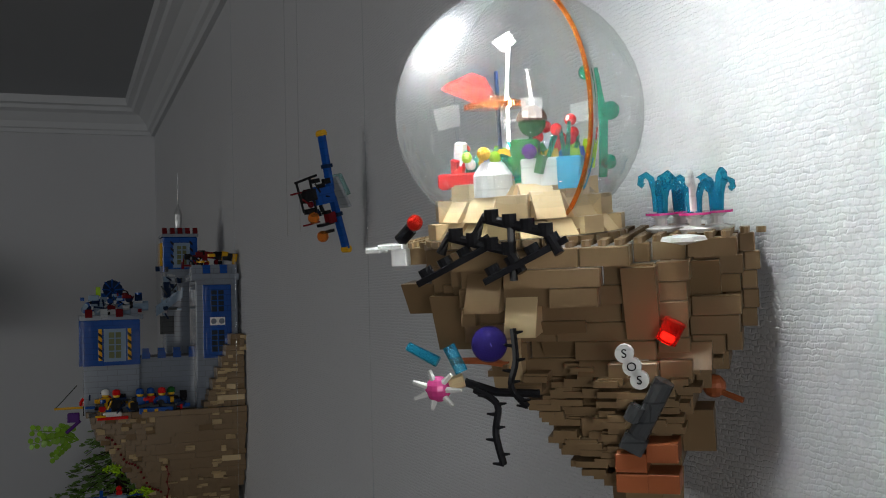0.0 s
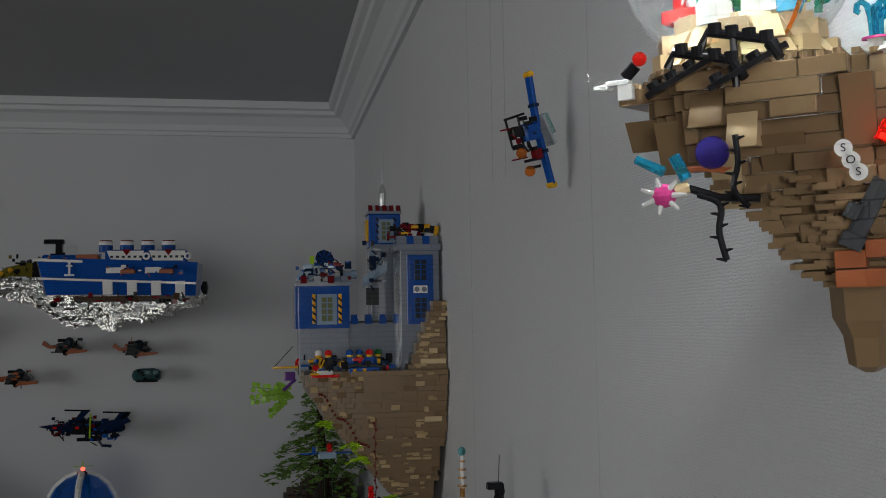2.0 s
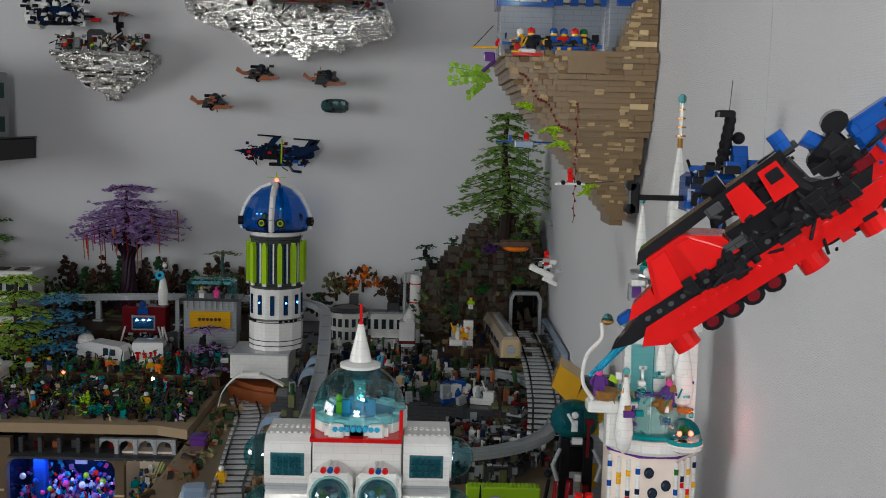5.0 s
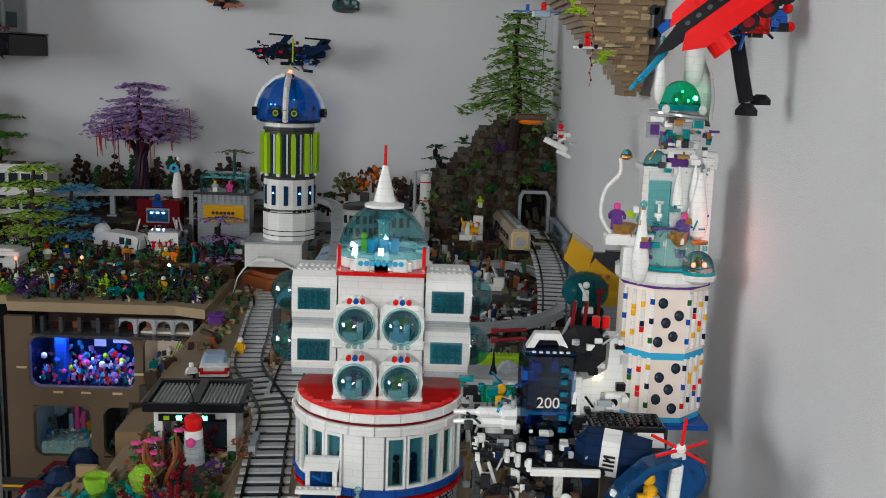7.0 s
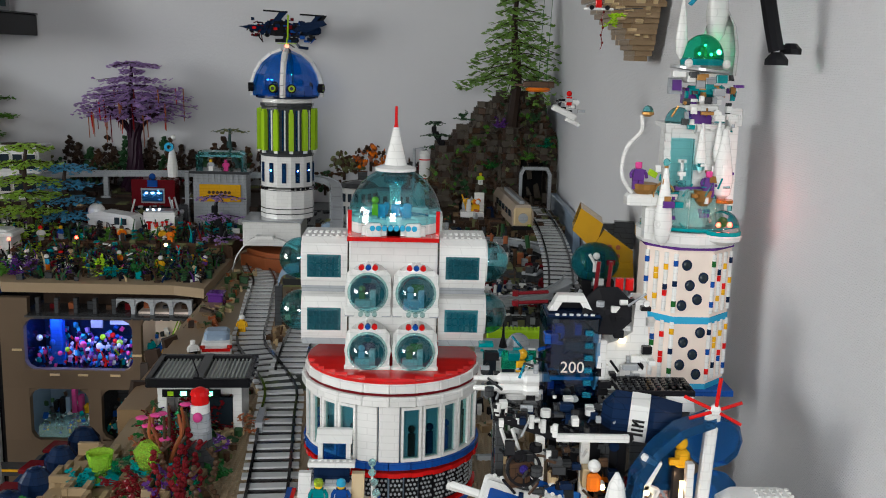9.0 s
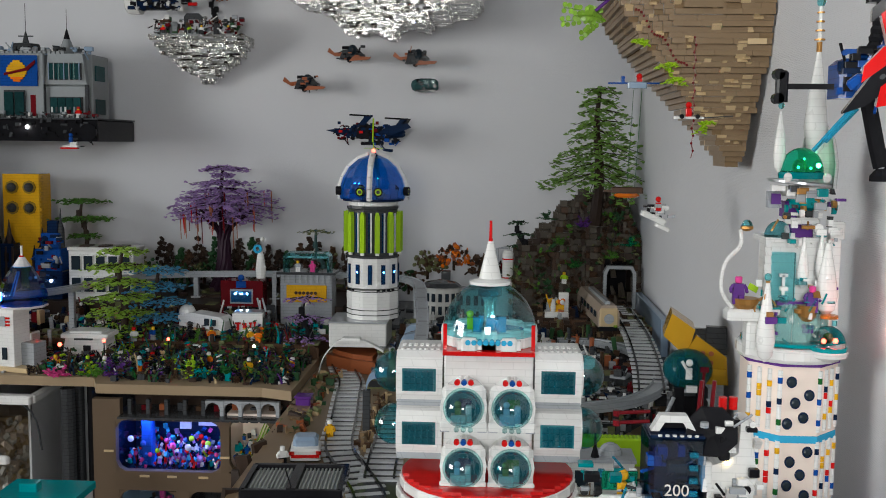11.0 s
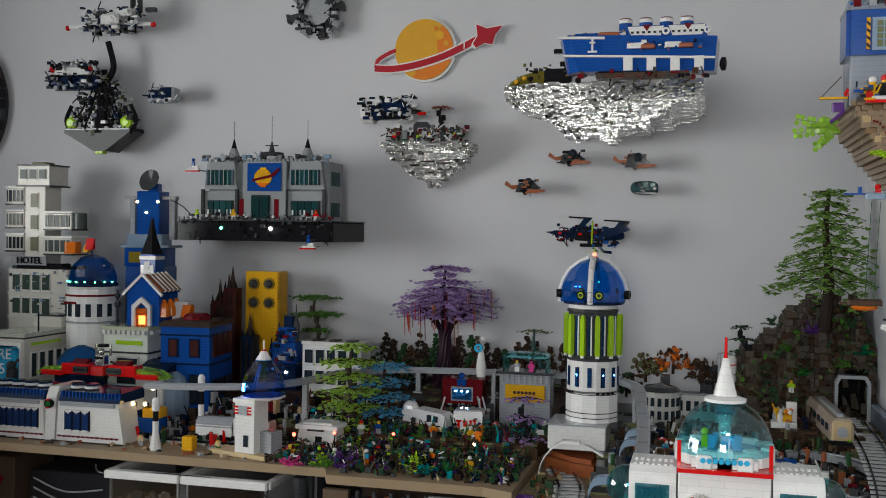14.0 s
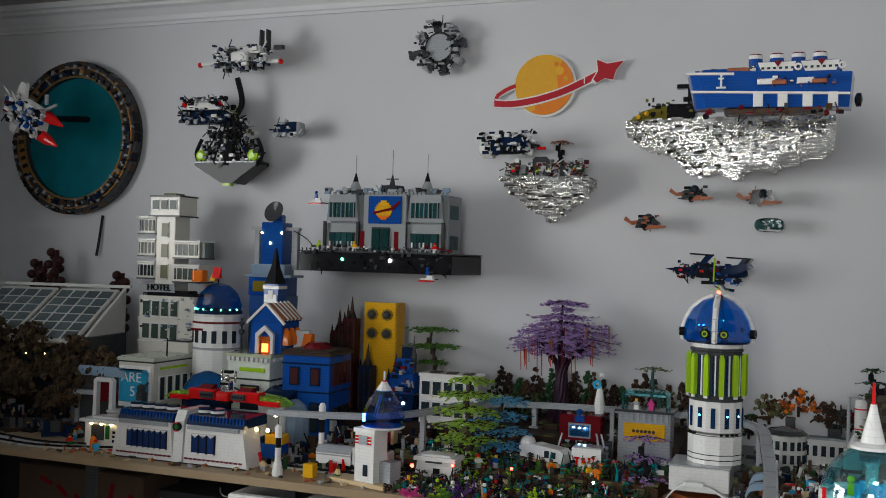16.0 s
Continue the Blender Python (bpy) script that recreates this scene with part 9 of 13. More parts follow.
def wall_ring():
    ob = thing("round_wall_map", (-3.33, 3.62, 2.0), "large teal round map in a grey and gold studded ring", "wall ornament")
    disc = plastic("teal_map", (0.0, 0.16, 0.20), 0.3, 0.5, scale=9, bump=0.2)
    part("map_disc", M().cyl(0, -0.006, 0, 0.272, 0.02, 56, "y"), disc, ob, "teal printed disc")
    part("ring", M().lathe(0, -0.03, 0, [(0.268, 0), (0.336, 0), (0.336, 0.045), (0.268, 0.045)], 56, "y"), DGRAY, ob)
    for r in (0.272, 0.312):
        part("gold_line", M().lathe(0, -0.036, 0, [(r - 0.003, 0), (r + 0.004, 0), (r + 0.004, 0.007), (r - 0.003, 0.007)], 56, "y"), GOLD, ob)
    rng = random.Random(2)
    ring_bits = {}
    for k in range(48):
        a = 2 * math.pi * k / 48
        tf = Matrix.Rotation(-a, 4, "Y") @ Matrix.Translation((0.292, -0.036, 0))
        part("ring_block", M(tf).box(0, 0, -0.014, 0.026, 0.012, 0.026 * rng.uniform(0.6, 1.1), 0.002).cyl(0.0, -0.01, 0.0, 0.004, 0.006, 6, "y"), rng.choice((DGRAY, DGRAY, BROWN, GOLD, DBLUE)), ob)
        tf = Matrix.Rotation(-a, 4, "Y") @ Matrix.Translation((0.334, -0.02, 0))
        for q in range(4):
            aa = a + q * 0.033
            rr = rng.uniform(0.278, 0.33)
            bits = ring_bits.setdefault(q % 3, M())
            bits.tf = Matrix.Rotation(-aa, 4, "Y") @ Matrix.Translation((rr, -0.042, 0))
            bits.box(0, 0, 0, rng.uniform(0.006, 0.016), 0.01, rng.uniform(0.005, 0.014)) if q % 2 else bits.cyl(0, -0.006, 0, rng.uniform(0.003, 0.006), 0.012, 8, "y")
        part("rim_block", M(tf).box(0, 0, -0.02, 0.012, 0.03, 0.038, 0.001), rng.choice((DGRAY, BROWN, BLACK)), ob)
    for q, mt in enumerate((LGRAY, BLACK, DGRAY)):
        part("ring_fitting", ring_bits[q], mt, ob, kind="stuff")


wall_ring()


def planet_sign():
    ob = thing("planet_sign", (-1.192, 3.632, 2.168), "flat cut-out sign of a yellow planet with red orbit", "wall sign")
    yel, oran, redp = plastic("sign_yellow", (0.72, 0.38, 0.03), 0.5), plastic("sign_orange", (0.70, 0.20, 0.02), 0.5), plastic("sign_red", (0.42, 0.012, 0.025), 0.5)
    part("planet_border", M().cyl(0.004, -0.008, -0.002, 0.118, 0.012, 48, "y"), WHITE, ob)
    part("planet", M().cyl(0, -0.012, 0, 0.112, 0.012, 48, "y"), yel, ob)
    cr = [(0.112 * math.cos(a), 0.112 * math.sin(a)) for a in [-2.0 + 2.9 * k / 18 for k in range(19)]] + [(0.05, 0.05), (0.055, -0.02), (0.02, -0.06)]
    part("shade_patch", M().prism([(x * 0.99, z * 0.99) for x, z in cr], -0.0135, -0.012), oran, ob)
    for x, z, r in ((0.06, 0.05, 0.016), (0.085, 0.02, 0.009), (0.045, 0.075, 0.008), (-0.02, -0.085, 0.012), (0.02, -0.09, 0.009)):
        part("crater", M().cyl(x, -0.0152, z, r, 0.0016, 16, "y"), oran if x < 0.05 else yel, ob)
    def ribbon(pts, w, grow, y0, y1, mat_, nm):
        c = [Vector((x, z)) for x, _, z in curve([(x, 0, z) for x, z in pts], 5)]
        side = []
        for k, p in enumerate(c):
            d = (c[min(k + 1, len(c) - 1)] - c[max(k - 1, 0)]).normalized()
            side.append((p, Vector((-d.y, d.x)) * (w / 2 + grow)))
        poly = [tuple(p - n) for p, n in side] + [tuple(p + n) for p, n in reversed(side)]
        part(nm, M().prism(poly, y0, y1), mat_, ob)

    back = [(-0.185, -0.062), (-0.178, -0.035), (-0.14, -0.012), (-0.108, 0.0)]
    orbit = [(-0.188, -0.066), (-0.12, -0.07), (-0.03, -0.058), (0.06, -0.034), (0.13, -0.006), (0.205, 0.03)]
    ribbon(back, 0.014, 0.006, -0.0105, -0.006, WHITE, "orbit_border")
    ribbon(back, 0.014, 0.0, -0.013, -0.0105, redp, "orbit_tail")
    ribbon(orbit, 0.023, 0.006, -0.017, -0.0136, WHITE, "orbit_border")
    ribbon(orbit, 0.023, 0.0, -0.021, -0.017, redp, "orbit")
    head = [(0.188, 0.012), (0.205, 0.04), (0.2, 0.082), (0.238, 0.066), (0.296, 0.074), (0.27, 0.042), (0.26, 0.008), (0.23, 0.014), (0.2, -0.002)]
    mid = Vector((0.235, 0.036))
    part("arrow_border", M().prism([tuple(mid + (Vector(p) - mid) * 1.16) for p in head], -0.0215, -0.0175), WHITE, ob)
    part("arrow", M().prism(head, -0.025, -0.0215), redp, ob)
    part("orbit_gap", M().box(0.155, -0.0215, -0.004, 0.004, 0.002, 0.026), WHITE, ob)


planet_sign()


def gear_station():
    ob = thing("grey_gear_station", (-1.596, 3.60, 2.316), "grey toy space station wheel with radial modules", "toy spaceship")
    smooth(part("hub", M().dome(0, -0.03, 0, 0.052, 20, 6, 0.8, "y"), LGRAY, ob))
    part("hub_ring", M().cyl(0, -0.02, 0, 0.062, 0.05, 20, "y"), DGRAY, ob)
    for k in range(8):
        a = k * math.pi / 4 + 0.2
        tf = Matrix.Rotation(-a, 4, "Y") @ Matrix.Translation((0.062, -0.01, 0))
        ln = 0.035 if k != 4 else 0.06
        part("module", M(tf).box(ln / 2, 0, -0.012, ln, 0.03, 0.024, 0.003).box(ln, 0, -0.017, 0.012, 0.034, 0.034, 0.003), (DGRAY, LGRAY)[k % 2], ob)
    greeble(ob, (-0.1, 0.1), (-0.05, -0.03), (-0.1, 0.1), 150, [DGRAY, BLACK, LGRAY, DGRAY], 86, 0.018, keep=lambda x, y, z: 0.05 < math.hypot(x, z) < 0.1)
    part("aerial", M().tube([(0, 0, 0.09), (0.002, 0, 0.13)], 0.002), DGRAY, ob)


gear_station()


def silver_rock(name, place, low, depth, seed, label, hh=0.0064, cell=0.012):
    """low: how far the rock reaches down at each place along it."""
    ob = thing(name, place, label, "toy island")
    rng = random.Random(seed)
    deep = max(d for _, d in low)

    def inside(x, y, z):
        bottom = np.interp(x, [p[0] for p in low], [p[1] for p in low]) + 0.008 * math.sin(x * 210 + seed)
        fr = -depth * (1.0 - 0.75 * min(1.0, -z / deep)) + 0.007 * math.sin(x * 45 + z * 60)
        return low[0][0] < x < low[-1][0] and -z < bottom and fr < y < 0.0

    brick_rock(ob, inside, (low[0][0] - 0.01, low[-1][0] + 0.01), (-depth - 0.02, 0.0), (-deep - 0.02, 0.0), hh, [CHROME] * 6 + [SILVER], rng, 300, "plate", cell, 0.006, 0.16, tilt=0.05)
    return ob




def large_silver_island():
    """An undercut rock whose deck juts far out from the wall at its far end."""
    ob = thing("silver_island", (0, 0, 0), "large silver brick island jutting out from the wall", "toy island")
    keel = [(-0.83, 1.937), (-0.796, 1.907), (-0.724, 1.894), (-0.676, 1.862), (-0.645, 1.815), (-0.6, 1.82), (-0.549, 1.831), (-0.493, 1.798), (-0.467, 1.828), (-0.43, 1.843), (-0.368, 1.831), (-0.344, 1.855), (-0.29, 1.857), (-0.28, 1.874), (-0.206, 1.884), (-0.182, 1.908)]
    edge_y = lambda x: 3.318 - 0.686 * (x + 0.823) + 0.008 * math.sin(x * 60)

    def inside(x, y, z):
        under = 1.95 - 0.259 * (x + 0.823) - 0.282 * (y - 3.318) + 0.004 * math.sin(x * 90 + y * 70)
        top = 1.985 - 0.094 * (x + 0.823)
        low = np.interp(x, [p[0] for p in keel], [p[1] for p in keel])
        return -0.83 < x < -0.18 and edge_y(x) < y < 3.62 and max(under, low) < z < top

    brick_rock(ob, inside, (-0.835, -0.175), (2.86, 3.63), (1.785, 1.992), 0.0064, [CHROME] * 7 + [SILVER], random.Random(5), 300, "plate", 0.012, 0.005, 0.16, tilt=0.05)
    m = M()
    plan = [(-0.82, edge_y(-0.82) + 0.02), (-0.6, edge_y(-0.6) + 0.02), (-0.4, edge_y(-0.4) + 0.02), (-0.19, edge_y(-0.19) + 0.02), (-0.19, 3.625), (-0.82, 3.625)]
    vs = [(x, y, 1.972 - 0.094 * (x + 0.823)) for x, y in plan] + [(x, y, 1.983 - 0.094 * (x + 0.823)) for x, y in plan]
    m.add(vs, [tuple(range(6))[::-1], tuple(range(6, 12))] + [(k, (k + 1) % 6, 6 + (k + 1) % 6, 6 + k) for k in range(6)])
    part("deck", m, SILVER, ob, "flat silver deck")


large_silver_island()
silver_rock("silver_island", (-1.14, 3.625, 1.815), [(-0.165, 0.02), (-0.15, 0.05), (-0.12, 0.07), (-0.09, 0.11), (-0.05, 0.125), (-0.02, 0.155), (0.02, 0.158), (0.05, 0.12), (0.09, 0.1), (0.125, 0.065), (0.155, 0.03)], 0.16, 6, "small silver brick island fixed to the wall")


def ocean_liner():
    ob = thing("blue_ship", None, "blue toy ship with white stripe and four funnels", "toy ship", m=pose(-0.339, 2.578, 1.888, 0, 0, -1) @ Matrix.Scale(0.75, 4))
    part("bracket", M().box(0.05, 0.34, 0.03, 0.02, 0.6, 0.014).box(-0.06, 0.36, 0.03, 0.02, 0.62, 0.014), BLACK, ob, "black beams that hold the ship out from the island")
    plan = [(-0.262, 0.02), (-0.245, -0.045), (-0.215, -0.072), (-0.11, -0.078), (0.255, -0.07), (0.262, 0.06), (-0.25, 0.06)]
    m = M()
    vs = [(x * 0.97 + (0.02 if x < -0.2 else 0.0), y * 0.68, 0.012 if x < 0 else 0.004) for x, y in plan] + [(x, y, 0.126 if x < -0.1 else 0.112) for x, y in plan]
    m.add(vs, [tuple(range(7))[::-1], tuple(range(7, 14))] + [(i, (i + 1) % 7, 7 + (i + 1) % 7, 7 + i) for i in range(7)])
    part("hull", m, BLUE, ob, "blue hull with a rounded bow")
    part("hull_stripe", M().prism([(-0.235, 0.06), (-0.236, 0.067), (0.25, 0.047), (0.249, 0.04)], -0.0735, -0.055), WHITE, ob)
    part("deck_stripe", M().prism([(-0.252, 0.118), (-0.252, 0.126), (-0.1, 0.12), (-0.1, 0.112)], -0.0815, -0.07), WHITE, ob)
    for k in range(4):
        part("white_panel", M(pose(-0.025 + k * 0.075, -0.058, 0.012 - 0.002 * k, 13, 0, 0)).box(0, 0, 0, 0.03, 0.012, 0.046, 0.001), WHITE, ob)
    part("anchor", M().box(-0.14, -0.077, 0.07, 0.006, 0.005, 0.04).box(-0.14, -0.077, 0.07, 0.03, 0.005, 0.006).box(-0.14, -0.077, 0.1, 0.018, 0.005, 0.005).cyl(-0.14, -0.079, 0.114, 0.005, 0.005, 8, "y"), WHITE, ob)
    for k in range(2):
        part("cabin", M().box(0.03 + k * 0.13, -0.02, 0.108, 0.128, 0.1, 0.046, 0.008), BLUE, ob)
        part("cabin_panel", M().prism([(-0.028 + k * 0.13, 0.15), (-0.014 + k * 0.13, 0.118), (0.078 + k * 0.13, 0.118), (0.088 + k * 0.13, 0.15)], -0.0725, -0.07), WHITE, ob, "white tapered window panel")
        for q in range(6):
            part("cabin_window", M().box(-0.012 + k * 0.13 + q * 0.018, -0.073, 0.127, 0.009, 0.004, 0.007), DGLASS, ob)
        part("red_flag", M().prism([(0.02 + k * 0.13, 0.154), (0.048 + k * 0.13, 0.154), (0.034 + k * 0.13, 0.134)], -0.0755, -0.0735), DRED, ob)
        part("lifeboat_frame", M().box(0.0 + k * 0.12, -0.08, 0.078, 0.055, 0.014, 0.018, 0.002), WHITE, ob)
        part("lifeboat", M().box(0.0 + k * 0.12 + 0.04, -0.085, 0.076, 0.045, 0.02, 0.014, 0.004), RUST, ob)
        part("porthole", M().lathe(0.095 + k * 0.13, -0.078, 0.132, [(0.006, 0), (0.012, 0), (0.012, 0.008), (0.006, 0.008)], 14, "y"), WHITE, ob)
    for k in range(4):
        x = k * 0.066 - 0.04
        f = part("funnel", M().cyl(x, -0.01, 0.15, 0.022, 0.022, 16), BLUE, ob)
        part("funnel_band", M().cyl(x, -0.01, 0.172, 0.0225, 0.012, 16), WHITE, f)
        part("funnel_top", M().cyl(x, -0.01, 0.184, 0.02, 0.004, 16), DRED, f)
    part("bow_gear", M().box(-0.16, -0.02, 0.128, 0.09, 0.05, 0.012, 0.002), BLUE, ob)
    part("red_hatch", M().box(-0.09, -0.03, 0.122, 0.07, 0.06, 0.018, 0.004), RUST, ob)
    part("screw", M().lathe(0.262, -0.02, 0.03, [(0.006, 0), (0.022, 0.006), (0.022, 0.02), (0.006, 0.024)], 12, "x"), BLACK, ob)
    part("under_gear", M().box(0.02, -0.03, -0.012, 0.3, 0.06, 0.018, 0.002), BROWN, ob)
    greeble(ob, (-0.2, 0.24), (-0.08, -0.05), (-0.02, 0.004), 40, [BLACK, DGRAY, DRED, BROWN], 71, 0.02)
    greeble(ob, (-0.24, -0.05), (-0.05, 0.03), (0.124, 0.138), 26, [BLUE, BLACK, BLUE, RUST], 72, 0.014)
    greeble(ob, (-0.03, 0.22), (-0.088, -0.08), (0.072, 0.1), 26, [BLUE, BLACK, WHITE, RUST], 73, 0.012)
    tug = thing("yellow_crawler", (-0.69, 3.31, 1.976), "yellow and black toy crawler vehicle on the silver island", "toy vehicle")
    part("body", M().prism([(-0.115, 0.0), (-0.075, 0.03), (-0.02, 0.045), (0.05, 0.042), (0.05, 0.0)], -0.035, 0.035), plastic("mustard_plastic", (0.15, 0.125, 0.02)), tug)
    part("track", M().box(0.05, -0.01, 0.0, 0.09, 0.08, 0.05, 0.006), BLACK, tug)
    part("crane", M().box(0.075, 0.0, 0.05, 0.02, 0.02, 0.06).box(0.06, 0.0, 0.105, 0.06, 0.024, 0.014, 0.002), BLACK, tug)
    greeble(tug, (-0.08, 0.1), (-0.055, 0.0), (0.0, 0.06), 70, [BLACK, BLACK, DGRAY, MATS["mustard_plastic"]], 74, 0.014)
    part("lamp", M().ball(-0.088, -0.03, 0.012, 0.009).ball(-0.06, -0.038, 0.022, 0.008), YELLOW, tug)
    part("nose", M().ball(-0.1, -0.02, 0.006, 0.012), LGRAY, tug)


ocean_liner()


def island_garden():
    ob = thing("ruin_garden", (-1.14, 3.54, 1.816), "grey toy ruins with figures on the silver island", "toy ruin")
    rng = random.Random(9)
    for k in range(16):
        x = -0.14 + 0.018 * k
        part("ruin_block", M().box(x, rng.uniform(-0.06, 0.02), 0, 0.018, 0.018, rng.uniform(0.01, 0.045), 0.002), rng.choice((LGRAY, DGRAY, LGRAY, WHITE)), ob)
    part("gate", M().prism([(-0.05, 0), (-0.05, 0.06), (-0.04, 0.07), (0.0, 0.07), (0.01, 0.06), (0.01, 0.0), (0.0, 0.0), (0.0, 0.05), (-0.04, 0.05), (-0.04, 0)], -0.05, -0.03), DGRAY, ob)
    for k, (x, a) in enumerate(((-0.11, RED), (-0.02, LIME), (0.02, WHITE), (0.11, DRED))):
        minifig((-1.14 + x, 3.455, 1.816), a, DGRAY, SKIN, "island figures", "tiny toy figure on the silver island", s=0.7)
    greeble(ob, (-0.15, 0.15), (-0.09, 0.0), (0.0, 0.05), 150, [DGRAY, BLACK, LGRAY, WHITE, DRED, DLEAF, BROWN, CHROME], 142, 0.016)
    layered_tree("brown_bonsai", (-1.105, 3.56, 1.83), "small dark toy tree with brown leaves on silver island", 0.12, 2, RUST, BLACK, 44, lambda t: 0.045, 0.08, (0, 0), 10, 0.010)


island_garden()


def wall_shuttle():
    ob = thing("white_blue_shuttle", (-1.29, 3.5, 1.935), "white and dark blue toy shuttle with black trim", "toy spaceship", rz=-4)
    part("nose", M().lathe(-0.10, 0, -0.012, [(0.03, 0), (0.04, 0.008), (0.042, 0.05)], 10, "x"), WHITE, ob)
    part("canopy", M().prism([(-0.05, 0.0), (-0.045, 0.03), (0.06, 0.034), (0.10, 0.0)], -0.03, 0.03), DBLUE, ob)
    part("belly", M().box(0.02, 0, -0.03, 0.15, 0.05, 0.03, 0.006), WHITE, ob)
    part("intake", M().lathe(-0.05, -0.01, -0.01, [(0.03, 0), (0.034, 0.012), (0.03, 0.035)], 14, "x"), DBLUE, ob)
    part("trim", M().box(0.03, -0.02, -0.042, 0.1, 0.03, 0.014, 0.002).box(0.11, 0, -0.02, 0.03, 0.02, 0.014), BLACK, ob)
    greeble(ob, (-0.09, 0.12), (-0.05, -0.025), (-0.045, 0.035), 110, [WHITE, WHITE, BLACK, DBLUE, LGRAY, BLACK], 141, 0.019)
    part("red_tail", M().cyl(0.12, -0.01, -0.02, 0.006, 0.03, 8, "x"), RED, ob)
    part("bracket", M().box(0, 0.07, -0.01, 0.02, 0.14, 0.012), BLACK, ob)


wall_shuttle()


def hover_craft(x, z, body, nose, seed, nm="grey_hover_craft", lab="small grey and orange toy craft fixed to the wall"):
    ob = thing(nm, None, lab, "toy spaceship", "wall craft", m=Matrix.Translation((x, 3.56, z)) @ Matrix.Diagonal((1.2, 1.2, 1.35, 1)))
    part("hull", M().prism([(-0.03, -0.012), (-0.02, 0.012), (0.022, 0.016), (0.04, 0.002), (0.03, -0.014)], -0.018, 0.02), body, ob)
    part("side_fin", M().prism([(0.0, -0.016), (0.012, -0.004), (0.062, -0.006), (0.055, -0.012)], -0.03, -0.018), nose, ob)
    part("tail", M().prism([(-0.065, 0.008), (-0.06, 0.018), (-0.045, 0.006), (-0.02, 0.008), (-0.02, -0.002), (-0.045, -0.002)], -0.008, 0.01), nose, ob)
    part("canopy", M().ball(0.008, -0.012, 0.012, 0.014, 10, 6), DGLASS, ob)
    part("top_gun", M().box(-0.012, -0.012, 0.014, 0.02, 0.008, 0.008, 0.001).cyl(0.0, -0.02, -0.012, 0.008, 0.006, 8, "y"), BLACK, ob)
    greeble(ob, (-0.035, 0.04), (-0.032, -0.016), (-0.014, 0.018), 18, [body, BLACK, nose, body], 130 + seed, 0.011, 0.1)
    part("bracket", M().box(0, 0.04, -0.006, 0.012, 0.05, 0.012), BLACK, ob)


hover_craft(-0.635, 1.755, DGRAY, RUST, 1)
hover_craft(-0.41, 1.742, DGRAY, RUST, 2)
hover_craft(-0.79, 1.655, DGRAY, RUST, 3)
pod = thing("green_grey_pod", (-0.375, 3.575, 1.656), "rounded dark green toy pod fixed to the wall", "toy spaceship", "wall craft")
part("hull", M().lathe(-0.048, 0, 0, [(0.006, -0.004), (0.015, 0.0), (0.021, 0.01), (0.024, 0.028), (0.024, 0.066), (0.021, 0.08), (0.013, 0.09)], 14, "x"), plastic("sea_green_plastic", (0.03, 0.075, 0.078)), pod)
greeble(pod, (-0.04, 0.035), (-0.028, -0.018), (-0.018, 0.016), 20, [MATS["sea_green_plastic"], BLACK, DGRAY, MATS["sea_green_plastic"]], 173, 0.012)
part("window", M().box(0.0, -0.023, 0.004, 0.018, 0.006, 0.012).box(0.026, -0.023, 0.004, 0.014, 0.006, 0.012), T_AQUA, pod)
part("trim", M().box(0.0, -0.02, -0.022, 0.07, 0.016, 0.006).box(0, 0.04, -0.004, 0.012, 0.05, 0.01), BLACK, pod)
fly = thing("dark_blue_flyer", (-0.56, 3.53, 1.49), "dark blue and black toy gunship fixed to the wall", "toy spaceship")
part("nose", M().prism([(-0.155, 0.01), (-0.09, -0.008), (-0.03, -0.016), (-0.02, 0.01), (-0.06, 0.02)], -0.014, 0.014), DBLUE, fly)
part("hull", M().prism([(-0.05, -0.018), (-0.04, 0.02), (0.0, 0.03), (0.05, 0.012), (0.05, -0.022)], -0.022, 0.022), BLACK, fly)
part("cockpit", M().prism([(-0.045, 0.02), (-0.03, 0.034), (-0.004, 0.03)], -0.01, 0.01), DGLASS, fly)
part("blue_wing", M().prism([(0.03, 0.0), (0.06, 0.024), (0.13, 0.034), (0.142, 0.02), (0.075, -0.006)], -0.05, -0.03), DBLUE, fly)
part("rear_engine", M().lathe(0.06, -0.02, 0.0, [(0.012, 0), (0.017, 0.02), (0.014, 0.05), (0.008, 0.06)], 10, "x"), DBLUE, fly)
part("belly_gun", M().box(0.02, -0.03, -0.04, 0.05, 0.016, 0.016, 0.003).cyl(-0.03, -0.032, -0.034, 0.006, 0.06, 8, "x"), BLACK, fly)
part("landing_skid", M().tube([(0.03, -0.03, -0.03), (0.05, -0.04, -0.055), (0.08, -0.04, -0.058)], 0.005, 6), DBLUE, fly)
part("tail_fin", M().prism([(0.09, 0.02), (0.125, 0.05), (0.14, 0.05), (0.12, 0.02)], -0.03, -0.024), BLACK, fly)
for x, zz in ((-0.1, 0.002), (-0.03, 0.0), (0.02, 0.006)):
    part("red_mark", M().box(x, -0.026, zz, 0.012, 0.008, 0.008), RED, fly)
greeble(fly, (-0.12, 0.06), (-0.03, 0.01), (-0.025, 0.03), 90, [DBLUE, BLACK, DBLUE, BLACK, DRED], 121, 0.016)
greeble(fly, (0.0, 0.1), (-0.045, -0.01), (-0.045, 0.02), 50, [DBLUE, BLACK, BLACK, BLUE], 122, 0.016, keep=lambda x, y, z: z < 0.03 - 0.3 * abs(x - 0.04))
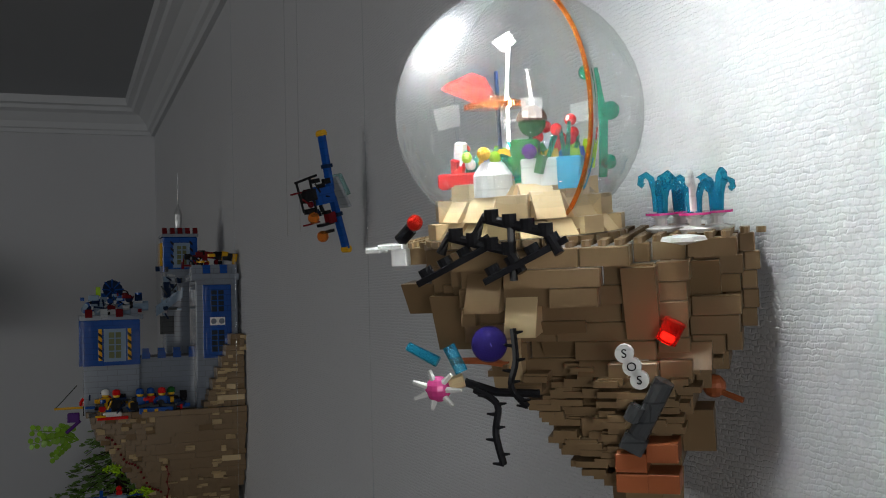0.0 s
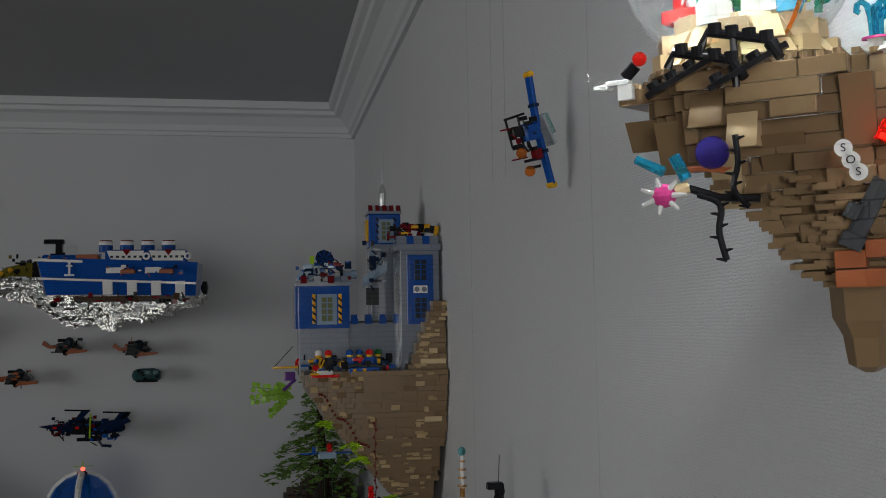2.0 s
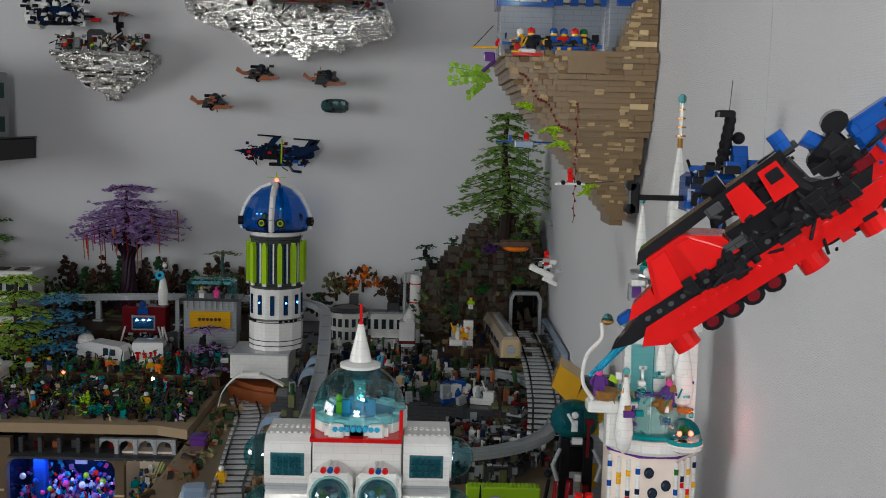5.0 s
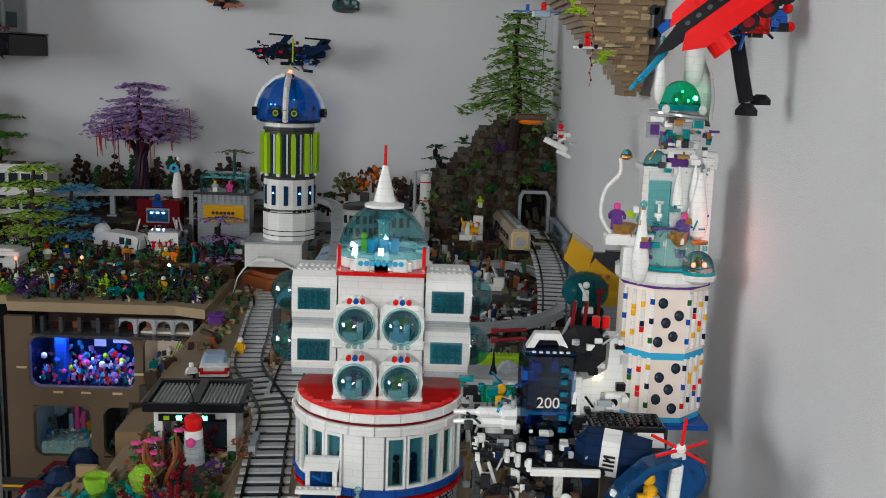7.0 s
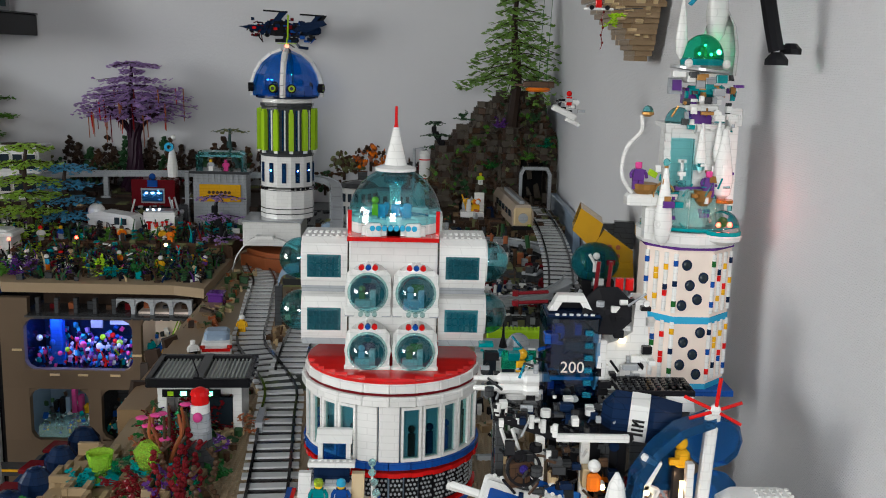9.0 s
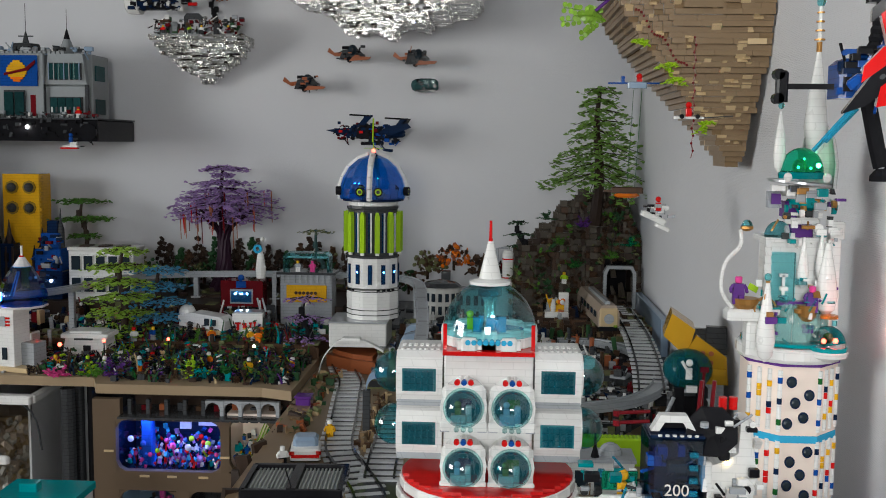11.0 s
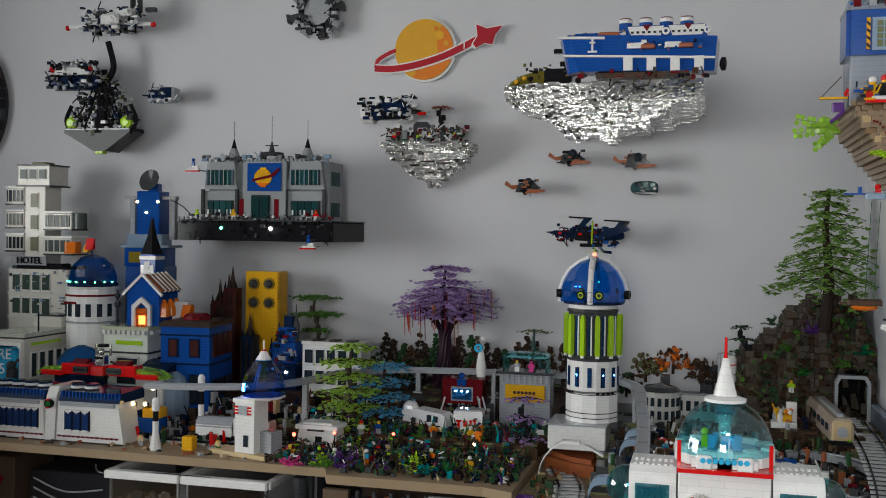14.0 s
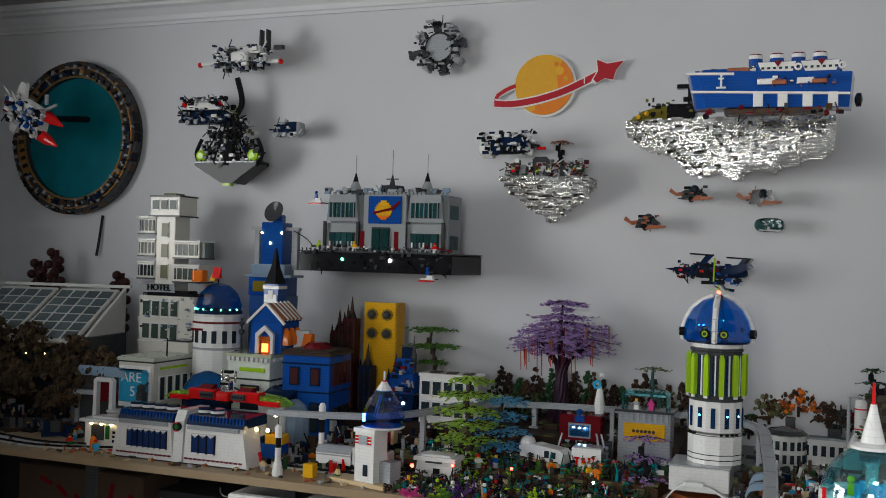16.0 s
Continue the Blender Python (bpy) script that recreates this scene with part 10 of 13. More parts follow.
for dx, dz in ((-0.02, 0.06), (0.1, 0.05)):
    part("upper_wing", M().prism([(dx - 0.03, dz - 0.045), (dx + 0.004, dz), (dx + 0.03, dz + 0.002), (dx + 0.026, dz - 0.006), (dx + 0.004, dz - 0.03)], -0.03, -0.022), DBLUE, fly)
    part("wing_gun", M().tube([(dx - 0.05, -0.028, dz + 0.002), (dx + 0.03, -0.028, dz - 0.002)], 0.003, 6), BLACK, fly)
part("yellow_rod", M().tube([(0.012, -0.045, -0.03), (0.014, -0.045, 0.05)], 0.003, 6), LIME, fly)
part("bracket", M().box(0, 0.055, -0.005, 0.014, 0.1, 0.012), BLACK, fly)


def grey_base():
    ob = thing("grey_space_base", (-1.71, 3.30, 1.453), "grey toy base with green windows on a black platform", "toy building")
    part("platform", M().box(-0.009, 0.165, 0, 0.6, 0.33, 0.07, 0.004), BLACK, ob, "long black platform")
    part("platform_trim", M().box(-0.009, 0.165, 0.07, 0.604, 0.334, 0.005, 0.001), DGRAY, ob)
    rng = random.Random(15)
    for k in range(34):
        part("rail_post", M().box(-0.3 + k * 0.0177, 0.004, 0.075, 0.004, 0.004, 0.01), DGRAY, ob)
    part("end_drum", M().cyl(0.262, -0.012, 0.03, 0.028, 0.03, 16, "y"), BLACK, ob)
    part("hazard_panel", M().box(0.255, -0.002, 0.015, 0.022, 0.003, 0.04), YELLOW, ob)
    y0 = 0.06
    SLATEG = plastic("slate_grey_plastic", (0.27, 0.29, 0.30))
    part("core", M().box(0.01, y0 + 0.09, 0.075, 0.47, 0.14, 0.21, 0.003), SLATEG, ob)
    for sx, cx, w in ((-1, -0.165, 0.13), (1, 0.165, 0.14)):
        part("wing_lower", M().box(cx, y0 + 0.03, 0.075, w, 0.06, 0.105, 0.002), SLATEG, ob)
        part("wing_upper", M().prism([(cx - w / 2, 0.185), (cx - w / 2 + 0.012, 0.285), (cx + w / 2 - 0.012, 0.285), (cx + w / 2, 0.185)], y0 - 0.005, y0 + 0.06), SLATEG, ob)
        for q, zz in enumerate((0.09, 0.2)):
            w_ = part("window", M().box(cx, y0 - 0.004 - 0.004 * q, zz, w * 0.78, 0.006, 0.055), DGRAY, ob)
            for k in range(4):
                part("pane", M().box(cx + (k - 1.5) * w * 0.185, y0 - 0.009 - 0.004 * q, zz + 0.003, w * 0.165, 0.006, 0.049), plastic("green_grey_glass", (0.015, 0.055, 0.058), 0.06, 0.5, scale=90), w_)
        part("cone", M().lathe(cx - sx * 0.02, y0 + 0.06, 0.285, [(0.03, 0), (0.024, 0.02), (0.012, 0.05), (0.011, 0.052)], 14), SLATEG, ob)
        part("cone_tip", M().lathe(cx - sx * 0.02, y0 + 0.06, 0.337, [(0.011, 0), (0.003, 0.03), (0.0008, 0.035), (0.0008, 0.10)], 10), BLACK, ob)
        for px in (cx - w * 0.52, cx + w * 0.52):
            part("post", M().box(px, y0 - 0.01, 0.075, 0.01, 0.012, 0.11), DGRAY, ob)
    for zz in (0.2, 0.09):
        part("side_window", M().box(0.246, y0 + 0.08, zz, 0.004, 0.08, 0.05), MATS["green_grey_glass"], ob)
    part("centre_tower", M().box(0.012, y0 + 0.02, 0.075, 0.17, 0.075, 0.21, 0.003), SLATEG, ob)
    b = part("emblem_panel", M().box(0.014, y0 - 0.021, 0.178, 0.13, 0.006, 0.10, 0.001), BLUE, ob, "blue panel with a yellow planet emblem")
    for k in range(9):
        hw = 0.034 * math.cos((k - 4) / 4.6 * 1.4)
        part("emblem_tile", M().box(0.011, y0 - 0.0255, 0.192 + k * 0.0078, hw * 2, 0.004, 0.0075), ORANGE if k < 2 else YELLOW, b)
    part("emblem_orbit", M().prism([(-0.031, 0.212), (0.049, 0.228), (0.074, 0.252), (0.074, 0.262), (0.039, 0.236), (-0.031, 0.22)], y0 - 0.029, y0 - 0.0256), DRED, b)
    part("door", M().box(0.0, y0 - 0.021, 0.08, 0.07, 0.006, 0.085), DGRAY, ob)
    part("door_glass", M().box(-0.018, y0 - 0.026, 0.083, 0.03, 0.006, 0.076).box(0.018, y0 - 0.026, 0.083, 0.03, 0.006, 0.076), MATS["green_grey_glass"], ob)
    for x in (-0.075, 0.06):
        part("red_door", M().box(x, y0 - 0.015, 0.08, 0.018, 0.006, 0.07), DRED, ob)
    for k in range(15):
        part("merlon", M().box(-0.06 + k * 0.0155, y0 + 0.0, 0.285, 0.01, 0.01, 0.008), SLATEG, ob)
    part("top_house", M().box(0.005, y0 + 0.06, 0.285, 0.13, 0.07, 0.014, 0.003).lathe(0.005, y0 + 0.06, 0.299, [(0.055, 0), (0.045, 0.022), (0.02, 0.026)], 8), DGRAY, ob)
    part("mast", M().lathe(0.005, y0 + 0.06, 0.325, [(0.012, 0), (0.004, 0.03), (0.001, 0.04), (0.001, 0.13)], 8).box(0.005, y0 + 0.06, 0.345, 0.05, 0.004, 0.004), DGRAY, ob)
    greeble(ob, (-0.3, 0.28), (-0.008, 0.0), (0.0, 0.07), 70, [BLACK, BLACK, DGRAY], 143, 0.016)
    greeble(ob, (-0.3, 0.28), (0.004, 0.045), (0.075, 0.09), 90, [DGRAY, LGRAY, WHITE, BLACK, DRED], 144, 0.014)
    greeble(ob, (-0.24, 0.25), (y0 - 0.004, y0 + 0.05), (0.285, 0.3), 80, [LGRAY, DGRAY, SAND], 145, 0.02, 0.08)
    for cx in (-0.165, 0.165):
        for q in range(7):
            part("mullion", M().box(cx - 0.051 + 0.017 * q, y0 - 0.0165, 0.2, 0.0025, 0.004, 0.055), (SAND, LGRAY, T_AQUA)[q % 3], ob)
            part("crew_inside", M().box(cx - 0.045 + 0.015 * q, y0 - 0.0125, 0.094, 0.006, 0.003, 0.018), (WHITE, DGRAY, LGRAY)[q % 3], ob)
    for x, mm in ((-0.13, L_GREEN), (0.06, L_WHITE)):
        part("deck_light", M().ball(x, -0.006, 0.045, 0.006, 8, 6), mm, ob)
    for x, y, a in ((-0.245, 0.03, LIME), (-0.09, 0.01, YELLOW), (0.22, 0.02, RED)):
        minifig((-1.71 + x, 3.30 + y, 1.453 + 0.0755), a, WHITE, SKIN, "base crew", "tiny toy astronaut on the black platform", hat=a, s=0.9)
    for p, lab in (((-2.01, 3.40, 1.71), "tiny white and red toy scooter at the base roof"), ((-1.475, 3.22, 1.435), "tiny white and red toy scooter under the platform")):
        sc = thing("toy_space_scooter", p, lab, "toy vehicle", "space scooters")
        part("sled", M().box(0, 0, 0, 0.05, 0.016, 0.006, 0.002).box(0.01, 0, 0.006, 0.02, 0.014, 0.01), WHITE, sc)
        part("skid", M().box(-0.004, 0, -0.006, 0.055, 0.018, 0.005, 0.001), RED, sc)
        part("pilot", M().box(0, 0, 0.014, 0.012, 0.01, 0.018, 0.002).ball(0, 0, 0.038, 0.0065), BLUE, sc)
        part("arm", M().box(0.0, 0.05, 0.0, 0.004, 0.1, 0.004), DGRAY, sc)


grey_base()


def black_station():
    ob = thing("black_lime_station", (-2.46, 3.52, 1.80), "black, white and lime toy station hanging on the wall", "toy spaceship")
    rng = random.Random(12)
    part("spine", M().box(0.0, 0, 0.0, 0.05, 0.05, 0.26, 0.006).cyl(0.0, -0.03, 0.06, 0.026, 0.09, 12), BLACK, ob)
    part("hull_bottom", M().prism([(-0.15, 0.062), (-0.02, -0.01), (0.03, -0.01), (0.14, 0.066), (0.14, 0.08), (-0.15, 0.074)], -0.05, 0.05), BLACK, ob)
    part("deck_edge", M().box(-0.005, -0.052, 0.072, 0.29, 0.006, 0.006, 0.001), LGRAY, ob)
    taper = lambda x, y, z: abs(x) < 0.145 * (1.0 - 0.75 * max(0.0, z - 0.12) / 0.16)
    greeble(ob, (-0.14, 0.14), (-0.06, 0.03), (0.07, 0.29), 420, [BLACK] * 6 + [DGRAY, DGRAY, WHITE, LGRAY, DBLUE, OLIVE], 81, 0.02, 0.35, taper)
    for k in range(5):
        x = -0.12 + 0.06 * k
        part("strut", M().tube([(x, -0.05, 0.075), (x * 0.6, -0.04, 0.16), (x * 0.25, -0.02, 0.26)], 0.004, 6), BLACK, ob)
    for sx in (-1, 1):
        part("claw", M().tube(curve([(sx * 0.13, -0.03, 0.06), (sx * 0.155, -0.03, 0.11), (sx * 0.13, -0.03, 0.17)], 5), 0.008, 8), BLACK, ob)
        part("lime_eye", M().lathe(sx * 0.12, -0.055, 0.1, [(0.014, 0), (0.024, 0.006), (0.024, 0.02)], 12, "y"), LIME, ob)
    part("lime_keel", M().box(0.0, -0.03, -0.02, 0.04, 0.03, 0.016, 0.004), LIME, ob)
    up = thing("dark_blue_pod_ship", (-2.58, 3.50, 2.06), "dark blue and white toy ship above the station", "toy spaceship")
    part("hull", M().lathe(-0.11, 0, 0, [(0.018, 0), (0.03, 0.02), (0.03, 0.2), (0.02, 0.22)], 12, "x"), DBLUE, up)
    part("deck", M().box(0.0, 0, 0.028, 0.16, 0.06, 0.03, 0.004), WHITE, up)
    part("rack", M().box(0.0, 0, 0.058, 0.12, 0.05, 0.006).box(-0.05, 0, 0.064, 0.006, 0.05, 0.02).box(0.0, 0, 0.064, 0.006, 0.05, 0.02).box(0.05, 0, 0.064, 0.006, 0.05, 0.02), LGRAY, up)
    part("red_tip", M().ball(-0.085, -0.03, 0.05, 0.012).ball(0.085, -0.03, 0.05, 0.01), RED, up)
    greeble(up, (-0.11, 0.12), (-0.05, 0.0), (-0.03, 0.075), 130, [WHITE, BLACK, BLACK, DBLUE, LGRAY, DGRAY], 82, 0.018)
    part("link", M().tube(curve([(0.12, 0.02, 0.0), (0.155, 0.02, 0.06), (0.13, 0.02, 0.16)], 5), 0.012, 8), BLACK, up)
    part("bracket", M().box(0, 0.08, 0, 0.02, 0.1, 0.02), BLACK, up)
    fl = thing("white_navy_fighter", (-2.42, 3.50, 2.27), "white and navy toy fighter with long gun pods", "toy spaceship")
    part("wing", M().box(0, 0, -0.005, 0.24, 0.05, 0.012, 0.003), DBLUE, fl)
    part("gun", M().box(-0.12, -0.01, 0.0, 0.14, 0.012, 0.012).box(0.12, -0.01, 0.0, 0.12, 0.012, 0.012), WHITE, fl)
    for gx in (-0.19, 0.185):
        part("gun_tip", M().ball(gx, -0.01, 0.004, 0.011), RED, fl)
    part("hull", M().box(0.01, -0.01, 0.008, 0.08, 0.06, 0.04, 0.006).box(0.05, 0, 0.04, 0.1, 0.05, 0.03, 0.004), WHITE, fl)
    part("fin", M().box(0.09, 0, 0.06, 0.006, 0.03, 0.075), DGRAY, fl)
    part("fin", M().box(0.12, 0, 0.06, 0.006, 0.03, 0.075), DGRAY, fl)
    part("fin", M().box(0.17, 0, 0.055, 0.04, 0.02, 0.016), DGRAY, fl)
    part("fin", M().box(-0.05, 0, 0.05, 0.05, 0.02, 0.016), DGRAY, fl)
    greeble(fl, (-0.11, 0.13), (-0.05, 0.02), (-0.03, 0.07), 150, [WHITE, WHITE, BLACK, DBLUE, LGRAY, DGRAY], 83, 0.02)
    part("foot", M().box(-0.06, -0.01, -0.03, 0.03, 0.03, 0.025, 0.003), BLACK, fl)
    part("foot", M().box(0.02, -0.01, -0.03, 0.03, 0.03, 0.025, 0.003), BLACK, fl)
    part("foot", M().box(0.09, -0.01, -0.024, 0.03, 0.03, 0.02, 0.003), BLACK, fl)
    part("bracket", M().box(0, 0.08, 0, 0.02, 0.1, 0.02), BLACK, fl)
    pd = thing("navy_pod", (-2.215, 3.53, 2.005), "small navy and white toy pod on the wall", "toy spaceship")
    part("glass", M().prism([(-0.05, -0.01), (-0.03, 0.03), (0.05, 0.03), (0.05, -0.01)], -0.03, 0.03), DBLUE, pd)
    greeble(pd, (-0.05, 0.06), (-0.045, -0.02), (-0.03, 0.03), 34, [LGRAY, WHITE, BLACK, DBLUE], 84, 0.016)
    part("frame", M().box(0.0, 0, -0.025, 0.1, 0.06, 0.015, 0.003).box(0.055, 0, -0.02, 0.016, 0.05, 0.05, 0.004), LGRAY, pd)
    part("bracket", M().box(0, 0.06, 0, 0.02, 0.09, 0.016), BLACK, pd)


black_station()


def jet_fighter():
    m = axis_matrix((-3.28, 3.32, 2.03), (0.86, -0.1, -0.42), (0.2, 1, 0.1))
    ob = thing("white_red_jet", None, "white toy jet with red nose cones and blue stripes", "toy plane", m=m)
    for sz in (-0.045, 0.045):
        part("boom", M().lathe(-0.13, 0, sz, [(0.016, 0), (0.024, 0.05), (0.024, 0.17)], 12, "x"), WHITE, ob)
        part("nose", M().lathe(0.04, 0, sz, [(0.025, 0), (0.022, 0.04), (0.005, 0.1)], 12, "x"), RED, ob)
        part("port", M().cyl(0.01, -0.026, sz, 0.017, 0.012, 12, "y"), BLACK, ob)
    part("body", M().box(-0.06, 0, -0.03, 0.2, 0.05, 0.06, 0.006), WHITE, ob)
    part("stripe", M().box(-0.03, -0.0265, -0.012, 0.12, 0.004, 0.024).box(-0.13, -0.0265, -0.02, 0.03, 0.004, 0.04), BLUE, ob)
    part("fin", M().prism([(-0.17, 0.03), (-0.15, 0.12), (-0.12, 0.125), (-0.10, 0.03)], -0.01, 0.01), WHITE, ob)
    part("fin", M().prism([(-0.17, -0.03), (-0.15, -0.1), (-0.12, -0.1), (-0.10, -0.03)], -0.01, 0.01), WHITE, ob)
    part("canard", M().tube([(0.02, 0, 0.06), (0.1, -0.02, 0.12)], 0.01, 6, 0.006).tube([(0.02, 0, 0.09), (0.02, -0.01, 0.13)], 0.008, 6), LGRAY, ob)
    greeble(ob, (-0.18, 0.05), (-0.045, -0.02), (-0.06, 0.06), 120, [WHITE, WHITE, BLUE, BLACK, LGRAY, DBLUE], 85, 0.024)
    part("red_patch", M().box(-0.19, 0, -0.03, 0.03, 0.052, 0.05, 0.004), DRED, ob)
    part("bracket", M().box(-0.05, 0.16, -0.01, 0.02, 0.32, 0.02), BLACK, ob)


jet_fighter()
solid("wall_cable", M().tube(curve([(-3.19, 3.63, 1.66), (-3.2, 3.625, 1.56), (-3.21, 3.62, 1.48)], 4), 0.006, 6), BLACK, "black cable hanging below the round map", "cable")

# ---- under the long table ----


BINFRONT = thin_glass("cloudy_bin_front", (0.66, 0.66, 0.64), 0.06, 0.3)


def storage_bin(x0, x1, y, z0, z1):
    ob = thing("storage_bin", ((x0 + x1) / 2, y, z0), "frosted plastic storage bin full of pale bricks, white rim", "storage bin", "storage bins")
    w, d, hh = x1 - x0, 0.36, z1 - z0
    part("front", M().prism([(-w / 2 + 0.02, 0), (w / 2 - 0.02, 0), (w / 2, hh - 0.03), (-w / 2, hh - 0.03)], 0.0, 0.006), BINFRONT, ob)
    for sx in (-1, 1):
        part("side", M().box(sx * (w / 2 - 0.006), d / 2, 0, 0.006, d, hh - 0.03), BINCLEAR, ob)
    part("rim", M().box(0, -0.004, hh - 0.03, w + 0.012, 0.03, 0.022, 0.004).box(-w / 2, d / 2, hh - 0.03, 0.02, d, 0.02, 0.003).box(w / 2, d / 2, hh - 0.03, 0.02, d, 0.02, 0.003), WHITE, ob)
    part("handle", M().box(0, -0.012, hh * 0.45, w * 0.55, 0.02, 0.02, 0.006), WHITE, ob)
    rng = random.Random(int(-x0 * 100))
    for mt in (WHITE, TAN, CREAM):
        fill = M()
        for k in range(130):
            fill.tf = pose(rng.uniform(-0.42, 0.42) * w, rng.uniform(0.012, 0.1), rng.uniform(0.01, hh * 0.72), rng.random() * 180, rng.random() * 180, rng.random() * 180)
            fill.box(0, 0, 0, rng.choice((0.016, 0.024, 0.032)), 0.014, 0.0096)
        part("loose_brick", fill, mt, ob, kind="stuff")
    part("liner", M().box(0, 0.12, 0, w - 0.05, 0.02, hh * 0.7), TAN, ob)
    part("floor", M().box(0, d / 2, -0.006, w, d, 0.006), BINCLEAR, ob)
    return ob


for x0, x1 in ((-1.81, -1.585), (-1.568, -1.318)):
    storage_bin(x0, x1, 2.565, 0.47, 0.812)
shelf = thing("bin_shelf", (-1.7, 2.75, 0.40), "dark shelf board carrying the storage bins", "shelf")
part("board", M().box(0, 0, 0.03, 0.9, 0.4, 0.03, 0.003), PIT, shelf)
part("post", M().box(-0.43, -0.16, -0.40, 0.03, 0.03, 0.43), DGRAY, shelf)
part("post", M().box(0.43, -0.16, -0.40, 0.03, 0.03, 0.43), DGRAY, shelf)
lb = thing("lower_bin", (-1.6, 2.60, 0.22), "dark blue and white plastic drawer below the bins", "storage bin")
part("body", M().box(0, 0.12, -0.22, 0.6, 0.3, 0.38, 0.01), DBLUE, lb)
part("lip", M().box(0, -0.02, 0.13, 0.58, 0.03, 0.03, 0.006), WHITE, lb)
for k, (x, w, mm) in enumerate(((-1.245, 0.04, DGRAY), (-1.19, 0.03, BLACK), (-1.215, 0.02, SILVER))):
    solid("metal_tube", M().cyl(x, 2.62 + 0.03 * k, 0.0, w / 2, 0.81, 10), mm, "dark upright tube under the table", "tube", "table tubes")
# Sheets added to fill the gaps under the table with shade.
solid("dark_curtain", M().box(-1.22, 2.9, 0.0, 0.22, 0.02, 0.81).box(-2.75, 2.95, 0.0, 1.7, 0.02, 0.81), PIT, "near-black sheets that stand for the shade under the table", "cloth")
kb = thing("card_box", (-2.45, 2.66, 0.0), "brown card box with pink drawings in the shade", "card box")
part("box", M().box(0, 0.1, 0, 0.5, 0.2, 0.79, 0.004), SHADECARD, kb)
for k in range(7):
    part("pink_drawing", M(pose(-0.2 + 0.065 * k, -0.002, 0.66 + 0.025 * ((k * 3) % 4), 0, 20 * k, 0)).box(0, 0, 0, 0.05, 0.003, 0.014), DRED, kb)
part("brown_mound", M().dome(0.02, -0.06, 0.55, 0.1, 14, 6), BROWN, kb)
part("mound_stand", M().box(0.02, -0.06, 0, 0.12, 0.1, 0.55), SHADECARD, kb)
dk = thing("dark_crate", (-2.04, 2.7, 0.0), "dark crate with cables under the table", "crate")
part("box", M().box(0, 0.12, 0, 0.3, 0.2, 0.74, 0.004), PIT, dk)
for k in range(5):
    part("cable", M().tube(curve([(-0.12, 0.0, 0.72 - 0.03 * k), (0.0, -0.015, 0.69 - 0.03 * k), (0.12, 0.0, 0.70 - 0.03 * k)], 4), 0.003, 6), LGRAY, dk)
for x in (-0.1, 0.03):
    part("standby_light", M().box(x, -0.012, 0.62 + 0.1 * x, 0.004, 0.004, 0.004), L_RED, dk)
solid("white_cable", M().tube(curve([(-1.86, 2.575, 0.81), (-1.82, 2.56, 0.79), (-1.6, 2.555, 0.805), (-1.34, 2.56, 0.78), (-1.29, 2.56, 0.66)], 5), 0.0025, 6), DGRAY, "thin cable hanging from the table edge", "cable")


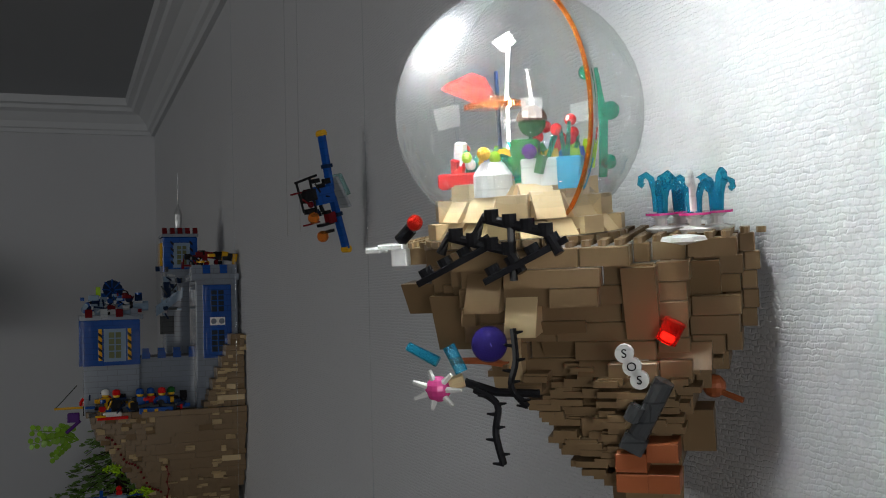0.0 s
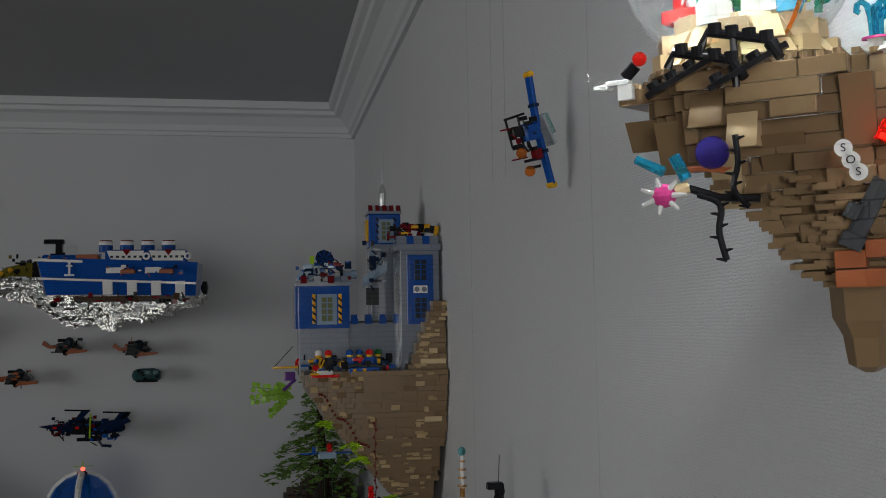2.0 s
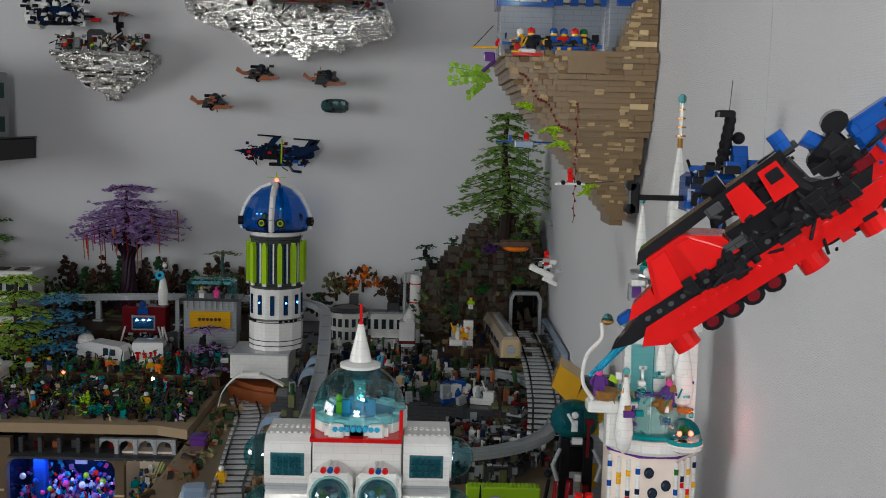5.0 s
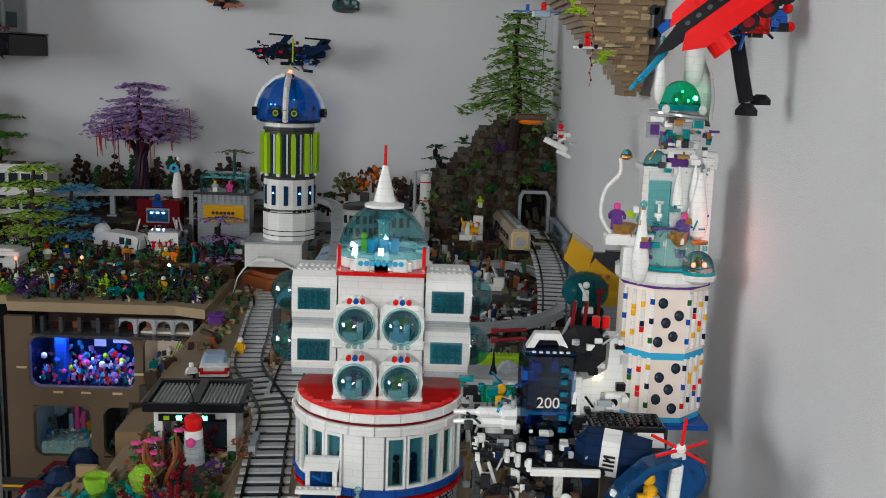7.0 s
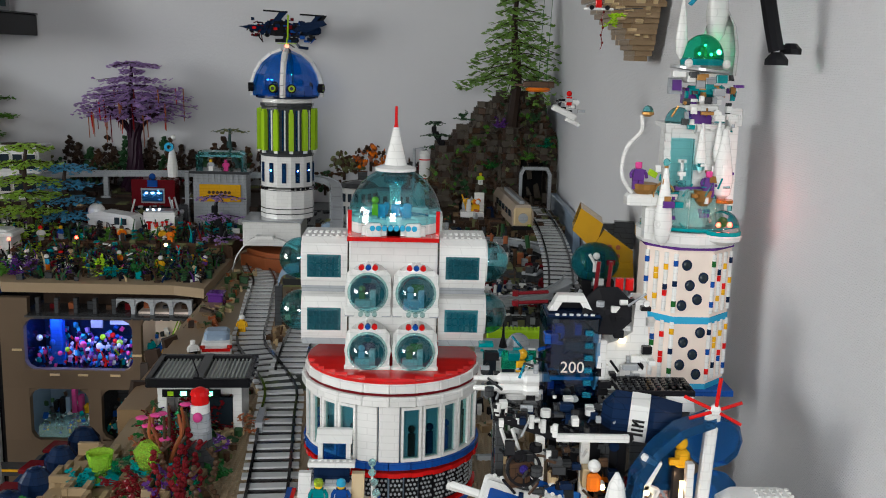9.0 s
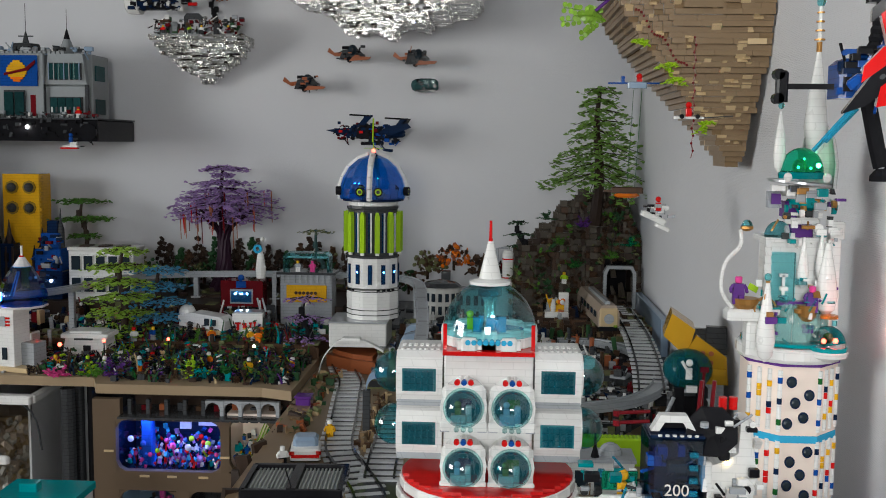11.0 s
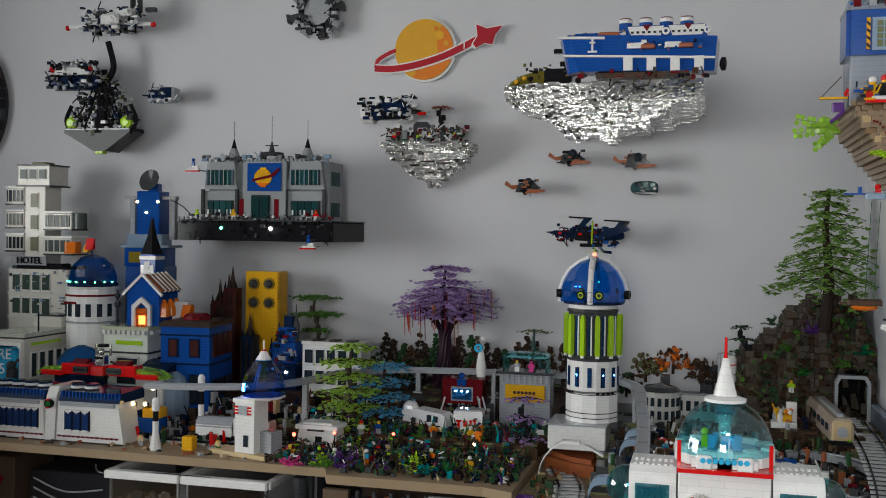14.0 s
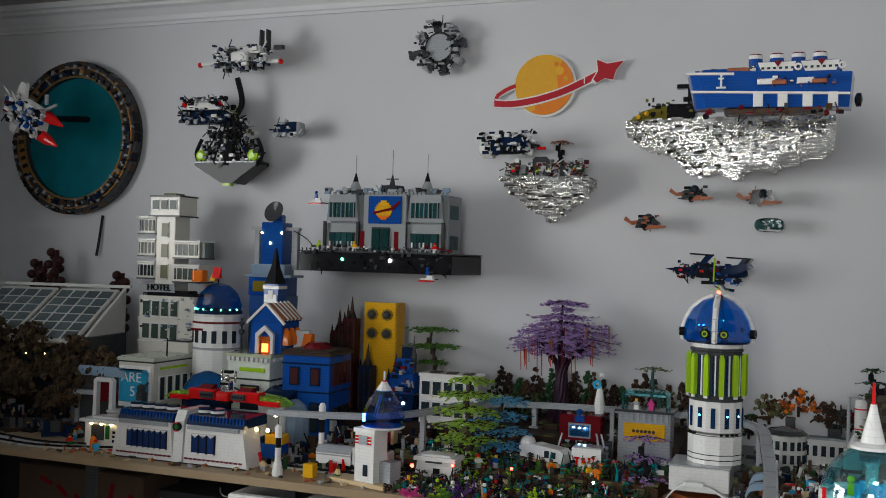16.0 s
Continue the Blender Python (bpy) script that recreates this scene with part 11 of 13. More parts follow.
def cave_wall():
    ob = thing("cave_display_panel", (0, 2.5, 0), "brown panel with lit toy caves cut into it", "display panel")
    holes = [(-1.072, -0.806, 0.632, 0.762), (-0.784, -0.68, 0.636, 0.77), (-1.066, -0.92, 0.446, 0.58), (-0.888, -0.775, 0.45, 0.582)]
    bx = lambda a, b, c, d: part("panel", M().box((a + b) / 2, 0.01, c, b - a, 0.02, d - c), KRAFT, ob)
    bx(-1.13, -0.6, 0.0, 0.446)
    bx(-1.13, -0.6, 0.582, 0.632)
    bx(-1.13, -1.066, 0.446, 0.582), bx(-0.92, -0.888, 0.446, 0.582), bx(-0.775, -0.6, 0.446, 0.582)
    bx(-1.13, -1.072, 0.632, 0.77), bx(-0.806, -0.784, 0.632, 0.77), bx(-0.68, -0.6, 0.632, 0.77)
    bx(-1.072, -0.806, 0.762, 0.77)
    bx(-1.13, -1.06, 0.77, 0.815)
    for a, b, c, d in holes:
        for x, z, sx, sz in ((a, c, 1, 1), (b, c, -1, 1), (a, d, 1, -1), (b, d, -1, -1)):
            r = 0.022
            poly = [(x, z), (x + sx * r, z), (x + sx * r * 0.35, z + sz * r * 0.35), (x, z + sz * r)]
            part("corner", M().prism(poly, 0.001, 0.019), KRAFT, ob)
    # boxes behind the openings
    for k, (a, b, c, d) in enumerate(holes):
        back = (DBLUE, CREAM, T_AQUA, DGRAY)[k]
        part("cave_box", M().box((a + b) / 2, 0.16, c - 0.01, b - a + 0.02, 0.01, d - c + 0.02).box((a + b) / 2, 0.09, c - 0.012, b - a + 0.02, 0.14, 0.008).box((a + b) / 2, 0.09, d + 0.004, b - a + 0.02, 0.14, 0.006).box(a - 0.008, 0.09, c, 0.006, 0.14, d - c).box(b + 0.008, 0.09, c, 0.006, 0.14, d - c), (DBLUE, CREAM, SAND, DGRAY)[k], ob)
    rng = random.Random(77)
    for k in range(70):
        x = rng.uniform(-1.06, -0.82)
        mt = rng.choice((T_PURPLE, PINK, BLUE, AZURE, WHITE, LAVENDER, LIME, RED, BLUE))
        hh = rng.uniform(0.008, 0.05)
        if k % 2:
            part("cave_coral", M().tube([(x, rng.uniform(0.02, 0.1), 0.632), (x + rng.uniform(-0.01, 0.01), rng.uniform(0.02, 0.1), 0.636 + hh)], 0.004, 6, 0.002), mt, ob)
        else:
            part("cave_piece", M().ball(x, rng.uniform(0.02, 0.1), 0.636 + hh * 1.3, rng.uniform(0.004, 0.009), 8, 6), mt, ob)
    for mt in (PINK, BLUE, AZURE, LAVENDER, RED, WHITE, TEAL, PURPLE):
        cl = M()
        for k in range(34):
            x, y, zz = rng.uniform(-1.065, -0.813), rng.uniform(0.03, 0.14), 0.633
            zz += rng.random() * (0.02 + 0.5 * (y - 0.03))
            cl.tf = pose(x, y, zz, rng.uniform(-40, 40), rng.uniform(-40, 40), rng.random() * 180)
            w = rng.uniform(0.004, 0.011)
            cl.box(0, 0, 0, w, w * 0.7, w * 1.2)
        part("reef_piece", cl, mt, ob, kind="stuff")
    for mt in (TEAL, DGRAY, WHITE, BROWN, DLEAF, BLUE, YELLOW):
        cl = M()
        for k in range(40):
            a, b, c, d = holes[1 + k % 3]
            y = rng.uniform(0.03, 0.14)
            cl.tf = pose(rng.uniform(a, b), y, c + 0.002 + rng.random() * (0.02 + 0.5 * (y - 0.03)), rng.uniform(-40, 40), rng.uniform(-40, 40), rng.random() * 180)
            w = rng.uniform(0.004, 0.012)
            cl.box(0, 0, 0, w, w * 0.7, w * 1.4)
        part("cave_bit", cl, mt, ob, kind="stuff")
    part("blue_column", M().box(-1.01, 0.06, 0.632, 0.03, 0.03, 0.13, 0.004), BLUE, ob)
    part("cave_window", M().box(-0.94, 0.15, 0.7, 0.03, 0.006, 0.04).box(-0.88, 0.15, 0.71, 0.05, 0.006, 0.035), WHITE, ob)
    for k in range(9):
        part("lattice", M(pose(-0.755 + 0.0075 * k, 0.1, 0.64, 0, 22, 0)).box(0, 0, 0, 0.003, 0.003, 0.13), T_LIME, ob)
    for k in range(8):
        part("cave_tank", M().box(-0.73 + 0.009 * (k % 4), 0.05 + 0.01 * (k // 4), 0.64 + 0.02 * (k % 3), 0.012, 0.012, 0.02, 0.002), rng.choice((DBLUE, BLUE, TEAL, LGRAY)), ob)
    part("pool", M().box(-0.99, 0.06, 0.452, 0.12, 0.11, 0.03, 0.002), T_AQUA, ob)
    for k in range(8):
        part("cave_prop", M().box(-1.04 + 0.016 * k, 0.11, 0.482, 0.012, 0.02, rng.uniform(0.02, 0.07), 0.002), rng.choice((BLACK, LGRAY, PINK, YELLOW, WHITE, SAND)), ob)
    for k in range(14):
        part("cave_reed", M().tube([(-0.87 + 0.006 * k, rng.uniform(0.03, 0.1), 0.452), (-0.868 + 0.006 * k, rng.uniform(0.03, 0.1), rng.uniform(0.49, 0.55))], 0.004, 6, 0.002), rng.choice((TEAL, DLEAF, AZURE, GREEN)), ob)
    # arcade under the table edge
    part("arcade_back", M().box(-0.85, 0.12, 0.772, 0.42, 0.02, 0.045), DBROWN, ob)
    part("arcade_floor", M().box(-0.85, 0.05, 0.7705, 0.42, 0.14, 0.0045), DGRAY, ob)
    for k in range(9):
        x = -1.04 + k * 0.047
        part("arcade_pillar", M().box(x, 0.02, 0.775, 0.010, 0.016, 0.038, 0.001), LGRAY if k > 4 else DGRAY, ob)
        if 3 < k < 8:
            c = [(x + 0.005, 0.79), (x + 0.01, 0.803), (x + 0.0235, 0.809), (x + 0.037, 0.803), (x + 0.042, 0.79), (x + 0.042, 0.813), (x + 0.005, 0.813)]
            part("arch", M().prism(c, 0.014, 0.028), LGRAY, ob)
        part("arcade_prop", M().box(x + 0.022, 0.06, 0.775, 0.014, 0.012, 0.012 + 0.004 * (k % 3), 0.001), (DRED, RUST, DGRAY, BROWN)[k % 4], ob)
    for k in range(16):
        part("arcade_tile", M(pose(-1.03 + k * 0.024, -0.006, 0.766, 0, 0, 0)).box(0, 0, 0, 0.018, 0.012, 0.006, 0.001), DGRAY, ob)
    for x, z in ((-1.0, 0.617), (-0.93, 0.617), (-0.85, 0.617), (-1.09, 0.68), (-0.795, 0.67)):
        part("tan_tile", M().box(x, -0.001, z, 0.024, 0.004, 0.005), TAN, ob)
    part("led_strip", M().box(-0.94, 0.03, 0.757, 0.24, 0.006, 0.003), L_BLUE, ob, "blue light strip")
    part("led_strip", M().box(-0.735, 0.05, 0.764, 0.08, 0.006, 0.003), plastic("soft_white_led", (1.0, 0.98, 0.8), emit=5), ob)
    part("led_strip", M().box(-0.99, 0.05, 0.574, 0.1, 0.006, 0.003), plastic("cool_white_led", (0.85, 1.0, 0.95), emit=5), ob)


cave_wall()
area_lamp("cave_blue_light", (-0.94, 2.53, 0.755), (-0.94, 2.56, 0.65), 0.22, 0.02, 0.4, (0.2, 0.28, 1.0))
tr = thing("toy_platform_train", (-0.95, 2.47, 0.375), "yellow-edged toy platform with tiny lamps below the caves", "toy platform")
part("deck", M().box(0, 0, 0, 0.4, 0.06, 0.012, 0.002), DGRAY, tr)
part("edge", M().box(0, -0.03, 0.012, 0.4, 0.006, 0.004), YELLOW, tr)
for k in range(3):
    part("lamp", M().box(-0.02 + 0.016 * k, -0.034, 0.012, 0.006, 0.003, 0.003), L_WHITE, tr)
part("bracket", M().box(0, 0.0, -0.375, 0.04, 0.04, 0.375), DGRAY, tr)

# ---- buildings of the toy city ----


def window_grid(parent, x0, x1, y, z0, z1, nx, nz, frame, pane, d=0.004, gapx=0.3, gapz=0.35):
    w, hh = (x1 - x0) / nx, (z1 - z0) / nz
    for i in range(nx):
        for k in range(nz):
            cx, cz = x0 + (i + 0.5) * w, z0 + k * hh + hh * gapz / 2
            wob = part("window", M().box(cx, y, cz, w * (1 - gapx * 0.6), d, hh * (1 - gapz * 0.7), 0.0), frame, parent)
            part("pane", M().box(cx, y - d * 0.6, cz + hh * 0.06, w * (1 - gapx), d, hh * (1 - gapz * 0.7) - hh * 0.12), pane, wob)


def station():
    ob = thing("white_railway_station", (-2.05, 2.70, 0.854), "white toy railway station with blue windows and roof", "toy building", rz=0.5)
    for x0, x1 in ((-0.245, -0.03), (0.01, 0.225)):
        lo, hi = x0 - (0.012 if x0 < -0.1 else 0), x1 + (0.012 if x1 > 0.1 else 0)
        part("wall", M().prism([(lo, 0), (hi, 0), (x1 - 0.008, 0.12), (x0 + 0.008, 0.12)], -0.06, 0.08), WHITE, ob)
        wx0, wx1 = (x0 + 0.045, x1 - 0.02) if x0 < -0.1 else (x0 + 0.03, x1 - 0.1)
        n = 7 if x0 < -0.1 else 3
        b = part("glazing", M().box((wx0 + wx1) / 2, -0.0615, 0.035, wx1 - wx0, 0.004, 0.06), BLACK, ob)
        for k in range(n):
            w = (wx1 - wx0) / n
            part("pane", M().box(wx0 + (k + 0.5) * w, -0.0645, 0.038, w * 0.8, 0.004, 0.052, 0.0008), plastic("navy_glass", (0.012, 0.03, 0.10), 0.05, 0.5, scale=70), b)
            part("awning", M().prism([(wx0 + k * w, 0.095), (wx0 + (k + 1) * w, 0.095), (wx0 + (k + 0.5) * w, 0.083)], -0.0665, -0.0605), WHITE, ob)
            part("sill_tile", M().box(wx0 + (k + 0.5) * w, -0.062, 0.032, w * 0.7, 0.008, 0.006), WHITE, ob)
        for k in range(int((x1 - x0) / 0.016)):
            part("red_tile", M().box(x0 + 0.012 + k * 0.016, -0.0615, 0.014, 0.012, 0.004, 0.005), DRED, ob)
        part("grey_beam", M().box((x0 + x1) / 2, -0.064, 0.108, x1 - x0 - 0.03, 0.008, 0.013, 0.003), LGRAY, ob)
        part("roof", M().prism([(-0.06, 0.12), (-0.045, 0.148), (0.08, 0.152), (0.08, 0.12)], x0 + 0.008, x1 - 0.004, "x"), DBLUE, ob)
        for k in range(int((x1 - x0) / 0.012)):
            part("roof_rib", M().box(x0 + 0.016 + k * 0.012, -0.05, 0.125, 0.004, 0.01, 0.024), BLUE, ob)
        for k in range(4 if x0 < -0.1 else 2):
            c = part("roof_fan", M().cyl(x0 + 0.035 + k * 0.046, 0.0, 0.1525, 0.022, 0.008, 16), WHITE, ob)
            part("fan_glass", M().cyl(x0 + 0.035 + k * 0.046, 0.0, 0.161, 0.021, 0.006, 16), DBLUE, c)
    part("centre_pier", M().prism([(-0.066, 0.0), (-0.056, 0.13), (-0.04, 0.16), (0.08, 0.16), (0.08, 0.0)], -0.026, 0.008, "x"), WHITE, ob)
    part("badge", M().cyl(-0.009, -0.072, 0.112, 0.0145, 0.008, 18, "y"), BLACK, ob)
    part("badge_disc", M().cyl(-0.009, -0.0745, 0.112, 0.008, 0.004, 14, "y"), GREEN, ob)
    part("badge_red", M().box(-0.009, -0.0745, 0.122, 0.01, 0.004, 0.004).box(-0.009, -0.0745, 0.098, 0.01, 0.004, 0.004), RED, ob)
    part("dark_plinth", M().box(-0.01, 0.01, -0.0005, 0.49, 0.152, 0.003), BLACK, ob)


station()
kiosk = thing("white_kiosk", (-2.40, 2.73, 0.854), "white toy kiosk with warm lamps and a menu board", "toy building")
part("wall", M().box(0, 0.02, 0, 0.17, 0.06, 0.085, 0.002), WHITE, kiosk)
part("roof", M().box(0, 0.01, 0.085, 0.178, 0.09, 0.01, 0.002).box(0, 0.02, 0.095, 0.12, 0.05, 0.006, 0.002), WHITE, kiosk)
part("opening", M().box(-0.03, -0.0115, 0.025, 0.05, 0.004, 0.05), DGRAY, kiosk)
part("menu", M().box(0.055, -0.0115, 0.05, 0.05, 0.004, 0.008).box(0.055, -0.0115, 0.036, 0.05, 0.004, 0.008).box(0.055, -0.0115, 0.02, 0.05, 0.004, 0.01), BLACK, kiosk)
part("green_sign", M().box(0.01, -0.0125, 0.03, 0.014, 0.004, 0.045), GREEN, kiosk)
part("red_plinth", M().box(0, 0.0, -0.0004, 0.19, 0.07, 0.004), RED, kiosk)
for k in range(4):
    part("lamp", M().ball(-0.05 + 0.04 * k, -0.02, 0.079, 0.005, 8, 6), L_WARM, kiosk)
solid("orange_cone_figure", M().lathe(-2.415, 2.68, 0.854, [(0.011, 0), (0.011, 0.03), (0.004, 0.045)], 8), ORANGE, "orange toy tent-shaped cone by the kiosk", "toy cone")


def red_flyer():
    ob = thing("red_green_flyer", (-2.03, 2.86, 1.012), "red toy flyer with clear lime wings on the roof", "toy spaceship")
    part("hull", M().box(0, 0, 0.012, 0.05, 0.06, 0.03, 0.004), RED, ob)
    for sx in (-1, 1):
        part("pod", M().box(sx * 0.085, 0, 0.012, 0.10, 0.05, 0.034, 0.004), RED, ob)
        part("pod_top", M().wedge(sx * 0.075, 0, 0.046, 0.05, 0.04, 0.012, 0.6), DRED, ob)
        g = part("gun_box", M().box(sx * 0.06, -0.028, 0.018, 0.05, 0.012, 0.02, 0.002), DGRAY, ob)
        for k in range(4):
            part("gun_hole", M().cyl(sx * 0.06 + (k - 1.5) * 0.011, -0.036, 0.028, 0.004, 0.004, 8, "y"), BLACK, g)
        part("wing", M().prism([(sx * 0.12, 0.04), (sx * 0.2, 0.03), (sx * 0.235, 0.008), (sx * 0.13, 0.02)], -0.02, 0.04), T_LIME, ob, "clear lime wing")
        part("red_tip", M().box(sx * 0.17, -0.01, 0.006, 0.08, 0.03, 0.016, 0.003), RED, ob)
    part("robot", M().box(0.005, -0.01, 0.046, 0.034, 0.03, 0.03, 0.003).ball(0.005, -0.01, 0.085, 0.011).tube([(-0.02, 0, 0.07), (-0.022, 0, 0.11)], 0.004).tube([(0.03, 0, 0.07), (0.032, 0, 0.108)], 0.004), CHROME, ob, "silver robot pilot")
    part("robot_dark", M().box(0.005, -0.022, 0.064, 0.03, 0.01, 0.008).box(0.005, 0, 0.1, 0.03, 0.02, 0.01, 0.002), BLACK, ob)
    part("stand", M().box(0, 0, 0.0, 0.03, 0.03, 0.012), BLACK, ob)


red_flyer()


def lamp_post(x, y, hgt):
    ob = thing("white_lamp_post", (x, y, 0.854), "white toy lamp post with a black middle", "toy lamp", "lamp posts")
    part("foot", M().lathe(0, 0, 0, [(0.018, 0), (0.016, 0.012), (0.009, 0.05), (0.009, hgt * 0.55)], 10), WHITE, ob)
    part("middle", M().cyl(0, 0, hgt * 0.55, 0.008, hgt * 0.2, 10), BLACK, ob)
    part("head", M().lathe(0, 0, hgt * 0.75, [(0.011, 0), (0.011, hgt * 0.2), (0.006, hgt * 0.25)], 10), WHITE, ob)


lamp_post(-1.697, 2.625, 0.15)
lamp_post(-1.635, 2.78, 0.2)
tb_ = thing("blue_toy_train", (-1.83, 2.76, 0.864), "blue toy train with a yellow cab standing at the station", "toy train")
part("body", M().box(0.0, 0, 0.012, 0.16, 0.05, 0.045, 0.003), BLUE, tb_)
part("cab", M().box(0.05, 0, 0.057, 0.06, 0.05, 0.03, 0.004), YELLOW, tb_)
part("engine", M().box(-0.03, 0, 0.057, 0.08, 0.046, 0.02, 0.003), DBLUE, tb_)
part("plough", M().wedge(0.09, -0.01, 0.004, 0.03, 0.05, 0.02, 0.7), LGRAY, tb_)
for k in range(4):
    part("wheel", M().cyl(-0.06 + 0.04 * k, -0.027, 0.008, 0.01, 0.054, 12, "y"), DGRAY, tb_)
for p in ((-1.86, 2.70, 0.98), (-1.83, 2.72, 0.965), (-1.79, 2.72, 0.965), (-1.775, 2.74, 1.01)):
    lm = thing("warm_globe_lamp", p, "small warm glowing globe lamp above the platform", "toy lamp", "globe lamps")
    part("bulb", M().ball(0, 0, 0, 0.006, 8, 6), L_WARM, lm)
    part("stem", M().tube([(0, 0.01, 0), (0, 0.02, 0.0), (0, 0.02, -0.12)], 0.002, 6), BLACK, lm)
tw_ = thing("white_steam_engine", (-1.56, 2.78, 0.864), "white and grey toy locomotive with a tank wagon", "toy train")
part("boiler", M().lathe(-0.08, 0, 0.04, [(0.026, 0), (0.028, 0.004), (0.028, 0.12)], 14, "x"), LGRAY, tw_)
part("cab", M().box(-0.02, 0, 0.012, 0.12, 0.055, 0.035, 0.003).box(0.05, 0, 0.012, 0.02, 0.056, 0.06, 0.008), WHITE, tw_)
part("tank_wagon", M().box(0.13, 0, 0.01, 0.06, 0.05, 0.012).box(0.105, 0, 0.022, 0.01, 0.05, 0.04, 0.002).box(0.155, 0, 0.022, 0.01, 0.05, 0.04, 0.002), WHITE, tw_)
part("tank", M().lathe(0.108, 0, 0.04, [(0.02, 0), (0.022, 0.004), (0.022, 0.04), (0.02, 0.044)], 12, "x"), OLIVE, tw_)
part("rear_light", M().ball(0.072, -0.02, 0.04, 0.005, 8, 6), L_RED, tw_)
for k in range(7):
    part("wheel", M().cyl(-0.075 + 0.04 * k, -0.028, 0.008, 0.009, 0.056, 12, "y"), BLACK, tw_)
solid("yellow_machine", M().box(-1.605, 2.655, 0.854, 0.034, 0.03, 0.04, 0.002), YELLOW, "small yellow toy vending machine", "toy machine")
railway([(-3.0, 2.74, 0.8545), (-2.6, 2.66, 0.8545), (-2.2, 2.8, 0.8545), (-1.85, 2.77, 0.8545), (-1.5, 2.76, 0.8545), (-1.3, 2.85, 0.8545)], "grey railway track along the table edge", gap=0.016)
beam([(-1.32, 3.15, 1.018), (-1.36, 2.95, 1.018), (-1.45, 2.82, 1.015), (-1.62, 2.76, 1.012), (-1.8, 2.74, 1.01)], "grey monorail beam passing the station", 0.03, ((-1.36, 2.93, 1.018),), 0.86)
beam([(-1.32, 3.15, 1.018), (-1.18, 3.27, 1.018), (-0.9, 3.33, 1.018), (-0.62, 3.33, 1.018)], "grey monorail beam along the back of the city", 0.034, ((-1.1, 3.29, 1.018), (-0.95, 3.32, 1.018)), 0.951)
beam([(-2.55, 3.0, 0.985), (-2.75, 2.95, 0.985), (-2.82, 3.05, 0.985), (-2.72, 3.18, 0.985), (-2.45, 3.2, 0.985)], "grey monorail loop at the dark end of the city", 0.036, ((-2.72, 2.96, 0.985),), 0.856)


def lantern_tower():
    ob = thing("blue_dome_lighthouse", (-1.405, 2.645, 0.854), "white toy tower with a clear blue faceted dome", "toy building", rz=-14)
    part("tan_base", M().box(-0.02, -0.005, 0, 0.2, 0.07, 0.012, 0.001), TAN, ob)
    part("shaft", M().box(0, 0, 0.012, 0.07, 0.062, 0.14, 0.001), WHITE, ob)
    part("head", M().box(0, 0, 0.152, 0.078, 0.07, 0.012, 0.001), WHITE, ob)
    part("shutter", M().box(-0.004, -0.0325, 0.118, 0.03, 0.004, 0.026), LGRAY, ob)
    for sx in (-0.027, 0.019):
        for k in range(3):
            part("red_bar", M().box(sx, -0.033, 0.12 + 0.009 * k, 0.011, 0.005, 0.005), RED, ob)
    part("door", M().box(0.006, -0.0325, 0.03, 0.014, 0.004, 0.032), DGLASS, ob)
    part("side_porch", M().box(0.055, 0.02, 0.012, 0.04, 0.05, 0.06, 0.001), LGRAY, ob)
    part("dome_ring", M().lathe(0.024, 0.022, 0.164, [(0.062, 0), (0.064, 0.004), (0.06, 0.006)], 10), WHITE, ob)
    part("dome", M().lathe(0.024, 0.022, 0.17, [(0.06, 0), (0.062, 0.028), (0.05, 0.062), (0.024, 0.102)], 10), BSHELL, ob, "faceted clear blue dome")
    part("cone", M().lathe(0.024, 0.022, 0.27, [(0.024, 0), (0.01, 0.022), (0.008, 0.026)], 10), WHITE, ob)
    part("red_tip", M().cyl(0.024, 0.022, 0.294, 0.006, 0.006, 8), RED, ob)
    part("aerial", M().cyl(0.024, 0.022, 0.3, 0.0028, 0.026, 6), WHITE, ob)
    part("lamp", M().box(-0.005, -0.03, 0.185, 0.008, 0.004, 0.022), L_BLUE, ob)
    part("dome_ladder", M().tube([(0.03, -0.032, 0.2), (0.028, 0.0, 0.26)], 0.002, 6).tube([(0.038, -0.03, 0.2), (0.034, 0.0, 0.26)], 0.002, 6), AZURE, ob)


lantern_tower()
hut = thing("white_moon_hut", (-1.235, 2.75, 0.875), "small white toy hut with a dark doorway", "toy building")
part("wall", M().prism([(-0.062, 0), (0.062, 0), (0.054, 0.05), (-0.054, 0.05)], -0.035, 0.035), WHITE, hut)
part("roof", M().box(0, 0, 0.05, 0.13, 0.085, 0.012, 0.003).box(0, 0, 0.062, 0.09, 0.06, 0.006, 0.002), WHITE, hut)
part("doorway", M().box(0.006, -0.0355, 0, 0.02, 0.004, 0.03), BLACK, hut)
part("nameplate", M().box(0, -0.0445, 0.046, 0.05, 0.004, 0.005), DGRAY, hut)
part("base", M().box(0, 0, -0.02, 0.14, 0.09, 0.02), DGRAY, hut)
part("red_lamp", M().ball(-0.072, -0.03, 0.03, 0.006, 8, 6), L_RED, hut)
cv = thing("white_caravan", (-0.965, 2.93, 0.896), "white toy space caravan on wheels", "toy vehicle", rz=-14)
part("body", M().prism([(-0.07, 0.03), (0.075, 0.022), (0.078, 0.05), (0.06, 0.062), (-0.03, 0.07), (-0.075, 0.06)], -0.028, 0.028), WHITE, cv)
part("nose", M().ball(-0.06, 0, 0.066, 0.024), WHITE, cv)
part("window", M().box(0.02, -0.0295, 0.036, 0.014, 0.004, 0.02).box(0.042, -0.0295, 0.036, 0.014, 0.004, 0.018), DGLASS, cv)
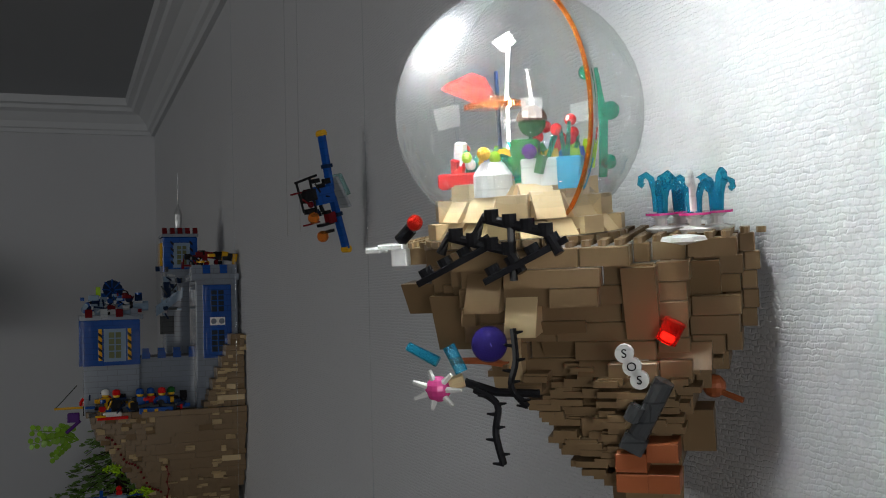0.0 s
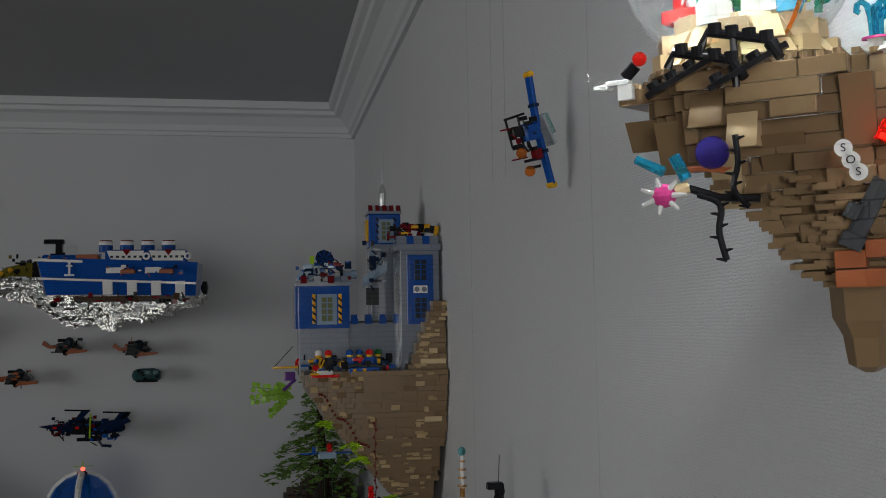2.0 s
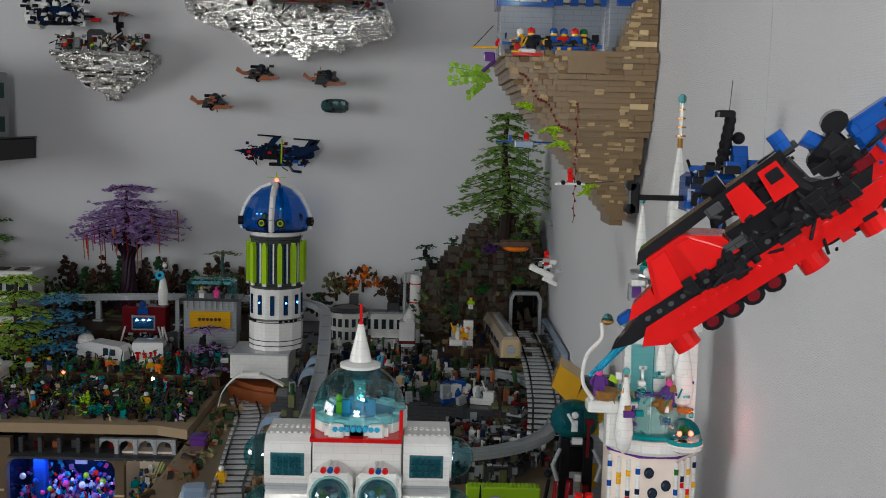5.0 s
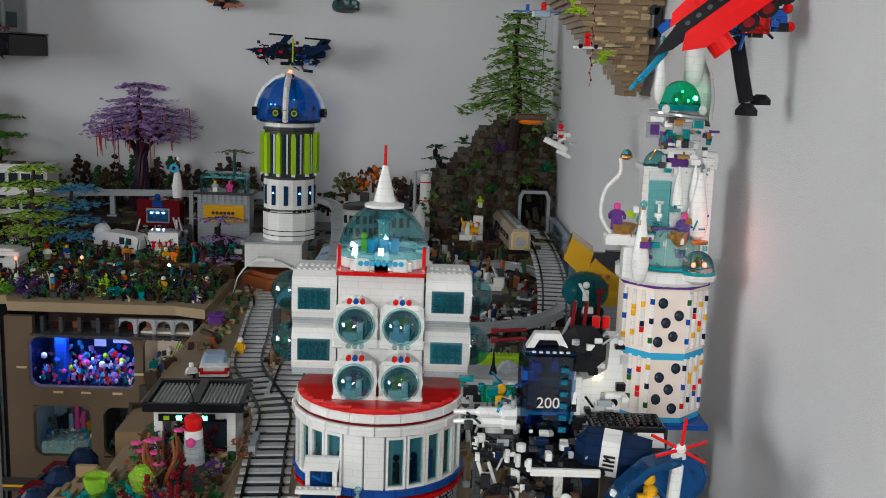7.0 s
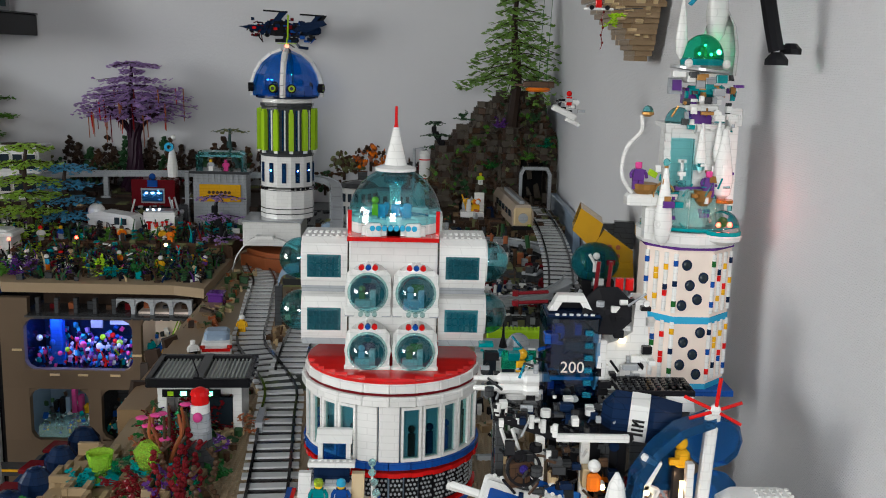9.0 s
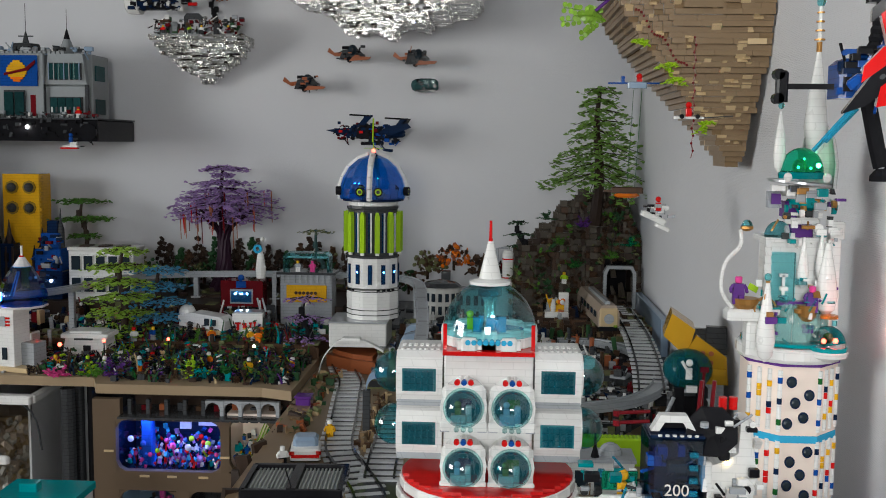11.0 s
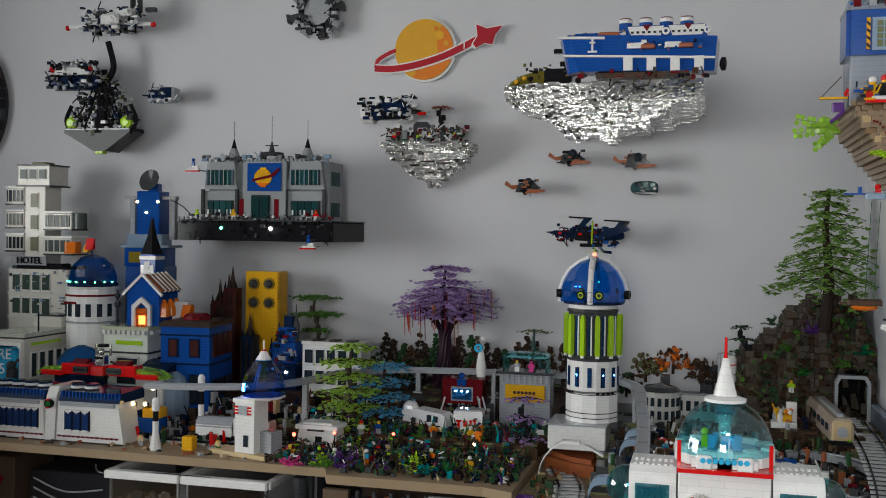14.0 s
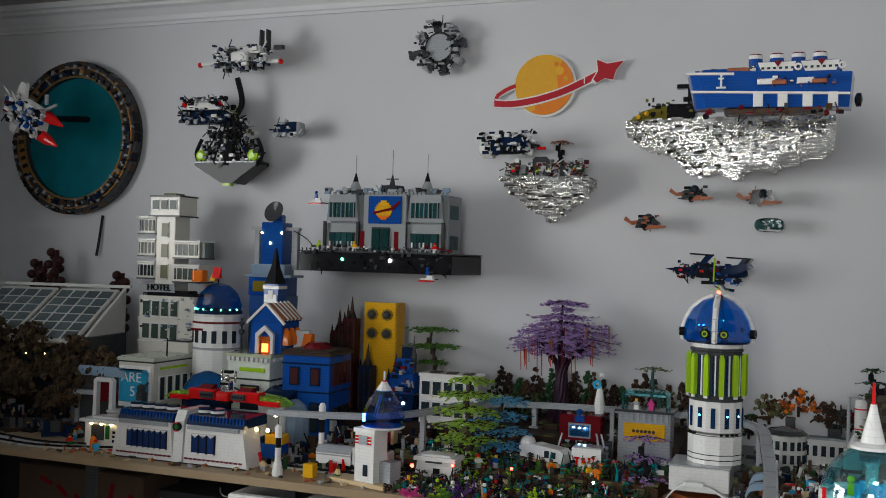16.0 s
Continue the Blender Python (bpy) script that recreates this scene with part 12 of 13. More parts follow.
part("yellow_skirt", M().box(0.0, -0.02, 0.012, 0.13, 0.03, 0.012, 0.002), TAN, cv)
for x in (-0.05, 0.0, 0.05):
    part("wheel", M().cyl(x, -0.03, 0.014, 0.014, 0.06, 12, "y"), BLACK, cv)
tl = thing("white_red_billboard", (-0.835, 2.90, 0.896), "white toy box sign with red block letters", "toy sign", rz=4)
part("board", M().wedge(0, 0.02, 0.006, 0.086, 0.06, 0.066, 0.18), WHITE, tl)
for k, (dx, w, hh) in enumerate(((-0.026, 0.016, 0.022), (-0.008, 0.012, 0.02), (0.01, 0.008, 0.022), (0.022, 0.008, 0.024))):
    part("red_letter_bar", M().box(dx, -0.008, 0.026, w * 0.45, 0.006, hh).box(dx, -0.008, 0.026 + hh - 0.005, w, 0.006, 0.005), RED, tl)
part("top", M().box(0, 0.03, 0.072, 0.08, 0.05, 0.004), LGRAY, tl)
part("side", M().box(0.05, 0.03, 0.0, 0.014, 0.05, 0.06), DGRAY, tl)
part("ladder", M().tube([(0.03, 0.05, 0.07), (0.02, 0.05, 0.11)], 0.003, 6).tube([(0.045, 0.05, 0.07), (0.035, 0.05, 0.11)], 0.003, 6), LGRAY, tl)
rs = thing("red_toy_shop", (-0.90, 3.10, 0.896), "red toy shop with a grey shutter front", "toy building")
part("wall", M().box(0, 0.02, 0, 0.13, 0.06, 0.14, 0.002), DRED, rs)
part("dark_front", M().box(0, -0.0115, 0.0, 0.11, 0.004, 0.06), BLACK, rs)
greeble(rs, (-0.06, 0.06), (-0.03, -0.012), (0.0, 0.06), 26, [BLACK, DGRAY, LGRAY, OLIVE], 172, 0.014)
part("shutter", M().box(0.0, -0.0115, 0.07, 0.07, 0.004, 0.045), LGRAY, rs)
part("shop_window", M().box(0.0, -0.0135, 0.075, 0.062, 0.004, 0.034), T_BLUE, rs)
for k in (-0.018, 0.0, 0.018):
    part("window_led", M().box(k, -0.0165, 0.1, 0.006, 0.002, 0.003), L_WHITE, rs)
part("crest", M().box(0.0, -0.015, 0.12, 0.03, 0.01, 0.02, 0.002).ball(0, -0.014, 0.15, 0.01), BLUE, rs)
for sx in (-0.055, 0.055):
    part("strut", M().tube([(sx * 1.3, -0.04, 0), (sx, -0.01, 0.08)], 0.003, 6), WHITE, rs)
ys = thing("grey_workshop", (-0.705, 3.12, 0.896), "grey toy workshop with a yellow sign board", "toy building")
part("wall", M().box(0, 0.03, 0, 0.16, 0.08, 0.16, 0.002), LGRAY, ys)
part("sign", M().box(0.002, -0.014, 0.076, 0.124, 0.006, 0.052, 0.001), YELLOW, ys, "yellow sign with dark wheels")
for k in range(6):
    part("sign_mark", M().cyl(-0.03 + 0.012 * k, -0.0185, 0.104, 0.0052, 0.004, 10, "y"), BROWN, ys)
part("deck", M().box(0, 0.03, 0.16, 0.18, 0.1, 0.008, 0.001), DGRAY, ys)
for k in range(9):
    part("corrugation", M().box(-0.07 + 0.0175 * k, -0.0125, 0.135, 0.006, 0.006, 0.024), LGRAY, ys)
part("shelter", M().prism([(-0.07, 0.168), (-0.07, 0.215), (-0.06, 0.225), (0.06, 0.225), (0.07, 0.215), (0.07, 0.168), (0.064, 0.168), (0.064, 0.21), (-0.064, 0.21), (-0.064, 0.168)], -0.01, 0.06), T_TEAL, ys, "clear teal platform shelter")
part("truss", M().box(-0.1, 0.0, 0.0, 0.012, 0.012, 0.16).box(-0.1, 0.0, 0.08, 0.03, 0.004, 0.004).tube([(-0.112, 0, 0.06), (-0.088, 0, 0.1)], 0.002, 6), LGRAY, ys)
minifig((-0.73, 3.11, 1.0645), LGRAY, WHITE, SKIN, label="grey toy figure on the platform", s=0.9)
minifig((-0.685, 3.11, 1.0645), PINK, PINK, PINK, label="pink toy figure on the platform", s=0.9)
rk = thing("white_rocket_sign", (-0.838, 3.08, 1.047), "white toy rocket sign with a round light", "toy sign")
part("rocket", M().lathe(0, 0, 0, [(0.014, 0), (0.016, 0.03), (0.01, 0.07), (0.003, 0.09)], 10), WHITE, rk)
part("ring", M().lathe(-0.006, -0.014, 0.09, [(0.006, 0), (0.0135, 0), (0.0135, 0.006), (0.006, 0.006)], 16, "y"), AZURE, rk)
part("globe", M().ball(0.006, 0, 0.118, 0.0075), WHITE, rk)

# back row
purple = layered_tree("purple_blossom_tree", (-1.055, 3.46, 0.951), "lavender toy blossom tree with red hanging vines", 0.43, 8, LAVENDER, plastic("dark_purple_bark", (0.03, 0.012, 0.025), 0.4, 0.3), 61, lambda t: float(np.interp(t, [0.58, 0.64, 0.7, 0.76, 0.82, 0.87, 0.9, 0.97], [0.16, 0.2, 0.205, 0.19, 0.16, 0.1, 0.03, 0.095])), 0.1, (0.0, 0), 24, 0.017, top=0.97, low=0.58)
rg = random.Random(66)
tk = M()
for k in range(9):
    a = k * 0.7
    tk.tube(curve([(0.045 * math.cos(a), 0.03 * math.sin(a), 0), (0.018 * math.cos(a + 0.8), 0.015 * math.sin(a + 0.8), 0.09), (0.02 * math.cos(a + 1.6), 0.016 * math.sin(a + 1.6), 0.2), (0.1 * math.cos(a + 2), 0.07 * math.sin(a + 2), 0.275)], 4), 0.013, 6, 0.004)
part("root", tk, MATS["dark_purple_bark"], purple, "gnarled dark trunk and limbs")
for k in range(40):
    a, r = rg.uniform(1.9, 5.2) if k % 3 else rg.random() * 6.28, rg.uniform(0.05, 0.17)
    x, y, z = -1.055 + r * math.cos(a), 3.46 + r * math.sin(a) * 0.8, rg.choice((1.21, 1.245, 1.245, 1.29))
    solid("red_vine", M().tube([(x, y, z), (x + 0.003, y, z - rg.uniform(0.03, 0.11))], 0.0022, 6, 0.0014), (RED, RUST, DRED, RUST)[k % 4], "red vine hanging from the blossom tree", "toy vine", "red vines")
layered_tree("green_bonsai", (-1.535, 3.45, 1.06), "green toy bonsai with flat layers behind the houses", 0.2, 3, LEAF, DBROWN, 62, lambda t: 0.06 if t < 0.4 else 0.1 if t < 0.7 else 0.09, 0.05, (-0.005, 0), 24, 0.015, low=0.35)
solid("tree_rock", M().dome(-1.52, 3.45, 0.95, 0.085, 9, 4, 1.35), RUST, "reddish brown rock under the bonsai", "toy rock")
layered_tree("bent_teal_tree", (-0.70, 3.42, 0.951), "crooked dark toy tree with small green tufts", 0.22, 3, OLIVE, plastic("teal_bark", (0.03, 0.07, 0.07), 0.4), 63, lambda t: 0.06, 0.1, (-0.03, 0), 8, 0.012)
layered_tree("green_canopy_tree", (-1.205, 2.90, 0.86), "lime and green toy tree with airy layers", 0.3, 6, plastic("spring_leaf", (0.24, 0.40, 0.04), 0.4, 0.3), DBROWN, 64, lambda t: 0.11 if t < 0.9 else 0.075, 0.12, (0.01, 0), 26, 0.014, low=0.22)
layered_tree("blue_canopy_tree", (-1.10, 2.93, 0.86), "blue-leaved toy tree with airy layers", 0.24, 5, plastic("sky_leaf", (0.05, 0.24, 0.40), 0.4, 0.3), DBROWN, 65, lambda t: 0.09, 0.12, (0.0, 0), 26, 0.014, low=0.2)
layered_tree("purple_shrub_tree", (-0.66, 2.86, 0.86), "dark branched toy tree with violet blossom", 0.17, 3, LAVENDER, BLACK, 67, lambda t: 0.08, 0.12, (0.0, 0), 10, 0.010)
yb = thing("yellow_speaker_house", (-1.742, 3.47, 0.951), "tall yellow toy block with four round windows", "toy building")
part("wall", M().box(0, 0, 0, 0.128, 0.09, 0.39, 0.002), YELLOW, yb)
for i in (-0.03, 0.03):
    for k in (0.275, 0.345):
        p_ = part("round_window", M().cyl(i, -0.05, k, 0.023, 0.012, 8, "y"), plastic("ochre_plastic", (0.30, 0.19, 0.03)), yb)
        smooth(part("lens", M().ball(i, -0.05, k, 0.016, 12, 8), DGRAY, p_))
for k in range(10):
    part("rib", M().box(0.064, -0.03, 0.21 + 0.018 * k, 0.008, 0.02, 0.01, 0.001), YELLOW, yb)
wb_ = thing("white_office", (-1.38, 3.22, 0.951), "white toy office with dark green windows", "toy building")
part("wall", M().box(0, 0.03, 0, 0.21, 0.1, 0.158, 0.002), WHITE, wb_)
part("roof_edge", M().box(0, 0.03, 0.158, 0.216, 0.106, 0.01, 0.001), WHITE, wb_)
for k in range(3):
    part("skylight", M().box(-0.06 + 0.06 * k, 0.02, 0.168, 0.03, 0.05, 0.004), DBROWN, wb_)
window_grid(wb_, -0.1, 0.1, -0.0215, 0.01, 0.15, 5, 2, WHITE, DGLASS)
plastic("dried_brown_pane", (0.06, 0.02, 0.018), 0.1)
bb_ = thing("blue_corner_house", (-1.835, 3.12, 0.854), "dark blue toy corner house with red-brown windows", "toy building", rz=5)
part("wall", M().box(0, 0, 0, 0.172, 0.2, 0.315, 0.002), BLUE, bb_)
part("cornice", M().box(0, 0, 0.315, 0.182, 0.21, 0.012, 0.002).box(0, 0, 0.327, 0.162, 0.19, 0.006), DBROWN, bb_)
part("string_course", M().box(0, 0, 0.19, 0.178, 0.206, 0.006), DBLUE, bb_)
part("upper_course", M().box(0, 0, 0.285, 0.177, 0.205, 0.006), DBLUE, bb_)
for x in (-0.04, 0.035):
    wf = part("window_frame", M().box(x, -0.1015, 0.215, 0.036, 0.006, 0.062), DBLUE, bb_)
    part("window", M().box(x, -0.105, 0.22, 0.026, 0.004, 0.052), MATS["dried_brown_pane"], wf)
    wf = part("window_frame", M().box(x, -0.1015, 0.06, 0.036, 0.006, 0.1), DBLUE, bb_)
    part("pane", M().box(x, -0.105, 0.065, 0.026, 0.004, 0.09), DGLASS, wf)
for k in range(4):
    part("side_window", M().box(0.088, -0.06 + 0.042 * k, 0.215, 0.006, 0.03, 0.075), MATS["dried_brown_pane"], bb_)
    part("side_window", M().box(0.088, -0.06 + 0.042 * k, 0.08, 0.006, 0.03, 0.06), DGLASS, bb_)
part("roof_dome", M().lathe(0.0, 0, 0.333, [(0.05, 0), (0.045, 0.012), (0.03, 0.022)], 12), DRED, bb_)
part("red_lamp", M().box(-0.02, -0.12, 0.07, 0.016, 0.006, 0.01), L_RED, bb_)
b2 = thing("blue_robot_house", (-1.56, 3.24, 0.951), "blue stepped toy tower with small lights", "toy building")
for k, (w, hh) in enumerate(((0.11, 0.09), (0.085, 0.07), (0.06, 0.05), (0.035, 0.04))):
    part("tier", M().box(0.004 * k, 0, (0, 0.09, 0.16, 0.21)[k], w, w * 0.8, hh, 0.003), (DBLUE, BLUE, BLUE, DBLUE)[k], b2)
part("sign", M().box(0.0, -0.04, 0.1, 0.03, 0.01, 0.016, 0.002), LGRAY, b2)
part("turret", M().lathe(0.035, 0, 0.16, [(0.012, 0), (0.012, 0.06), (0.004, 0.09), (0.001, 0.13)], 8), DGRAY, b2)
greeble(b2, (-0.05, 0.055), (-0.05, -0.02), (0.0, 0.2), 60, [DBLUE, BLUE, BLACK, DBLUE, DRED, LGRAY], 171, 0.02, 0.15)
part("lamp", M().ball(0.02, -0.048, 0.06, 0.005, 8, 6), L_WHITE, b2)
part("lamp", M().ball(-0.03, -0.048, 0.07, 0.005, 8, 6), L_RED, b2)
for k, (x, z) in enumerate(((-1.86, 1.30), (-1.83, 1.33), (-1.895, 1.28), (-1.76, 1.16), (-1.66, 1.13))):
    sp = thing("dark_red_spire_house", (x, 3.4 - 0.03 * (k % 2), 0.951), "dark red toy house with pointed spires", "toy building", "spire houses")
    part("wall", M().box(0, 0, 0, 0.05, 0.05, z - 1.0, 0.002), plastic("maroon_plastic", (0.055, 0.012, 0.014)) if k < 3 else DBLUE, sp)
    for q in range(3):
        part("window", M().box(0, -0.0255, z - 1.06 - 0.05 * q, 0.016, 0.004, 0.03, 0.001), BLACK, sp)
        part("buttress", M().box(-0.022 + 0.022 * q, -0.027, z - 1.16, 0.005, 0.006, 0.15), DBROWN, sp)
        part("pinnacle", M().lathe(-0.02 + 0.02 * q, -0.02, z - 1.0, [(0.005, 0), (0.001, 0.024)], 6), BLACK, sp)
    part("spire", M().lathe(0, 0, z - 1.0, [(0.02, 0), (0.008, 0.03), (0.001, 0.08)], 8), DBROWN, sp)


def church():
    base = thing("white_corner_shop", (-2.085, 3.08, 0.854), "white and green-trimmed toy shop block", "toy building")
    mint, olive = plastic("mint_white", (0.66, 0.70, 0.62)), plastic("pale_olive", (0.38, 0.42, 0.30))
    part("wall", M().box(0, 0.12, 0, 0.17, 0.24, 0.29, 0.002), mint, base)
    part("cornice", M().box(0, 0.12, 0.29, 0.185, 0.255, 0.012, 0.002), olive, base)
    part("string_course", M().box(0, 0.12, 0.21, 0.178, 0.248, 0.006, 0.001), DGRAY, base)
    for k in range(9):
        part("dentil", M().box(-0.076 + 0.019 * k, -0.008, 0.276, 0.011, 0.012, 0.014), WHITE, base)
    for k in range(11):
        part("dentil", M().box(0.092, 0.02 + 0.021 * k, 0.276, 0.012, 0.012, 0.014), WHITE, base)
    fr = part("shop_window", M().box(0.01, -0.0015, 0.1, 0.085, 0.006, 0.1), WHITE, base)
    part("pane", M().box(0.01, -0.005, 0.106, 0.075, 0.004, 0.088), DGLASS, fr)
    part("fixture", M().box(0.0, -0.012, 0.14, 0.03, 0.012, 0.02, 0.002).tube([(-0.05, -0.01, 0.18), (0.02, -0.02, 0.16)], 0.004, 6), DGRAY, base)
    part("sign_strip", M().box(0.015, -0.0025, 0.24, 0.1, 0.005, 0.014), LIME, base)
    for k in range(6):
        wf = part("side_window", M().box(0.0865, 0.03 + 0.036 * k, 0.1, 0.006, 0.03, 0.1), WHITE, base)
        part("pane", M().box(0.09, 0.03 + 0.036 * k, 0.106, 0.004, 0.022, 0.088), DGLASS, wf)
    part("balcony", M().box(0.12, 0.08, 0.075, 0.07, 0.28, 0.012, 0.002).box(0.03, -0.035, 0.075, 0.25, 0.07, 0.012, 0.002), WHITE, base)
    for k in range(10):
        part("baluster", M().box(0.152, -0.055 + 0.027 * k, 0.087, 0.006, 0.016, 0.024), WHITE, base)
    for k in range(8):
        part("baluster", M().box(-0.08 + 0.03 * k, -0.066, 0.087, 0.018, 0.006, 0.024), WHITE, base)
    part("handrail", M().box(0.152, 0.08, 0.111, 0.01, 0.28, 0.006, 0.001).box(0.035, -0.066, 0.111, 0.24, 0.01, 0.006, 0.001), WHITE, base)
    for x, y in ((0.14, -0.055), (0.14, 0.2), (-0.07, -0.055)):
        part("prop", M().box(x, y, 0, 0.014, 0.014, 0.075, 0.001), DGRAY, base)
    ob = thing("orange_blue_church", (-2.045, 3.15, 1.157), "blue toy chapel with orange roof panels and windows", "toy building", rz=3)
    part("wall", M().box(0, 0.04, 0, 0.12, 0.14, 0.11, 0.001), BLUE, ob)
    part("gable", M().prism([(-0.065, 0.11), (0.065, 0.11), (0, 0.17)], -0.034, 0.12), BLUE, ob)
    part("gable_trim", M().tube([(-0.075, -0.036, 0.105), (0, -0.036, 0.178)], 0.006, 4).tube([(0.075, -0.036, 0.105), (0, -0.036, 0.178)], 0.006, 4), WHITE, ob)
    part("porch", M().prism([(-0.035, 0), (-0.035, 0.07), (0, 0.1), (0.035, 0.07), (0.035, 0), (0.024, 0), (0.024, 0.06), (0, 0.082), (-0.024, 0.06), (-0.024, 0)], -0.045, -0.028), WHITE, ob)
    part("fire_door", M().box(0, -0.033, 0, 0.046, 0.004, 0.06), T_ORANGE, ob)
    part("door_glow", M().box(0, -0.036, 0.005, 0.024, 0.003, 0.03), plastic("ember_glow", (1.0, 0.25, 0.05), emit=4), ob)
    for k in range(5):
        part("roof_panel", M(pose(0.036, -0.02 + 0.03 * k, 0.145, 0, 42, 0)).box(0, 0, 0, 0.085, 0.025, 0.007, 0.001), RUST, ob)
        part("roof_rib", M(pose(0.036, -0.005 + 0.03 * k, 0.145, 0, 42, 0)).box(0, 0, 0, 0.09, 0.005, 0.011), WHITE, ob)
    for k in range(3):
        part("side_fan", M().lathe(0.064, 0.0 + 0.045 * k, 0.03, [(0.022, 0), (0.02, 0.03), (0.006, 0.06)], 8), ORANGE, ob)
    part("white_wing", M().wedge(0.1, 0.06, 0.0, 0.05, 0.06, 0.08, 0.5), WHITE, ob)
    part("orange_wing", M().wedge(0.125, 0.05, 0.02, 0.03, 0.05, 0.05, 0.5), ORANGE, ob)


church()


def blue_observatory():
    ob = thing("blue_observatory", (-2.18, 3.40, 0.951), "tall blue toy observatory with a grey dish", "toy building", rz=7)
    part("lower_wall", M().box(0, 0, 0, 0.15, 0.12, 0.4, 0.002), plastic("steel_blue", (0.05, 0.13, 0.30)), ob)
    part("gallery", M().box(-0.005, 0, 0.4, 0.15, 0.12, 0.07, 0.003), BLUE, ob)
    part("amber_window", M().box(-0.015, -0.062, 0.415, 0.09, 0.006, 0.04), plastic("amber_pane", (0.25, 0.19, 0.02), 0.1), ob)
    part("grey_deck", M().box(0, 0, 0.47, 0.19, 0.13, 0.01, 0.002).box(0, -0.02, 0.48, 0.14, 0.09, 0.04, 0.004), SAND, ob)
    part("upper_wall", M().box(0.005, 0, 0.52, 0.09, 0.09, 0.16, 0.003), BLUE, ob)
    for x in (-0.07, 0.085):
        part("side_post", M().box(x, 0, 0.5, 0.022, 0.03, 0.16, 0.002), LGRAY, ob)
    part("beam", M().box(0.005, -0.01, 0.65, 0.2, 0.03, 0.012, 0.002), LGRAY, ob)
    dish = M(pose(0.012, -0.03, 0.715, 70, 0, -12))
    dish.lathe(0, 0, 0, [(0.006, 0), (0.02, 0.004), (0.042, 0.018), (0.04, 0.02), (0.006, 0.01)], 20)
    part("dish", dish, DGRAY, ob, "dark grey dish")
    part("dish_neck", M().box(0.012, 0, 0.68, 0.04, 0.04, 0.03, 0.004), BLUE, ob)
    for p in ((-0.035, -0.05, 0.64), (0.045, -0.05, 0.64), (0.0, -0.05, 0.6)):
        part("lamp", M().ball(*p, 0.005, 8, 6), L_WARM, ob)
    tw = thing("blue_clock_spire", (-2.10, 3.27, 0.951), "slim blue toy turret with a black pointed roof", "toy building")
    part("shaft", M().box(0, 0, 0, 0.062, 0.06, 0.45, 0.002), BLUE, tw)
    part("white_band", M().box(0, 0, 0.43, 0.066, 0.064, 0.012).box(0, -0.002, 0.38, 0.05, 0.064, 0.03), WHITE, tw)
    part("arrow", M().wedge(0, -0.034, 0.395, 0.02, 0.01, 0.03, 0.7).wedge(0.0, -0.034, 0.33, 0.024, 0.012, 0.03, 0.7), WHITE, tw)
    part("roof", M().lathe(0, 0, 0.45, [(0.045, 0), (0.02, 0.06), (0.004, 0.13)], 6), BLACK, tw)
    solid("sagging_cable", M().tube(curve([(-2.09, 3.38, 1.60), (-2.03, 3.36, 1.575), (-1.99, 3.34, 1.55)], 4), 0.002, 6), BLACK, "black cable sagging between the toy buildings", "cable")


blue_observatory()


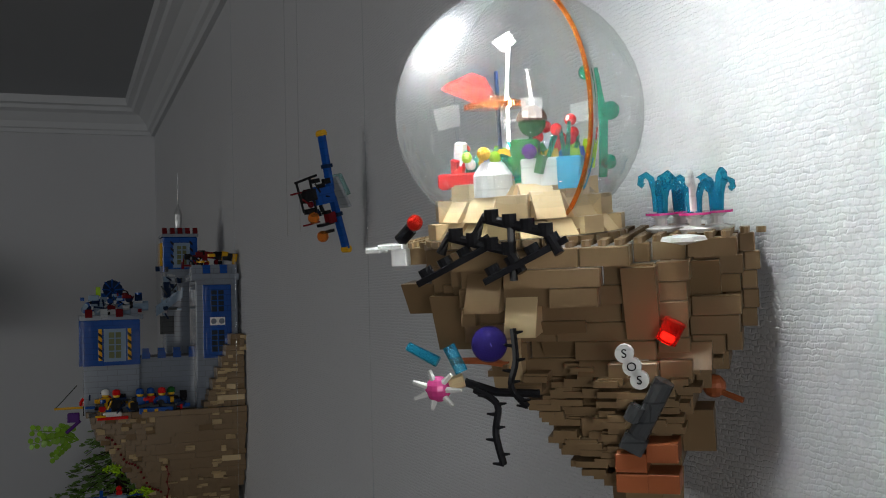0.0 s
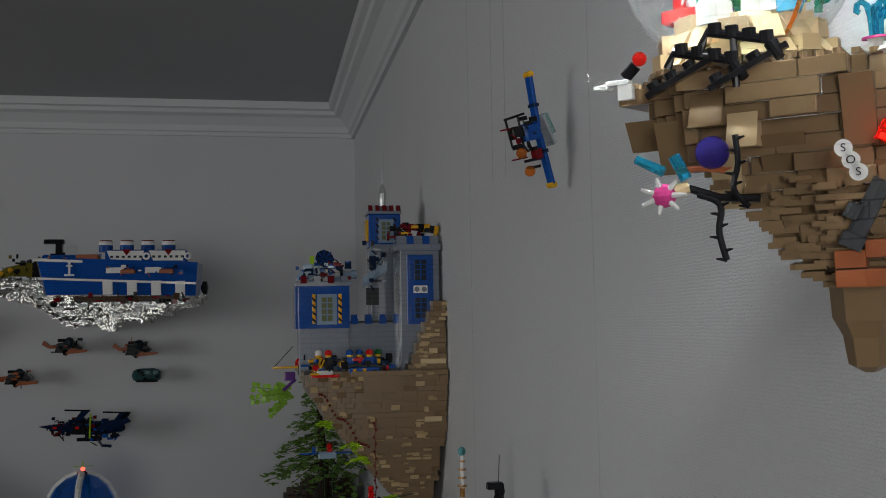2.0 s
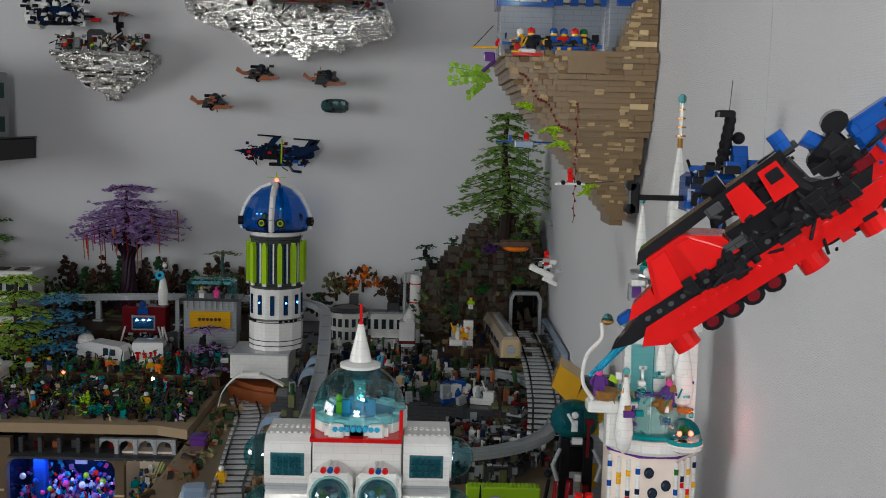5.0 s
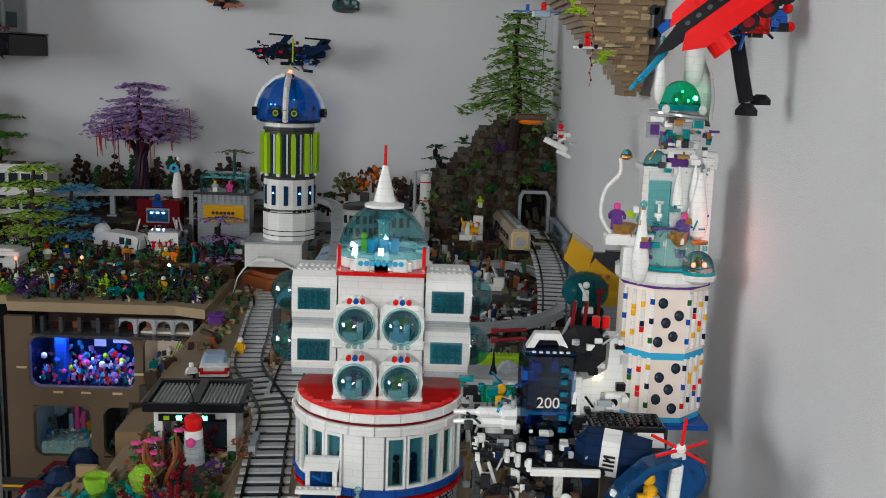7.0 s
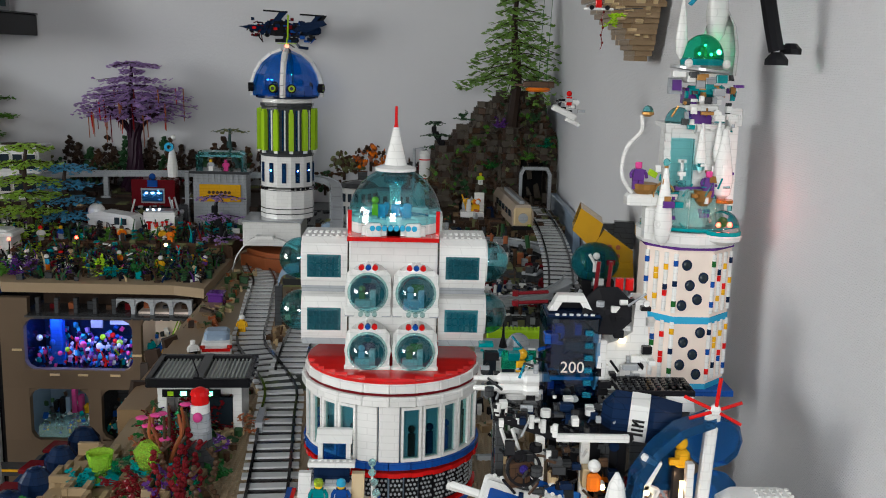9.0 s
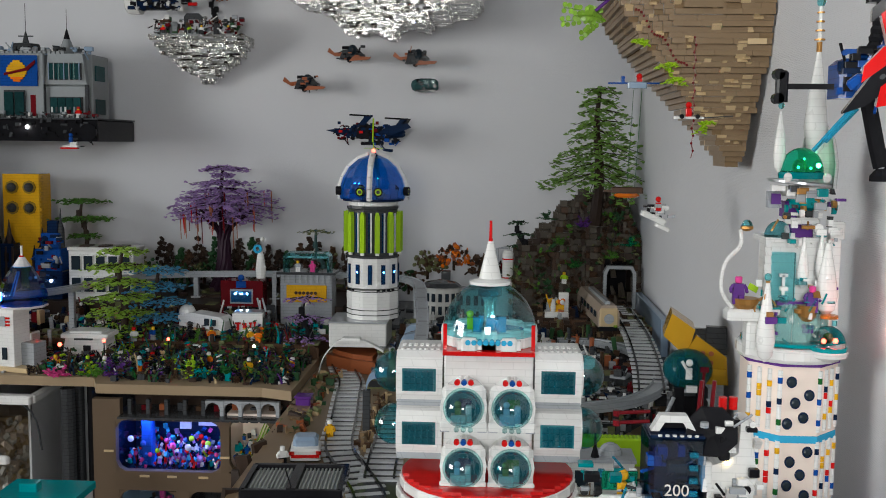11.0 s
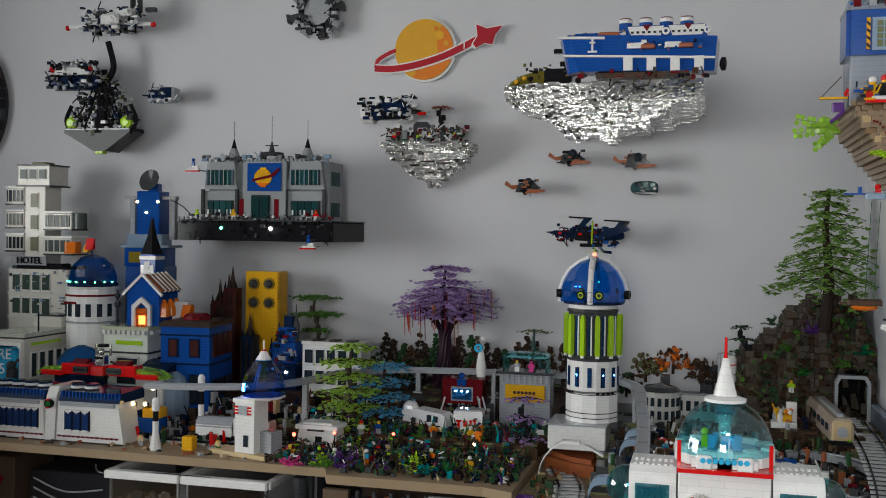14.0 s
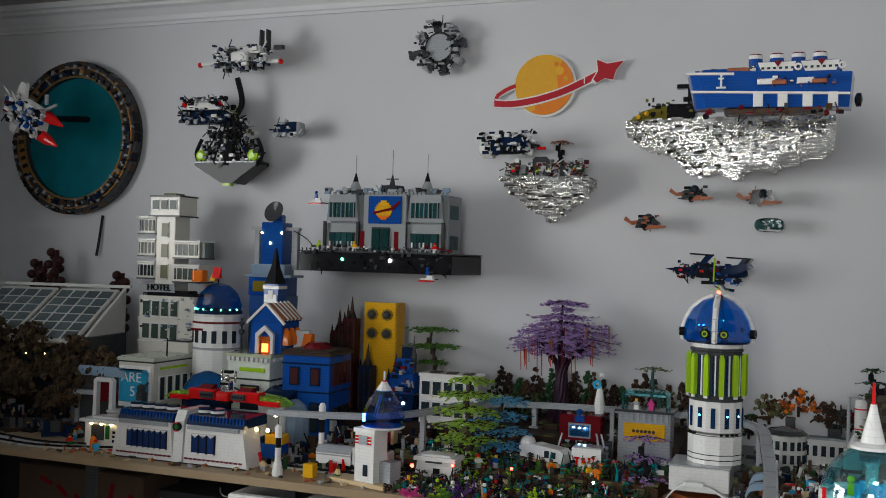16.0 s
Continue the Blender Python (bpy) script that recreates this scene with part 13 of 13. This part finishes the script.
def hotel():
    ob = thing("white_hotel", (-2.665, 3.42, 0.951), "tall cream toy hotel with dark sign and side wings", "toy building")
    cr = plastic("ivory_plastic", (0.62, 0.60, 0.54))
    part("lower_block", M().box(0.03, 0, 0, 0.26, 0.14, 0.38, 0.002), cr, ob)
    window_grid(ob, -0.085, 0.09, -0.0715, 0.19, 0.37, 4, 2, WHITE, plastic("sage_pane", (0.05, 0.075, 0.065), 0.1))
    part("lower_ledge", M().box(0.03, 0, 0.28, 0.27, 0.15, 0.012, 0.002).box(0.03, 0, 0.19, 0.27, 0.15, 0.012, 0.002), cr, ob)
    part("sign_base", M().box(0.03, 0, 0.38, 0.24, 0.13, 0.012, 0.002).box(0.02, -0.02, 0.392, 0.2, 0.06, 0.01, 0.003), BLACK, ob)
    letter("HOTEL", 0.036, BLACK, ob, Matrix.Translation((-0.012, -0.066, 0.412)) @ pose(0, 0, 0, 90, 0, 0), 0.003)
    part("sign_backing", M().box(-0.012, -0.058, 0.394, 0.14, 0.006, 0.034), LGRAY, ob)
    part("shaft", M().box(0.0, 0, 0.40, 0.09, 0.1, 0.32, 0.002), cr, ob)
    window_grid(ob, -0.022, 0.022, -0.0515, 0.43, 0.68, 1, 3, cr, plastic("straw_pane", (0.16, 0.16, 0.10), 0.1))
    part("head", M().box(0.0, 0, 0.70, 0.14, 0.12, 0.075, 0.002), cr, ob)
    window_grid(ob, -0.062, 0.062, -0.0615, 0.712, 0.768, 3, 1, WHITE, plastic("pale_pane", (0.07, 0.09, 0.085), 0.1))
    part("head_band", M().box(0, 0, 0.695, 0.15, 0.13, 0.006).box(0, 0, 0.775, 0.145, 0.125, 0.006), DGRAY, ob)
    part("head_cap", M().box(0, 0, 0.781, 0.06, 0.06, 0.01, 0.002), OLIVE, ob)
    for sx, zs in ((-1, (0.63, 0.54, 0.45)), (1, (0.535, 0.44))):
        for z in zs:
            w = 0.08 if sx < 0 else 0.12
            x = sx * (0.045 + w / 2)
            wg = part("wing", M().box(x, -0.005, z, w, 0.1, 0.06, 0.002), cr, ob)
            part("wing_roof", M().box(x, -0.005, z + 0.06, w + 0.008, 0.108, 0.008, 0.002), WHITE, wg)
            part("wing_glass", M().box(x, -0.0565, z + 0.008, w * 0.88, 0.004, 0.044), DGLASS if z in (0.63, 0.45) else plastic("pale_pane", (0.3, 0.36, 0.34)), wg)
            part("wing_base", M().box(x, -0.005, z - 0.006, w + 0.006, 0.106, 0.006), DGRAY, wg)
            for q in range(4):
                part("mullion", M().box(x + (q - 1.5) * w * 0.22, -0.059, z + 0.008, 0.003, 0.003, 0.044), cr, wg)
    greeble(ob, (-0.1, 0.16), (-0.078, -0.07), (0.2, 0.38), 40, [LGRAY, DGRAY, SAND, WHITE], 181, 0.014, 0.2)
    part("round_bay", M().cyl(0.185, -0.03, 0.535, 0.026, 0.06, 14), plastic("pale_pane", (0.3, 0.36, 0.34)), ob)
    part("orange_bay", M().box(0.16, -0.04, 0.442, 0.05, 0.04, 0.045, 0.003), ORANGE, ob)
    dm = thing("blue_dome_hall", (-2.295, 3.2, 0.854), "white toy hall with a clear blue dome", "toy building")
    part("drum", M().lathe(0, 0, 0, [(0.09, 0), (0.09, 0.42), (0.095, 0.43)], 16), WHITE, dm)
    for z in (0.16, 0.30, 0.395):
        part("band", M().lathe(0, 0, z, [(0.09, 0), (0.094, 0.001), (0.094, 0.007), (0.09, 0.008)], 16), LGRAY if z < 0.39 else DRED, dm)
    for k in range(6):
        a = -2.4 + 0.42 * k
        part("drum_window", M(pose(0.088 * math.cos(a), 0.088 * math.sin(a), 0, 0, 0, math.degrees(a) + 90)).box(0, 0, 0.325, 0.018, 0.008, 0.045), DGLASS, dm)
    part("aerial", M().tube([(0.095, -0.03, 0.3), (0.12, -0.03, 0.3), (0.12, -0.03, 0.42)], 0.004, 6).ball(0.12, -0.03, 0.37, 0.012, 8, 6).ball(0.12, -0.03, 0.4, 0.01, 8, 6), DGRAY, dm)
    part("red_tile", M().box(-0.03, -0.089, 0.37, 0.05, 0.006, 0.008), DRED, dm)
    part("dome_base", M().lathe(0, 0, 0.43, [(0.086, 0), (0.088, 0.012), (0.084, 0.014)], 16), DBLUE, dm)
    part("dome", M().lathe(0, 0, 0.444, [(0.083, 0), (0.084, 0.02), (0.07, 0.06), (0.042, 0.088), (0.008, 0.098)], 14), BSHELL, dm, "clear blue dome")
    for k in range(8):
        part("green_light", M().ball(0.085 * math.cos(k * 0.4 - 2.9), 0.085 * math.sin(k * 0.4 - 2.9), 0.447, 0.003, 8, 6), L_GREEN, dm)
    part("kite", M().wedge(0.0, -0.02, 0.56, 0.03, 0.02, 0.04, 0.7), RED, dm)
    part("kite_tip", M().wedge(-0.015, -0.02, 0.55, 0.02, 0.016, 0.025, 0.7), YELLOW, dm)
    part("kite_rod", M().tube([(0, 0, 0.53), (0, -0.02, 0.58)], 0.003, 6), BLACK, dm)


hotel()


def area_block():
    ob = thing("long_white_lab", (-2.475, 2.96, 0.854), "long white toy laboratory with a painted blue sign", "toy building")
    ivory, sage = plastic("ivory_plastic", (0.62, 0.60, 0.54)), plastic("sage_roof", (0.42, 0.44, 0.38))
    part("wall", M().box(0, 0.19, 0, 0.15, 0.37, 0.262, 0.002), ivory, ob)
    part("eaves_line", M().box(0, 0.19, 0.256, 0.154, 0.374, 0.006), DGRAY, ob)
    part("roof", M().box(0, 0.19, 0.262, 0.16, 0.38, 0.012, 0.002), sage, ob)
    for k in range(13):
        part("roof_rib", M().box(0, 0.02 + 0.028 * k, 0.274, 0.15, 0.008, 0.004), sage, ob)
    part("sign_panel", M().box(0, 0.0025, 0.1, 0.135, 0.006, 0.145, 0.001), WHITE, ob)
    part("sign_blue", M().box(0, -0.0015, 0.118, 0.118, 0.004, 0.115, 0.01), AZURE, ob, "blue painted sign shape")
    letter("ARE", 0.05, WHITE, ob, Matrix.Translation((-0.012, -0.0045, 0.203)) @ pose(0, 0, 0, 90, 0, 0), 0.001)
    letter("5", 0.05, WHITE, ob, Matrix.Translation((-0.005, -0.0045, 0.153)) @ pose(0, 0, 0, 90, 0, 0), 0.001)
    part("dark_sculpture", M().box(0.045, -0.018, 0.12, 0.03, 0.03, 0.04, 0.004).ball(0.045, -0.022, 0.17, 0.016).tube([(0.035, -0.018, 0.16), (0.07, -0.018, 0.19)], 0.005), DGRAY, ob)
    part("roof_box", M().box(0.0, 0.29, 0.274, 0.12, 0.12, 0.04, 0.003), ivory, ob)
    part("roof_box_lid", M().box(0.0, 0.29, 0.314, 0.09, 0.09, 0.006, 0.001), DGRAY, ob)
    part("roof_pole", M().tube([(0.06, 0.1, 0.27), (0.06, 0.1, 0.34)], 0.003, 6), BLACK, ob)
    for k in range(7):
        wf = part("side_window", M().box(0.0765, 0.05 + 0.045 * k, 0.12, 0.006, 0.032, 0.09), WHITE, ob)
        part("pane", M().box(0.08, 0.05 + 0.045 * k, 0.125, 0.004, 0.022, 0.08), DGLASS, wf)
    part("lime_strip", M().box(0.0775, 0.12, 0.232, 0.005, 0.16, 0.008), LIME, ob)
    part("bay_drum", M().lathe(-0.01, -0.035, 0, [(0.06, 0), (0.06, 0.085), (0.065, 0.09)], 14), WHITE, ob)
    for k in range(7):
        a = -2.7 + 0.37 * k
        part("bay_window", M(pose(-0.01 + 0.0595 * math.cos(a), -0.035 + 0.0595 * math.sin(a), 0, 0, 0, math.degrees(a) + 90)).box(0, 0, 0.02, 0.014, 0.004, 0.05), DGLASS, ob)
    ss = thing("navy_dome_shed", (-2.10, 3.0, 0.854), "navy and white toy shed with a clear blue front", "toy building")
    part("wall", M().box(0.19, 0.0, 0, 0.1, 0.12, 0.17, 0.003), WHITE, ss)
    part("roof", M().wedge(0.19, 0, 0.17, 0.11, 0.13, 0.03, 0.7), DBLUE, ss)
    part("round_badge", M().cyl(0.205, -0.064, 0.13, 0.012, 0.006, 14, "y"), DRED, ss)
    smooth(part("blue_shell", M().lathe(-0.06, -0.06, 0.16, [(0.085, 0), (0.078, 0.04), (0.05, 0.075), (0.01, 0.09)], 16), T_BLUE, ss))
    part("shell_base", M().cyl(-0.06, -0.06, 0, 0.084, 0.16, 16).box(0.05, -0.04, 0, 0.2, 0.03, 0.05), DBLUE, ss)
    part("glass_curve", M().lathe(0.25, 0.0, 0.0, [(0.05, 0), (0.05, 0.1), (0.035, 0.15), (0.01, 0.17)], 12), SAND, ss)


area_block()


def greenhouse():
    ob = thing("grey_glasshouse", (-3.1, 3.12, 0.951), "grey toy hall with sloped glazed roof panels", "toy building", rz=12)
    gr = plastic("pale_grey_plastic", (0.55, 0.55, 0.52))
    part("wall", M().box(0, 0.1, 0, 0.56, 0.3, 0.22, 0.003), DGRAY, ob)
    slope = radians(28)
    for k in range(2):
        cx = -0.16 + 0.27 * k
        tf = pose(cx, -0.08, 0.2, math.degrees(slope), 0, 0)
        fr = part("roof_frame", M(tf).box(0, 0.19, 0, 0.255, 0.4, 0.012, 0.002), gr, ob)
        for i in range(4):
            for j in range(6):
                part("roof_pane", M(tf).box(-0.09 + 0.06 * i, 0.03 + 0.062 * j, 0.0125, 0.048, 0.05, 0.003), plastic("slate_pane", (0.10, 0.13, 0.14), 0.12, 0.3), fr)
    part("ridge", M().box(0, 0.275, 0.4, 0.56, 0.02, 0.012), gr, ob)
    part("side_gable", M().prism([(-0.08, 0.2), (0.27, 0.2), (0.27, 0.4)], 0.25, 0.262, "x"), gr, ob)
    part("dark_front", M().box(0, -0.055, 0.03, 0.5, 0.006, 0.14), DGLASS, ob)
    for k in range(6):
        part("front_light", M().ball(-0.22 + 0.08 * k, -0.06, 0.15, 0.003, 8, 6), L_WARM, ob)


greenhouse()
for k, (x, hgt) in enumerate(((-3.42, 0.50), (-3.33, 0.55), (-2.98, 0.46))):
    ob = thing("dark_red_cactus_tree", (x, 3.5, 0.951), "dark red-brown knobbly toy tree", "toy tree", "cactus trees")
    part("trunk", M().tube([(0, 0, 0), (0.004, 0, hgt)], 0.02, 8, 0.014), plastic("maroon_bark", (0.04, 0.015, 0.015), 0.5, 0.3), ob)
    for q in range(16):
        a = q * 2.4
        part("lobe", M().ball(0.03 * math.cos(a), 0.02 * math.sin(a), hgt * (0.5 + 0.032 * q), 0.02, 8, 6), MATS["maroon_bark"], ob)
KHAKI = plastic("dry_leaf_plastic", (0.075, 0.05, 0.027), 0.5, 0.4)
rg = random.Random(99)
for k in range(26):
    x, y = -3.32 + 0.027 * k + rg.uniform(-0.02, 0.02), rg.uniform(2.93, 3.14)
    bush((x, y, 0.9 + 0.17 * rg.random() + 0.05 * (k % 3)), (KHAKI, KHAKI, DBROWN), rg.uniform(0.06, 0.1), 940 + k, "dry brown toy tree at the dark end", "dry trees", "dry_toy_tree", 190)
for k in range(12):
    clutter_machine("dark_shed", (-3.25 + 0.06 * k, 2.82 + 0.03 * (k % 3), 0.854), 970 + k, (0.07, 0.06, 0.06), [BLACK, DGRAY, DBROWN, DBLUE, DGRAY], "dark toy shed in the shaded corner", "toy shed", 12, k * 25, "dark sheds")
gar = thing("grey_toy_garage", (-2.62, 2.96, 0.854), "grey toy garage with a white gateway", "toy building")
part("wall", M().box(0, 0.05, 0, 0.2, 0.1, 0.2, 0.003), DGRAY, gar)
part("bay", M().box(0.02, -0.0015, 0.11, 0.11, 0.004, 0.07), DRED, gar)
part("roof", M().prism([(-0.11, 0.2), (0.11, 0.2), (0.1, 0.235), (-0.09, 0.235)], -0.01, 0.1), SAND, gar)
part("gateway", M().prism([(0.0, 0.1), (0.0, 0.19), (0.012, 0.2), (0.07, 0.2), (0.082, 0.19), (0.082, 0.1), (0.068, 0.1), (0.068, 0.185), (0.014, 0.185), (0.014, 0.1)], -0.04, -0.02), WHITE, gar)
part("gate_foot", M().box(0.007, -0.03, 0.0, 0.016, 0.02, 0.1).box(0.075, -0.03, 0.0, 0.016, 0.02, 0.1), WHITE, gar)

# ---- small greenery, walkers and clutter over the city ----
rg = random.Random(123)
UND = [(DLEAF, 170), (BLACK, 300), (TEAL, 60), (GREEN, 70), (BROWN, 110), (DBROWN, 190), (DRED, 26), (OLIVE, 70), (PINK, 8), (LIME, 12), (AZURE, 18), (TAN, 22), (WHITE, 26), (ORANGE, 5), (PURPLE, 40), (DBLUE, 170), (YELLOW, 5), (DGRAY, 160)]
und = thing("coral_undergrowth", (0, 0, 0), "dense many-coloured toy coral and plants along the table edge", "toy plants", kind="stuff")
for mt, n in UND:
    m = M()
    for k in range(n):
        x = rg.uniform(-1.33, -0.632)
        y = rg.uniform(2.53 if x > -1.1 else 2.58, 2.94)
        base = 0.853 if y < 2.84 else 0.894
        hh = rg.uniform(0.012, 0.05) * (1.25 if mt in (DLEAF, BROWN, TEAL) else 1.0)
        hh *= 0.6 if y < 2.63 else 1.0
        kind = rg.random()
        a = rg.random() * 6.28
        if kind < 0.45:
            m.tube([(x, y, base), (x + 0.004 * math.cos(a), y, base + hh * 0.6), (x + 0.012 * math.cos(a), y + 0.006 * math.sin(a), base + hh)], 0.0032, 5, 0.0014)
        elif kind < 0.8:
            for q in range(3):
                m.tf = pose(x, y, base + hh * (0.3 + 0.3 * q), rg.uniform(-30, 30), rg.uniform(-30, 30), rg.random() * 360)
                m.box(0, 0, 0, 0.016, 0.006, 0.0024).box(0, 0, 0.0002, 0.006, 0.015, 0.0022)
            m.tf = None
        else:
            m.box(x, y, base, rg.uniform(0.008, 0.02), rg.uniform(0.008, 0.016), hh * 0.6, 0.001)
    part("plant_mass", m, mt, und, kind="stuff")
for k in range(34):
    x, y = rg.uniform(-1.32, -0.64), rg.uniform(2.56, 2.8)
    mt = PINK if x < -1.15 and y < 2.66 else rg.choice((GREEN, DBLUE, TEAL, TEAL, DLEAF, LIME, PURPLE, BLACK))
    sprig("coral_plant", (x, y, 0.853), mt, 8, rg.uniform(0.03, 0.05), 500 + k, "branching toy coral on the table edge", "edge corals")
for k in range(16):
    x, y = rg.uniform(-1.28, -0.95), rg.uniform(2.58, 2.74)
    a = rg.random() * 3.1
    pts = [(x + 0.014 * q * math.cos(a) + 0.01 * math.sin(q * 1.9 + k), y + 0.008 * q * math.sin(a), 0.86 + 0.012 * abs(math.sin(q * 1.3 + k))) for q in range(6)]
    solid("white_bone_branch", M().tube(curve(pts, 4), 0.0032, 6, 0.0015), WHITE, "white curved toy bone lying among the plants", "toy bone", "white bones")
for k in range(20):
    x, y = rg.uniform(-1.31, -0.7), rg.uniform(2.56, 2.9)
    sprig("lime_grass", (x, y, 0.853 if y < 2.83 else 0.895), rg.choice((LIME, LEAF, LEAF)), 9, rg.uniform(0.035, 0.06), 560 + k, "tuft of lime green toy grass", "grass tufts")
for k in range(26):
    x, y = rg.uniform(-1.3, -0.64), rg.uniform(2.6, 2.95)
    base = 0.853 if y < 2.82 else 0.895
    minifig((x, y, base + 0.002), rg.choice(MIX), rg.choice(MIX), rg.choice((SKIN, SKIN, DGRAY, LIME)), "city walkers", "small toy brick figure among the plants", rz=rg.uniform(-60, 60), hat=rg.choice((None, DBLUE, RED, BROWN, WHITE)))
for k in range(30):
    x, y = rg.uniform(-2.9, -1.5), rg.uniform(2.64, 2.9)
    if -2.34 < x < -1.8 and y < 2.86:
        y = 2.9 + 0.04 * rg.random()
    minifig((x, y, 0.855), rg.choice(MIX), rg.choice(MIX), SKIN, "city walkers", "small toy brick figure in the city street", rz=rg.uniform(-60, 60), hat=rg.choice((None, DBLUE, RED, BROWN)))
for k in range(46):
    x = rg.uniform(-3.3, -0.62)
    y = rg.uniform(2.98, 3.18) if x < -1.3 else rg.uniform(2.95, 3.12)
    base = 0.951 if y > 3.16 else (0.895 if x > -1.7 and y > 2.86 else 0.854)
    clutter_machine("street_block", (x, y, base), 700 + k, (rg.uniform(0.04, 0.08), 0.05, rg.uniform(0.03, 0.09)), [DGRAY, BROWN, DBLUE, DRED, LGRAY, TAN, DBROWN, BLACK, WHITE], "small mixed-brick toy street stall", "toy stall", 9, rg.uniform(-40, 40), "street blocks")
for k in range(22):
    x = -1.32 + 0.033 * k + rg.uniform(-0.01, 0.01)
    tr = thing("dark_toy_tree", (x, 3.585, 0.951), "dark pointed toy tree against the wall", "toy tree", "dark trees")
    hgt = rg.uniform(0.1, 0.17)
    crown = M()
    for q in range(46):
        t = rg.random()
        a, r = rg.random() * 6.28, 0.034 * (1 - t) ** 0.7 * rg.uniform(0.5, 1.1)
        crown.tf = pose(r * math.cos(a), r * math.sin(a) * 0.6, 0.02 + t * hgt * 0.85, rg.uniform(-40, 40), rg.uniform(-40, 40), rg.random() * 90)
        crown.box(0, 0, 0, rg.uniform(0.008, 0.018), 0.008, rg.uniform(0.006, 0.014))
    part("crown", crown, (DBROWN, DBROWN, DLEAF, BROWN)[k % 4], tr, kind="stuff")
    part("trunk", M().cyl(0, 0, 0, 0.006, 0.025, 6), DBROWN, tr)
for k in range(26):
    x = rg.uniform(-3.3, -0.62)
    bush((x, rg.uniform(3.25, 3.56), 0.99), rg.choice(((BROWN, DBROWN), (DLEAF, OLIVE), (RUST, BROWN), (DRED, BROWN))), rg.uniform(0.035, 0.06), 900 + k, "low dark toy bush behind the houses", "back bushes", n=50)
for k, (x, y, z) in enumerate(((-1.0, 2.7, 0.93), (-1.16, 2.66, 0.93), (-1.29, 3.0, 0.99), (-0.78, 2.75, 0.905))):
    lm = thing("tiny_red_lamp", (x, y, z), "tiny glowing red toy lamp on a dark stalk", "toy lamp", "red lamps")
    part("bulb", M().ball(0, 0, 0, 0.0045, 8, 6), L_RED if k < 3 else L_WARM, lm)
    part("stalk", M().tube([(0, 0, 0), (0, 0, 0.855 - z)], 0.0016, 5), BLACK, lm)
